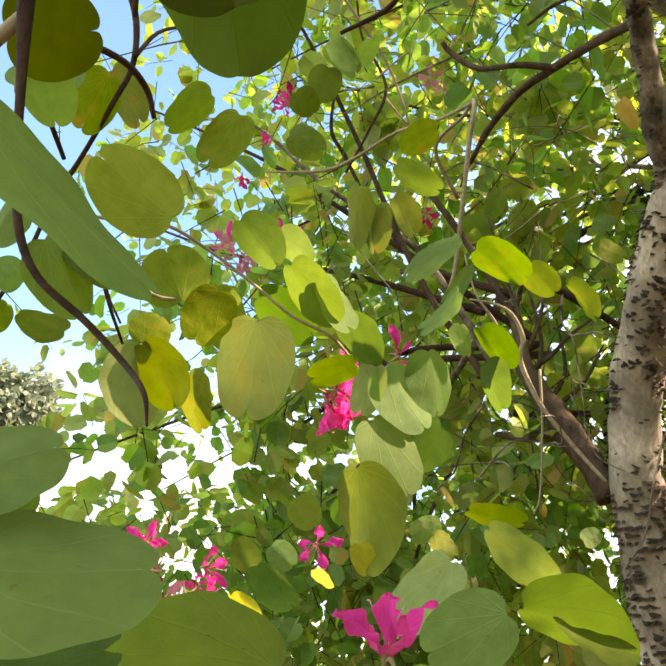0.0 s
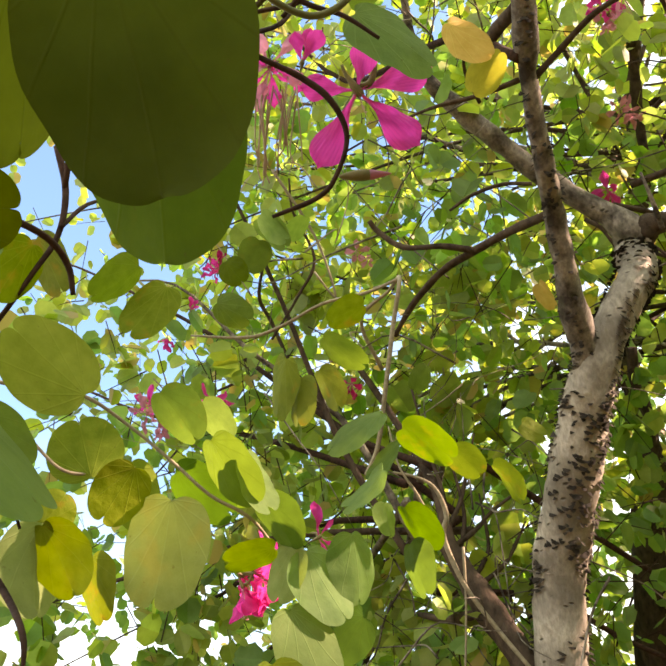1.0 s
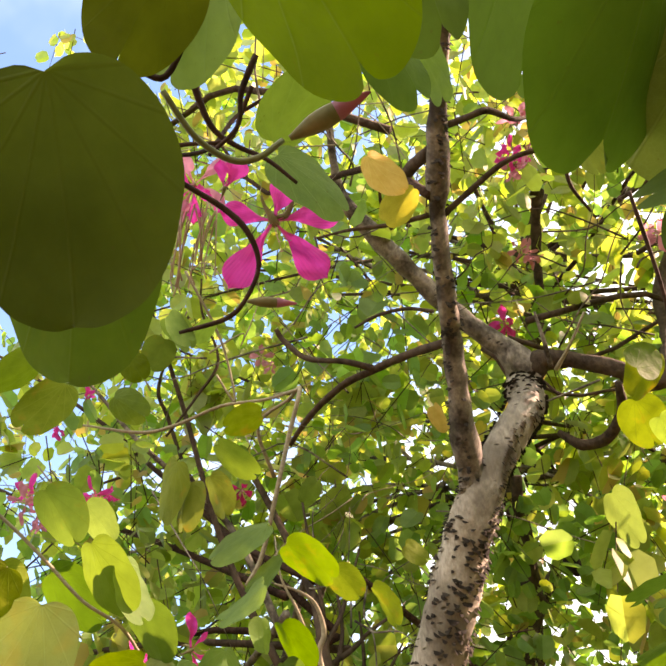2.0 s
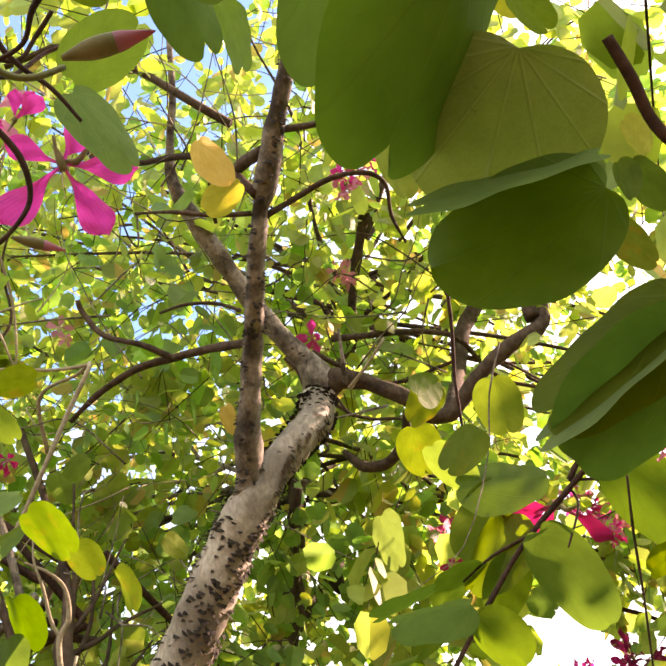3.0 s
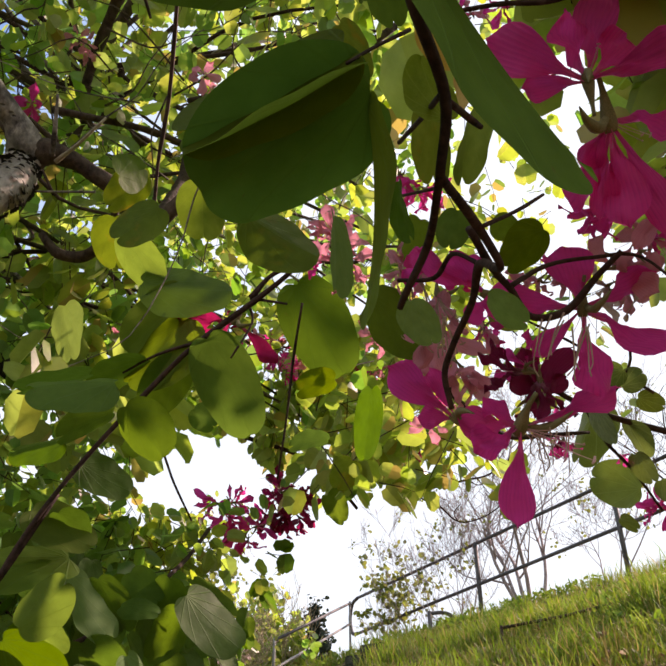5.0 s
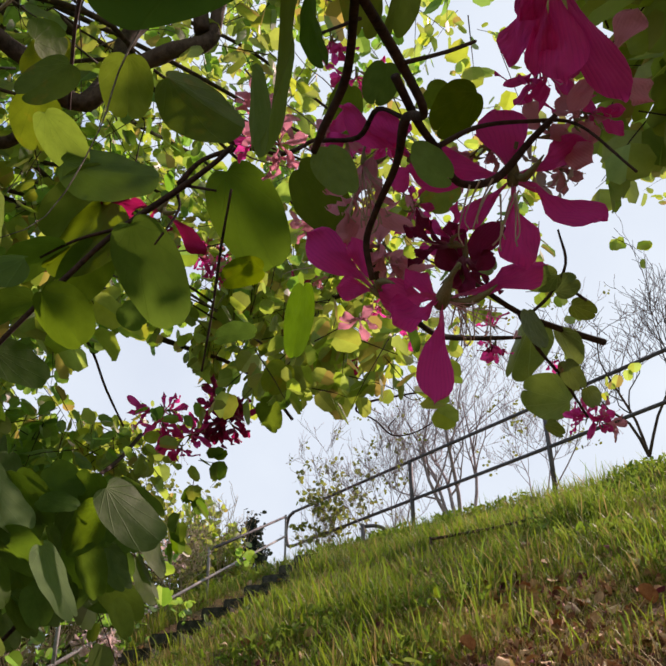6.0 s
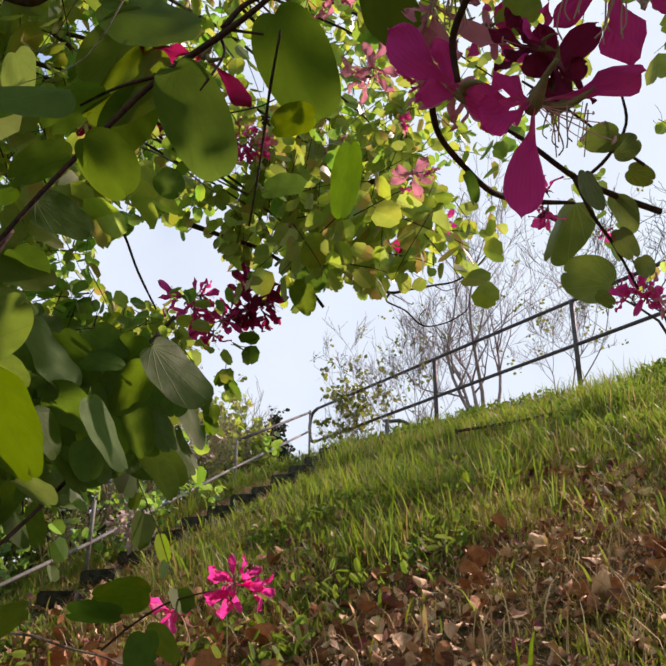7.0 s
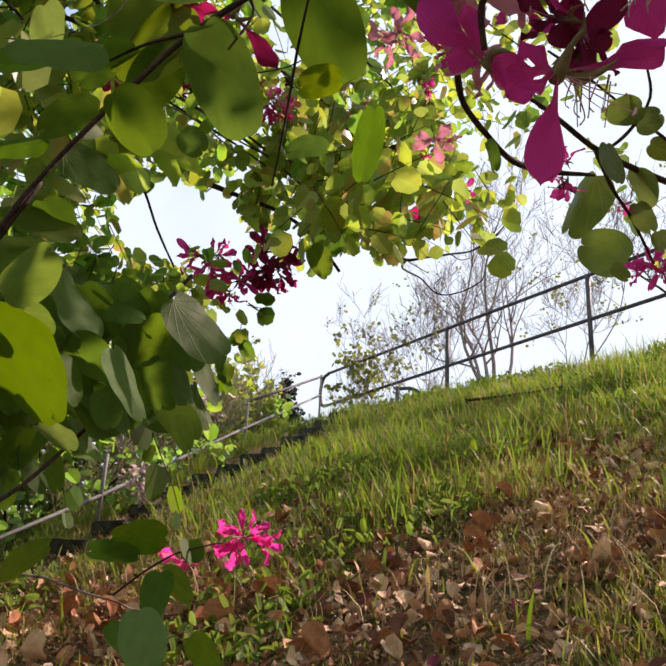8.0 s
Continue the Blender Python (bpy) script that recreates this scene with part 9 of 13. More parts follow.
shade.sprays((2.055, 1.873, 4.565), (0.36, 0.36, 0.36), 3, 0.066, 0.5)
crown.sprays((2.330, 2.170, 5.040), (0.42, 0.42, 0.42), 3, 0.066, 0.5)
crown.sprays((1.915, 1.389, 3.977), (0.28, 0.30, 0.28), 5, 0.066, 0.5)
crown.sprays((2.474, 1.864, 4.810), (0.39, 0.39, 0.39), 5, 0.066, 0.5)
crown.sprays((2.789, 1.536, 4.819), (0.40, 0.40, 0.40), 4, 0.066, 0.5)
shade.sprays((-0.488, 2.333, 5.303), (0.41, 0.41, 0.41), 5, 0.066, 0.5)
shade.sprays((-0.706, 2.916, 6.202), (0.52, 0.52, 0.52), 5, 0.066, 0.5)
shade.sprays((-0.178, 2.356, 5.574), (0.43, 0.43, 0.43), 5, 0.066, 0.5)
shade.sprays((-0.287, 2.828, 6.351), (0.52, 0.52, 0.52), 5, 0.066, 0.5)
shade.sprays((-0.387, 2.474, 4.928), (0.39, 0.39, 0.39), 5, 0.066, 0.5)
shade.sprays((-0.554, 3.020, 5.632), (0.48, 0.48, 0.48), 5, 0.066, 0.5)
shade.sprays((-0.643, 3.309, 6.005), (0.53, 0.53, 0.53), 5, 0.066, 0.5)
shade.sprays((-0.022, 2.452, 5.130), (0.40, 0.40, 0.40), 5, 0.066, 0.5)
shade.sprays((-0.068, 2.748, 5.541), (0.45, 0.45, 0.45), 5, 0.066, 0.5)
shade.sprays((-0.147, 3.260, 6.252), (0.54, 0.54, 0.54), 5, 0.066, 0.5)
shade.sprays((-0.354, 2.792, 4.706), (0.39, 0.39, 0.39), 5, 0.066, 0.5)
shade.sprays((-0.503, 3.369, 5.316), (0.48, 0.48, 0.48), 5, 0.066, 0.5)
shade.sprays((-0.605, 3.762, 5.730), (0.54, 0.54, 0.54), 5, 0.066, 0.5)
shade.sprays((0.084, 2.514, 4.583), (0.36, 0.36, 0.36), 5, 0.066, 0.5)
shade.sprays((0.011, 3.209, 5.365), (0.46, 0.46, 0.46), 5, 0.066, 0.5)
shade.sprays((-0.038, 3.665, 5.878), (0.53, 0.53, 0.53), 5, 0.066, 0.5)
shade.sprays((-0.357, 3.135, 4.955), (0.43, 0.43, 0.43), 5, 0.066, 0.5)
shade.sprays((-0.563, 4.030, 5.864), (0.56, 0.56, 0.56), 5, 0.066, 0.5)
crown.sprays((0.018, 3.103, 5.080), (0.44, 0.44, 0.44), 5, 0.066, 0.5)
crown.sprays((-0.041, 3.647, 5.662), (0.52, 0.52, 0.52), 5, 0.066, 0.5)
shade.sprays((0.395, 2.551, 4.600), (0.36, 0.36, 0.36), 3, 0.066, 0.5)
shade.sprays((0.424, 3.757, 5.946), (0.54, 0.54, 0.54), 3, 0.066, 0.5)
shade.sprays((0.942, 3.681, 6.089), (0.55, 0.55, 0.55), 4, 0.066, 0.5)
shade.sprays((-0.236, 3.101, 4.475), (0.40, 0.40, 0.40), 5, 0.066, 0.5)
shade.sprays((-0.321, 3.541, 4.858), (0.46, 0.46, 0.46), 5, 0.066, 0.5)
shade.sprays((-0.439, 4.155, 5.390), (0.54, 0.54, 0.54), 5, 0.066, 0.5)
shade.sprays((0.110, 3.267, 4.697), (0.42, 0.42, 0.42), 5, 0.066, 0.5)
shade.sprays((0.087, 3.579, 4.976), (0.46, 0.46, 0.46), 5, 0.066, 0.5)
shade.sprays((0.017, 4.549, 5.841), (0.59, 0.59, 0.59), 5, 0.066, 0.5)
crown.sprays((0.528, 2.875, 4.375), (0.37, 0.37, 0.37), 5, 0.066, 0.5)
shade.sprays((0.612, 4.098, 5.479), (0.53, 0.53, 0.53), 5, 0.066, 0.5)
crown.sprays((0.846, 2.728, 4.382), (0.36, 0.36, 0.36), 3, 0.066, 0.5)
shade.sprays((1.136, 4.223, 5.813), (0.57, 0.57, 0.57), 3, 0.066, 0.5)
shade.sprays((-0.138, 3.121, 4.014), (0.37, 0.37, 0.37), 5, 0.066, 0.5)
shade.sprays((-0.258, 3.879, 4.551), (0.46, 0.46, 0.46), 5, 0.066, 0.5)
crown.sprays((-0.332, 4.349, 4.885), (0.52, 0.52, 0.52), 5, 0.066, 0.5)
crown.sprays((0.208, 3.160, 4.163), (0.38, 0.38, 0.38), 5, 0.066, 0.5)
crown.sprays((0.168, 4.092, 4.862), (0.49, 0.49, 0.49), 5, 0.066, 0.5)
shade.sprays((0.158, 4.330, 5.040), (0.52, 0.52, 0.52), 5, 0.066, 0.5)
crown.sprays((0.538, 3.267, 4.290), (0.40, 0.40, 0.40), 5, 0.066, 0.5)
shade.sprays((0.596, 4.183, 4.989), (0.51, 0.51, 0.51), 5, 0.066, 0.5)
crown.sprays((0.614, 4.472, 5.210), (0.55, 0.55, 0.55), 5, 0.066, 0.5)
crown.sprays((1.022, 3.286, 4.428), (0.41, 0.41, 0.41), 5, 0.066, 0.5)
shade.sprays((1.135, 3.812, 4.850), (0.48, 0.48, 0.48), 5, 0.066, 0.5)
shade.sprays((-0.050, 3.562, 3.833), (0.40, 0.40, 0.40), 5, 0.066, 0.5)
shade.sprays((-0.131, 4.286, 4.243), (0.48, 0.48, 0.48), 5, 0.066, 0.5)
shade.sprays((-0.188, 4.787, 4.527), (0.54, 0.54, 0.54), 5, 0.066, 0.5)
crown.sprays((0.269, 3.647, 3.988), (0.41, 0.41, 0.41), 5, 0.066, 0.5)
crown.sprays((0.256, 4.320, 4.389), (0.49, 0.49, 0.49), 5, 0.066, 0.5)
crown.sprays((0.248, 4.712, 4.623), (0.53, 0.53, 0.53), 5, 0.066, 0.5)
shade.sprays((0.678, 3.405, 3.934), (0.39, 0.39, 0.39), 5, 0.066, 0.5)
shade.sprays((0.772, 4.314, 4.500), (0.49, 0.49, 0.49), 5, 0.066, 0.5)
shade.sprays((0.801, 4.592, 4.673), (0.53, 0.53, 0.53), 5, 0.066, 0.5)
crown.sprays((1.072, 3.579, 4.068), (0.41, 0.41, 0.41), 5, 0.066, 0.5)
shade.sprays((1.234, 4.344, 4.550), (0.51, 0.51, 0.51), 5, 0.066, 0.5)
shade.sprays((0.081, 3.597, 3.554), (0.39, 0.39, 0.39), 5, 0.066, 0.5)
shade.sprays((-0.019, 4.953, 4.205), (0.54, 0.54, 0.54), 5, 0.066, 0.5)
crown.sprays((0.371, 4.050, 3.788), (0.44, 0.44, 0.44), 5, 0.066, 0.5)
crown.sprays((0.373, 4.283, 3.902), (0.46, 0.46, 0.46), 5, 0.066, 0.5)
crown.sprays((0.380, 5.105, 4.300), (0.55, 0.55, 0.55), 5, 0.066, 0.5)
shade.sprays((0.803, 3.793, 3.705), (0.41, 0.41, 0.41), 5, 0.066, 0.5)
crown.sprays((0.854, 4.197, 3.905), (0.46, 0.46, 0.46), 5, 0.066, 0.5)
crown.sprays((0.999, 5.340, 4.471), (0.58, 0.58, 0.58), 5, 0.066, 0.5)
crown.sprays((1.151, 3.961, 3.908), (0.44, 0.44, 0.44), 5, 0.066, 0.5)
shade.sprays((1.315, 4.736, 4.317), (0.53, 0.53, 0.53), 5, 0.066, 0.5)
crown.sprays((-0.710, 2.479, 6.093), (0.49, 0.49, 0.49), 4, 0.066, 0.5)
crown.sprays((-0.065, 1.587, 4.669), (0.32, 0.32, 0.32), 6, 0.066, 0.5)
crown.sprays((-0.299, 2.444, 6.289), (0.50, 0.50, 0.50), 6, 0.066, 0.5)
crown.sprays((0.199, 1.299, 4.297), (0.27, 0.30, 0.27), 6, 0.066, 0.5)
crown.sprays((0.114, 2.014, 5.755), (0.43, 0.43, 0.43), 6, 0.066, 0.5)
crown.sprays((0.540, 1.612, 5.089), (0.35, 0.35, 0.35), 6, 0.066, 0.5)
crown.sprays((0.598, 2.044, 6.016), (0.45, 0.45, 0.45), 6, 0.066, 0.5)
crown.sprays((0.728, 1.148, 4.291), (0.26, 0.30, 0.26), 4, 0.066, 0.5)
crown.sprays((0.983, 1.824, 5.866), (0.44, 0.44, 0.44), 4, 0.066, 0.5)
crown.sprays((1.064, 1.227, 4.721), (0.31, 0.31, 0.31), 6, 0.066, 0.5)
crown.sprays((1.368, 1.693, 5.910), (0.44, 0.44, 0.44), 6, 0.066, 0.5)
crown.sprays((1.530, 1.380, 5.275), (0.38, 0.38, 0.38), 6, 0.066, 0.5)
crown.sprays((1.696, 1.557, 5.748), (0.43, 0.43, 0.43), 6, 0.066, 0.5)
crown.sprays((1.680, 1.158, 5.011), (0.35, 0.35, 0.35), 6, 0.066, 0.5)
crown.sprays((2.137, 1.514, 6.076), (0.47, 0.47, 0.47), 6, 0.066, 0.5)
crown.sprays((-0.239, 1.672, 4.241), (0.29, 0.30, 0.29), 4, 0.066, 0.5)
crown.sprays((-0.589, 2.615, 5.670), (0.46, 0.46, 0.46), 4, 0.066, 0.5)
crown.sprays((0.047, 1.683, 4.306), (0.29, 0.30, 0.29), 5, 0.066, 0.5)
crown.sprays((-0.038, 2.144, 5.019), (0.37, 0.37, 0.37), 5, 0.066, 0.5)
crown.sprays((-0.139, 2.687, 5.858), (0.47, 0.47, 0.47), 5, 0.066, 0.5)
crown.sprays((0.247, 1.887, 4.752), (0.34, 0.34, 0.34), 5, 0.066, 0.5)
crown.sprays((0.236, 2.085, 5.072), (0.37, 0.37, 0.37), 5, 0.066, 0.5)
crown.sprays((0.206, 2.682, 6.038), (0.49, 0.49, 0.49), 5, 0.066, 0.5)
crown.sprays((0.551, 1.431, 4.262), (0.27, 0.30, 0.27), 5, 0.066, 0.5)
crown.sprays((0.642, 1.998, 5.286), (0.39, 0.39, 0.39), 5, 0.066, 0.5)
crown.sprays((0.728, 2.526, 6.240), (0.50, 0.50, 0.50), 5, 0.066, 0.5)
crown.sprays((0.858, 1.623, 4.621), (0.32, 0.32, 0.32), 6, 0.066, 0.5)
crown.sprays((1.177, 2.545, 6.297), (0.51, 0.51, 0.51), 6, 0.066, 0.5)
crown.sprays((1.058, 1.324, 4.265), (0.28, 0.30, 0.28), 5, 0.066, 0.5)
crown.sprays((1.410, 1.916, 5.430), (0.41, 0.41, 0.41), 5, 0.066, 0.5)
crown.sprays((1.624, 2.277, 6.140), (0.49, 0.49, 0.49), 5, 0.066, 0.5)
crown.sprays((1.484, 1.464, 4.707), (0.33, 0.33, 0.33), 5, 0.066, 0.5)
crown.sprays((1.811, 1.848, 5.512), (0.43, 0.43, 0.43), 5, 0.066, 0.5)
crown.sprays((2.037, 2.114, 6.068), (0.49, 0.49, 0.49), 5, 0.066, 0.5)
crown.sprays((1.814, 1.404, 4.780), (0.35, 0.35, 0.35), 6, 0.066, 0.5)
crown.sprays((2.141, 1.690, 5.422), (0.43, 0.43, 0.43), 6, 0.066, 0.5)
crown.sprays((0.762, 1.452, 4.245), (0.27, 0.30, 0.27), 6, 0.066, 0.5)
shade.sprays((0.902, 1.960, 5.178), (0.38, 0.38, 0.38), 6, 0.066, 0.5)
crown.sprays((1.037, 2.451, 6.080), (0.48, 0.48, 0.48), 6, 0.066, 0.5)
crown.sprays((0.990, 1.392, 4.436), (0.29, 0.30, 0.29), 6, 0.066, 0.5)
crown.sprays((1.239, 1.918, 5.529), (0.41, 0.41, 0.41), 6, 0.066, 0.5)
shade.sprays((1.418, 2.294, 6.313), (0.50, 0.50, 0.50), 6, 0.066, 0.5)
crown.sprays((1.463, 1.588, 5.131), (0.37, 0.37, 0.37), 6, 0.066, 0.5)
shade.sprays((1.776, 2.011, 6.095), (0.48, 0.48, 0.48), 6, 0.066, 0.5)
crown.sprays((1.404, 1.059, 4.266), (0.27, 0.30, 0.27), 6, 0.066, 0.5)
crown.sprays((2.360, 1.922, 6.561), (0.54, 0.54, 0.54), 6, 0.066, 0.5)
crown.sprays((1.906, 1.047, 4.835), (0.34, 0.34, 0.34), 4, 0.066, 0.5)
shade.sprays((2.613, 1.465, 6.234), (0.50, 0.50, 0.50), 4, 0.066, 0.5)
shade.sprays((2.400, 1.056, 5.201), (0.40, 0.40, 0.40), 4, 0.066, 0.5)
crown.sprays((2.847, 1.257, 5.949), (0.49, 0.49, 0.49), 4, 0.066, 0.5)
crown.sprays((0.856, 1.619, 4.102), (0.27, 0.30, 0.27), 8, 0.066, 0.5)
crown.sprays((1.135, 2.520, 5.480), (0.44, 0.44, 0.44), 8, 0.066, 0.5)
crown.sprays((1.204, 2.744, 5.823), (0.48, 0.48, 0.48), 8, 0.066, 0.5)
crown.sprays((1.113, 1.549, 4.215), (0.28, 0.30, 0.28), 8, 0.066, 0.5)
crown.sprays((1.383, 2.079, 5.111), (0.39, 0.39, 0.39), 8, 0.066, 0.5)
crown.sprays((1.632, 2.568, 5.936), (0.49, 0.49, 0.49), 8, 0.066, 0.5)
crown.sprays((1.462, 1.617, 4.573), (0.32, 0.32, 0.32), 6, 0.066, 0.5)
crown.sprays((1.782, 2.058, 5.389), (0.42, 0.42, 0.42), 6, 0.066, 0.5)
crown.sprays((2.038, 2.411, 6.044), (0.50, 0.50, 0.50), 6, 0.066, 0.5)
shade.sprays((1.616, 1.310, 4.262), (0.29, 0.30, 0.29), 6, 0.066, 0.5)
shade.sprays((2.582, 2.229, 6.173), (0.52, 0.52, 0.52), 6, 0.066, 0.5)
shade.sprays((1.805, 1.114, 4.248), (0.29, 0.30, 0.29), 4, 0.066, 0.5)
crown.sprays((2.647, 1.689, 5.679), (0.47, 0.47, 0.47), 4, 0.066, 0.5)
shade.sprays((2.230, 1.050, 4.468), (0.33, 0.33, 0.33), 4, 0.066, 0.5)
crown.sprays((2.725, 1.292, 5.174), (0.42, 0.42, 0.42), 4, 0.066, 0.5)
crown.sprays((0.935, 1.731, 3.909), (0.26, 0.30, 0.26), 11, 0.066, 0.5)
crown.sprays((1.195, 2.502, 4.910), (0.39, 0.39, 0.39), 11, 0.066, 0.5)
crown.sprays((1.416, 3.157, 5.761), (0.50, 0.50, 0.50), 11, 0.066, 0.5)
crown.sprays((1.383, 2.031, 4.483), (0.33, 0.33, 0.33), 8, 0.066, 0.5)
crown.sprays((1.655, 2.552, 5.211), (0.43, 0.43, 0.43), 8, 0.066, 0.5)
shade.sprays((1.908, 3.037, 5.888), (0.51, 0.51, 0.51), 8, 0.066, 0.5)
shade.sprays((1.638, 1.778, 4.432), (0.33, 0.33, 0.33), 6, 0.066, 0.5)
shade.sprays((1.996, 2.247, 5.176), (0.42, 0.42, 0.42), 6, 0.066, 0.5)
crown.sprays((2.397, 2.773, 6.009), (0.53, 0.53, 0.53), 6, 0.066, 0.5)
crown.sprays((1.875, 1.616, 4.341), (0.32, 0.32, 0.32), 6, 0.066, 0.5)
shade.sprays((2.438, 2.174, 5.288), (0.44, 0.44, 0.44), 6, 0.066, 0.5)
crown.sprays((1.839, 1.202, 3.919), (0.27, 0.30, 0.27), 6, 0.066, 0.5)
crown.sprays((2.810, 1.908, 5.306), (0.45, 0.45, 0.45), 6, 0.066, 0.5)
shade.sprays((2.448, 1.337, 4.509), (0.35, 0.35, 0.35), 4, 0.066, 0.5)
crown.sprays((2.831, 1.558, 5.004), (0.42, 0.42, 0.42), 4, 0.066, 0.5)
crown.sprays((1.163, 2.172, 3.969), (0.30, 0.30, 0.30), 11, 0.066, 0.5)
shade.sprays((1.386, 2.763, 4.586), (0.39, 0.39, 0.39), 11, 0.066, 0.5)
crown.sprays((1.618, 3.379, 5.229), (0.48, 0.48, 0.48), 11, 0.066, 0.5)
crown.sprays((1.523, 2.367, 4.356), (0.35, 0.35, 0.35), 11, 0.066, 0.5)
shade.sprays((1.609, 2.538, 4.548), (0.38, 0.38, 0.38), 11, 0.066, 0.5)
shade.sprays((1.951, 3.212, 5.308), (0.48, 0.48, 0.48), 11, 0.066, 0.5)
crown.sprays((1.598, 1.830, 3.915), (0.29, 0.30, 0.29), 8, 0.066, 0.5)
crown.sprays((2.086, 2.513, 4.751), (0.41, 0.41, 0.41), 8, 0.066, 0.5)
crown.sprays((2.248, 2.740, 5.029), (0.45, 0.45, 0.45), 8, 0.066, 0.5)
crown.sprays((1.674, 1.466, 3.724), (0.26, 0.30, 0.26), 6, 0.066, 0.5)
crown.sprays((2.487, 2.304, 4.911), (0.42, 0.42, 0.42), 6, 0.066, 0.5)
crown.sprays((2.809, 2.637, 5.383), (0.49, 0.49, 0.49), 6, 0.066, 0.5)
crown.sprays((2.534, 1.860, 4.542), (0.38, 0.38, 0.38), 6, 0.066, 0.5)
shade.sprays((3.090, 2.304, 5.239), (0.48, 0.48, 0.48), 6, 0.066, 0.5)
crown.sprays((2.136, 1.275, 3.729), (0.28, 0.30, 0.28), 4, 0.066, 0.5)
crown.sprays((1.155, 2.115, 3.554), (0.27, 0.30, 0.27), 11, 0.066, 0.5)
crown.sprays((1.514, 3.051, 4.359), (0.40, 0.40, 0.40), 11, 0.066, 0.5)
crown.sprays((1.791, 3.773, 4.981), (0.49, 0.49, 0.49), 11, 0.066, 0.5)
crown.sprays((1.600, 2.378, 3.926), (0.32, 0.32, 0.32), 11, 0.066, 0.5)
crown.sprays((1.823, 2.792, 4.310), (0.38, 0.38, 0.38), 11, 0.066, 0.5)
shade.sprays((2.307, 3.692, 5.144), (0.52, 0.52, 0.52), 11, 0.066, 0.5)
shade.sprays((1.634, 1.921, 3.673), (0.28, 0.30, 0.28), 8, 0.066, 0.5)
crown.sprays((2.142, 2.649, 4.419), (0.39, 0.39, 0.39), 8, 0.066, 0.5)
crown.sprays((2.458, 3.102, 4.882), (0.47, 0.47, 0.47), 8, 0.066, 0.5)
shade.sprays((1.934, 1.758, 3.704), (0.29, 0.30, 0.29), 6, 0.066, 0.5)
shade.sprays((2.972, 2.844, 4.951), (0.48, 0.48, 0.48), 6, 0.066, 0.5)
shade.sprays((2.189, 1.678, 3.713), (0.30, 0.30, 0.30), 4, 0.066, 0.5)
crown.sprays((3.200, 2.539, 4.758), (0.46, 0.46, 0.46), 4, 0.066, 0.5)
crown.sprays((2.900, 1.862, 4.169), (0.38, 0.38, 0.38), 4, 0.066, 0.5)
shade.sprays((1.265, 2.380, 3.421), (0.28, 0.30, 0.28), 11, 0.066, 0.5)
shade.sprays((1.625, 3.310, 4.070), (0.40, 0.40, 0.40), 11, 0.066, 0.5)
crown.sprays((1.845, 3.878, 4.467), (0.47, 0.47, 0.47), 11, 0.066, 0.5)
shade.sprays((1.785, 2.736, 3.812), (0.35, 0.35, 0.35), 11, 0.066, 0.5)
shade.sprays((1.930, 3.007, 4.017), (0.39, 0.39, 0.39), 11, 0.066, 0.5)
shade.sprays((2.427, 3.933, 4.716), (0.51, 0.51, 0.51), 11, 0.066, 0.5)
shade.sprays((1.701, 2.026, 3.423), (0.27, 0.30, 0.27), 8, 0.066, 0.5)
shade.sprays((2.484, 3.154, 4.362), (0.44, 0.44, 0.44), 8, 0.066, 0.5)
shade.sprays((2.635, 3.371, 4.543), (0.47, 0.47, 0.47), 8, 0.066, 0.5)
crown.sprays((1.596, 2.967, 3.472), (0.34, 0.34, 0.34), 11, 0.066, 0.5)
crown.sprays((1.665, 3.130, 3.565), (0.36, 0.36, 0.36), 11, 0.066, 0.5)
shade.sprays((2.031, 3.992, 4.057), (0.47, 0.47, 0.47), 11, 0.066, 0.5)
crown.sprays((1.861, 2.862, 3.510), (0.35, 0.35, 0.35), 11, 0.066, 0.5)
shade.sprays((2.139, 3.379, 3.825), (0.41, 0.41, 0.41), 11, 0.066, 0.5)
crown.sprays((2.577, 4.191, 4.318), (0.52, 0.52, 0.52), 11, 0.066, 0.5)
shade.sprays((1.832, 2.204, 3.228), (0.28, 0.30, 0.28), 6, 0.066, 0.5)
crown.sprays((2.352, 2.950, 3.724), (0.39, 0.39, 0.39), 6, 0.066, 0.5)
shade.sprays((2.980, 3.850, 4.322), (0.51, 0.51, 0.51), 6, 0.066, 0.5)
crown.sprays((1.477, 2.603, 3.046), (0.29, 0.30, 0.29), 11, 0.066, 0.5)
shade.sprays((1.830, 3.408, 3.434), (0.39, 0.39, 0.39), 11, 0.066, 0.5)
shade.sprays((2.349, 4.594, 4.005), (0.53, 0.53, 0.53), 11, 0.066, 0.5)
shade.sprays((1.956, 2.973, 3.226), (0.35, 0.35, 0.35), 11, 0.066, 0.5)
shade.sprays((2.187, 3.391, 3.428), (0.40, 0.40, 0.40), 11, 0.066, 0.5)
shade.sprays((2.442, 3.855, 3.652), (0.46, 0.46, 0.46), 11, 0.066, 0.5)
shade.sprays((2.146, 2.627, 3.180), (0.33, 0.33, 0.33), 6, 0.066, 0.5)
shade.sprays((2.578, 3.240, 3.506), (0.41, 0.41, 0.41), 6, 0.066, 0.5)
crown.sprays((1.636, 2.666, 4.193), (0.36, 0.36, 0.36), 10, 0.066, 0.5)
crown.sprays((2.001, 3.483, 5.006), (0.48, 0.48, 0.48), 10, 0.066, 0.5)
crown.sprays((2.230, 3.997, 5.518), (0.55, 0.55, 0.55), 10, 0.066, 0.5)
crown.sprays((1.882, 2.403, 4.249), (0.35, 0.35, 0.35), 7, 0.066, 0.5)
crown.sprays((2.221, 2.955, 4.879), (0.44, 0.44, 0.44), 7, 0.066, 0.5)
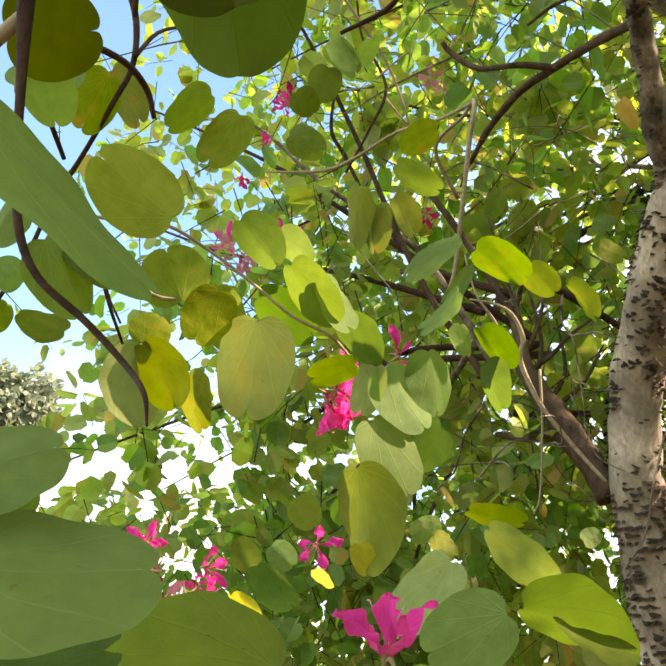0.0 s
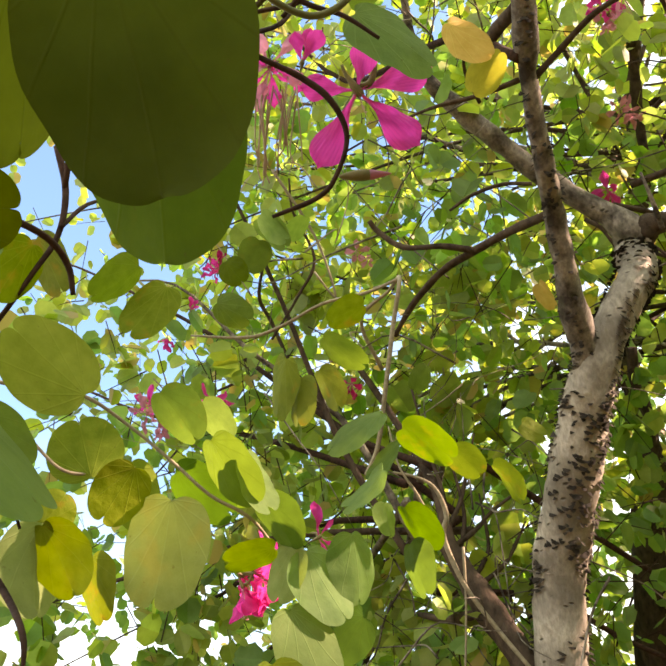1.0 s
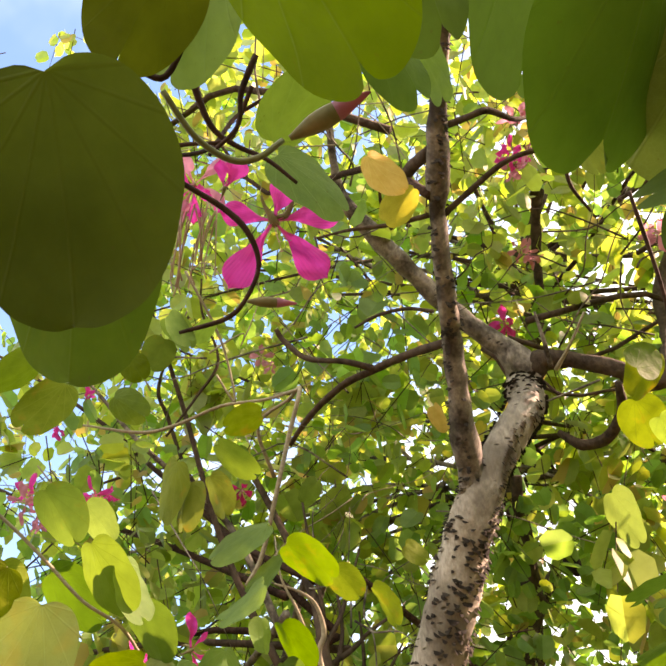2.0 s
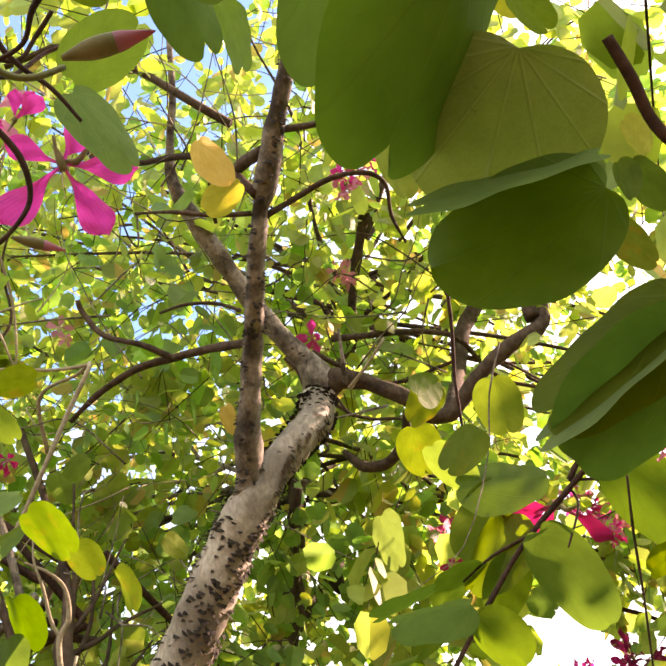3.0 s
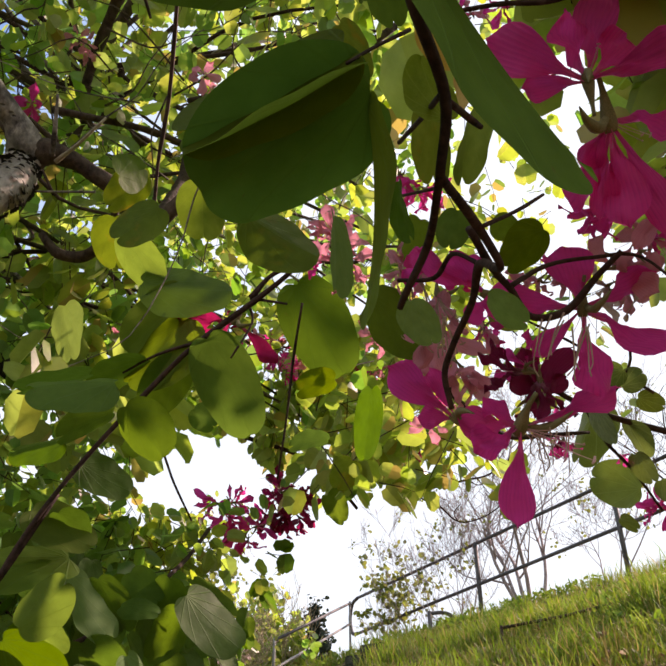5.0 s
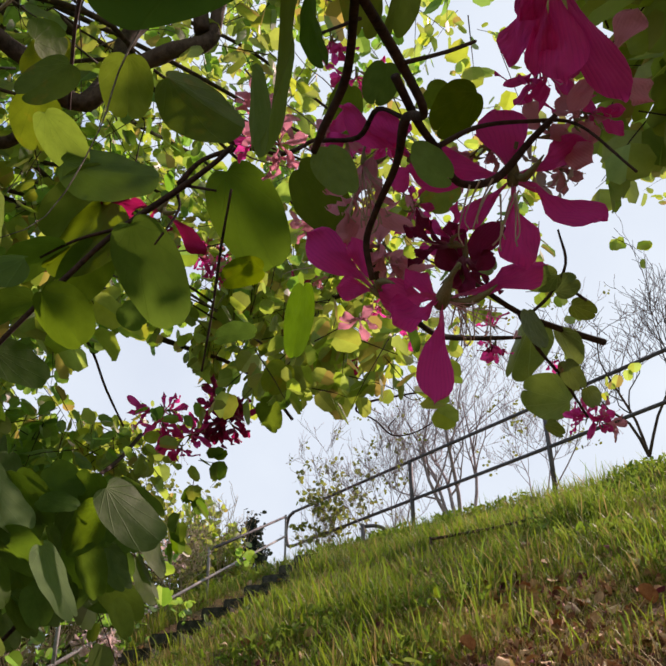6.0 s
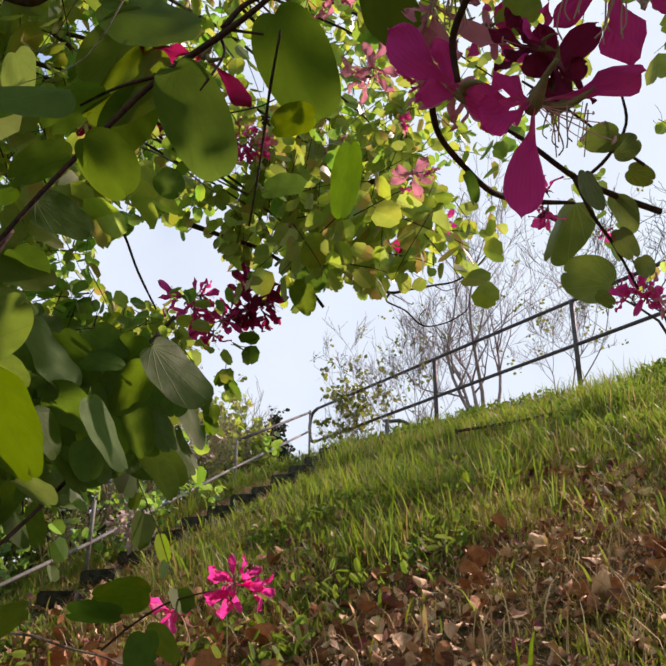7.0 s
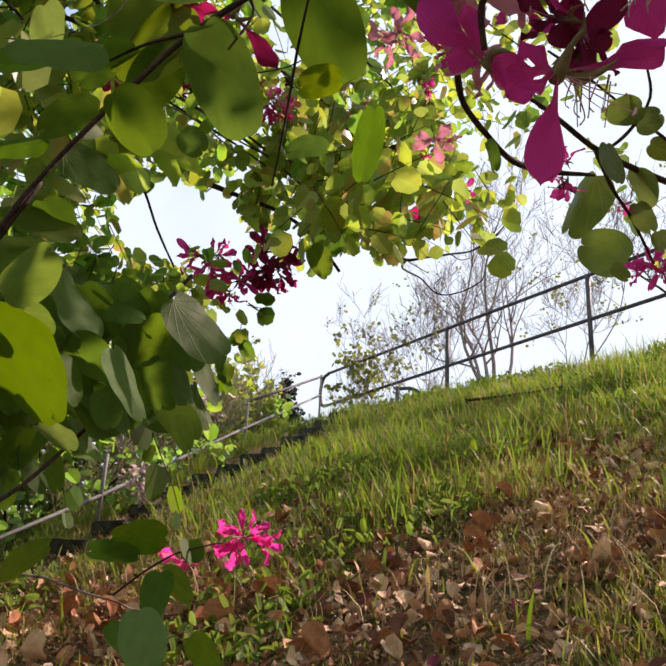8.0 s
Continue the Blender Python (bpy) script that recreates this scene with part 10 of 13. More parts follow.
crown.sprays((2.412, 3.266, 5.235), (0.49, 0.49, 0.49), 7, 0.066, 0.5)
crown.sprays((2.294, 2.429, 4.606), (0.40, 0.40, 0.40), 5, 0.066, 0.5)
crown.sprays((2.371, 2.526, 4.732), (0.41, 0.41, 0.41), 5, 0.066, 0.5)
crown.sprays((2.784, 3.045, 5.402), (0.51, 0.51, 0.51), 5, 0.066, 0.5)
crown.sprays((2.406, 2.102, 4.411), (0.37, 0.37, 0.37), 5, 0.066, 0.5)
shade.sprays((2.835, 2.533, 5.020), (0.46, 0.46, 0.46), 5, 0.066, 0.5)
shade.sprays((3.274, 2.974, 5.644), (0.54, 0.54, 0.54), 5, 0.066, 0.5)
crown.sprays((2.600, 1.777, 4.407), (0.37, 0.37, 0.37), 6, 0.066, 0.5)
shade.sprays((3.299, 2.302, 5.305), (0.49, 0.49, 0.49), 6, 0.066, 0.5)
crown.sprays((3.244, 1.692, 4.897), (0.43, 0.43, 0.43), 6, 0.066, 0.5)
crown.sprays((3.848, 2.017, 5.596), (0.53, 0.53, 0.53), 6, 0.066, 0.5)
crown.sprays((2.926, 1.195, 4.297), (0.36, 0.36, 0.36), 4, 0.066, 0.5)
crown.sprays((3.861, 1.163, 4.926), (0.46, 0.46, 0.46), 2, 0.066, 0.5)
shade.sprays((1.737, 2.689, 3.924), (0.34, 0.34, 0.34), 10, 0.066, 0.5)
crown.sprays((2.027, 3.289, 4.449), (0.43, 0.43, 0.43), 10, 0.066, 0.5)
shade.sprays((2.381, 4.021, 5.091), (0.53, 0.53, 0.53), 10, 0.066, 0.5)
crown.sprays((2.107, 2.664, 4.065), (0.37, 0.37, 0.37), 10, 0.066, 0.5)
shade.sprays((2.281, 2.936, 4.322), (0.41, 0.41, 0.41), 10, 0.066, 0.5)
crown.sprays((2.681, 3.560, 4.910), (0.50, 0.50, 0.50), 10, 0.066, 0.5)
crown.sprays((2.169, 2.249, 3.928), (0.33, 0.33, 0.33), 7, 0.066, 0.5)
crown.sprays((2.670, 2.873, 4.594), (0.44, 0.44, 0.44), 7, 0.066, 0.5)
crown.sprays((3.111, 3.420, 5.179), (0.53, 0.53, 0.53), 7, 0.066, 0.5)
crown.sprays((2.495, 2.164, 4.047), (0.35, 0.35, 0.35), 7, 0.066, 0.5)
crown.sprays((2.869, 2.535, 4.485), (0.42, 0.42, 0.42), 7, 0.066, 0.5)
shade.sprays((3.220, 2.882, 4.895), (0.49, 0.49, 0.49), 7, 0.066, 0.5)
crown.sprays((2.932, 2.043, 4.302), (0.39, 0.39, 0.39), 5, 0.066, 0.5)
shade.sprays((3.260, 2.292, 4.651), (0.44, 0.44, 0.44), 5, 0.066, 0.5)
shade.sprays((3.599, 2.550, 5.011), (0.50, 0.50, 0.50), 5, 0.066, 0.5)
shade.sprays((2.804, 1.552, 3.922), (0.34, 0.34, 0.34), 6, 0.066, 0.5)
crown.sprays((3.630, 2.034, 4.710), (0.46, 0.46, 0.46), 6, 0.066, 0.5)
crown.sprays((3.244, 1.376, 4.167), (0.38, 0.38, 0.38), 2, 0.066, 0.5)
crown.sprays((4.534, 1.431, 5.035), (0.53, 0.53, 0.53), 2, 0.066, 0.5)
crown.sprays((1.840, 2.749, 3.596), (0.33, 0.33, 0.33), 7, 0.066, 0.5)
crown.sprays((2.389, 3.818, 4.370), (0.48, 0.48, 0.48), 7, 0.066, 0.5)
crown.sprays((2.655, 4.338, 4.746), (0.55, 0.55, 0.55), 7, 0.066, 0.5)
shade.sprays((2.249, 2.831, 3.788), (0.37, 0.37, 0.37), 5, 0.066, 0.5)
shade.sprays((2.394, 3.053, 3.961), (0.40, 0.40, 0.40), 5, 0.066, 0.5)
shade.sprays((2.920, 3.856, 4.584), (0.51, 0.51, 0.51), 5, 0.066, 0.5)
crown.sprays((2.567, 2.639, 3.882), (0.38, 0.38, 0.38), 5, 0.066, 0.5)
shade.sprays((3.082, 3.252, 4.420), (0.47, 0.47, 0.47), 5, 0.066, 0.5)
shade.sprays((3.183, 3.372, 4.525), (0.49, 0.49, 0.49), 5, 0.066, 0.5)
shade.sprays((2.850, 2.418, 3.926), (0.38, 0.38, 0.38), 7, 0.066, 0.5)
crown.sprays((3.399, 2.939, 4.439), (0.47, 0.47, 0.47), 7, 0.066, 0.5)
crown.sprays((3.738, 3.261, 4.757), (0.53, 0.53, 0.53), 7, 0.066, 0.5)
crown.sprays((2.709, 1.864, 3.704), (0.33, 0.33, 0.33), 5, 0.066, 0.5)
crown.sprays((3.523, 2.477, 4.431), (0.45, 0.45, 0.45), 5, 0.066, 0.5)
crown.sprays((3.720, 2.625, 4.607), (0.48, 0.48, 0.48), 5, 0.066, 0.5)
crown.sprays((3.231, 1.779, 3.914), (0.37, 0.37, 0.37), 6, 0.066, 0.5)
shade.sprays((4.488, 2.502, 4.916), (0.55, 0.55, 0.55), 6, 0.066, 0.5)
crown.sprays((3.887, 1.677, 4.224), (0.44, 0.44, 0.44), 1, 0.066, 0.5)
crown.sprays((3.587, 1.168, 3.849), (0.38, 0.38, 0.38), 2, 0.066, 0.5)
shade.sprays((1.991, 2.867, 3.305), (0.33, 0.33, 0.33), 4, 0.066, 0.5)
crown.sprays((2.868, 4.471, 4.237), (0.54, 0.54, 0.54), 4, 0.066, 0.5)
crown.sprays((4.006, 3.558, 4.393), (0.54, 0.54, 0.54), 2, 0.066, 0.5)
crown.sprays((3.153, 2.212, 3.602), (0.37, 0.37, 0.37), 4, 0.066, 0.5)
crown.sprays((4.118, 2.349, 4.027), (0.47, 0.47, 0.47), 2, 0.066, 0.5)
crown.sprays((4.029, 1.438, 3.681), (0.41, 0.41, 0.41), 1, 0.066, 0.5)
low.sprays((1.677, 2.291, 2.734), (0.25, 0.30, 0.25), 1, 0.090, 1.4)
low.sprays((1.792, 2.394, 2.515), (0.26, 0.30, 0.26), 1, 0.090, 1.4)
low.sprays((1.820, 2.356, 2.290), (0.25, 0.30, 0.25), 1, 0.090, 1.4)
crown.sprays((2.558, 3.131, 4.002), 0.10, 5, 0.085, 1.0, 5, 0.16)
crown.sprays((2.754, 3.222, 4.108), 0.10, 4, 0.085, 1.0, 5, 0.16)
crown.sprays((2.954, 3.058, 3.854), 0.10, 4, 0.085, 1.0, 5, 0.16)
crown.sprays((2.812, 2.851, 3.851), 0.10, 5, 0.085, 1.0, 5, 0.16)
crown.sprays((3.037, 2.937, 3.900), 0.10, 6, 0.085, 1.0, 5, 0.16)
crown.sprays((3.065, 2.769, 3.999), 0.10, 7, 0.085, 1.0, 5, 0.16)
crown.sprays((3.089, 2.618, 3.906), 0.10, 6, 0.085, 1.0, 5, 0.16)
crown.sprays((3.331, 2.759, 3.736), 0.10, 6, 0.085, 1.0, 5, 0.16)
crown.sprays((3.267, 2.570, 3.742), 0.10, 6, 0.085, 1.0, 5, 0.16)
crown.sprays((3.462, 2.700, 3.739), 0.10, 6, 0.085, 1.0, 5, 0.16)
crown.sprays((3.367, 2.516, 3.676), 0.10, 5, 0.085, 1.0, 5, 0.16)
crown.sprays((3.535, 2.543, 3.856), 0.10, 5, 0.085, 1.0, 5, 0.16)
crown.sprays((3.391, 2.285, 3.797), 0.10, 4, 0.085, 1.0, 5, 0.16)
crown.sprays((3.414, 2.156, 3.764), 0.10, 4, 0.085, 1.0, 5, 0.16)
crown.sprays((2.847, 2.634, 4.112), 0.10, 7, 0.085, 1.0, 5, 0.16)
crown.sprays((2.900, 2.416, 4.094), 0.10, 7, 0.085, 1.0, 5, 0.16)
crown.sprays((3.276, 2.469, 4.292), 0.10, 7, 0.085, 1.0, 5, 0.16)
crown.sprays((3.471, 2.452, 4.191), 0.10, 7, 0.085, 1.0, 5, 0.16)
crown.sprays((2.814, 2.817, 4.027), 0.10, 6, 0.085, 1.0, 5, 0.16)
crown.sprays((2.687, 2.899, 3.897), 0.10, 5, 0.085, 1.0, 5, 0.16)
crown.sprays((3.309, 2.862, 3.857), 0.10, 4, 0.085, 1.0, 5, 0.16)
crown.sprays((3.405, 2.302, 4.269), 0.10, 4, 0.085, 1.0, 5, 0.16)
crown.sprays((2.862, 2.664, 3.992), 0.10, 6, 0.085, 1.0, 5, 0.16)
crown.sprays((3.094, 2.470, 3.994), 0.10, 6, 0.085, 1.0, 5, 0.16)
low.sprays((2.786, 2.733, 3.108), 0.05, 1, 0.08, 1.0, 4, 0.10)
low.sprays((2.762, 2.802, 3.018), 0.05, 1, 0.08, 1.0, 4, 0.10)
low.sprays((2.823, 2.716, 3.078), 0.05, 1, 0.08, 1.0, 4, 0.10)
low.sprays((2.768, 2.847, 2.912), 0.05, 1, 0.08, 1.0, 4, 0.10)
crown.sprays((3.662, 2.225, 4.580), 0.16, 6, 0.075, 0.8, 5, 0.2)
shade.sprays((3.519, 2.279, 4.305), 0.16, 6, 0.075, 0.8, 5, 0.2)
crown.sprays((3.852, 2.410, 4.251), 0.16, 6, 0.075, 0.8, 5, 0.2)
crown.sprays((3.090, 1.983, 4.052), 0.16, 6, 0.075, 0.8, 5, 0.2)
crown.sprays((2.828, 2.225, 3.770), 0.16, 6, 0.075, 0.8, 5, 0.2)
crown.sprays((2.969, 1.950, 4.202), 0.16, 6, 0.075, 0.8, 5, 0.2)
crown.sprays((3.066, 2.279, 3.883), 0.16, 6, 0.075, 0.8, 5, 0.2)
crown.sprays((2.779, 1.735, 4.208), 0.16, 6, 0.075, 0.8, 5, 0.2)
shade.sprays((2.987, 2.522, 4.854), 0.16, 6, 0.075, 0.8, 5, 0.2)
crown.sprays((3.350, 2.461, 4.359), 0.16, 6, 0.075, 0.8, 5, 0.2)
crown.sprays((3.752, 2.818, 4.421), 0.16, 6, 0.075, 0.8, 5, 0.2)
crown.sprays((2.910, 1.926, 4.396), 0.16, 6, 0.075, 0.8, 5, 0.2)
crown.sprays((3.123, 2.056, 3.942), 0.16, 6, 0.075, 0.8, 5, 0.2)
shade.sprays((3.220, 2.611, 4.956), 0.16, 6, 0.075, 0.8, 5, 0.2)
crown.sprays((4.116, 2.642, 4.506), 0.16, 6, 0.075, 0.8, 5, 0.2)
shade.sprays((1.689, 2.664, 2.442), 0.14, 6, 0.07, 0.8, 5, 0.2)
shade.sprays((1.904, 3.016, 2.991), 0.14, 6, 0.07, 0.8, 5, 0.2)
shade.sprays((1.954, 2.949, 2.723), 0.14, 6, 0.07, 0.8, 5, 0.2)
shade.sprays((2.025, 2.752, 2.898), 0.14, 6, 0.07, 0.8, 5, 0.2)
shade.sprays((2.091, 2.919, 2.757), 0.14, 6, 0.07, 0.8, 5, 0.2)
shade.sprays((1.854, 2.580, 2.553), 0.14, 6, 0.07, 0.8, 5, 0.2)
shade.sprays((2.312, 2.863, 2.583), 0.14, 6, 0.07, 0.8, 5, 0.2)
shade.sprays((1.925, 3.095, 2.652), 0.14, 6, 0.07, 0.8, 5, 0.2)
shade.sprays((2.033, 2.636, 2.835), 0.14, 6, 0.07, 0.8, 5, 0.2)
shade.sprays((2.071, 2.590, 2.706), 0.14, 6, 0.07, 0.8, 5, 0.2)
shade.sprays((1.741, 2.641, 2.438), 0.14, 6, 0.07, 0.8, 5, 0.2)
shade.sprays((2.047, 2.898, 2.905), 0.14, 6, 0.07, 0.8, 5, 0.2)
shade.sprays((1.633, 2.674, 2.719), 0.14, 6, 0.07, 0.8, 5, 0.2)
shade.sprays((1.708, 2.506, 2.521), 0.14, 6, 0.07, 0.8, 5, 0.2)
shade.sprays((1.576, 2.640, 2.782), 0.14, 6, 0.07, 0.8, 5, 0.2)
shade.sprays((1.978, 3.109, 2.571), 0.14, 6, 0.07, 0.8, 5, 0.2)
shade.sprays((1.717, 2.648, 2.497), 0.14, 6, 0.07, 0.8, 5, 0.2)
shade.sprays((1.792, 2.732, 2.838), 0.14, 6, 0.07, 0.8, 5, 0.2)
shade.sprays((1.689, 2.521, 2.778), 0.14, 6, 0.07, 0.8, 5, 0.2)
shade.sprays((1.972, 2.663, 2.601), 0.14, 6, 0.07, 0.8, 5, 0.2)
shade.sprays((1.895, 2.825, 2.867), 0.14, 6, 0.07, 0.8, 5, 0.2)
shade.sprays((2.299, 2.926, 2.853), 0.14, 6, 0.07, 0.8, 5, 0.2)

# low boughs behind the trunk
crown.sprays((-0.880, 4.246, 2.858), 0.20, 5, 0.075, 0.6)
crown.sprays((-1.011, 2.993, 2.738), 0.20, 6, 0.075, 0.6)
crown.sprays((-0.782, 2.680, 2.361), 0.20, 6, 0.075, 0.6)
crown.sprays((-0.912, 3.081, 2.439), 0.20, 8, 0.075, 0.6)
crown.sprays((-1.108, 3.062, 2.839), 0.20, 6, 0.075, 0.6)
crown.sprays((-0.311, 3.307, 2.912), 0.20, 8, 0.075, 0.6)
crown.sprays((-1.013, 3.501, 2.981), 0.20, 5, 0.075, 0.6)
crown.sprays((-0.285, 3.075, 3.031), 0.20, 6, 0.075, 0.6)
crown.sprays((-0.132, 2.549, 2.781), 0.20, 8, 0.075, 0.6)
crown.sprays((-1.342, 4.005, 2.605), 0.20, 7, 0.075, 0.6)
crown.sprays((-1.330, 3.940, 2.638), 0.20, 8, 0.075, 0.6)
crown.sprays((-0.837, 3.134, 3.016), 0.20, 6, 0.075, 0.6)
crown.sprays((-0.769, 4.139, 2.901), 0.20, 7, 0.075, 0.6)
crown.sprays((-0.389, 2.594, 2.553), 0.20, 7, 0.075, 0.6)
crown.sprays((-0.899, 3.503, 2.303), 0.22, 5, 0.075, 0.6)
crown.sprays((-0.459, 3.877, 2.118), 0.22, 6, 0.075, 0.6)
crown.sprays((0.032, 4.554, 2.562), 0.22, 6, 0.075, 0.6)
crown.sprays((-1.317, 4.460, 2.776), 0.22, 5, 0.075, 0.6)
crown.sprays((-0.484, 4.182, 2.817), 0.22, 7, 0.075, 0.6)
crown.sprays((-0.156, 3.455, 2.152), 0.22, 8, 0.075, 0.6)
crown.sprays((-0.282, 3.741, 2.108), 0.22, 8, 0.075, 0.6)
crown.sprays((0.053, 3.476, 2.614), 0.22, 8, 0.075, 0.6)
crown.sprays((-0.974, 3.766, 2.045), 0.22, 7, 0.075, 0.6)
crown.sprays((-0.777, 4.042, 2.170), 0.22, 8, 0.075, 0.6)
crown.sprays((-0.586, 4.321, 2.151), 0.22, 7, 0.075, 0.6)
crown.sprays((0.118, 3.218, 2.230), 0.22, 5, 0.075, 0.6)
crown.sprays((-0.441, 4.391, 2.738), 0.22, 7, 0.075, 0.6)
crown.sprays((-1.268, 4.002, 2.408), 0.22, 7, 0.075, 0.6)
crown.sprays((-0.098, 3.099, 2.356), 0.22, 8, 0.075, 0.6)
crown.sprays((-0.125, 3.927, 2.783), 0.22, 7, 0.075, 0.6)
crown.sprays((-0.443, 3.472, 2.079), 0.22, 5, 0.075, 0.6)
crown.sprays((-0.962, 3.815, 2.702), 0.22, 6, 0.075, 0.6)
crown.sprays((0.079, 3.317, 2.476), 0.22, 7, 0.075, 0.6)
crown.sprays((-1.150, 4.743, 2.109), 0.22, 8, 0.075, 0.6)
crown.sprays((-0.187, 4.559, 2.627), 0.22, 5, 0.075, 0.6)
crown.sprays((-0.455, 3.970, 2.103), 0.22, 6, 0.075, 0.6)
crown.sprays((0.037, 3.343, 2.387), 0.22, 7, 0.075, 0.6)
crown.sprays((-1.387, 3.844, 2.429), 0.22, 6, 0.075, 0.6)
crown.sprays((-1.216, 3.696, 2.258), 0.22, 7, 0.075, 0.6)
crown.sprays((-0.466, 3.715, 2.543), 0.22, 5, 0.075, 0.6)
shade.sprays((0.979, 4.058, 2.604), 0.25, 7, 0.075, 0.6)
crown.sprays((0.231, 4.450, 2.694), 0.25, 7, 0.075, 0.6)
shade.sprays((0.362, 4.551, 2.577), 0.25, 5, 0.075, 0.6)
shade.sprays((0.895, 3.622, 2.279), 0.25, 6, 0.075, 0.6)
shade.sprays((0.668, 3.817, 2.536), 0.25, 8, 0.075, 0.6)
shade.sprays((0.706, 4.218, 2.729), 0.25, 7, 0.075, 0.6)
shade.sprays((0.767, 4.608, 2.716), 0.25, 6, 0.075, 0.6)
crown.sprays((0.168, 3.703, 2.220), 0.25, 8, 0.075, 0.6)
shade.sprays((0.328, 3.417, 2.176), 0.25, 6, 0.075, 0.6)
shade.sprays((0.375, 4.364, 2.237), 0.25, 7, 0.075, 0.6)
shade.sprays((0.383, 3.522, 2.167), 0.25, 7, 0.075, 0.6)
shade.sprays((0.637, 4.173, 2.498), 0.25, 7, 0.075, 0.6)
shade.sprays((0.498, 3.835, 2.313), 0.25, 8, 0.075, 0.6)
crown.sprays((0.131, 3.583, 2.389), 0.25, 8, 0.075, 0.6)

# larger hanging leaves at middle distance
crown.sprays((1.604, 2.168, 3.178), 0.12, 4, 0.100, 1.1, 5, 0.22)
crown.sprays((1.594, 2.105, 3.276), 0.12, 2, 0.100, 1.1, 5, 0.22)
crown.sprays((1.439, 1.890, 2.918), 0.12, 2, 0.100, 1.1, 5, 0.22)
crown.sprays((1.266, 1.745, 3.231), 0.12, 3, 0.100, 1.1, 5, 0.22)
crown.sprays((1.482, 2.279, 3.098), 0.12, 2, 0.100, 1.1, 5, 0.22)
crown.sprays((1.223, 1.888, 3.013), 0.12, 2, 0.100, 1.1, 5, 0.22)
crown.sprays((1.386, 2.134, 3.448), 0.12, 3, 0.100, 1.1, 5, 0.22)
crown.sprays((1.404, 2.061, 3.418), 0.12, 2, 0.100, 1.1, 5, 0.22)
crown.sprays((1.784, 2.169, 3.253), 0.12, 3, 0.100, 1.1, 5, 0.22)
crown.sprays((1.736, 1.129, 4.728), 0.12, 3, 0.100, 1.1, 5, 0.22)
crown.sprays((1.391, 1.248, 4.174), 0.12, 2, 0.100, 1.1, 5, 0.22)
crown.sprays((1.586, 1.174, 4.295), 0.12, 4, 0.100, 1.1, 5, 0.22)
crown.sprays((1.887, 1.405, 4.460), 0.12, 3, 0.100, 1.1, 5, 0.22)
crown.sprays((1.362, 1.205, 4.531), 0.12, 4, 0.100, 1.1, 5, 0.22)
crown.sprays((0.637, 2.411, 3.381), 0.12, 4, 0.100, 1.1, 5, 0.22)
crown.sprays((0.136, 2.639, 3.534), 0.12, 3, 0.100, 1.1, 5, 0.22)
crown.sprays((0.689, 2.306, 3.902), 0.12, 4, 0.100, 1.1, 5, 0.22)
crown.sprays((0.047, 2.315, 3.803), 0.12, 3, 0.100, 1.1, 5, 0.22)
# leaves added over the hanging cluster to keep the sun off it
crown.sprays((2.400, 1.618, 3.090), 0.16, 4, 0.075, 0.5, 6)
crown.sprays((2.427, 1.789, 3.216), 0.16, 4, 0.075, 0.5, 6)
crown.sprays((2.355, 1.910, 3.124), 0.16, 4, 0.075, 0.5, 6)
crown.sprays((2.124, 1.699, 2.937), 0.16, 4, 0.075, 0.5, 6)
crown.sprays((2.371, 1.591, 3.065), 0.16, 4, 0.075, 0.5, 6)
crown.sprays((2.519, 1.713, 3.218), 0.16, 4, 0.075, 0.5, 6)
crown.sprays((2.170, 1.670, 3.043), 0.16, 4, 0.075, 0.5, 6)
crown.sprays((2.368, 1.847, 3.218), 0.16, 4, 0.075, 0.5, 6)

# unseen sprays overhead and behind, added to block sun from the near leaves
crown.sprays((1.950, -0.050, 3.250), (0.55, 0.42, 0.4), 60, 0.095)
crown.sprays((2.100, -0.400, 3.400), (0.55, 0.42, 0.4), 50, 0.095)
crown.sprays((1.600, -0.500, 3.000), (0.55, 0.42, 0.4), 40, 0.095)
crown.sprays((1.300, -0.800, 3.100), (0.55, 0.42, 0.4), 30, 0.095)
crown.sprays((-1.400, 0.400, 3.800), (0.55, 0.42, 0.4), 14, 0.095)
crown.sprays((-0.400, -0.800, 3.600), (0.55, 0.42, 0.4), 20, 0.095)
crown.sprays((2.600, -0.250, 3.800), (0.55, 0.42, 0.4), 40, 0.095)
crown.sprays((1.503, 0.173, 3.277), 0.15, 19, 0.1)
crown.sprays((1.813, 0.159, 3.519), 0.15, 19, 0.1)
crown.sprays((1.303, 0.200, 3.161), 0.15, 16, 0.1)
crown.sprays((2.020, 0.162, 3.723), 0.15, 22, 0.1)
crown.sprays((1.017, 0.165, 2.826), 0.15, 19, 0.1)
crown.sprays((0.923, 0.231, 2.883), 0.15, 19, 0.1)
crown.sprays((1.608, 0.171, 3.452), 0.15, 16, 0.1)
crown.sprays((1.974, 0.206, 3.506), 0.15, 19, 0.1)
crown.sprays((1.981, 0.250, 3.315), 0.15, 28, 0.1)
crown.sprays((1.955, 0.286, 3.140), 0.15, 19, 0.1)
crown.sprays((1.409, 0.164, 2.826), 0.15, 22, 0.1)
crown.sprays((2.264, 0.272, 3.639), 0.15, 16, 0.1)
crown.sprays((1.612, 0.228, 3.030), 0.15, 16, 0.1)
crown.sprays((2.420, 0.292, 3.716), 0.15, 16, 0.1)
crown.sprays((2.289, 0.301, 3.535), 0.15, 19, 0.1)
crown.sprays((2.813, 0.277, 4.250), 0.15, 16, 0.1)
crown.sprays((2.636, 0.245, 4.161), 0.15, 19, 0.1)
crown.sprays((2.461, 0.232, 4.059), 0.15, 16, 0.1)
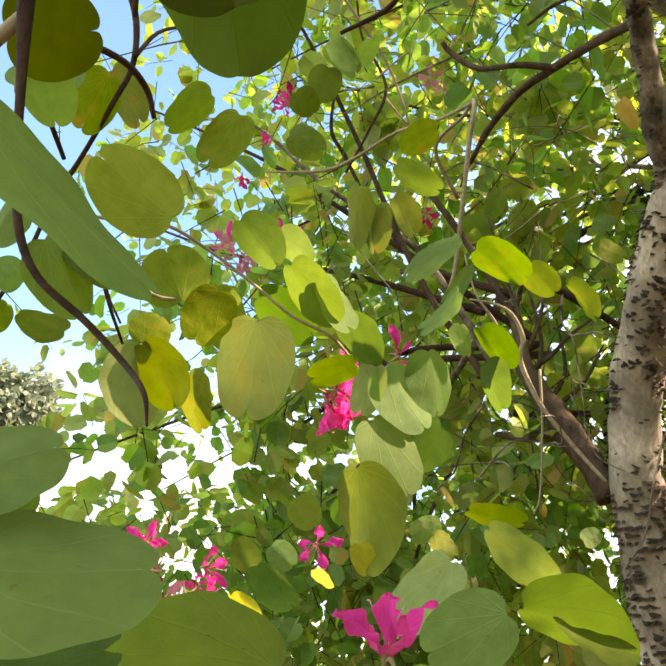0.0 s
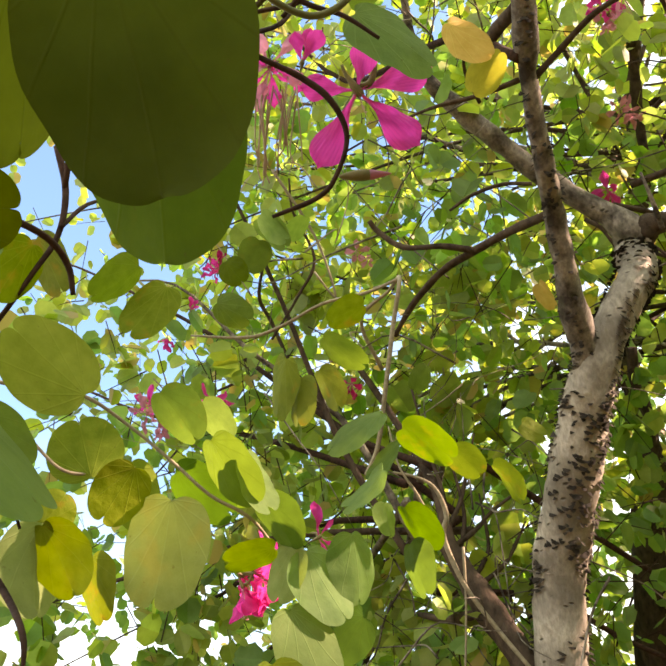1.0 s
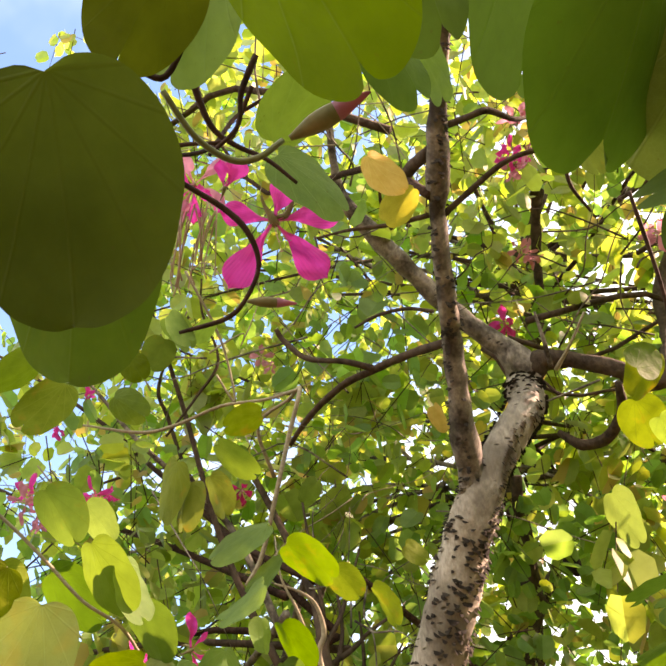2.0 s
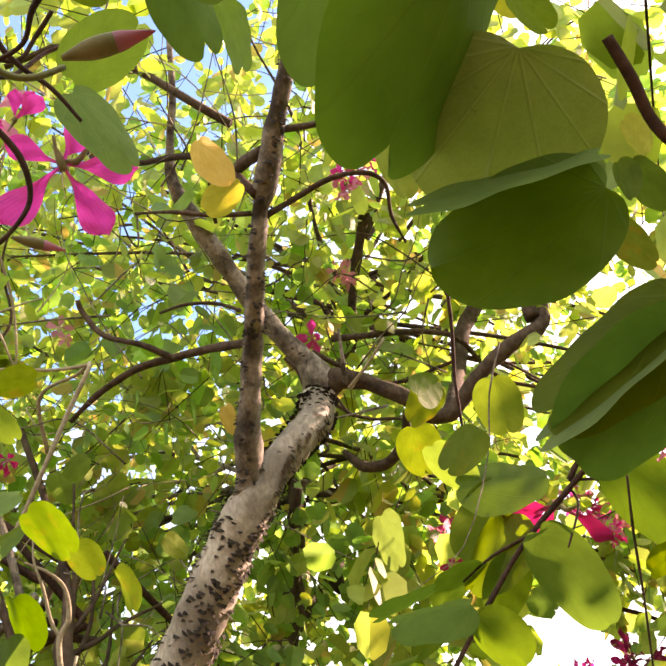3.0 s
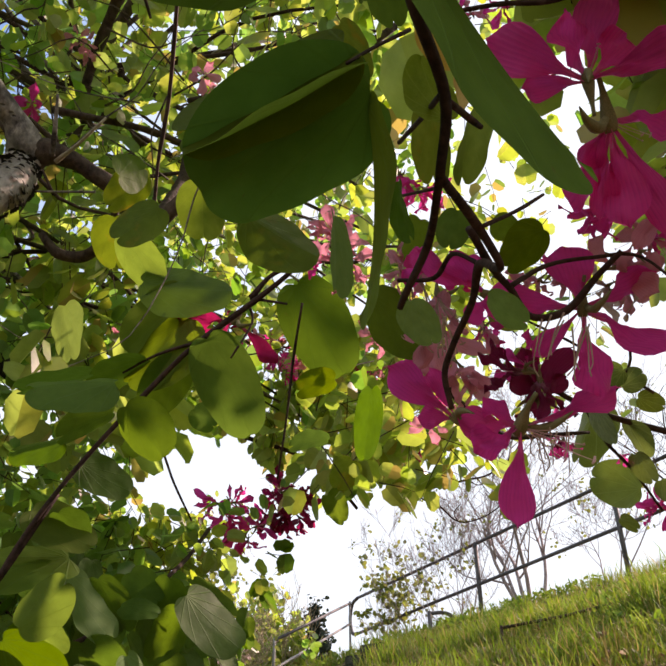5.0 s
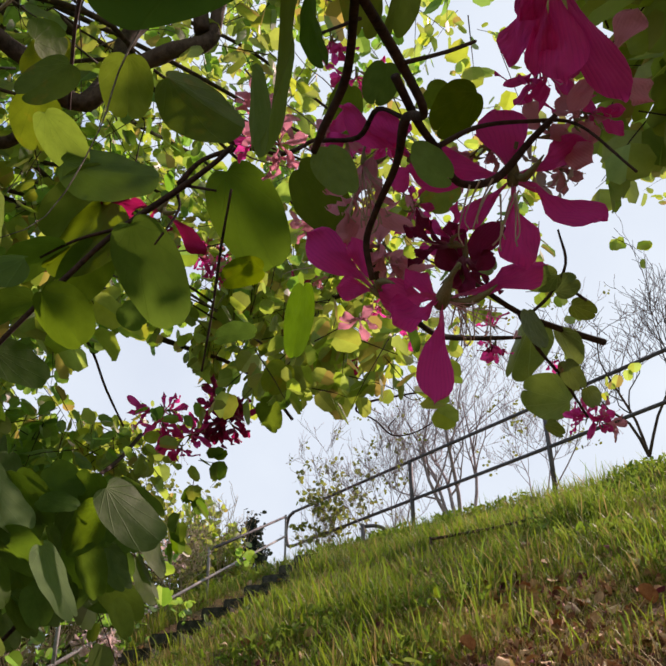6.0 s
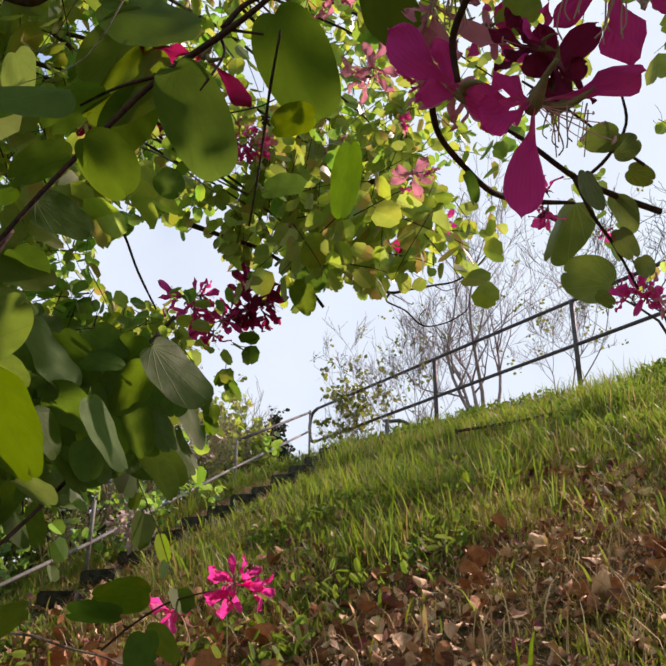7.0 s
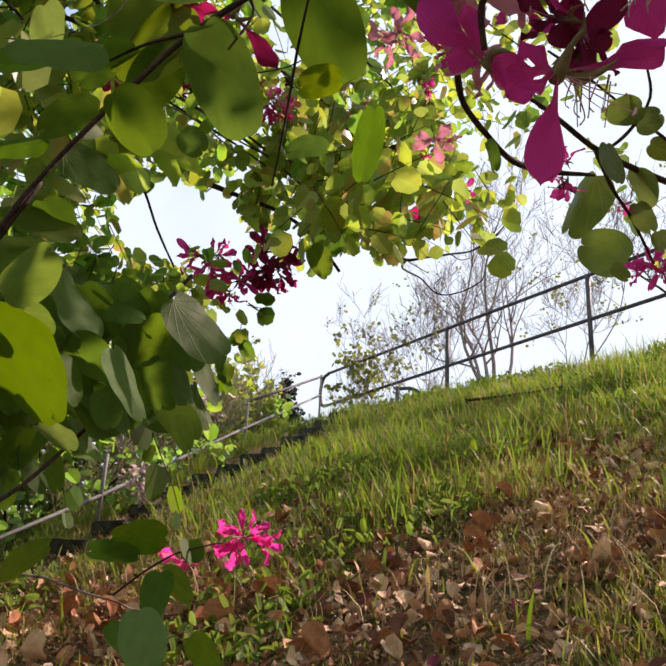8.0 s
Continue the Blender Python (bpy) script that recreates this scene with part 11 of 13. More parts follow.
crown.sprays((2.221, 0.308, 3.350), 0.15, 19, 0.1)
crown.sprays((2.421, 0.329, 3.583), 0.15, 16, 0.1)
crown.sprays((2.420, 0.148, 4.255), 0.15, 16, 0.1)
crown.sprays((2.110, 0.171, 3.895), 0.15, 16, 0.1)
crown.sprays((3.467, 0.243, 5.158), 0.15, 16, 0.1)
crown.sprays((2.510, 0.178, 4.386), 0.15, 16, 0.1)
crown.sprays((2.530, 0.199, 4.312), 0.15, 16, 0.1)
crown.sprays((3.094, 0.370, 4.154), 0.15, 19, 0.1)
crown.sprays((3.842, 0.385, 4.968), 0.15, 16, 0.1)
crown.sprays((4.291, 0.404, 5.474), 0.15, 16, 0.1)
crown.sprays((2.882, 0.382, 3.856), 0.15, 16, 0.1)
crown.sprays((2.833, 0.324, 3.986), 0.15, 16, 0.1)
crown.sprays((4.470, 0.657, 4.504), 0.15, 16, 0.1)
crown.sprays((4.656, 0.668, 4.691), 0.15, 16, 0.1)
crown.sprays((4.223, 0.656, 4.234), 0.15, 16, 0.1)
crown.sprays((2.540, 0.376, 3.497), 0.15, 16, 0.1)
crown.sprays((5.922, 0.850, 5.499), 0.15, 19, 0.1)
crown.sprays((6.820, 0.887, 6.429), 0.15, 19, 0.1)
# sunlit leaves beyond the hanging cluster
crown.sprays((2.182, 3.343, 3.309), 0.16, 8, 0.072, 0.9, 6)
crown.sprays((2.347, 3.522, 3.143), 0.16, 8, 0.072, 0.9, 6)
crown.sprays((2.670, 3.259, 3.452), 0.16, 8, 0.072, 0.9, 6)
crown.sprays((2.370, 3.622, 3.420), 0.16, 8, 0.072, 0.9, 6)
crown.sprays((2.274, 2.976, 2.972), 0.16, 6, 0.072, 0.9, 6)
crown.sprays((2.534, 3.007, 3.092), 0.16, 6, 0.072, 0.9, 6)
crown.sprays((2.613, 3.679, 3.475), 0.16, 6, 0.072, 0.9, 6)
crown.sprays((2.643, 3.240, 3.343), 0.16, 6, 0.072, 0.9, 6)
crown.sprays((2.610, 2.928, 3.111), 0.16, 6, 0.072, 0.9, 6)
crown.sprays((2.297, 3.321, 3.125), 0.16, 6, 0.072, 0.9, 6)
crown.sprays((2.690, 3.265, 3.212), 0.16, 6, 0.072, 0.9, 6)
crown.sprays((2.280, 3.255, 3.217), 0.16, 7, 0.072, 0.9, 6)

# unseen bough end, added out of view to dapple the hanging cluster with shade
crown.sprays((6.385, 1.296, 6.411), 0.22, 4, 0.095)
crown.sprays((6.300, 1.242, 6.453), 0.22, 4, 0.095)
crown.sprays((6.450, 1.350, 6.574), 0.22, 4, 0.095)
crown.sprays((6.207, 1.420, 6.477), 0.22, 4, 0.095)

# unseen boughs added to carry the shading sprays
branch("branch", tree, BARK_DARK, [(3.30, 0.30, 4.90, 0.022), (4.60, 0.70, 5.50, 0.017), (5.90, 1.20, 6.10, 0.011), (6.60, 1.40, 6.60, 0.006)], 6, 4)
branch("branch", tree, BARK_DARK, [(-0.40, -0.80, 3.60, 0.016), (0.45, -0.80, 3.40, 0.013), (1.30, -0.80, 3.10, 0.009)], 5, 3)
branch("branch", tree, BARK_DARK, [(1.30, -0.80, 3.10, 0.016), (1.45, -0.65, 3.10, 0.013), (1.60, -0.50, 3.00, 0.009)], 5, 3)
branch("branch", tree, BARK_DARK, [(1.60, -0.50, 3.00, 0.016), (1.77, -0.28, 3.17, 0.013), (1.95, -0.05, 3.25, 0.009)], 5, 3)
branch("branch", tree, BARK_DARK, [(1.95, -0.05, 3.25, 0.016), (1.97, 0.10, 3.33, 0.013), (1.98, 0.25, 3.31, 0.009)], 5, 3)
branch("branch", tree, BARK_DARK, [(1.98, 0.25, 3.31, 0.016), (1.97, 0.27, 3.28, 0.013), (1.95, 0.29, 3.14, 0.009)], 5, 3)
branch("branch", tree, BARK_DARK, [(1.98, 0.25, 3.31, 0.016), (1.98, 0.23, 3.46, 0.013), (1.97, 0.21, 3.51, 0.009)], 5, 3)
branch("branch", tree, BARK_DARK, [(1.97, 0.21, 3.51, 0.016), (1.89, 0.18, 3.56, 0.013), (1.81, 0.16, 3.52, 0.009)], 5, 3)
branch("branch", tree, BARK_DARK, [(1.81, 0.16, 3.52, 0.016), (1.71, 0.17, 3.54, 0.013), (1.61, 0.17, 3.45, 0.009)], 5, 3)
branch("branch", tree, BARK_DARK, [(1.61, 0.17, 3.45, 0.016), (1.56, 0.17, 3.41, 0.013), (1.50, 0.17, 3.28, 0.009)], 5, 3)
branch("branch", tree, BARK_DARK, [(1.97, 0.21, 3.51, 0.016), (2.00, 0.18, 3.66, 0.013), (2.02, 0.16, 3.72, 0.009)], 5, 3)
branch("branch", tree, BARK_DARK, [(2.02, 0.16, 3.72, 0.016), (2.06, 0.17, 3.86, 0.013), (2.11, 0.17, 3.89, 0.009)], 5, 3)
branch("branch", tree, BARK_DARK, [(1.98, 0.25, 3.31, 0.016), (2.10, 0.28, 3.38, 0.013), (2.22, 0.31, 3.35, 0.009)], 5, 3)
branch("branch", tree, BARK_DARK, [(2.22, 0.31, 3.35, 0.016), (2.25, 0.30, 3.49, 0.013), (2.29, 0.30, 3.53, 0.009)], 5, 3)
branch("branch", tree, BARK_DARK, [(2.29, 0.30, 3.53, 0.016), (2.28, 0.29, 3.64, 0.013), (2.26, 0.27, 3.64, 0.009)], 5, 3)
branch("branch", tree, BARK_DARK, [(2.29, 0.30, 3.53, 0.016), (2.35, 0.32, 3.61, 0.013), (2.42, 0.33, 3.58, 0.009)], 5, 3)
branch("branch", tree, BARK_DARK, [(2.42, 0.33, 3.58, 0.016), (2.42, 0.31, 3.70, 0.013), (2.42, 0.29, 3.72, 0.009)], 5, 3)
branch("branch", tree, BARK_DARK, [(2.42, 0.33, 3.58, 0.016), (2.48, 0.35, 3.59, 0.013), (2.54, 0.38, 3.50, 0.009)], 5, 3)
branch("branch", tree, BARK_DARK, [(1.61, 0.23, 3.03, 0.016), (1.51, 0.20, 2.98, 0.013), (1.41, 0.16, 2.83, 0.009)], 5, 3)
branch("branch", tree, BARK_DARK, [(2.42, 0.29, 3.72, 0.016), (2.44, 0.26, 3.94, 0.013), (2.46, 0.23, 4.06, 0.009)], 5, 3)
branch("branch", tree, BARK_DARK, [(2.46, 0.23, 4.06, 0.016), (2.55, 0.24, 4.16, 0.013), (2.64, 0.25, 4.16, 0.009)], 5, 3)
branch("branch", tree, BARK_DARK, [(2.64, 0.25, 4.16, 0.016), (2.58, 0.22, 4.29, 0.013), (2.53, 0.20, 4.31, 0.009)], 5, 3)
branch("branch", tree, BARK_DARK, [(2.53, 0.20, 4.31, 0.016), (2.52, 0.19, 4.40, 0.013), (2.51, 0.18, 4.39, 0.009)], 5, 3)
branch("branch", tree, BARK_DARK, [(2.53, 0.20, 4.31, 0.016), (2.47, 0.17, 4.33, 0.013), (2.42, 0.15, 4.25, 0.009)], 5, 3)
branch("branch", tree, BARK_DARK, [(2.64, 0.25, 4.16, 0.016), (2.72, 0.26, 4.26, 0.013), (2.81, 0.28, 4.25, 0.009)], 5, 3)
branch("branch", tree, BARK_DARK, [(2.81, 0.28, 4.25, 0.016), (2.82, 0.30, 4.17, 0.013), (2.83, 0.32, 3.99, 0.009)], 5, 3)
branch("branch", tree, BARK_DARK, [(2.83, 0.32, 3.99, 0.016), (2.86, 0.35, 3.97, 0.013), (2.88, 0.38, 3.86, 0.009)], 5, 3)
branch("branch", tree, BARK_DARK, [(2.81, 0.28, 4.25, 0.016), (2.95, 0.32, 4.25, 0.013), (3.09, 0.37, 4.15, 0.009)], 5, 3)
branch("branch", tree, BARK_DARK, [(1.41, 0.16, 2.83, 0.016), (1.21, 0.16, 2.88, 0.013), (1.02, 0.16, 2.83, 0.009)], 5, 3)
branch("branch", tree, BARK_DARK, [(1.02, 0.16, 2.83, 0.016), (0.97, 0.20, 2.90, 0.013), (0.92, 0.23, 2.88, 0.009)], 5, 3)
branch("branch", tree, BARK_DARK, [(1.95, -0.05, 3.25, 0.016), (2.02, -0.23, 3.38, 0.013), (2.10, -0.40, 3.40, 0.009)], 5, 3)
branch("branch", tree, BARK_DARK, [(2.46, 0.23, 4.06, 0.016), (2.53, -0.01, 3.98, 0.013), (2.60, -0.25, 3.80, 0.009)], 5, 3)
branch("branch", tree, BARK_DARK, [(3.09, 0.37, 4.15, 0.016), (3.28, 0.31, 4.71, 0.013), (3.47, 0.24, 5.16, 0.009)], 5, 3)
branch("branch", tree, BARK_DARK, [(3.47, 0.24, 5.16, 0.016), (3.65, 0.31, 5.11, 0.013), (3.84, 0.38, 4.97, 0.009)], 5, 3)
branch("branch", tree, BARK_DARK, [(3.84, 0.38, 4.97, 0.016), (4.07, 0.39, 5.27, 0.013), (4.29, 0.40, 5.47, 0.009)], 5, 3)
branch("branch", tree, BARK_DARK, [(3.84, 0.38, 4.97, 0.016), (4.16, 0.52, 4.79, 0.013), (4.47, 0.66, 4.50, 0.009)], 5, 3)
branch("branch", tree, BARK_DARK, [(4.47, 0.66, 4.50, 0.016), (4.56, 0.66, 4.65, 0.013), (4.66, 0.67, 4.69, 0.009)], 5, 3)
branch("branch", tree, BARK_DARK, [(4.47, 0.66, 4.50, 0.016), (4.35, 0.66, 4.42, 0.013), (4.22, 0.66, 4.23, 0.009)], 5, 3)
branch("branch", tree, BARK_DARK, [(4.66, 0.67, 4.69, 0.016), (5.29, 0.76, 5.14, 0.013), (5.92, 0.85, 5.50, 0.009)], 5, 3)
branch("branch", tree, BARK_DARK, [(5.92, 0.85, 5.50, 0.016), (6.37, 0.87, 6.01, 0.013), (6.82, 0.89, 6.43, 0.009)], 5, 3)
# boughs that carry the crown
branch("branch", tree_behind, BARK_MID, [(1.343, 2.751, 3.758, 0.0117), (1.100, 3.208, 3.860, 0.0095), (0.787, 3.580, 3.884, 0.0073), (0.334, 4.362, 3.969, 0.0044), (0.320, 4.581, 3.913, 0.0029)], 5, 4)
branch("branch", tree_behind, BARK_DARK, [(1.237, 2.869, 3.868, 0.0042), (1.320, 2.793, 3.816, 0.0034), (1.556, 2.739, 3.939, 0.0026), (1.751, 2.712, 3.870, 0.0016), (1.831, 2.725, 3.896, 0.0010)], 5, 4)
branch("branch", tree_behind, BARK_MID, [(1.274, 2.823, 4.062, 0.0117), (0.995, 3.288, 4.071, 0.0095), (0.710, 3.742, 3.887, 0.0073), (0.426, 4.468, 3.743, 0.0044), (0.237, 4.851, 3.499, 0.0029)], 5, 4)
branch("branch", tree_behind, BARK_DARK, [(1.271, 2.690, 3.829, 0.0117), (0.829, 2.808, 4.159, 0.0095), (0.376, 2.916, 4.218, 0.0073), (-0.270, 2.983, 4.505, 0.0044), (-0.515, 3.245, 4.577, 0.0029)], 5, 4)
branch("branch", tree_behind, TWIG, [(1.334, 2.294, 4.535, 0.0117), (1.950, 2.463, 4.931, 0.0095), (2.391, 2.708, 5.160, 0.0073), (3.159, 3.039, 5.623, 0.0044), (3.562, 3.130, 5.850, 0.0029)], 5, 4)
branch("branch", tree_behind, BARK_DARK, [(1.381, 2.266, 4.588, 0.0117), (1.679, 2.089, 4.429, 0.0095), (2.070, 1.873, 4.368, 0.0073), (2.792, 1.701, 4.184, 0.0044), (3.102, 1.571, 4.070, 0.0029)], 5, 4)
branch("branch", tree, TWIG, [(0.603, 1.136, 3.302, 0.0114), (0.494, 1.264, 3.561, 0.0092), (0.248, 1.595, 3.851, 0.0071), (0.017, 1.659, 4.246, 0.0043), (-0.076, 1.755, 4.387, 0.0028)], 5, 4)
branch("branch", tree_behind, TWIG, [(1.394, 2.268, 4.440, 0.0117), (0.969, 2.498, 4.768, 0.0095), (0.604, 2.833, 5.108, 0.0073), (-0.040, 3.203, 5.296, 0.0044), (-0.277, 3.423, 5.502, 0.0029)], 5, 4)
branch("branch", tree_behind, BARK_DARK, [(1.298, 2.320, 4.325, 0.0117), (0.903, 2.563, 4.582, 0.0095), (0.576, 2.836, 4.791, 0.0073), (0.081, 3.073, 5.005, 0.0044), (-0.223, 3.194, 5.154, 0.0029)], 5, 4)
branch("branch", tree_behind, BARK_MID, [(1.380, 2.398, 4.376, 0.0117), (1.750, 2.561, 4.712, 0.0095), (1.977, 2.810, 4.926, 0.0073), (2.344, 3.383, 5.266, 0.0044), (2.637, 3.392, 5.460, 0.0029)], 5, 4)
branch("branch", tree_behind, TWIG, [(1.413, 2.314, 4.370, 0.0117), (1.856, 2.494, 4.562, 0.0095), (2.378, 2.672, 4.825, 0.0073), (2.946, 2.798, 4.969, 0.0044), (3.342, 2.979, 4.960, 0.0029)], 5, 4)
branch("branch", tree_behind, BARK_DARK, [(1.236, 2.868, 3.712, 0.0034), (1.287, 2.812, 3.742, 0.0028), (1.148, 2.768, 3.890, 0.0021), (1.026, 2.605, 3.963, 0.0013), (0.888, 2.639, 4.056, 0.0008)], 5, 4)
branch("branch", tree_behind, BARK_DARK, [(1.290, 2.698, 4.050, 0.0044), (1.271, 2.559, 3.929, 0.0035), (1.164, 2.480, 3.693, 0.0027), (1.386, 2.355, 3.391, 0.0016), (1.262, 2.344, 3.294, 0.0011)], 5, 4)
branch("branch", tree_behind, BARK_MID, [(1.212, 2.769, 3.753, 0.0117), (1.013, 3.115, 4.037, 0.0095), (0.578, 3.606, 4.550, 0.0073), (0.273, 4.075, 4.946, 0.0044), (-0.048, 4.352, 5.035, 0.0029)], 5, 4)
branch("branch", tree_behind, TWIG, [(1.371, 2.257, 4.300, 0.0053), (1.507, 2.262, 4.288, 0.0043), (1.689, 2.358, 4.205, 0.0033), (1.872, 2.364, 4.301, 0.0020), (2.030, 2.422, 4.314, 0.0013)], 5, 4)
branch("branch", tree_behind, BARK_DARK, [(1.367, 2.715, 3.877, 0.0117), (1.074, 2.991, 3.839, 0.0095), (0.716, 3.549, 3.805, 0.0073), (0.469, 4.024, 3.837, 0.0044), (0.172, 4.340, 3.703, 0.0029)], 5, 4)
branch("branch", tree_behind, BARK_MID, [(1.189, 2.781, 3.855, 0.0117), (1.034, 3.209, 3.919, 0.0095), (1.097, 3.631, 3.813, 0.0073), (0.809, 4.237, 3.840, 0.0044), (0.717, 4.404, 3.737, 0.0029)], 5, 4)
branch("branch", tree_behind, TWIG, [(1.315, 2.314, 4.571, 0.0117), (1.785, 1.956, 4.798, 0.0095), (2.134, 1.660, 5.021, 0.0073), (2.778, 1.246, 5.111, 0.0044), (3.069, 1.196, 5.209, 0.0029)], 5, 4)
branch("branch", tree_behind, BARK_DARK, [(1.264, 2.301, 4.346, 0.0117), (1.463, 2.385, 4.905, 0.0095), (1.664, 2.403, 5.447, 0.0073), (1.993, 2.368, 6.048, 0.0044), (2.160, 2.416, 6.449, 0.0029)], 5, 4)
branch("branch", tree_behind, TWIG, [(1.340, 2.726, 3.718, 0.0117), (1.202, 3.041, 4.120, 0.0095), (1.196, 3.377, 4.458, 0.0073), (1.126, 3.789, 4.900, 0.0044), (1.028, 3.982, 5.028, 0.0029)], 5, 4)
branch("branch", tree_behind, BARK_MID, [(1.247, 2.370, 4.614, 0.0117), (0.693, 2.530, 5.129, 0.0095), (0.196, 2.663, 5.537, 0.0073), (-0.760, 2.893, 6.175, 0.0044), (-1.108, 3.033, 6.272, 0.0029)], 5, 4)
branch("branch", tree_behind, BARK_DARK, [(1.270, 2.265, 4.518, 0.0117), (1.499, 2.030, 5.059, 0.0095), (1.785, 1.821, 5.550, 0.0073), (2.117, 1.510, 6.062, 0.0044), (2.360, 1.342, 6.373, 0.0029)], 5, 4)
branch("branch", tree_behind, BARK_DARK, [(1.225, 2.340, 4.632, 0.0117), (1.739, 2.779, 4.804, 0.0095), (2.067, 3.050, 4.743, 0.0073), (2.724, 3.584, 4.910, 0.0044), (3.018, 3.813, 5.040, 0.0029)], 5, 4)
branch("branch", tree_behind, TWIG, [(1.279, 2.355, 4.405, 0.0089), (1.063, 2.295, 4.400, 0.0073), (0.740, 2.278, 4.234, 0.0056), (0.431, 1.991, 4.196, 0.0033), (0.154, 2.008, 4.027, 0.0022)], 5, 4)
branch("branch", tree_behind, TWIG, [(0.581, 2.218, 2.839, 0.0117), (0.148, 2.950, 2.809, 0.0095), (-0.354, 3.837, 2.625, 0.0073), (-0.975, 4.876, 2.371, 0.0044), (-1.354, 5.278, 2.156, 0.0029)], 5, 4)
branch("branch", tree_behind, BARK_DARK, [(0.619, 2.253, 2.823, 0.0117), (0.094, 2.522, 2.904, 0.0095), (-0.433, 2.836, 2.884, 0.0073), (-1.128, 3.166, 2.764, 0.0044), (-1.637, 3.471, 2.677, 0.0029)], 5, 4)
branch("branch", tree_behind, TWIG, [(0.576, 2.258, 2.873, 0.0117), (0.039, 2.494, 3.431, 0.0095), (-0.359, 2.636, 3.806, 0.0073), (-1.073, 2.955, 4.375, 0.0044), (-1.386, 3.191, 4.527, 0.0029)], 5, 4)
branch("branch", tree, TWIG, [(0.997, 1.837, 3.422, 0.0056), (0.971, 1.836, 3.518, 0.0045), (0.810, 1.862, 3.883, 0.0035), (0.816, 1.846, 3.970, 0.0021), (0.816, 1.671, 3.996, 0.0014)], 5, 4)
branch("branch", tree_behind, BARK_MID, [(1.387, 2.401, 4.462, 0.0117), (1.373, 2.405, 4.996, 0.0095), (1.383, 2.371, 5.655, 0.0073), (1.462, 2.337, 6.340, 0.0044), (1.448, 2.313, 6.682, 0.0029)], 5, 4)
branch("branch", tree_behind, BARK_DARK, [(1.422, 2.284, 4.361, 0.0117), (2.044, 2.455, 4.538, 0.0095), (2.721, 2.421, 4.761, 0.0073), (3.422, 2.537, 5.046, 0.0044), (4.091, 2.526, 5.006, 0.0029)], 5, 4)
branch("branch", tree, BARK_MID, [(0.440, 2.173, 2.866, 0.0117), (0.250, 2.949, 2.791, 0.0095), (0.202, 3.909, 2.638, 0.0073), (-0.003, 5.049, 2.399, 0.0044), (-0.134, 5.673, 2.202, 0.0029)], 5, 4)
branch("branch", tree_behind, BARK_MID, [(0.490, 2.236, 3.018, 0.0117), (0.434, 2.675, 2.801, 0.0095), (0.280, 3.113, 2.562, 0.0073), (0.146, 3.689, 2.256, 0.0044), (-0.047, 4.066, 2.024, 0.0029)], 5, 4)
branch("branch", tree, BARK_DARK, [(0.921, 1.835, 3.570, 0.0070), (1.159, 1.874, 3.463, 0.0057), (1.417, 1.878, 3.515, 0.0044), (1.647, 2.150, 3.457, 0.0026), (1.836, 2.099, 3.318, 0.0018)], 5, 4)
branch("branch", tree_behind, TWIG, [(1.374, 2.283, 4.561, 0.0117), (0.909, 2.356, 4.761, 0.0095), (0.312, 2.452, 5.013, 0.0073), (-0.127, 2.554, 5.309, 0.0044), (-0.287, 2.510, 5.290, 0.0029)], 5, 4)
branch("branch", tree_behind, TWIG, [(1.319, 2.883, 3.735, 0.0097), (1.361, 2.868, 3.450, 0.0079), (1.444, 3.137, 3.290, 0.0061), (1.280, 3.429, 2.849, 0.0037), (1.336, 3.598, 2.777, 0.0024)], 5, 4)
branch("branch", tree_behind, BARK_MID, [(0.472, 2.231, 2.768, 0.0117), (0.260, 2.221, 3.133, 0.0095), (-0.024, 2.177, 3.338, 0.0073), (-0.293, 2.207, 3.613, 0.0044), (-0.564, 2.314, 3.704, 0.0029)], 5, 4)
branch("branch", tree_behind, TWIG, [(1.269, 2.734, 3.903, 0.0096), (1.489, 2.855, 4.129, 0.0078), (1.452, 3.059, 4.390, 0.0060), (1.537, 3.304, 4.624, 0.0036), (1.565, 3.388, 4.725, 0.0024)], 5, 4)
branch("branch", tree_behind, BARK_DARK, [(1.353, 2.418, 4.404, 0.0065), (1.440, 2.572, 4.549, 0.0053), (1.428, 2.681, 4.547, 0.0041), (1.396, 2.782, 4.696, 0.0024), (1.689, 2.964, 4.811, 0.0016)], 5, 4)
branch("branch", tree_behind, BARK_MID, [(1.259, 2.811, 3.758, 0.0117), (0.767, 3.028, 3.857, 0.0095), (0.214, 3.329, 3.725, 0.0073), (-0.404, 3.518, 3.662, 0.0044), (-0.741, 3.639, 3.615, 0.0029)], 5, 4)
branch("branch", tree_behind, TWIG, [(1.243, 2.863, 3.882, 0.0117), (1.679, 2.772, 4.096, 0.0095), (2.017, 2.883, 3.962, 0.0073), (2.832, 2.809, 3.862, 0.0044), (3.204, 2.970, 3.854, 0.0029)], 5, 4)
branch("branch", tree_behind, BARK_MID, [(1.204, 2.848, 3.892, 0.0117), (1.876, 2.775, 3.870, 0.0095), (2.545, 2.693, 3.831, 0.0073), (3.401, 2.704, 3.735, 0.0044), (3.923, 2.638, 3.683, 0.0029)], 5, 4)
branch("branch", tree_behind, BARK_DARK, [(1.294, 2.828, 4.027, 0.0117), (1.734, 2.699, 4.046, 0.0095), (2.188, 2.544, 4.110, 0.0073), (2.886, 2.388, 3.990, 0.0044), (3.224, 2.290, 3.821, 0.0029)], 5, 4)
branch("branch", tree_behind, TWIG, [(0.516, 2.320, 2.879, 0.0117), (0.172, 2.555, 2.952, 0.0095), (-0.145, 2.980, 2.888, 0.0073), (-0.479, 3.391, 2.913, 0.0044), (-0.879, 3.629, 2.787, 0.0029)], 5, 4)
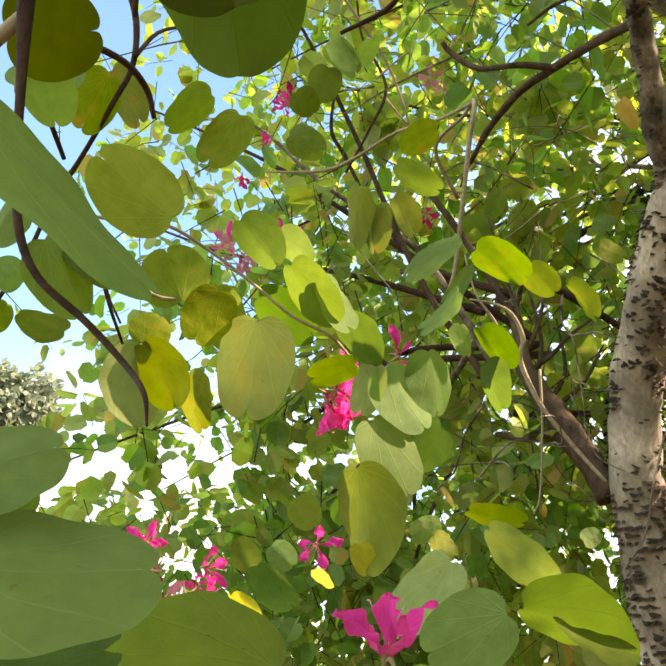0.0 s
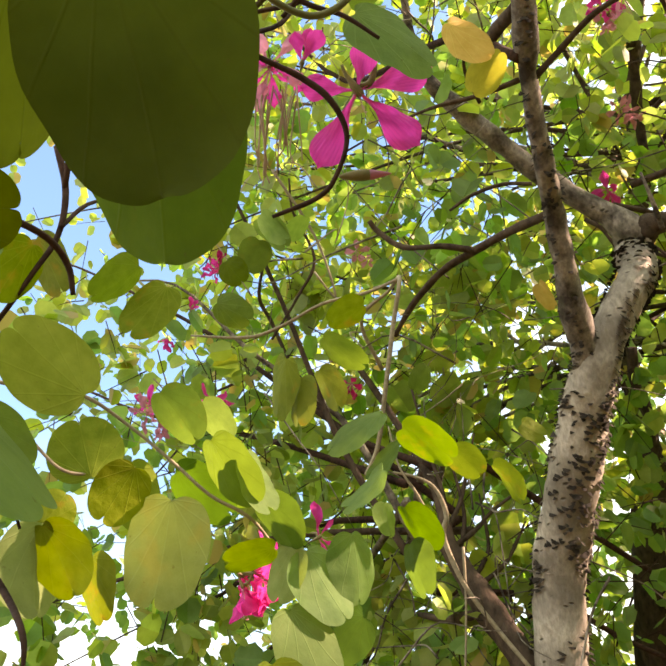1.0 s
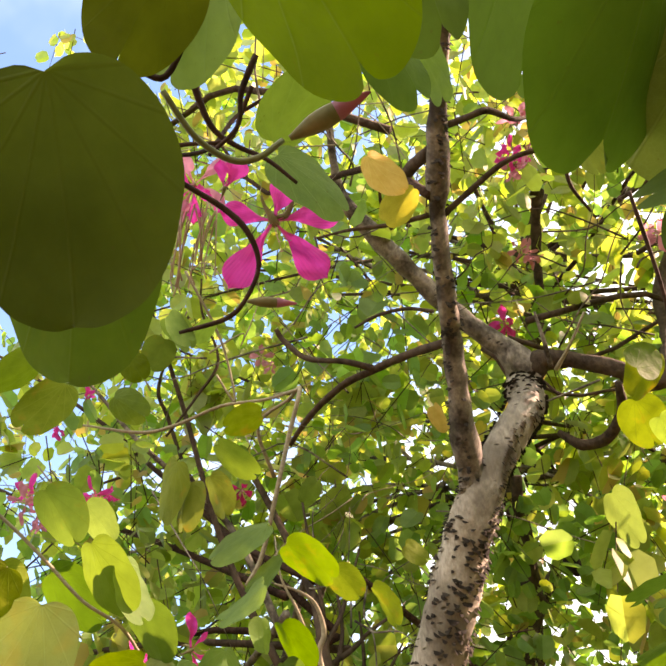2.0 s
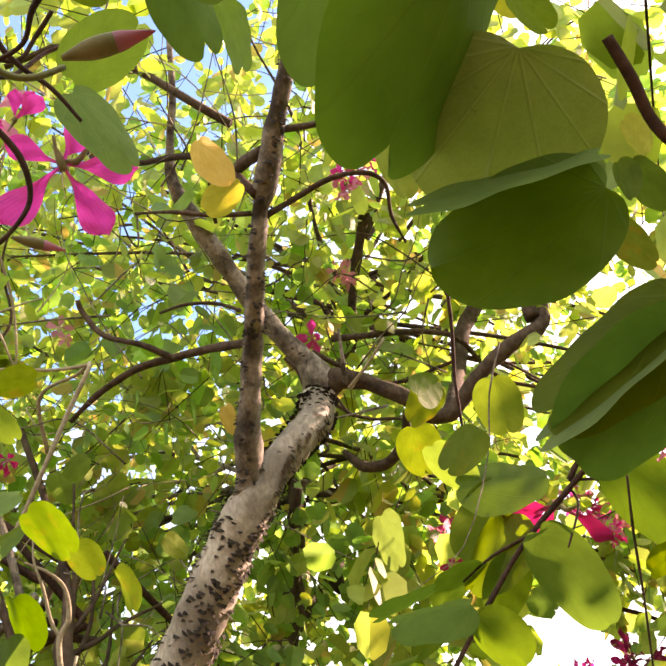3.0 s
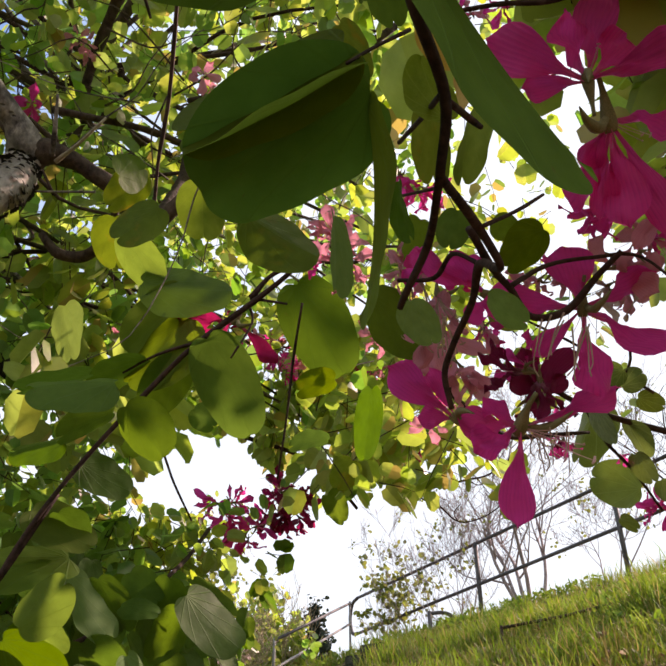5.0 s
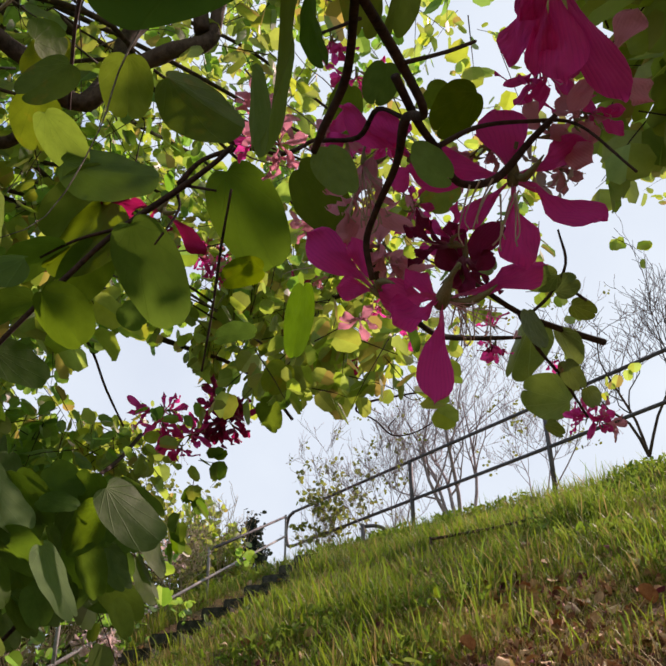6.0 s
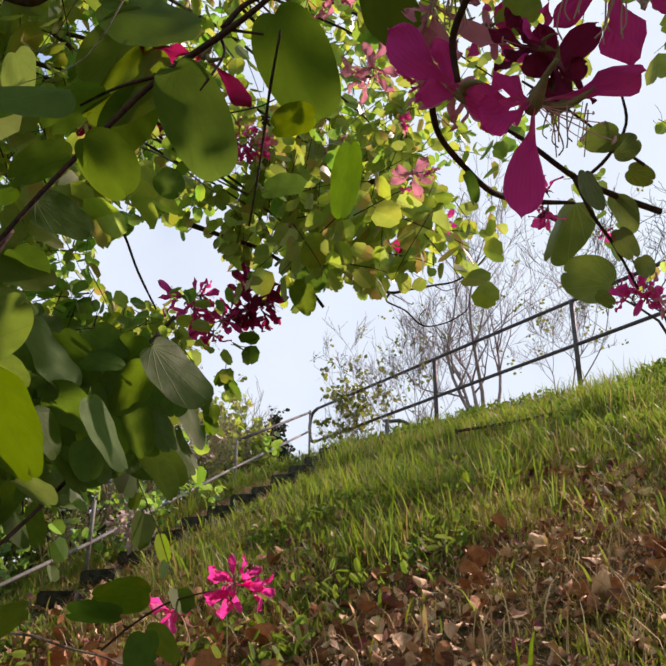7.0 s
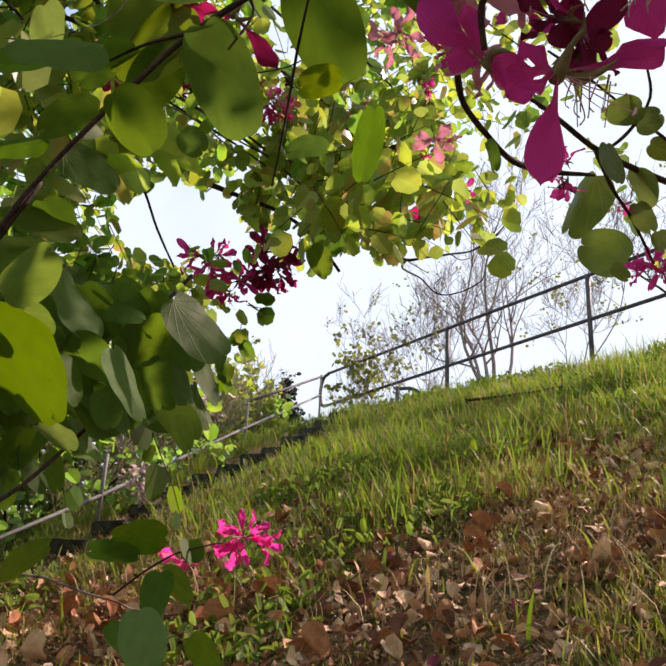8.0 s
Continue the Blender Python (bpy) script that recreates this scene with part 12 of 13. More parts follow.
branch("branch", tree_behind, TWIG, [(0.497, 2.290, 2.736, 0.0096), (0.467, 2.418, 2.797, 0.0078), (0.329, 2.742, 2.880, 0.0060), (0.107, 3.022, 2.693, 0.0036), (-0.020, 3.250, 2.725, 0.0024)], 5, 4)
branch("branch", tree_behind, TWIG, [(1.272, 2.327, 4.466, 0.0117), (1.706, 2.048, 4.806, 0.0095), (2.089, 1.973, 5.148, 0.0073), (2.714, 1.756, 5.673, 0.0044), (2.869, 1.619, 5.932, 0.0029)], 5, 4)
branch("branch", tree_behind, TWIG, [(1.269, 2.310, 4.323, 0.0117), (1.316, 2.553, 4.587, 0.0095), (1.626, 2.878, 4.771, 0.0073), (1.731, 3.240, 5.118, 0.0044), (1.828, 3.559, 5.296, 0.0029)], 5, 4)
branch("branch", tree, BARK_DARK, [(1.021, 1.715, 3.581, 0.0111), (1.392, 1.679, 3.724, 0.0090), (1.654, 1.740, 3.669, 0.0069), (2.142, 1.621, 3.701, 0.0041), (2.356, 1.594, 3.721, 0.0028)], 5, 4)
branch("branch", tree_behind, BARK_DARK, [(1.357, 2.287, 4.294, 0.0117), (0.774, 2.575, 4.626, 0.0095), (0.235, 2.917, 4.989, 0.0073), (-0.576, 3.259, 5.217, 0.0044), (-0.759, 3.656, 5.425, 0.0029)], 5, 4)
branch("branch", tree_behind, BARK_DARK, [(1.388, 2.432, 4.504, 0.0117), (1.490, 2.020, 4.731, 0.0095), (1.553, 1.602, 4.801, 0.0073), (1.657, 1.145, 4.936, 0.0044), (1.856, 0.971, 5.110, 0.0029)], 5, 4)
branch("branch", tree_behind, TWIG, [(0.441, 2.227, 2.938, 0.0117), (0.022, 2.543, 3.242, 0.0095), (-0.528, 2.952, 3.577, 0.0073), (-1.048, 3.297, 3.941, 0.0044), (-1.345, 3.575, 4.009, 0.0029)], 5, 4)
branch("branch", tree_behind, TWIG, [(0.584, 2.210, 3.042, 0.0117), (0.921, 2.394, 2.922, 0.0095), (1.273, 2.529, 2.761, 0.0073), (1.832, 2.708, 2.484, 0.0044), (1.947, 2.775, 2.270, 0.0029)], 5, 4)
branch("branch", tree, BARK_DARK, [(0.999, 1.817, 3.609, 0.0089), (1.275, 1.854, 3.614, 0.0072), (1.546, 1.716, 3.722, 0.0056), (1.937, 1.733, 3.673, 0.0033), (2.152, 1.696, 3.720, 0.0022)], 5, 4)
branch("branch", tree_behind, TWIG, [(0.513, 2.301, 2.672, 0.0112), (0.841, 2.463, 2.722, 0.0091), (1.128, 2.425, 2.562, 0.0070), (1.791, 2.445, 2.408, 0.0042), (1.895, 2.559, 2.463, 0.0028)], 5, 4)
branch("branch", tree, BARK_DARK, [(0.533, 1.202, 3.634, 0.0117), (0.133, 1.311, 3.909, 0.0095), (-0.127, 1.518, 3.945, 0.0073), (-0.691, 1.693, 4.210, 0.0044), (-1.090, 1.757, 4.228, 0.0029)], 5, 4)
branch("branch", tree_behind, TWIG, [(1.363, 2.398, 4.409, 0.0112), (1.406, 2.024, 4.292, 0.0091), (1.541, 1.592, 4.400, 0.0070), (1.802, 1.065, 4.249, 0.0042), (1.849, 0.861, 4.153, 0.0028)], 5, 4)
branch("branch", tree_behind, TWIG, [(1.333, 2.306, 4.366, 0.0117), (2.007, 2.424, 4.553, 0.0095), (2.617, 2.383, 4.395, 0.0073), (3.397, 2.429, 4.396, 0.0044), (3.941, 2.596, 4.294, 0.0029)], 5, 4)
branch("branch", tree_behind, BARK_DARK, [(1.227, 2.734, 3.846, 0.0117), (1.684, 3.230, 4.152, 0.0095), (2.092, 3.782, 4.415, 0.0073), (2.778, 4.426, 4.765, 0.0044), (2.900, 4.635, 4.851, 0.0029)], 5, 4)
branch("branch", tree_behind, TWIG, [(1.282, 2.293, 4.318, 0.0085), (1.123, 2.156, 4.646, 0.0069), (1.034, 2.079, 4.842, 0.0053), (0.923, 1.889, 5.145, 0.0032), (0.811, 1.910, 5.237, 0.0021)], 5, 4)
branch("branch", tree_behind, BARK_DARK, [(1.328, 2.277, 4.450, 0.0111), (1.113, 2.141, 4.651, 0.0090), (0.876, 1.798, 4.804, 0.0070), (0.590, 1.640, 5.069, 0.0042), (0.319, 1.338, 5.258, 0.0028)], 5, 4)
branch("branch", tree_behind, TWIG, [(1.254, 2.845, 3.801, 0.0117), (0.699, 3.295, 3.758, 0.0095), (0.320, 3.711, 3.662, 0.0073), (-0.399, 4.313, 3.494, 0.0044), (-0.879, 4.598, 3.420, 0.0029)], 5, 4)
branch("branch", tree_behind, BARK_MID, [(1.311, 2.311, 4.308, 0.0117), (1.792, 2.174, 5.003, 0.0095), (2.219, 2.213, 5.588, 0.0073), (2.598, 2.246, 6.178, 0.0044), (2.794, 2.190, 6.553, 0.0029)], 5, 4)
branch("branch", tree_behind, BARK_MID, [(1.315, 2.391, 4.450, 0.0117), (0.970, 2.543, 4.915, 0.0095), (0.619, 2.821, 5.536, 0.0073), (0.360, 3.020, 6.151, 0.0044), (0.018, 3.103, 6.378, 0.0029)], 5, 4)
branch("branch", tree_behind, BARK_MID, [(1.330, 2.439, 4.332, 0.0117), (1.934, 2.489, 4.322, 0.0095), (2.498, 2.523, 4.421, 0.0073), (3.232, 2.502, 4.312, 0.0044), (3.678, 2.494, 4.282, 0.0029)], 5, 4)
branch("branch", tree_behind, BARK_DARK, [(1.402, 2.262, 4.614, 0.0117), (0.992, 2.316, 4.563, 0.0095), (0.589, 2.269, 4.375, 0.0073), (0.092, 2.268, 4.104, 0.0044), (-0.260, 2.307, 3.928, 0.0029)], 5, 4)
branch("branch", tree_behind, TWIG, [(1.377, 2.859, 3.910, 0.0117), (1.889, 2.827, 3.946, 0.0095), (2.259, 2.713, 4.034, 0.0073), (2.870, 2.643, 4.013, 0.0044), (3.156, 2.561, 3.921, 0.0029)], 5, 4)
branch("branch", tree_behind, BARK_DARK, [(1.379, 2.866, 3.846, 0.0041), (1.497, 2.726, 3.784, 0.0034), (1.536, 2.588, 3.924, 0.0026), (1.554, 2.380, 3.916, 0.0015), (1.664, 2.236, 3.996, 0.0010)], 5, 4)
branch("branch", tree_behind, BARK_MID, [(1.402, 2.375, 4.306, 0.0117), (0.813, 2.668, 4.802, 0.0095), (0.180, 2.866, 5.365, 0.0073), (-0.699, 3.298, 5.968, 0.0044), (-1.071, 3.543, 6.153, 0.0029)], 5, 4)
branch("branch", tree_behind, BARK_DARK, [(1.383, 2.333, 4.406, 0.0117), (1.923, 2.140, 4.359, 0.0095), (2.383, 1.995, 4.294, 0.0073), (2.943, 1.880, 4.315, 0.0044), (3.247, 1.690, 3.964, 0.0029)], 5, 4)
branch("branch", tree_behind, BARK_DARK, [(1.358, 2.746, 3.782, 0.0117), (1.910, 2.655, 3.880, 0.0095), (2.493, 2.726, 3.901, 0.0073), (3.229, 2.847, 3.923, 0.0044), (3.680, 2.886, 3.837, 0.0029)], 5, 4)
branch("branch", tree_behind, BARK_MID, [(1.221, 2.871, 4.019, 0.0117), (1.059, 3.188, 4.383, 0.0095), (0.978, 3.562, 4.563, 0.0073), (0.736, 3.849, 4.993, 0.0044), (0.753, 4.174, 5.024, 0.0029)], 5, 4)
branch("branch", tree_behind, BARK_DARK, [(1.280, 2.800, 3.879, 0.0117), (1.328, 3.171, 4.296, 0.0095), (1.226, 3.539, 4.675, 0.0073), (1.310, 4.190, 5.024, 0.0044), (1.346, 4.246, 5.471, 0.0029)], 5, 4)
branch("branch", tree_behind, TWIG, [(1.370, 2.807, 3.896, 0.0117), (1.614, 3.146, 4.261, 0.0095), (2.005, 3.409, 4.678, 0.0073), (2.402, 4.009, 5.052, 0.0044), (2.602, 4.337, 5.244, 0.0029)], 5, 4)
branch("branch", tree_behind, BARK_DARK, [(1.350, 2.271, 4.638, 0.0038), (1.235, 2.433, 4.417, 0.0031), (1.144, 2.290, 4.336, 0.0024), (1.139, 2.477, 4.219, 0.0014), (0.886, 2.547, 4.103, 0.0010)], 5, 4)
branch("branch", tree_behind, BARK_DARK, [(1.323, 2.327, 4.576, 0.0082), (1.568, 2.482, 4.577, 0.0066), (1.815, 2.476, 4.455, 0.0051), (2.187, 2.713, 4.380, 0.0031), (2.289, 2.676, 4.407, 0.0020)], 5, 4)
branch("branch", tree, TWIG, [(0.509, 2.164, 2.958, 0.0117), (0.245, 2.380, 3.197, 0.0095), (0.034, 2.602, 3.565, 0.0073), (-0.379, 3.030, 3.697, 0.0044), (-0.531, 3.166, 3.865, 0.0029)], 5, 4)
branch("branch", tree_behind, TWIG, [(1.298, 2.726, 4.029, 0.0099), (1.560, 2.971, 4.072, 0.0080), (1.814, 3.262, 4.033, 0.0062), (2.145, 3.248, 3.705, 0.0037), (2.318, 3.557, 3.802, 0.0025)], 5, 4)
branch("branch", tree, BARK_MID, [(0.545, 2.184, 3.034, 0.0089), (0.568, 2.551, 3.003, 0.0073), (0.766, 2.801, 2.927, 0.0056), (0.890, 3.115, 2.893, 0.0034), (1.097, 3.222, 2.796, 0.0022)], 5, 4)
branch("branch", tree_behind, TWIG, [(1.346, 2.735, 3.894, 0.0064), (1.436, 2.826, 4.027, 0.0052), (1.406, 2.913, 4.193, 0.0040), (1.568, 2.991, 4.419, 0.0024), (1.462, 3.131, 4.419, 0.0016)], 5, 4)
branch("branch", tree_behind, TWIG, [(1.312, 2.409, 4.650, 0.0117), (1.386, 2.934, 5.020, 0.0095), (1.110, 3.505, 5.444, 0.0073), (1.089, 4.206, 5.681, 0.0044), (1.114, 4.612, 5.983, 0.0029)], 5, 4)
branch("branch", tree_behind, BARK_MID, [(1.334, 2.867, 3.886, 0.0117), (1.708, 2.842, 4.030, 0.0095), (2.249, 2.720, 4.116, 0.0073), (2.857, 2.651, 4.117, 0.0044), (3.176, 2.519, 4.188, 0.0029)], 5, 4)
branch("branch", tree_behind, BARK_MID, [(1.225, 2.744, 3.815, 0.0083), (1.342, 2.586, 3.723, 0.0067), (1.617, 2.420, 3.451, 0.0052), (1.843, 2.131, 3.297, 0.0031), (1.985, 2.000, 3.166, 0.0021)], 5, 4)
branch("branch", tree_behind, BARK_MID, [(1.218, 2.851, 3.828, 0.0117), (0.697, 3.270, 3.900, 0.0095), (0.161, 3.645, 3.908, 0.0073), (-0.543, 4.116, 3.948, 0.0044), (-0.752, 4.297, 3.959, 0.0029)], 5, 4)
branch("branch", tree_behind, BARK_MID, [(1.259, 2.694, 3.755, 0.0117), (0.801, 3.189, 4.120, 0.0095), (0.345, 4.019, 4.311, 0.0073), (-0.071, 4.821, 4.440, 0.0044), (-0.508, 5.229, 4.608, 0.0029)], 5, 4)
branch("branch", tree_behind, BARK_MID, [(1.257, 2.354, 4.338, 0.0117), (0.879, 2.646, 4.850, 0.0095), (0.504, 3.115, 5.331, 0.0073), (-0.060, 3.749, 5.901, 0.0044), (-0.321, 3.887, 6.133, 0.0029)], 5, 4)
branch("branch", tree_behind, BARK_MID, [(1.343, 2.441, 4.491, 0.0112), (1.649, 2.200, 4.693, 0.0091), (1.741, 1.986, 4.827, 0.0070), (2.179, 1.472, 5.014, 0.0042), (2.369, 1.410, 4.992, 0.0028)], 5, 4)
branch("branch", tree_behind, BARK_DARK, [(1.361, 2.734, 3.753, 0.0117), (0.986, 3.047, 3.779, 0.0095), (0.520, 3.401, 3.669, 0.0073), (0.082, 3.834, 3.453, 0.0044), (-0.191, 3.958, 3.277, 0.0029)], 5, 4)
branch("branch", tree_behind, BARK_DARK, [(1.271, 2.371, 4.672, 0.0102), (1.542, 2.486, 4.754, 0.0083), (1.945, 2.511, 4.752, 0.0064), (2.448, 2.497, 4.718, 0.0038), (2.637, 2.621, 4.698, 0.0026)], 5, 4)
branch("branch", tree_behind, BARK_MID, [(1.349, 2.746, 3.750, 0.0117), (1.043, 3.099, 4.030, 0.0095), (0.714, 3.318, 4.619, 0.0073), (0.432, 3.838, 4.941, 0.0044), (0.247, 4.110, 5.239, 0.0029)], 5, 4)
branch("branch", tree, TWIG, [(1.093, 1.749, 3.345, 0.0047), (1.053, 1.792, 3.453, 0.0038), (1.044, 1.961, 3.660, 0.0029), (1.075, 1.931, 3.714, 0.0017), (1.146, 2.086, 3.905, 0.0012)], 5, 4)
branch("branch", tree_behind, BARK_MID, [(1.241, 2.874, 3.728, 0.0117), (0.875, 3.503, 3.667, 0.0095), (0.492, 3.821, 3.496, 0.0073), (-0.061, 4.659, 3.274, 0.0044), (-0.354, 5.141, 3.127, 0.0029)], 5, 4)
branch("branch", tree, BARK_DARK, [(0.455, 2.188, 2.698, 0.0113), (0.256, 2.170, 3.033, 0.0092), (0.067, 2.058, 3.448, 0.0071), (-0.150, 1.877, 3.814, 0.0042), (-0.213, 2.088, 3.807, 0.0028)], 5, 4)
branch("branch", tree_behind, BARK_DARK, [(1.337, 2.729, 4.076, 0.0115), (1.782, 2.699, 4.020, 0.0094), (2.033, 2.722, 3.929, 0.0072), (2.603, 2.721, 3.827, 0.0043), (2.873, 2.573, 3.788, 0.0029)], 5, 4)
branch("branch", tree_behind, BARK_MID, [(1.280, 2.785, 3.716, 0.0117), (0.942, 3.027, 3.814, 0.0095), (0.487, 3.240, 3.688, 0.0073), (-0.105, 3.440, 3.926, 0.0044), (-0.319, 3.620, 3.805, 0.0029)], 5, 4)
branch("branch", tree_behind, TWIG, [(1.254, 2.280, 4.373, 0.0117), (0.842, 2.652, 4.771, 0.0095), (0.409, 2.951, 5.278, 0.0073), (-0.074, 3.663, 5.727, 0.0044), (-0.291, 3.854, 5.918, 0.0029)], 5, 4)

for gathered, name, mat, owner, text in ((crown, "crown", CROWN, tree, "two-lobed leaves in the yellow-green lit copy of the crown colour"),
                                         (shade, "crown", CROWN_SHADED, tree_behind, "two-lobed leaves in the deeper green shaded copy of the crown colour"),
                                         (low, "crown", LOW_LEAF_SHADED, tree, "low hanging leaves coloured dark as if in shade")):
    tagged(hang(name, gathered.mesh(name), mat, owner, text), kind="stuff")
    tagged(hang("fine_twig", gathered.twig_mesh("fine_twig"), TWIG, owner), kind="stuff")


# ---- railings ----
def rail_tube(parent, name, pts, r, mat, per=1):
    bm = bmesh.new()
    tube_into(bm, [(*p, r) for p in pts], 10, per)
    return part(name, bm, mat, parent)


def crest_railing():
    foot = Vector((7.25, 4.9, 4.1))
    ob = thing("railing", foot, "grey steel tube railing with two rails along the crest", "railing")
    a, b = Vector((6.634, 1.54, 4.963)), Vector((8.01, 6.99, 5.036))
    way = (b - a).normalized()
    drop = Vector((0, 0, -0.42))
    rail_tube(ob, "top_rail", [a - way * 4, b], 0.017, RAIL)
    rail_tube(ob, "middle_rail", [a - way * 4 + drop, b + drop], 0.017, RAIL)
    bend = [b, b + way * 0.12 + Vector((0, 0, -0.05)), b + way * 0.17 + Vector((0, 0, -0.22)), b + way * 0.12 + Vector((0, 0, -0.39)), b + drop]
    rail_tube(ob, "end_bend", [tuple(p) for p in bend], 0.021, RAIL, 5)
    for k in (1.60, 3.425, -0.25, -2.1):
        p = a + way * k
        rail_tube(ob, "post", [(p.x, p.y, p.z - 0.95), (p.x, p.y, p.z + 0.01)], 0.022, RAIL)


def stair_railing():
    tops = [Vector((7.23, 6.40, 4.69)), Vector((5.06, 5.21, 3.66)), Vector((3.28, 4.42, 2.75)), Vector((1.60, 3.66, 1.95))]
    ob = thing("handrail", (5.06, 5.21, 2.9), "galvanised tube handrail climbing beside the steps", "handrail")
    rail_tube(ob, "lower_rail", [p + Vector((0, 0, -0.24)) for p in tops], 0.0110, RAIL_LIGHT)
    rail_tube(ob, "top_rail", [tops[0] + Vector((0, 0, -0.02)), tops[1] + Vector((0, 0, -0.02))], 0.013, RAIL)
    for p in tops:
        rail_tube(ob, "post", [(p.x, p.y, ground_z(p.x, p.y) - 0.1), (p.x, p.y, p.z)], 0.012, RAIL_LIGHT)


crest_railing()
stair_railing()


def crest_handle():
    a = Vector((6.55, 4.80, 4.085))
    ob = thing("grab_rail", a, "small bent steel grab rail at the head of the steps", "railing")
    rail_tube(ob, "post", [(a.x, a.y, a.z - 0.35), (a.x, a.y, a.z + 0.02)], 0.02, RAIL)
    pts = [(0, 0, 0), (0.10, -0.08, 0.015), (0.17, -0.14, -0.03), (0.18, -0.15, -0.14), (0.18, -0.15, -0.25)]
    rail_tube(ob, "bent_tube", [(a.x + p[0], a.y + p[1], a.z + p[2]) for p in pts], 0.018, RAIL, 4)


def slope_pipe():
    a, b = Vector((5.127, 3.153, 3.353)), Vector((5.487, 2.400, 3.465))
    ob = thing("pipe_rail", (a.x, a.y, ground_z(a.x, a.y)), "low rusty pipe on short posts across the grassy bank", "pipe")
    rail_tube(ob, "pipe", [a, a.lerp(b, 0.5) + Vector((0, 0, -0.015)), b], 0.010, BARK_DARK)
    for p in (a, a.lerp(b, 0.97)):
        rail_tube(ob, "post", [(p.x, p.y, ground_z(p.x, p.y) - 0.15), (p.x, p.y, p.z + 0.015)], 0.010, BARK_DARK)


crest_handle()
slope_pipe()


# ---- steps beside the handrail ----
def box_mesh(name, sx, sy, sz, bevel):
    bm = bmesh.new()
    bmesh.ops.create_cube(bm, size=1.0)
    bmesh.ops.scale(bm, vec=(sx, sy, sz), verts=bm.verts)
    bmesh.ops.bevel(bm, geom=list(bm.edges), offset=bevel, segments=2, affect="EDGES")
    me = bpy.data.meshes.new(name)
    bm.to_mesh(me)
    bm.free()
    return me


def steps():
    ob = thing("steps", (2.75, 3.93, 1.95), "weathered concrete steps half sunk in grass, shaded risers coloured dark", "steps")
    a, b = Vector((2.42, 3.82, 0)), Vector((6.05, 4.93, 0))
    n = 14
    tread = box_mesh("step", 0.22, 0.22, 0.075, 0.010)
    slab = box_mesh("slab_end", 0.10, 0.20, 0.075, 0.014)
    turn = math.degrees(math.atan2(b.y - a.y, b.x - a.x))
    rnd = random.Random(3)
    for i in range(n):
        p = a.lerp(b, i / (n - 1))
        m = pose(p.x, p.y, ground_z(p.x, p.y) + (0.004 if i > 4 else -0.014), rnd.uniform(-2, 2), rnd.uniform(-3, 3), turn + rnd.uniform(-3, 3)) @ pose(0, 0.06, 0)
        # dark block stands for the shadowed riser
        step = hang("step", tread, CONCRETE_SHADED, ob, "", m, False)
        hang("slab_end", slab, CONCRETE, step, "grey concrete end of a step", pose(0.155, -0.03, -0.012, rnd.uniform(-3, 3), 0, rnd.uniform(-4, 4)), False)


steps()


# ---- bare trees and shrubs on the crest ----
def grow(out, at, way, length, radius, level, rnd, bendy=0.25, lift=0.12):
    """One bough with its side shoots, as rows for tubes."""
    pts, p, w = [], Vector(at), Vector(way).normalized()
    n = 4
    for i in range(n + 1):
        pts.append((*p, max(radius * (1 - 0.75 * i / n), 0.0021)))
        w = (w + Vector((rnd.gauss(0, bendy), rnd.gauss(0, bendy), rnd.gauss(0, bendy * 0.6) + lift))).normalized()
        p = p + w * (length / n)
    out[level].append(pts)
    if level + 1 < len(out):
        for i in range((7, 6, 4)[level]):
            k = rnd.uniform(0.3, 1.0)
            j = min(int(k * n), n - 1)
            q = Vector(pts[j][:3]).lerp(Vector(pts[j + 1][:3]), k * n - j)
            d = (w * 0.7 + Vector((rnd.gauss(0, 0.6), rnd.gauss(0, 0.6), rnd.gauss(0, 0.35) + 0.35))).normalized()
            grow(out, q, d, length * rnd.uniform(0.35, 0.6), max(pts[j][3] * 0.6, 0.002), level + 1, rnd, bendy, lift)


def bare_tree(place, height, stems, label, seed, radius=0.02, fan=0.35, category="tree", mat=None, leaves=None, levels=4):
    rnd = random.Random(seed)
    ob = thing("bare_tree" if category == "tree" else "shrub", place, label, category)
    for s in range(stems):
        out = [[] for _ in range(levels)]
        d = Vector((rnd.gauss(0, fan), rnd.gauss(0, fan), 1))
        grow(out, place, d, height * rnd.uniform(0.75, 1.0), radius, 0, rnd)
        bm = bmesh.new()
        for pts in out[0] + out[1]:
            tube_into(bm, pts, 6, 2)
        part("stem", bm, mat or BARE_TWIG, ob)
        bm = bmesh.new()
        for level in out[2:]:
            for pts in level:
                tube_into(bm, pts, 3, 1)
        tagged(part("twig_tip", bm, mat or BARE_TWIG, ob), kind="stuff")
        if leaves is not None:
            ends = [pts[-1][:3] for level in out[1:] for pts in level]
            for e in ends:
                if rnd.random() < leaves[1]:
                    leaves[0].sprays(e, 0.06, 1, leaves[2], 0.4, 4, 0.10)
    return ob


shrub_leaves = Foliage(31)
bare_tree((7.69, 4.44, 4.10), 2.0, 5, "leafless small tree with pale branching stems on the crest", 4, 0.024, 0.26, leaves=(shrub_leaves, 0.02, 0.035))
bare_tree((7.75, 5.35, 4.05), 1.5, 5, "leafless thin shrub beside the railing", 6, 0.008, 0.28, "shrub", leaves=(shrub_leaves, 0.05, 0.035))
bare_tree((7.75, 3.55, 4.2), 1.5, 3, "thin leafless sapling beside the railing", 8, 0.009, 0.25, "shrub", leaves=(shrub_leaves, 0.08, 0.035))
bare_tree((7.0, 2.25, 4.25), 1.5, 3, "dark-stemmed leafless shrub on the crest", 9, 0.014, 0.3, "shrub", BARK_DARK)
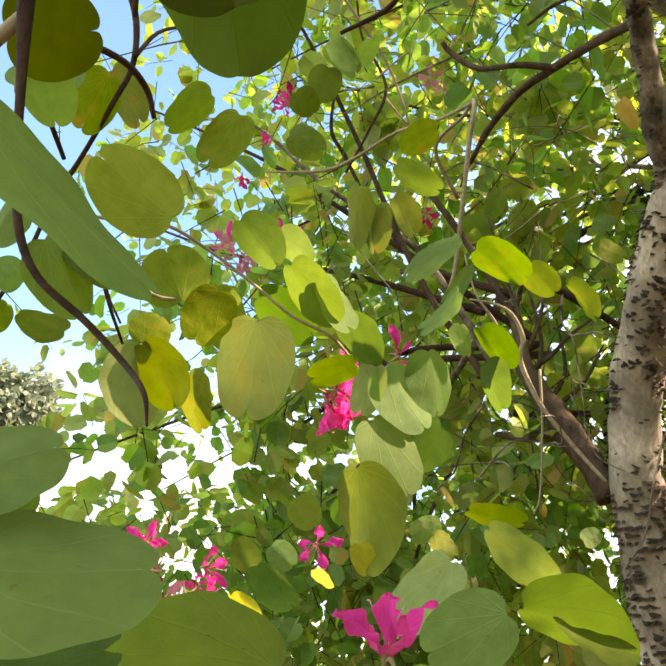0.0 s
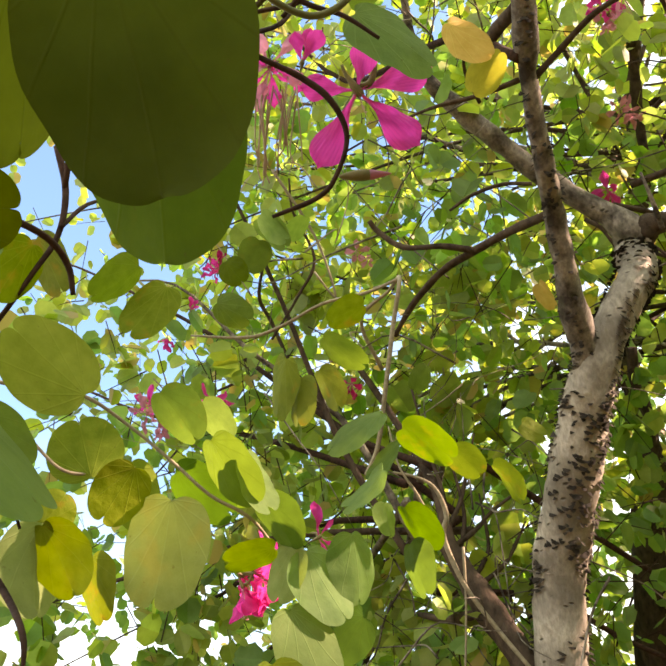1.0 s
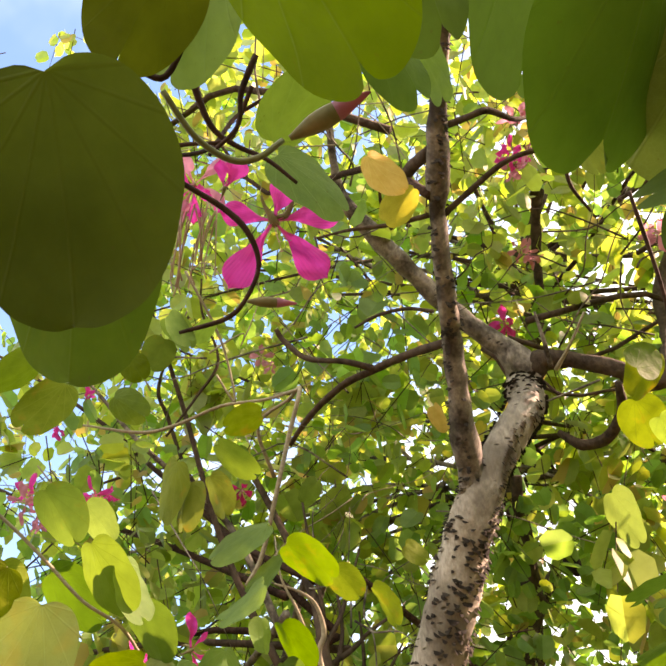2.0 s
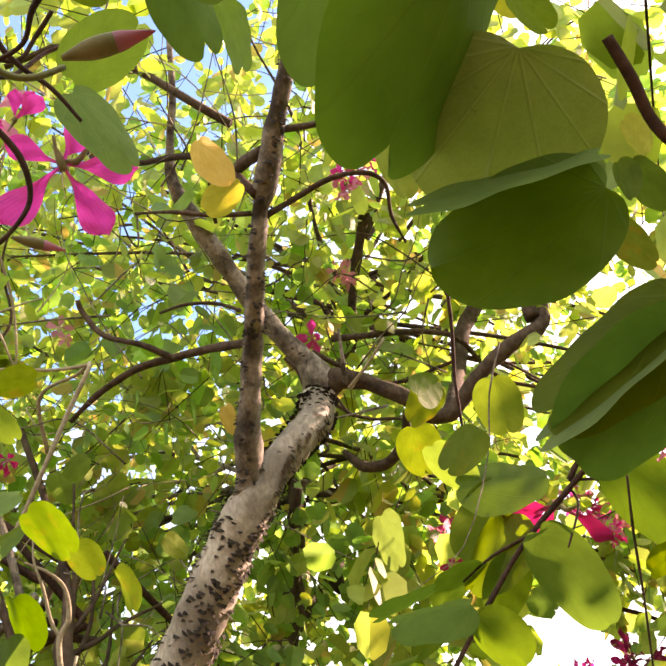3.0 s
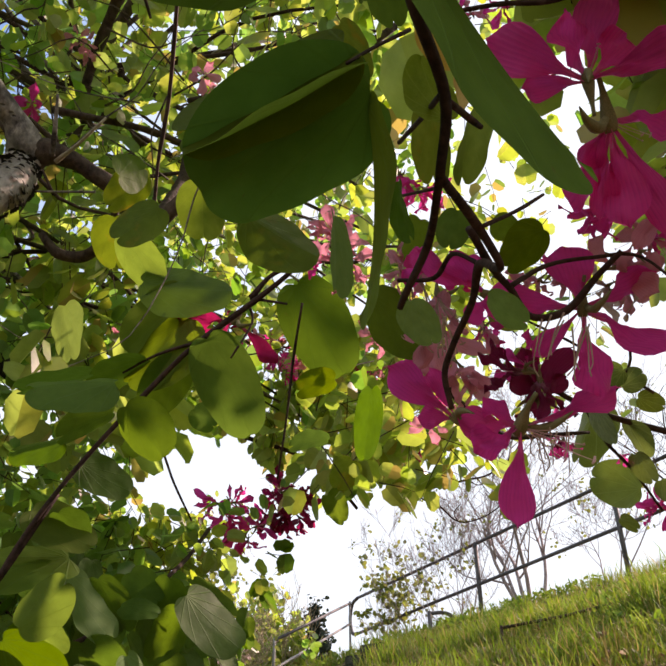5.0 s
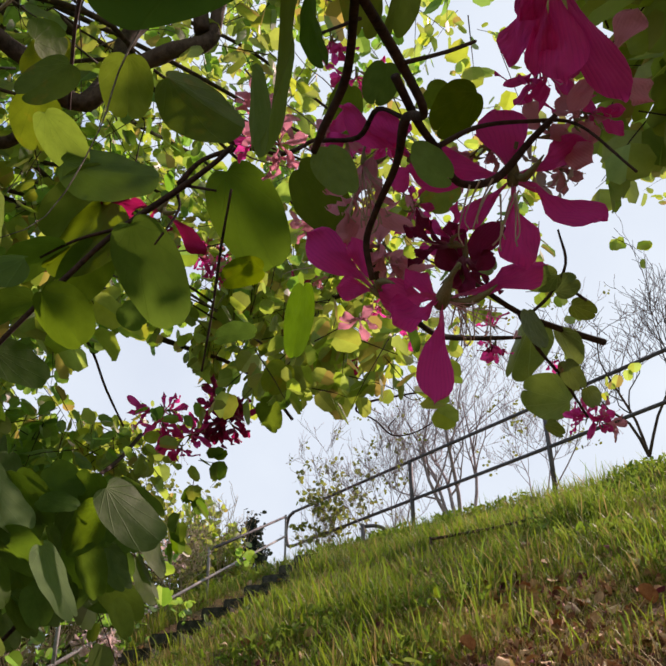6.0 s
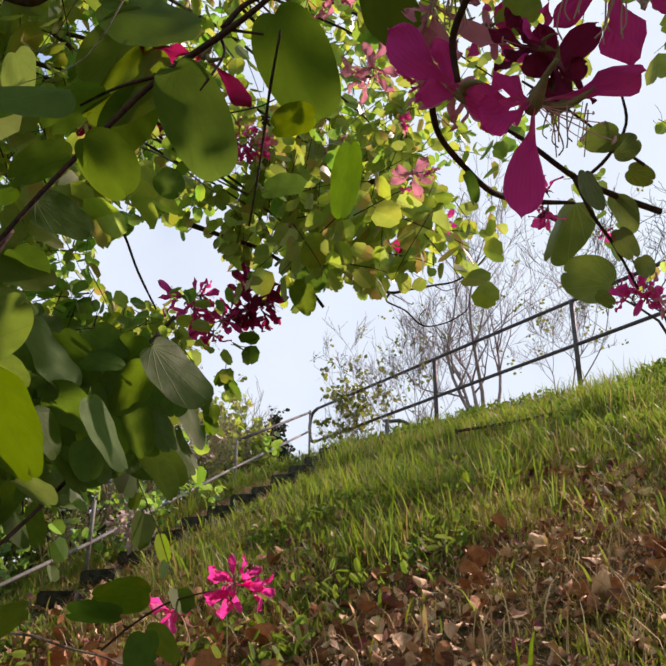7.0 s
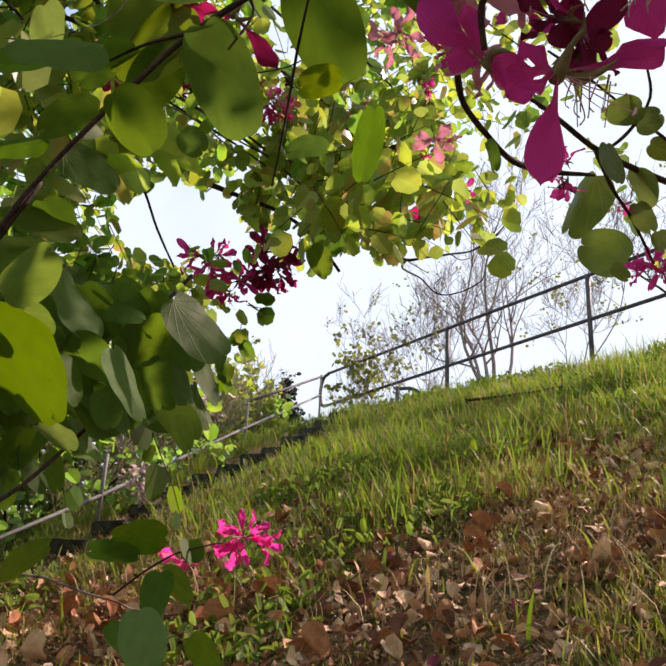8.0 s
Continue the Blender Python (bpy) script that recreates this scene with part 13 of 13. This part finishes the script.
leafy = bare_tree((7.88, 6.25, ground_z(7.88, 6.25)), 1.15, 7, "leafy shrub with thin stems behind the rail end", 12, 0.010, 0.20, "shrub", leaves=(shrub_leaves, 0.34, 0.06), levels=3)
for k, (x, y, h) in enumerate(((6.0, 6.15, 0.9), (5.3, 5.75, 0.9), (4.75, 5.5, 0.85), (4.3, 5.3, 0.8), (3.8, 5.05, 0.75), (3.3, 4.85, 0.7))):
    bare_tree((x, y, ground_z(x, y) - 0.03), h * 0.8, 4, "tangle of dry weed stems behind the handrail", 14 + k, 0.0045, 0.30, "shrub", DRY_STEM, levels=3)
tagged(hang("shrub_leaves", shrub_leaves.mesh("shrub_leaves"), SHRUB, leafy, "sparse small grey-green leaves"), kind="stuff")


def bush(place, size, count, leaf_size, mat, label, seed, sag=0.3):
    f = Foliage(seed)
    ob = thing("bush", place, label, "bush")
    p = Vector(place)
    for i in range(7):
        k = f.rs.normal(0, 0.5, 3) * np.array(size)
        f.sprays((p.x + k[0], p.y + k[1], p.z + abs(k[2]) + 0.45 * size[2]), tuple(0.6 * s for s in size), count // 7, leaf_size, sag, 5, 0.16)
        bm = bmesh.new()
        tube_into(bm, [(p.x, p.y, p.z - 0.2, 0.015), (p.x + k[0] * 0.5, p.y + k[1] * 0.5, p.z + size[2] * 0.4, 0.010), (p.x + k[0], p.y + k[1], p.z + abs(k[2]) + 0.5 * size[2], 0.004)], 6, 3)
        part("stem", bm, BARK_DARK, ob)
    tagged(hang("leaves", f.mesh("leaves"), mat, ob), kind="stuff")
    tagged(hang("fine_twig", f.twig_mesh("fine_twig"), TWIG, ob), kind="stuff")
    return ob


def bush_at(x, y, *rest):
    bush((x, y, ground_z(x, y)), *rest)


bush_at(6.45, 6.65, (0.34, 0.30, 0.62), 170, 0.085, CROWN, "yellow-green bush behind the handrail", 41)
bush_at(6.3, 7.1, (0.8, 0.6, 0.40), 330, 0.05, HERB, "fresh green bush behind the handrail", 45)
bush_at(5.4, 6.5, (0.9, 0.6, 0.64), 480, 0.045, SHRUB, "dull green bush beyond the steps", 42)
bush_at(4.3, 6.0, (0.9, 0.6, 0.90), 560, 0.045, SHRUB, "dull green bush beyond the lower steps", 43)
bush_at(3.3, 5.5, (0.9, 0.7, 1.0), 520, 0.05, CROWN_SHADED, "deep green bush beside the lower handrail", 44)
bush_at(2.2, 5.0, (0.9, 0.8, 0.8), 300, 0.06, CROWN_SHADED, "deep green bush at the foot of the bank", 46)
bush_at(-1.7, 7.3, (1.1, 0.9, 1.45), 560, 0.062, CROWN, "tall sunlit yellow-green bush on the level ground", 71)
bush_at(-3.3, 7.6, (1.1, 0.9, 1.35), 480, 0.062, CROWN, "tall sunlit yellow-green bush on the level ground", 72)
bush_at(-0.2, 7.9, (1.1, 0.9, 1.15), 480, 0.050, CROWN, "fine-leaved sunlit bush on the level ground", 73)
bush_at(3.75, 6.1, (0.7, 0.6, 0.80), 420, 0.05, SHRUB, "dull green bush below the handrail", 74)
bush_at(4.9, 7.7, (1.0, 0.7, 0.70), 420, 0.05, SHRUB, "dull green bush below the handrail", 75)
bush_at(3.9, 7.4, (1.0, 0.7, 1.0), 420, 0.05, CROWN_SHADED, "deep green bush below the handrail", 76)
bush_at(7.6, 8.4, (1.0, 0.7, 0.5), 260, 0.07, SHRUB, "dull green bush beyond the crest", 47)


def conifer(place, height, seed, label):
    ob = thing("conifer", place, label, "tree")
    p, rnd = Vector(place), random.Random(seed)
    bm = bmesh.new()
    tube_into(bm, [(p.x, p.y, p.z - 0.3, 0.12), (p.x, p.y, p.z + height * 0.5, 0.07), (p.x, p.y, p.z + height, 0.01)], 8, 3)
    part("trunk", bm, BARK_DARK, ob)
    f = Foliage(seed)
    for i in range(46):
        k = i / 45
        a, r = rnd.uniform(0, 6.28), height * 0.17 * (1 - k) * rnd.uniform(0.5, 1.1)
        f.sprays((p.x + r * math.cos(a), p.y + r * math.sin(a), p.z + height * (0.12 + 0.86 * k)), 0.20 * (1.15 - k), 9, 0.07, 0.4, 6, 0.22)
    tagged(hang("crown", f.mesh("crown"), CONIFER, ob), kind="stuff")


conifer((10.05, 9.75, ground_z(10.05, 9.75)), 2.85, 51, "dark conifer behind the steps")
conifer((9.35, 10.3, ground_z(9.35, 10.3)), 2.75, 52, "dark rounded conifer beyond the bank")


def far_tree(place, height, radius, seed, label):
    ob = thing("far_tree", place, label, "tree")
    p, rnd = Vector(place), random.Random(seed)
    bm = bmesh.new()
    tube_into(bm, [(p.x, p.y, p.z - 0.5, 0.22), (p.x + 0.2, p.y, p.z + height * 0.5, 0.16), (p.x, p.y + 0.2, p.z + height * 0.9, 0.05)], 8, 4)
    part("trunk", bm, BARK_DARK, ob)
    f = Foliage(seed)
    for i in range(60):
        d = Vector((rnd.gauss(0, 1), rnd.gauss(0, 1), rnd.gauss(0, 0.8))).normalized() * radius * rnd.uniform(0.3, 1.0) ** 0.6
        c = p + Vector((0, 0, height)) + d
        f.sprays(tuple(c), radius * 0.30, 11, 0.20, 0.4, 5, 0.45)
        bm = bmesh.new()
        if i < 9:
            tube_into(bm, [(p.x, p.y, p.z + height * 0.6, 0.09), (*(p + Vector((0, 0, height * 0.85)) + d * 0.4), 0.05), (*c, 0.015)], 5, 3)
            part("limb", bm, BARK_DARK, ob)
        else:
            bm.free()
    tagged(hang("crown", f.mesh("crown"), FAR_LEAF_HAZED, ob, "crown coloured pale bluish-green for distance haze"), kind="stuff")


far_tree((-11.9, 21.6, 0.6), 9.4, 1.1, 61, "grey-green tree far off, haze put into its leaf colour")
far_tree((-16.0, 23.6, 0.6), 10.4, 1.6, 62, "grey-green tree far off, haze put into its leaf colour")


# ---- marks on the bark ----
def bark_flakes(parent, rows, count, seed, size=0.024, patchy=0.0):
    """Small crescent lips of bark, near black for the shadow slits, in uneven bands round a stem."""
    rnd = random.Random(seed)
    line = spline(rows, 24)
    way_on = np.cumsum([0.0] + [float(np.linalg.norm((b - a)[:3])) for a, b in zip(line, line[1:])])
    vs, fs = [], []
    tries = 0
    while len(fs) < count * 4 and tries < count * 30:
        tries += 1
        i = min(max(int(np.searchsorted(way_on, rnd.uniform(0, way_on[-1]))), 1), len(line) - 2)
        at, r = Vector(line[i][:3]), float(line[i][3])
        way = (Vector(line[i + 1][:3]) - Vector(line[i - 1][:3])).normalized()
        side = way.orthogonal().normalized()
        ang = rnd.uniform(0, 2 * math.pi)
        if noise.noise(Vector((at.x * 5 + math.cos(ang) * 0.9, at.y * 5 + math.sin(ang) * 0.9, at.z * 5))) < patchy:
            continue
        other = way.cross(side)
        w, h = size * rnd.uniform(0.5, 1.25), size * rnd.uniform(0.25, 0.50)
        tip = rnd.uniform(-0.5, 0.5)
        s = len(vs)
        for k in range(-2, 3):
            a = ang + 0.5 * w * k / 2 / r
            out = side * math.cos(a) + other * math.sin(a)
            sag = (1 - (k / 2) ** 2)
            c = at + way * (tip * w * k / 4 - 0.35 * h * sag)
            vs.append(c + out * (r * 1.035 + 0.0005) + way * (h * 0.5 * sag + 0.0004))
            vs.append(c + out * (r * 1.045 + 0.008 * sag) - way * (h * 0.5 * sag + 0.0004))
        for k in range(4):
            fs.append((s + 2 * k, s + 2 * k + 2, s + 2 * k + 3, s + 2 * k + 1))
    me = bpy.data.meshes.new("bark_scale")
    me.from_pydata([tuple(v) for v in vs], [], fs)
    tagged(hang("bark_scale", me, BARK_FLAKE, parent, "crescent bark scales coloured near black for shadow slits"), kind="stuff")


bark_flakes(tree, TRUNK_LINE[:-2], 1900, 71, 0.0155, -0.18)
bark_flakes(tree, TRUNK_LINE[2:8], 160, 73, 0.024, 0.0)
bark_flakes(tree, TRUNK_LINE[6:10], 260, 74, 0.013, -0.2)
bark_flakes(tree, LIMB_LINE, 420, 72, 0.012, -0.05)


# ---- grass, weeds and litter on the bank ----
def bank_spots(rs, n, x0, x1, y0, y1):
    p = np.stack((rs.uniform(x0, x1, n), rs.uniform(y0, y1, n)), 1)
    return p


def green(x, y):
    """How grassy the bank is at a place: 0 bare litter, 1 thick grass."""
    a = noise.noise(Vector((x * 0.8, y * 0.8, 5.0))) * 0.5 + noise.noise(Vector((x * 2.7, y * 2.7, 9.0))) * 0.35
    up = (x * 0.93 + y * 0.25 - 3.55) / 1.0
    return max(0.0, min(1.0, 0.5 + 0.55 * up + a))


def inside(x, y):
    """1 over the middle of the bank, fading to 0 round it."""
    d = math.hypot((x - 4.6) / 3.9, (y - 2.6) / 4.4) + 0.15 * noise.noise(Vector((x * 1.3, y * 1.3, 2.0)))
    return max(0.0, min(1.0, (1.12 - d) / 0.35))


def off_steps(x, y):
    """0 on and just before the steps, 1 away from them."""
    along, across = (x - 2.42) * 0.956 + (y - 3.82) * 0.292, (y - 3.82) * 0.956 - (x - 2.42) * 0.292
    return 1.0 if along > 3.9 or across > 0.5 else smooth((-0.10 - across) / 0.22)


def below_crest(x):
    return 1.0 - 0.75 * smooth((x - 5.6) / 0.8)


def grass(name, count, seed, tall, wide, box, mat, rule, label, lie=0.0):
    rs = np.random.RandomState(seed)
    spots = bank_spots(rs, count, *box)
    keep = np.array([rule(x, y) for x, y in spots]) > rs.uniform(0, 1, count)
    spots = spots[keep]
    n = len(spots)
    z = np.array([ground_z(x, y) for x, y in spots]) - 0.01
    base = np.column_stack((spots, z))
    size = tall * rs.uniform(0.4, 1.25, n)
    patch = np.array([0.75 + 0.6 * noise.noise(Vector((x * 1.6, y * 1.6, 1.0))) for x, y in spots])
    size *= np.clip(patch, 0.35, 1.4)
    ang = rs.uniform(0, 2 * np.pi, n)
    lean = np.stack((np.cos(ang), np.sin(ang), np.zeros(n)), 1) * ((rs.uniform(0.08, 0.6, n) + lie) * size)[:, None]
    lean += np.array((-0.12, -0.03, 0.0)) * size[:, None]
    side = np.stack((-np.sin(ang + rs.normal(0, 0.6, n)), np.cos(ang), np.zeros(n)), 1) * (wide * rs.uniform(0.6, 1.3, n))[:, None]
    up = np.zeros((n, 3))
    up[:, 2] = size * (1 - 0.8 * lie)
    rows = []
    for k, w in ((0.0, 0.8), (0.4, 1.0), (0.75, 0.7), (1.0, 0.08)):
        c = base + up * (k - 0.18 * k * k * 1.5) + lean * (k * k)
        rows += [c - side * w * 0.5, c + side * w * 0.5]
    v = np.stack(rows, 1).reshape(-1, 3)
    off = (np.arange(n) * 8)[:, None, None]
    f = (np.array([[0, 1, 3, 2], [2, 3, 5, 4], [4, 5, 7, 6]])[None] + off).reshape(-1, 4)
    fo = Foliage(0)
    fo.v, fo.f = [v], [f]
    ob = hang(name, fo.mesh(name), mat, None)
    return tagged(ob, label, "grass", kind="stuff")


STRAW = plain("straw", (0.42, 0.31, 0.15), (0.70, 0.55, 0.32), 0.8, 50.0, 0.2)
BOX = (0.2, 8.8, -2.2, 7.4)
grass("grass", 130000, 81, 0.14, 0.0036, BOX, GRASS, lambda x, y: (green(x, y) * 0.95 + 0.05) * inside(x, y) * off_steps(x, y) * (0.15 + 0.85 * below_crest(x)), "fresh green grass with longer tufts on the bank")
grass("grass", 150000, 82, 0.25, 0.0062, (2.9, 7.6, 0.2, 6.2), GRASS, lambda x, y: off_steps(x, y) * below_crest(x) * max(0.0, green(x, y) - 0.38) * max(0.0, 0.35 + 1.9 * noise.noise(Vector((x * 2.1, y * 2.1, 31.0)))), "long green grass tufts on the upper bank")
grass("grass", 260000, 85, 0.072, 0.0036, (1.2, 6.6, -0.6, 5.2), GRASS_SHORT, lambda x, y: inside(x, y) * max(0.0, min(1.0, 0.36 + 1.5 * noise.noise(Vector((x * 1.9, y * 1.9, 44.0))) + 0.8 * noise.noise(Vector((x * 6.0, y * 6.0, 12.0))))), "short yellow-green grass in patches among the litter")
grass("grass", 110000, 87, 0.085, 0.0038, (1.9, 5.4, 0.4, 4.6), GRASS_SHORT, lambda x, y: off_steps(x, y) * max(0.0, min(1.0, 1.15 - min(math.hypot((x - 2.75) / 0.75, (y - 3.45) / 0.85), math.hypot((x - 4.35) / 0.95, (y - 1.55) / 0.65)) + 0.9 * noise.noise(Vector((x * 3.4, y * 3.4, 71.0))))), "yellow-green tufts beside the steps and up the bank")
grass("dry_grass", 22000, 86, 0.24, 0.0028, (2.2, 7.4, -0.4, 6.0), STRAW, lambda x, y: off_steps(x, y) * below_crest(x) * max(0.0, 0.45 + 1.4 * noise.noise(Vector((x * 1.7, y * 1.7, 61.0)))), "tall straw-coloured dead stems among the green grass", 0.15)
grass("dry_grass", 190000, 83, 0.17, 0.0026, BOX, STRAW, lambda x, y: (0.32 + 0.5 * (1 - green(x, y))) * inside(x, y), "straw-coloured dead grass among litter", 0.8)
grass("grass", 60000, 84, 0.19, 0.009, (-9.0, 13.0, -8.0, 14.0), GRASS, lambda x, y: 1.0 - 0.8 * inside(x, y), "grass on the ground round the trees")


def weeds():
    f = Foliage(91)
    rs = f.rs
    for i in range(4200):
        x, y = rs.uniform(1.2, 7.4), rs.uniform(-1.2, 6.0)
        if noise.noise(Vector((x * 1.1, y * 1.1, 20))) < 0.08 or off_steps(x, y) < rs.uniform():
            continue
        n = rs.randint(6, 16)
        z = ground_z(x, y)
        base = np.array((x, y, z + 0.01)) + rs.normal(0, 0.05, (n, 3)) * np.array((1, 1, 0.2))
        base[:, 2] = np.maximum(base[:, 2], z) + rs.uniform(0, 0.05, n)
        along = rs.normal(0, 1, (n, 3)) + np.array((0, 0, 0.6))
        size = rs.uniform(0.014, 0.050, n) * (1.0 + 0.25 * (x > 3.6))
        f.add(base, along, rs.normal(0, 0.6, (n, 3)) + np.array((0, 0, 0.8)), size, size * rs.uniform(0.3, 0.65, n))
    ob = hang("weeds", f.mesh("weeds"), HERB, None)
    tagged(ob, "small broad-leaved green weeds in the grass", "weeds", kind="stuff")


weeds()


def litter():
    f = Foliage(95)
    rs = f.rs
    f.shapes = []
    for i, (fold, cup, wave) in enumerate(((0.6, -0.8, 0.16), (-0.5, 1.1, 0.18), (1.3, 0.4, 0.12), (0.3, -1.3, 0.20))):
        v, q = leaf_points(SMALL, fold, cup, wave, i)
        f.shapes.append((np.array(v), np.array(q)))
    for i in range(42000):
        x, y = rs.normal(3.0, 1.9), rs.normal(2.2, 2.2)
        if rs.uniform() > 1.0 - 0.82 * green(x, y):
            continue
        z = ground_z(x, y) + rs.uniform(0.0, 0.03)
        s = 0.011 + 0.050 * rs.uniform() ** 3.0
        f.add(np.array([[x, y, z]]), rs.normal(0, 1, (1, 3)) * np.array((1, 1, 0.55)), rs.normal(0, 0.65, (1, 3)) + np.array((-0.4, 0, 1.0)), np.array([s]), np.array([s * rs.uniform(0.35, 1.0)]))
    k = Mat("leaf_litter")
    rnd = k.n("NewGeometry").outputs["Random Per Island"]
    co = k.coord("Object")
    cut = k.n("ValToRGB", Fac=rnd)
    cut.color_ramp.interpolation = "CONSTANT"
    shades = ((0.0, (0.20, 0.085, 0.050)), (0.18, (0.44, 0.21, 0.105)), (0.36, (0.64, 0.37, 0.19)), (0.54, (0.30, 0.13, 0.075)), (0.64, (0.74, 0.49, 0.29)),
              (0.84, (0.80, 0.62, 0.43)), (0.955, (0.34, 0.07, 0.14)))
    while len(cut.color_ramp.elements) < len(shades):
        cut.color_ramp.elements.new(0.5)
    for el, (at, rgb) in zip(cut.color_ramp.elements, shades):
        el.position, el.color = at, (*rgb, 1)
    col = cut.outputs[0]
    col = k.mix(k.ramp(k.noise(45.0, 4.0, co), 0.35, 0.7), col, k.mix(0.55, col, (0.06, 0.03, 0.022)))
    mat = k.done(k.principled(col, 0.8, 0.0, k.bump(k.noise(120.0, 4.0, co), 0.4, 0.004), 0.25))
    ob = hang("leaf_litter", f.mesh("leaf_litter"), mat, None)
    tagged(ob, "brown crumpled leaf litter covering the lower bank", "leaf litter", kind="stuff")


litter()


def fallen_leaves():
    shapes = [leaf_mesh("fallen_leaf", *a) for a in ((0.6, -0.9, 0.09, 1), (-0.4, 1.0, 0.10, 2), (1.1, 0.3, 0.07, 3), (0.2, -1.2, 0.10, 4))]
    for i, me in enumerate(shapes):
        me.materials.append(DRY_LEAF_PALE if i % 2 else DRY_LEAF)
        me.polygons.foreach_set("use_smooth", [True] * len(me.polygons))
    rnd = random.Random(97)
    made = 0
    while made < 280:
        x, y = rnd.uniform(1.7, 4.2), rnd.uniform(-0.2, 4.0)
        if rnd.random() < green(x, y) * 0.9:
            continue
        kind = rnd.randrange(4)
        s = 0.042 + 0.043 * rnd.random() ** 1.5
        m = pose(x, y, ground_z(x, y) + 0.028, rnd.uniform(-35, 35), rnd.uniform(-60, 10), rnd.uniform(0, 360)) @ Matrix.Diagonal((s, s * rnd.uniform(0.6, 0.95), s, 1))
        ob = hang("fallen_leaf", shapes[kind], None, None, "", m)
        tagged(ob, "curled pale tan fallen leaf on the bank" if kind % 2 else "curled brown fallen leaf on the bank", "leaf", "fallen leaves on the bank")
        made += 1


fallen_leaves()
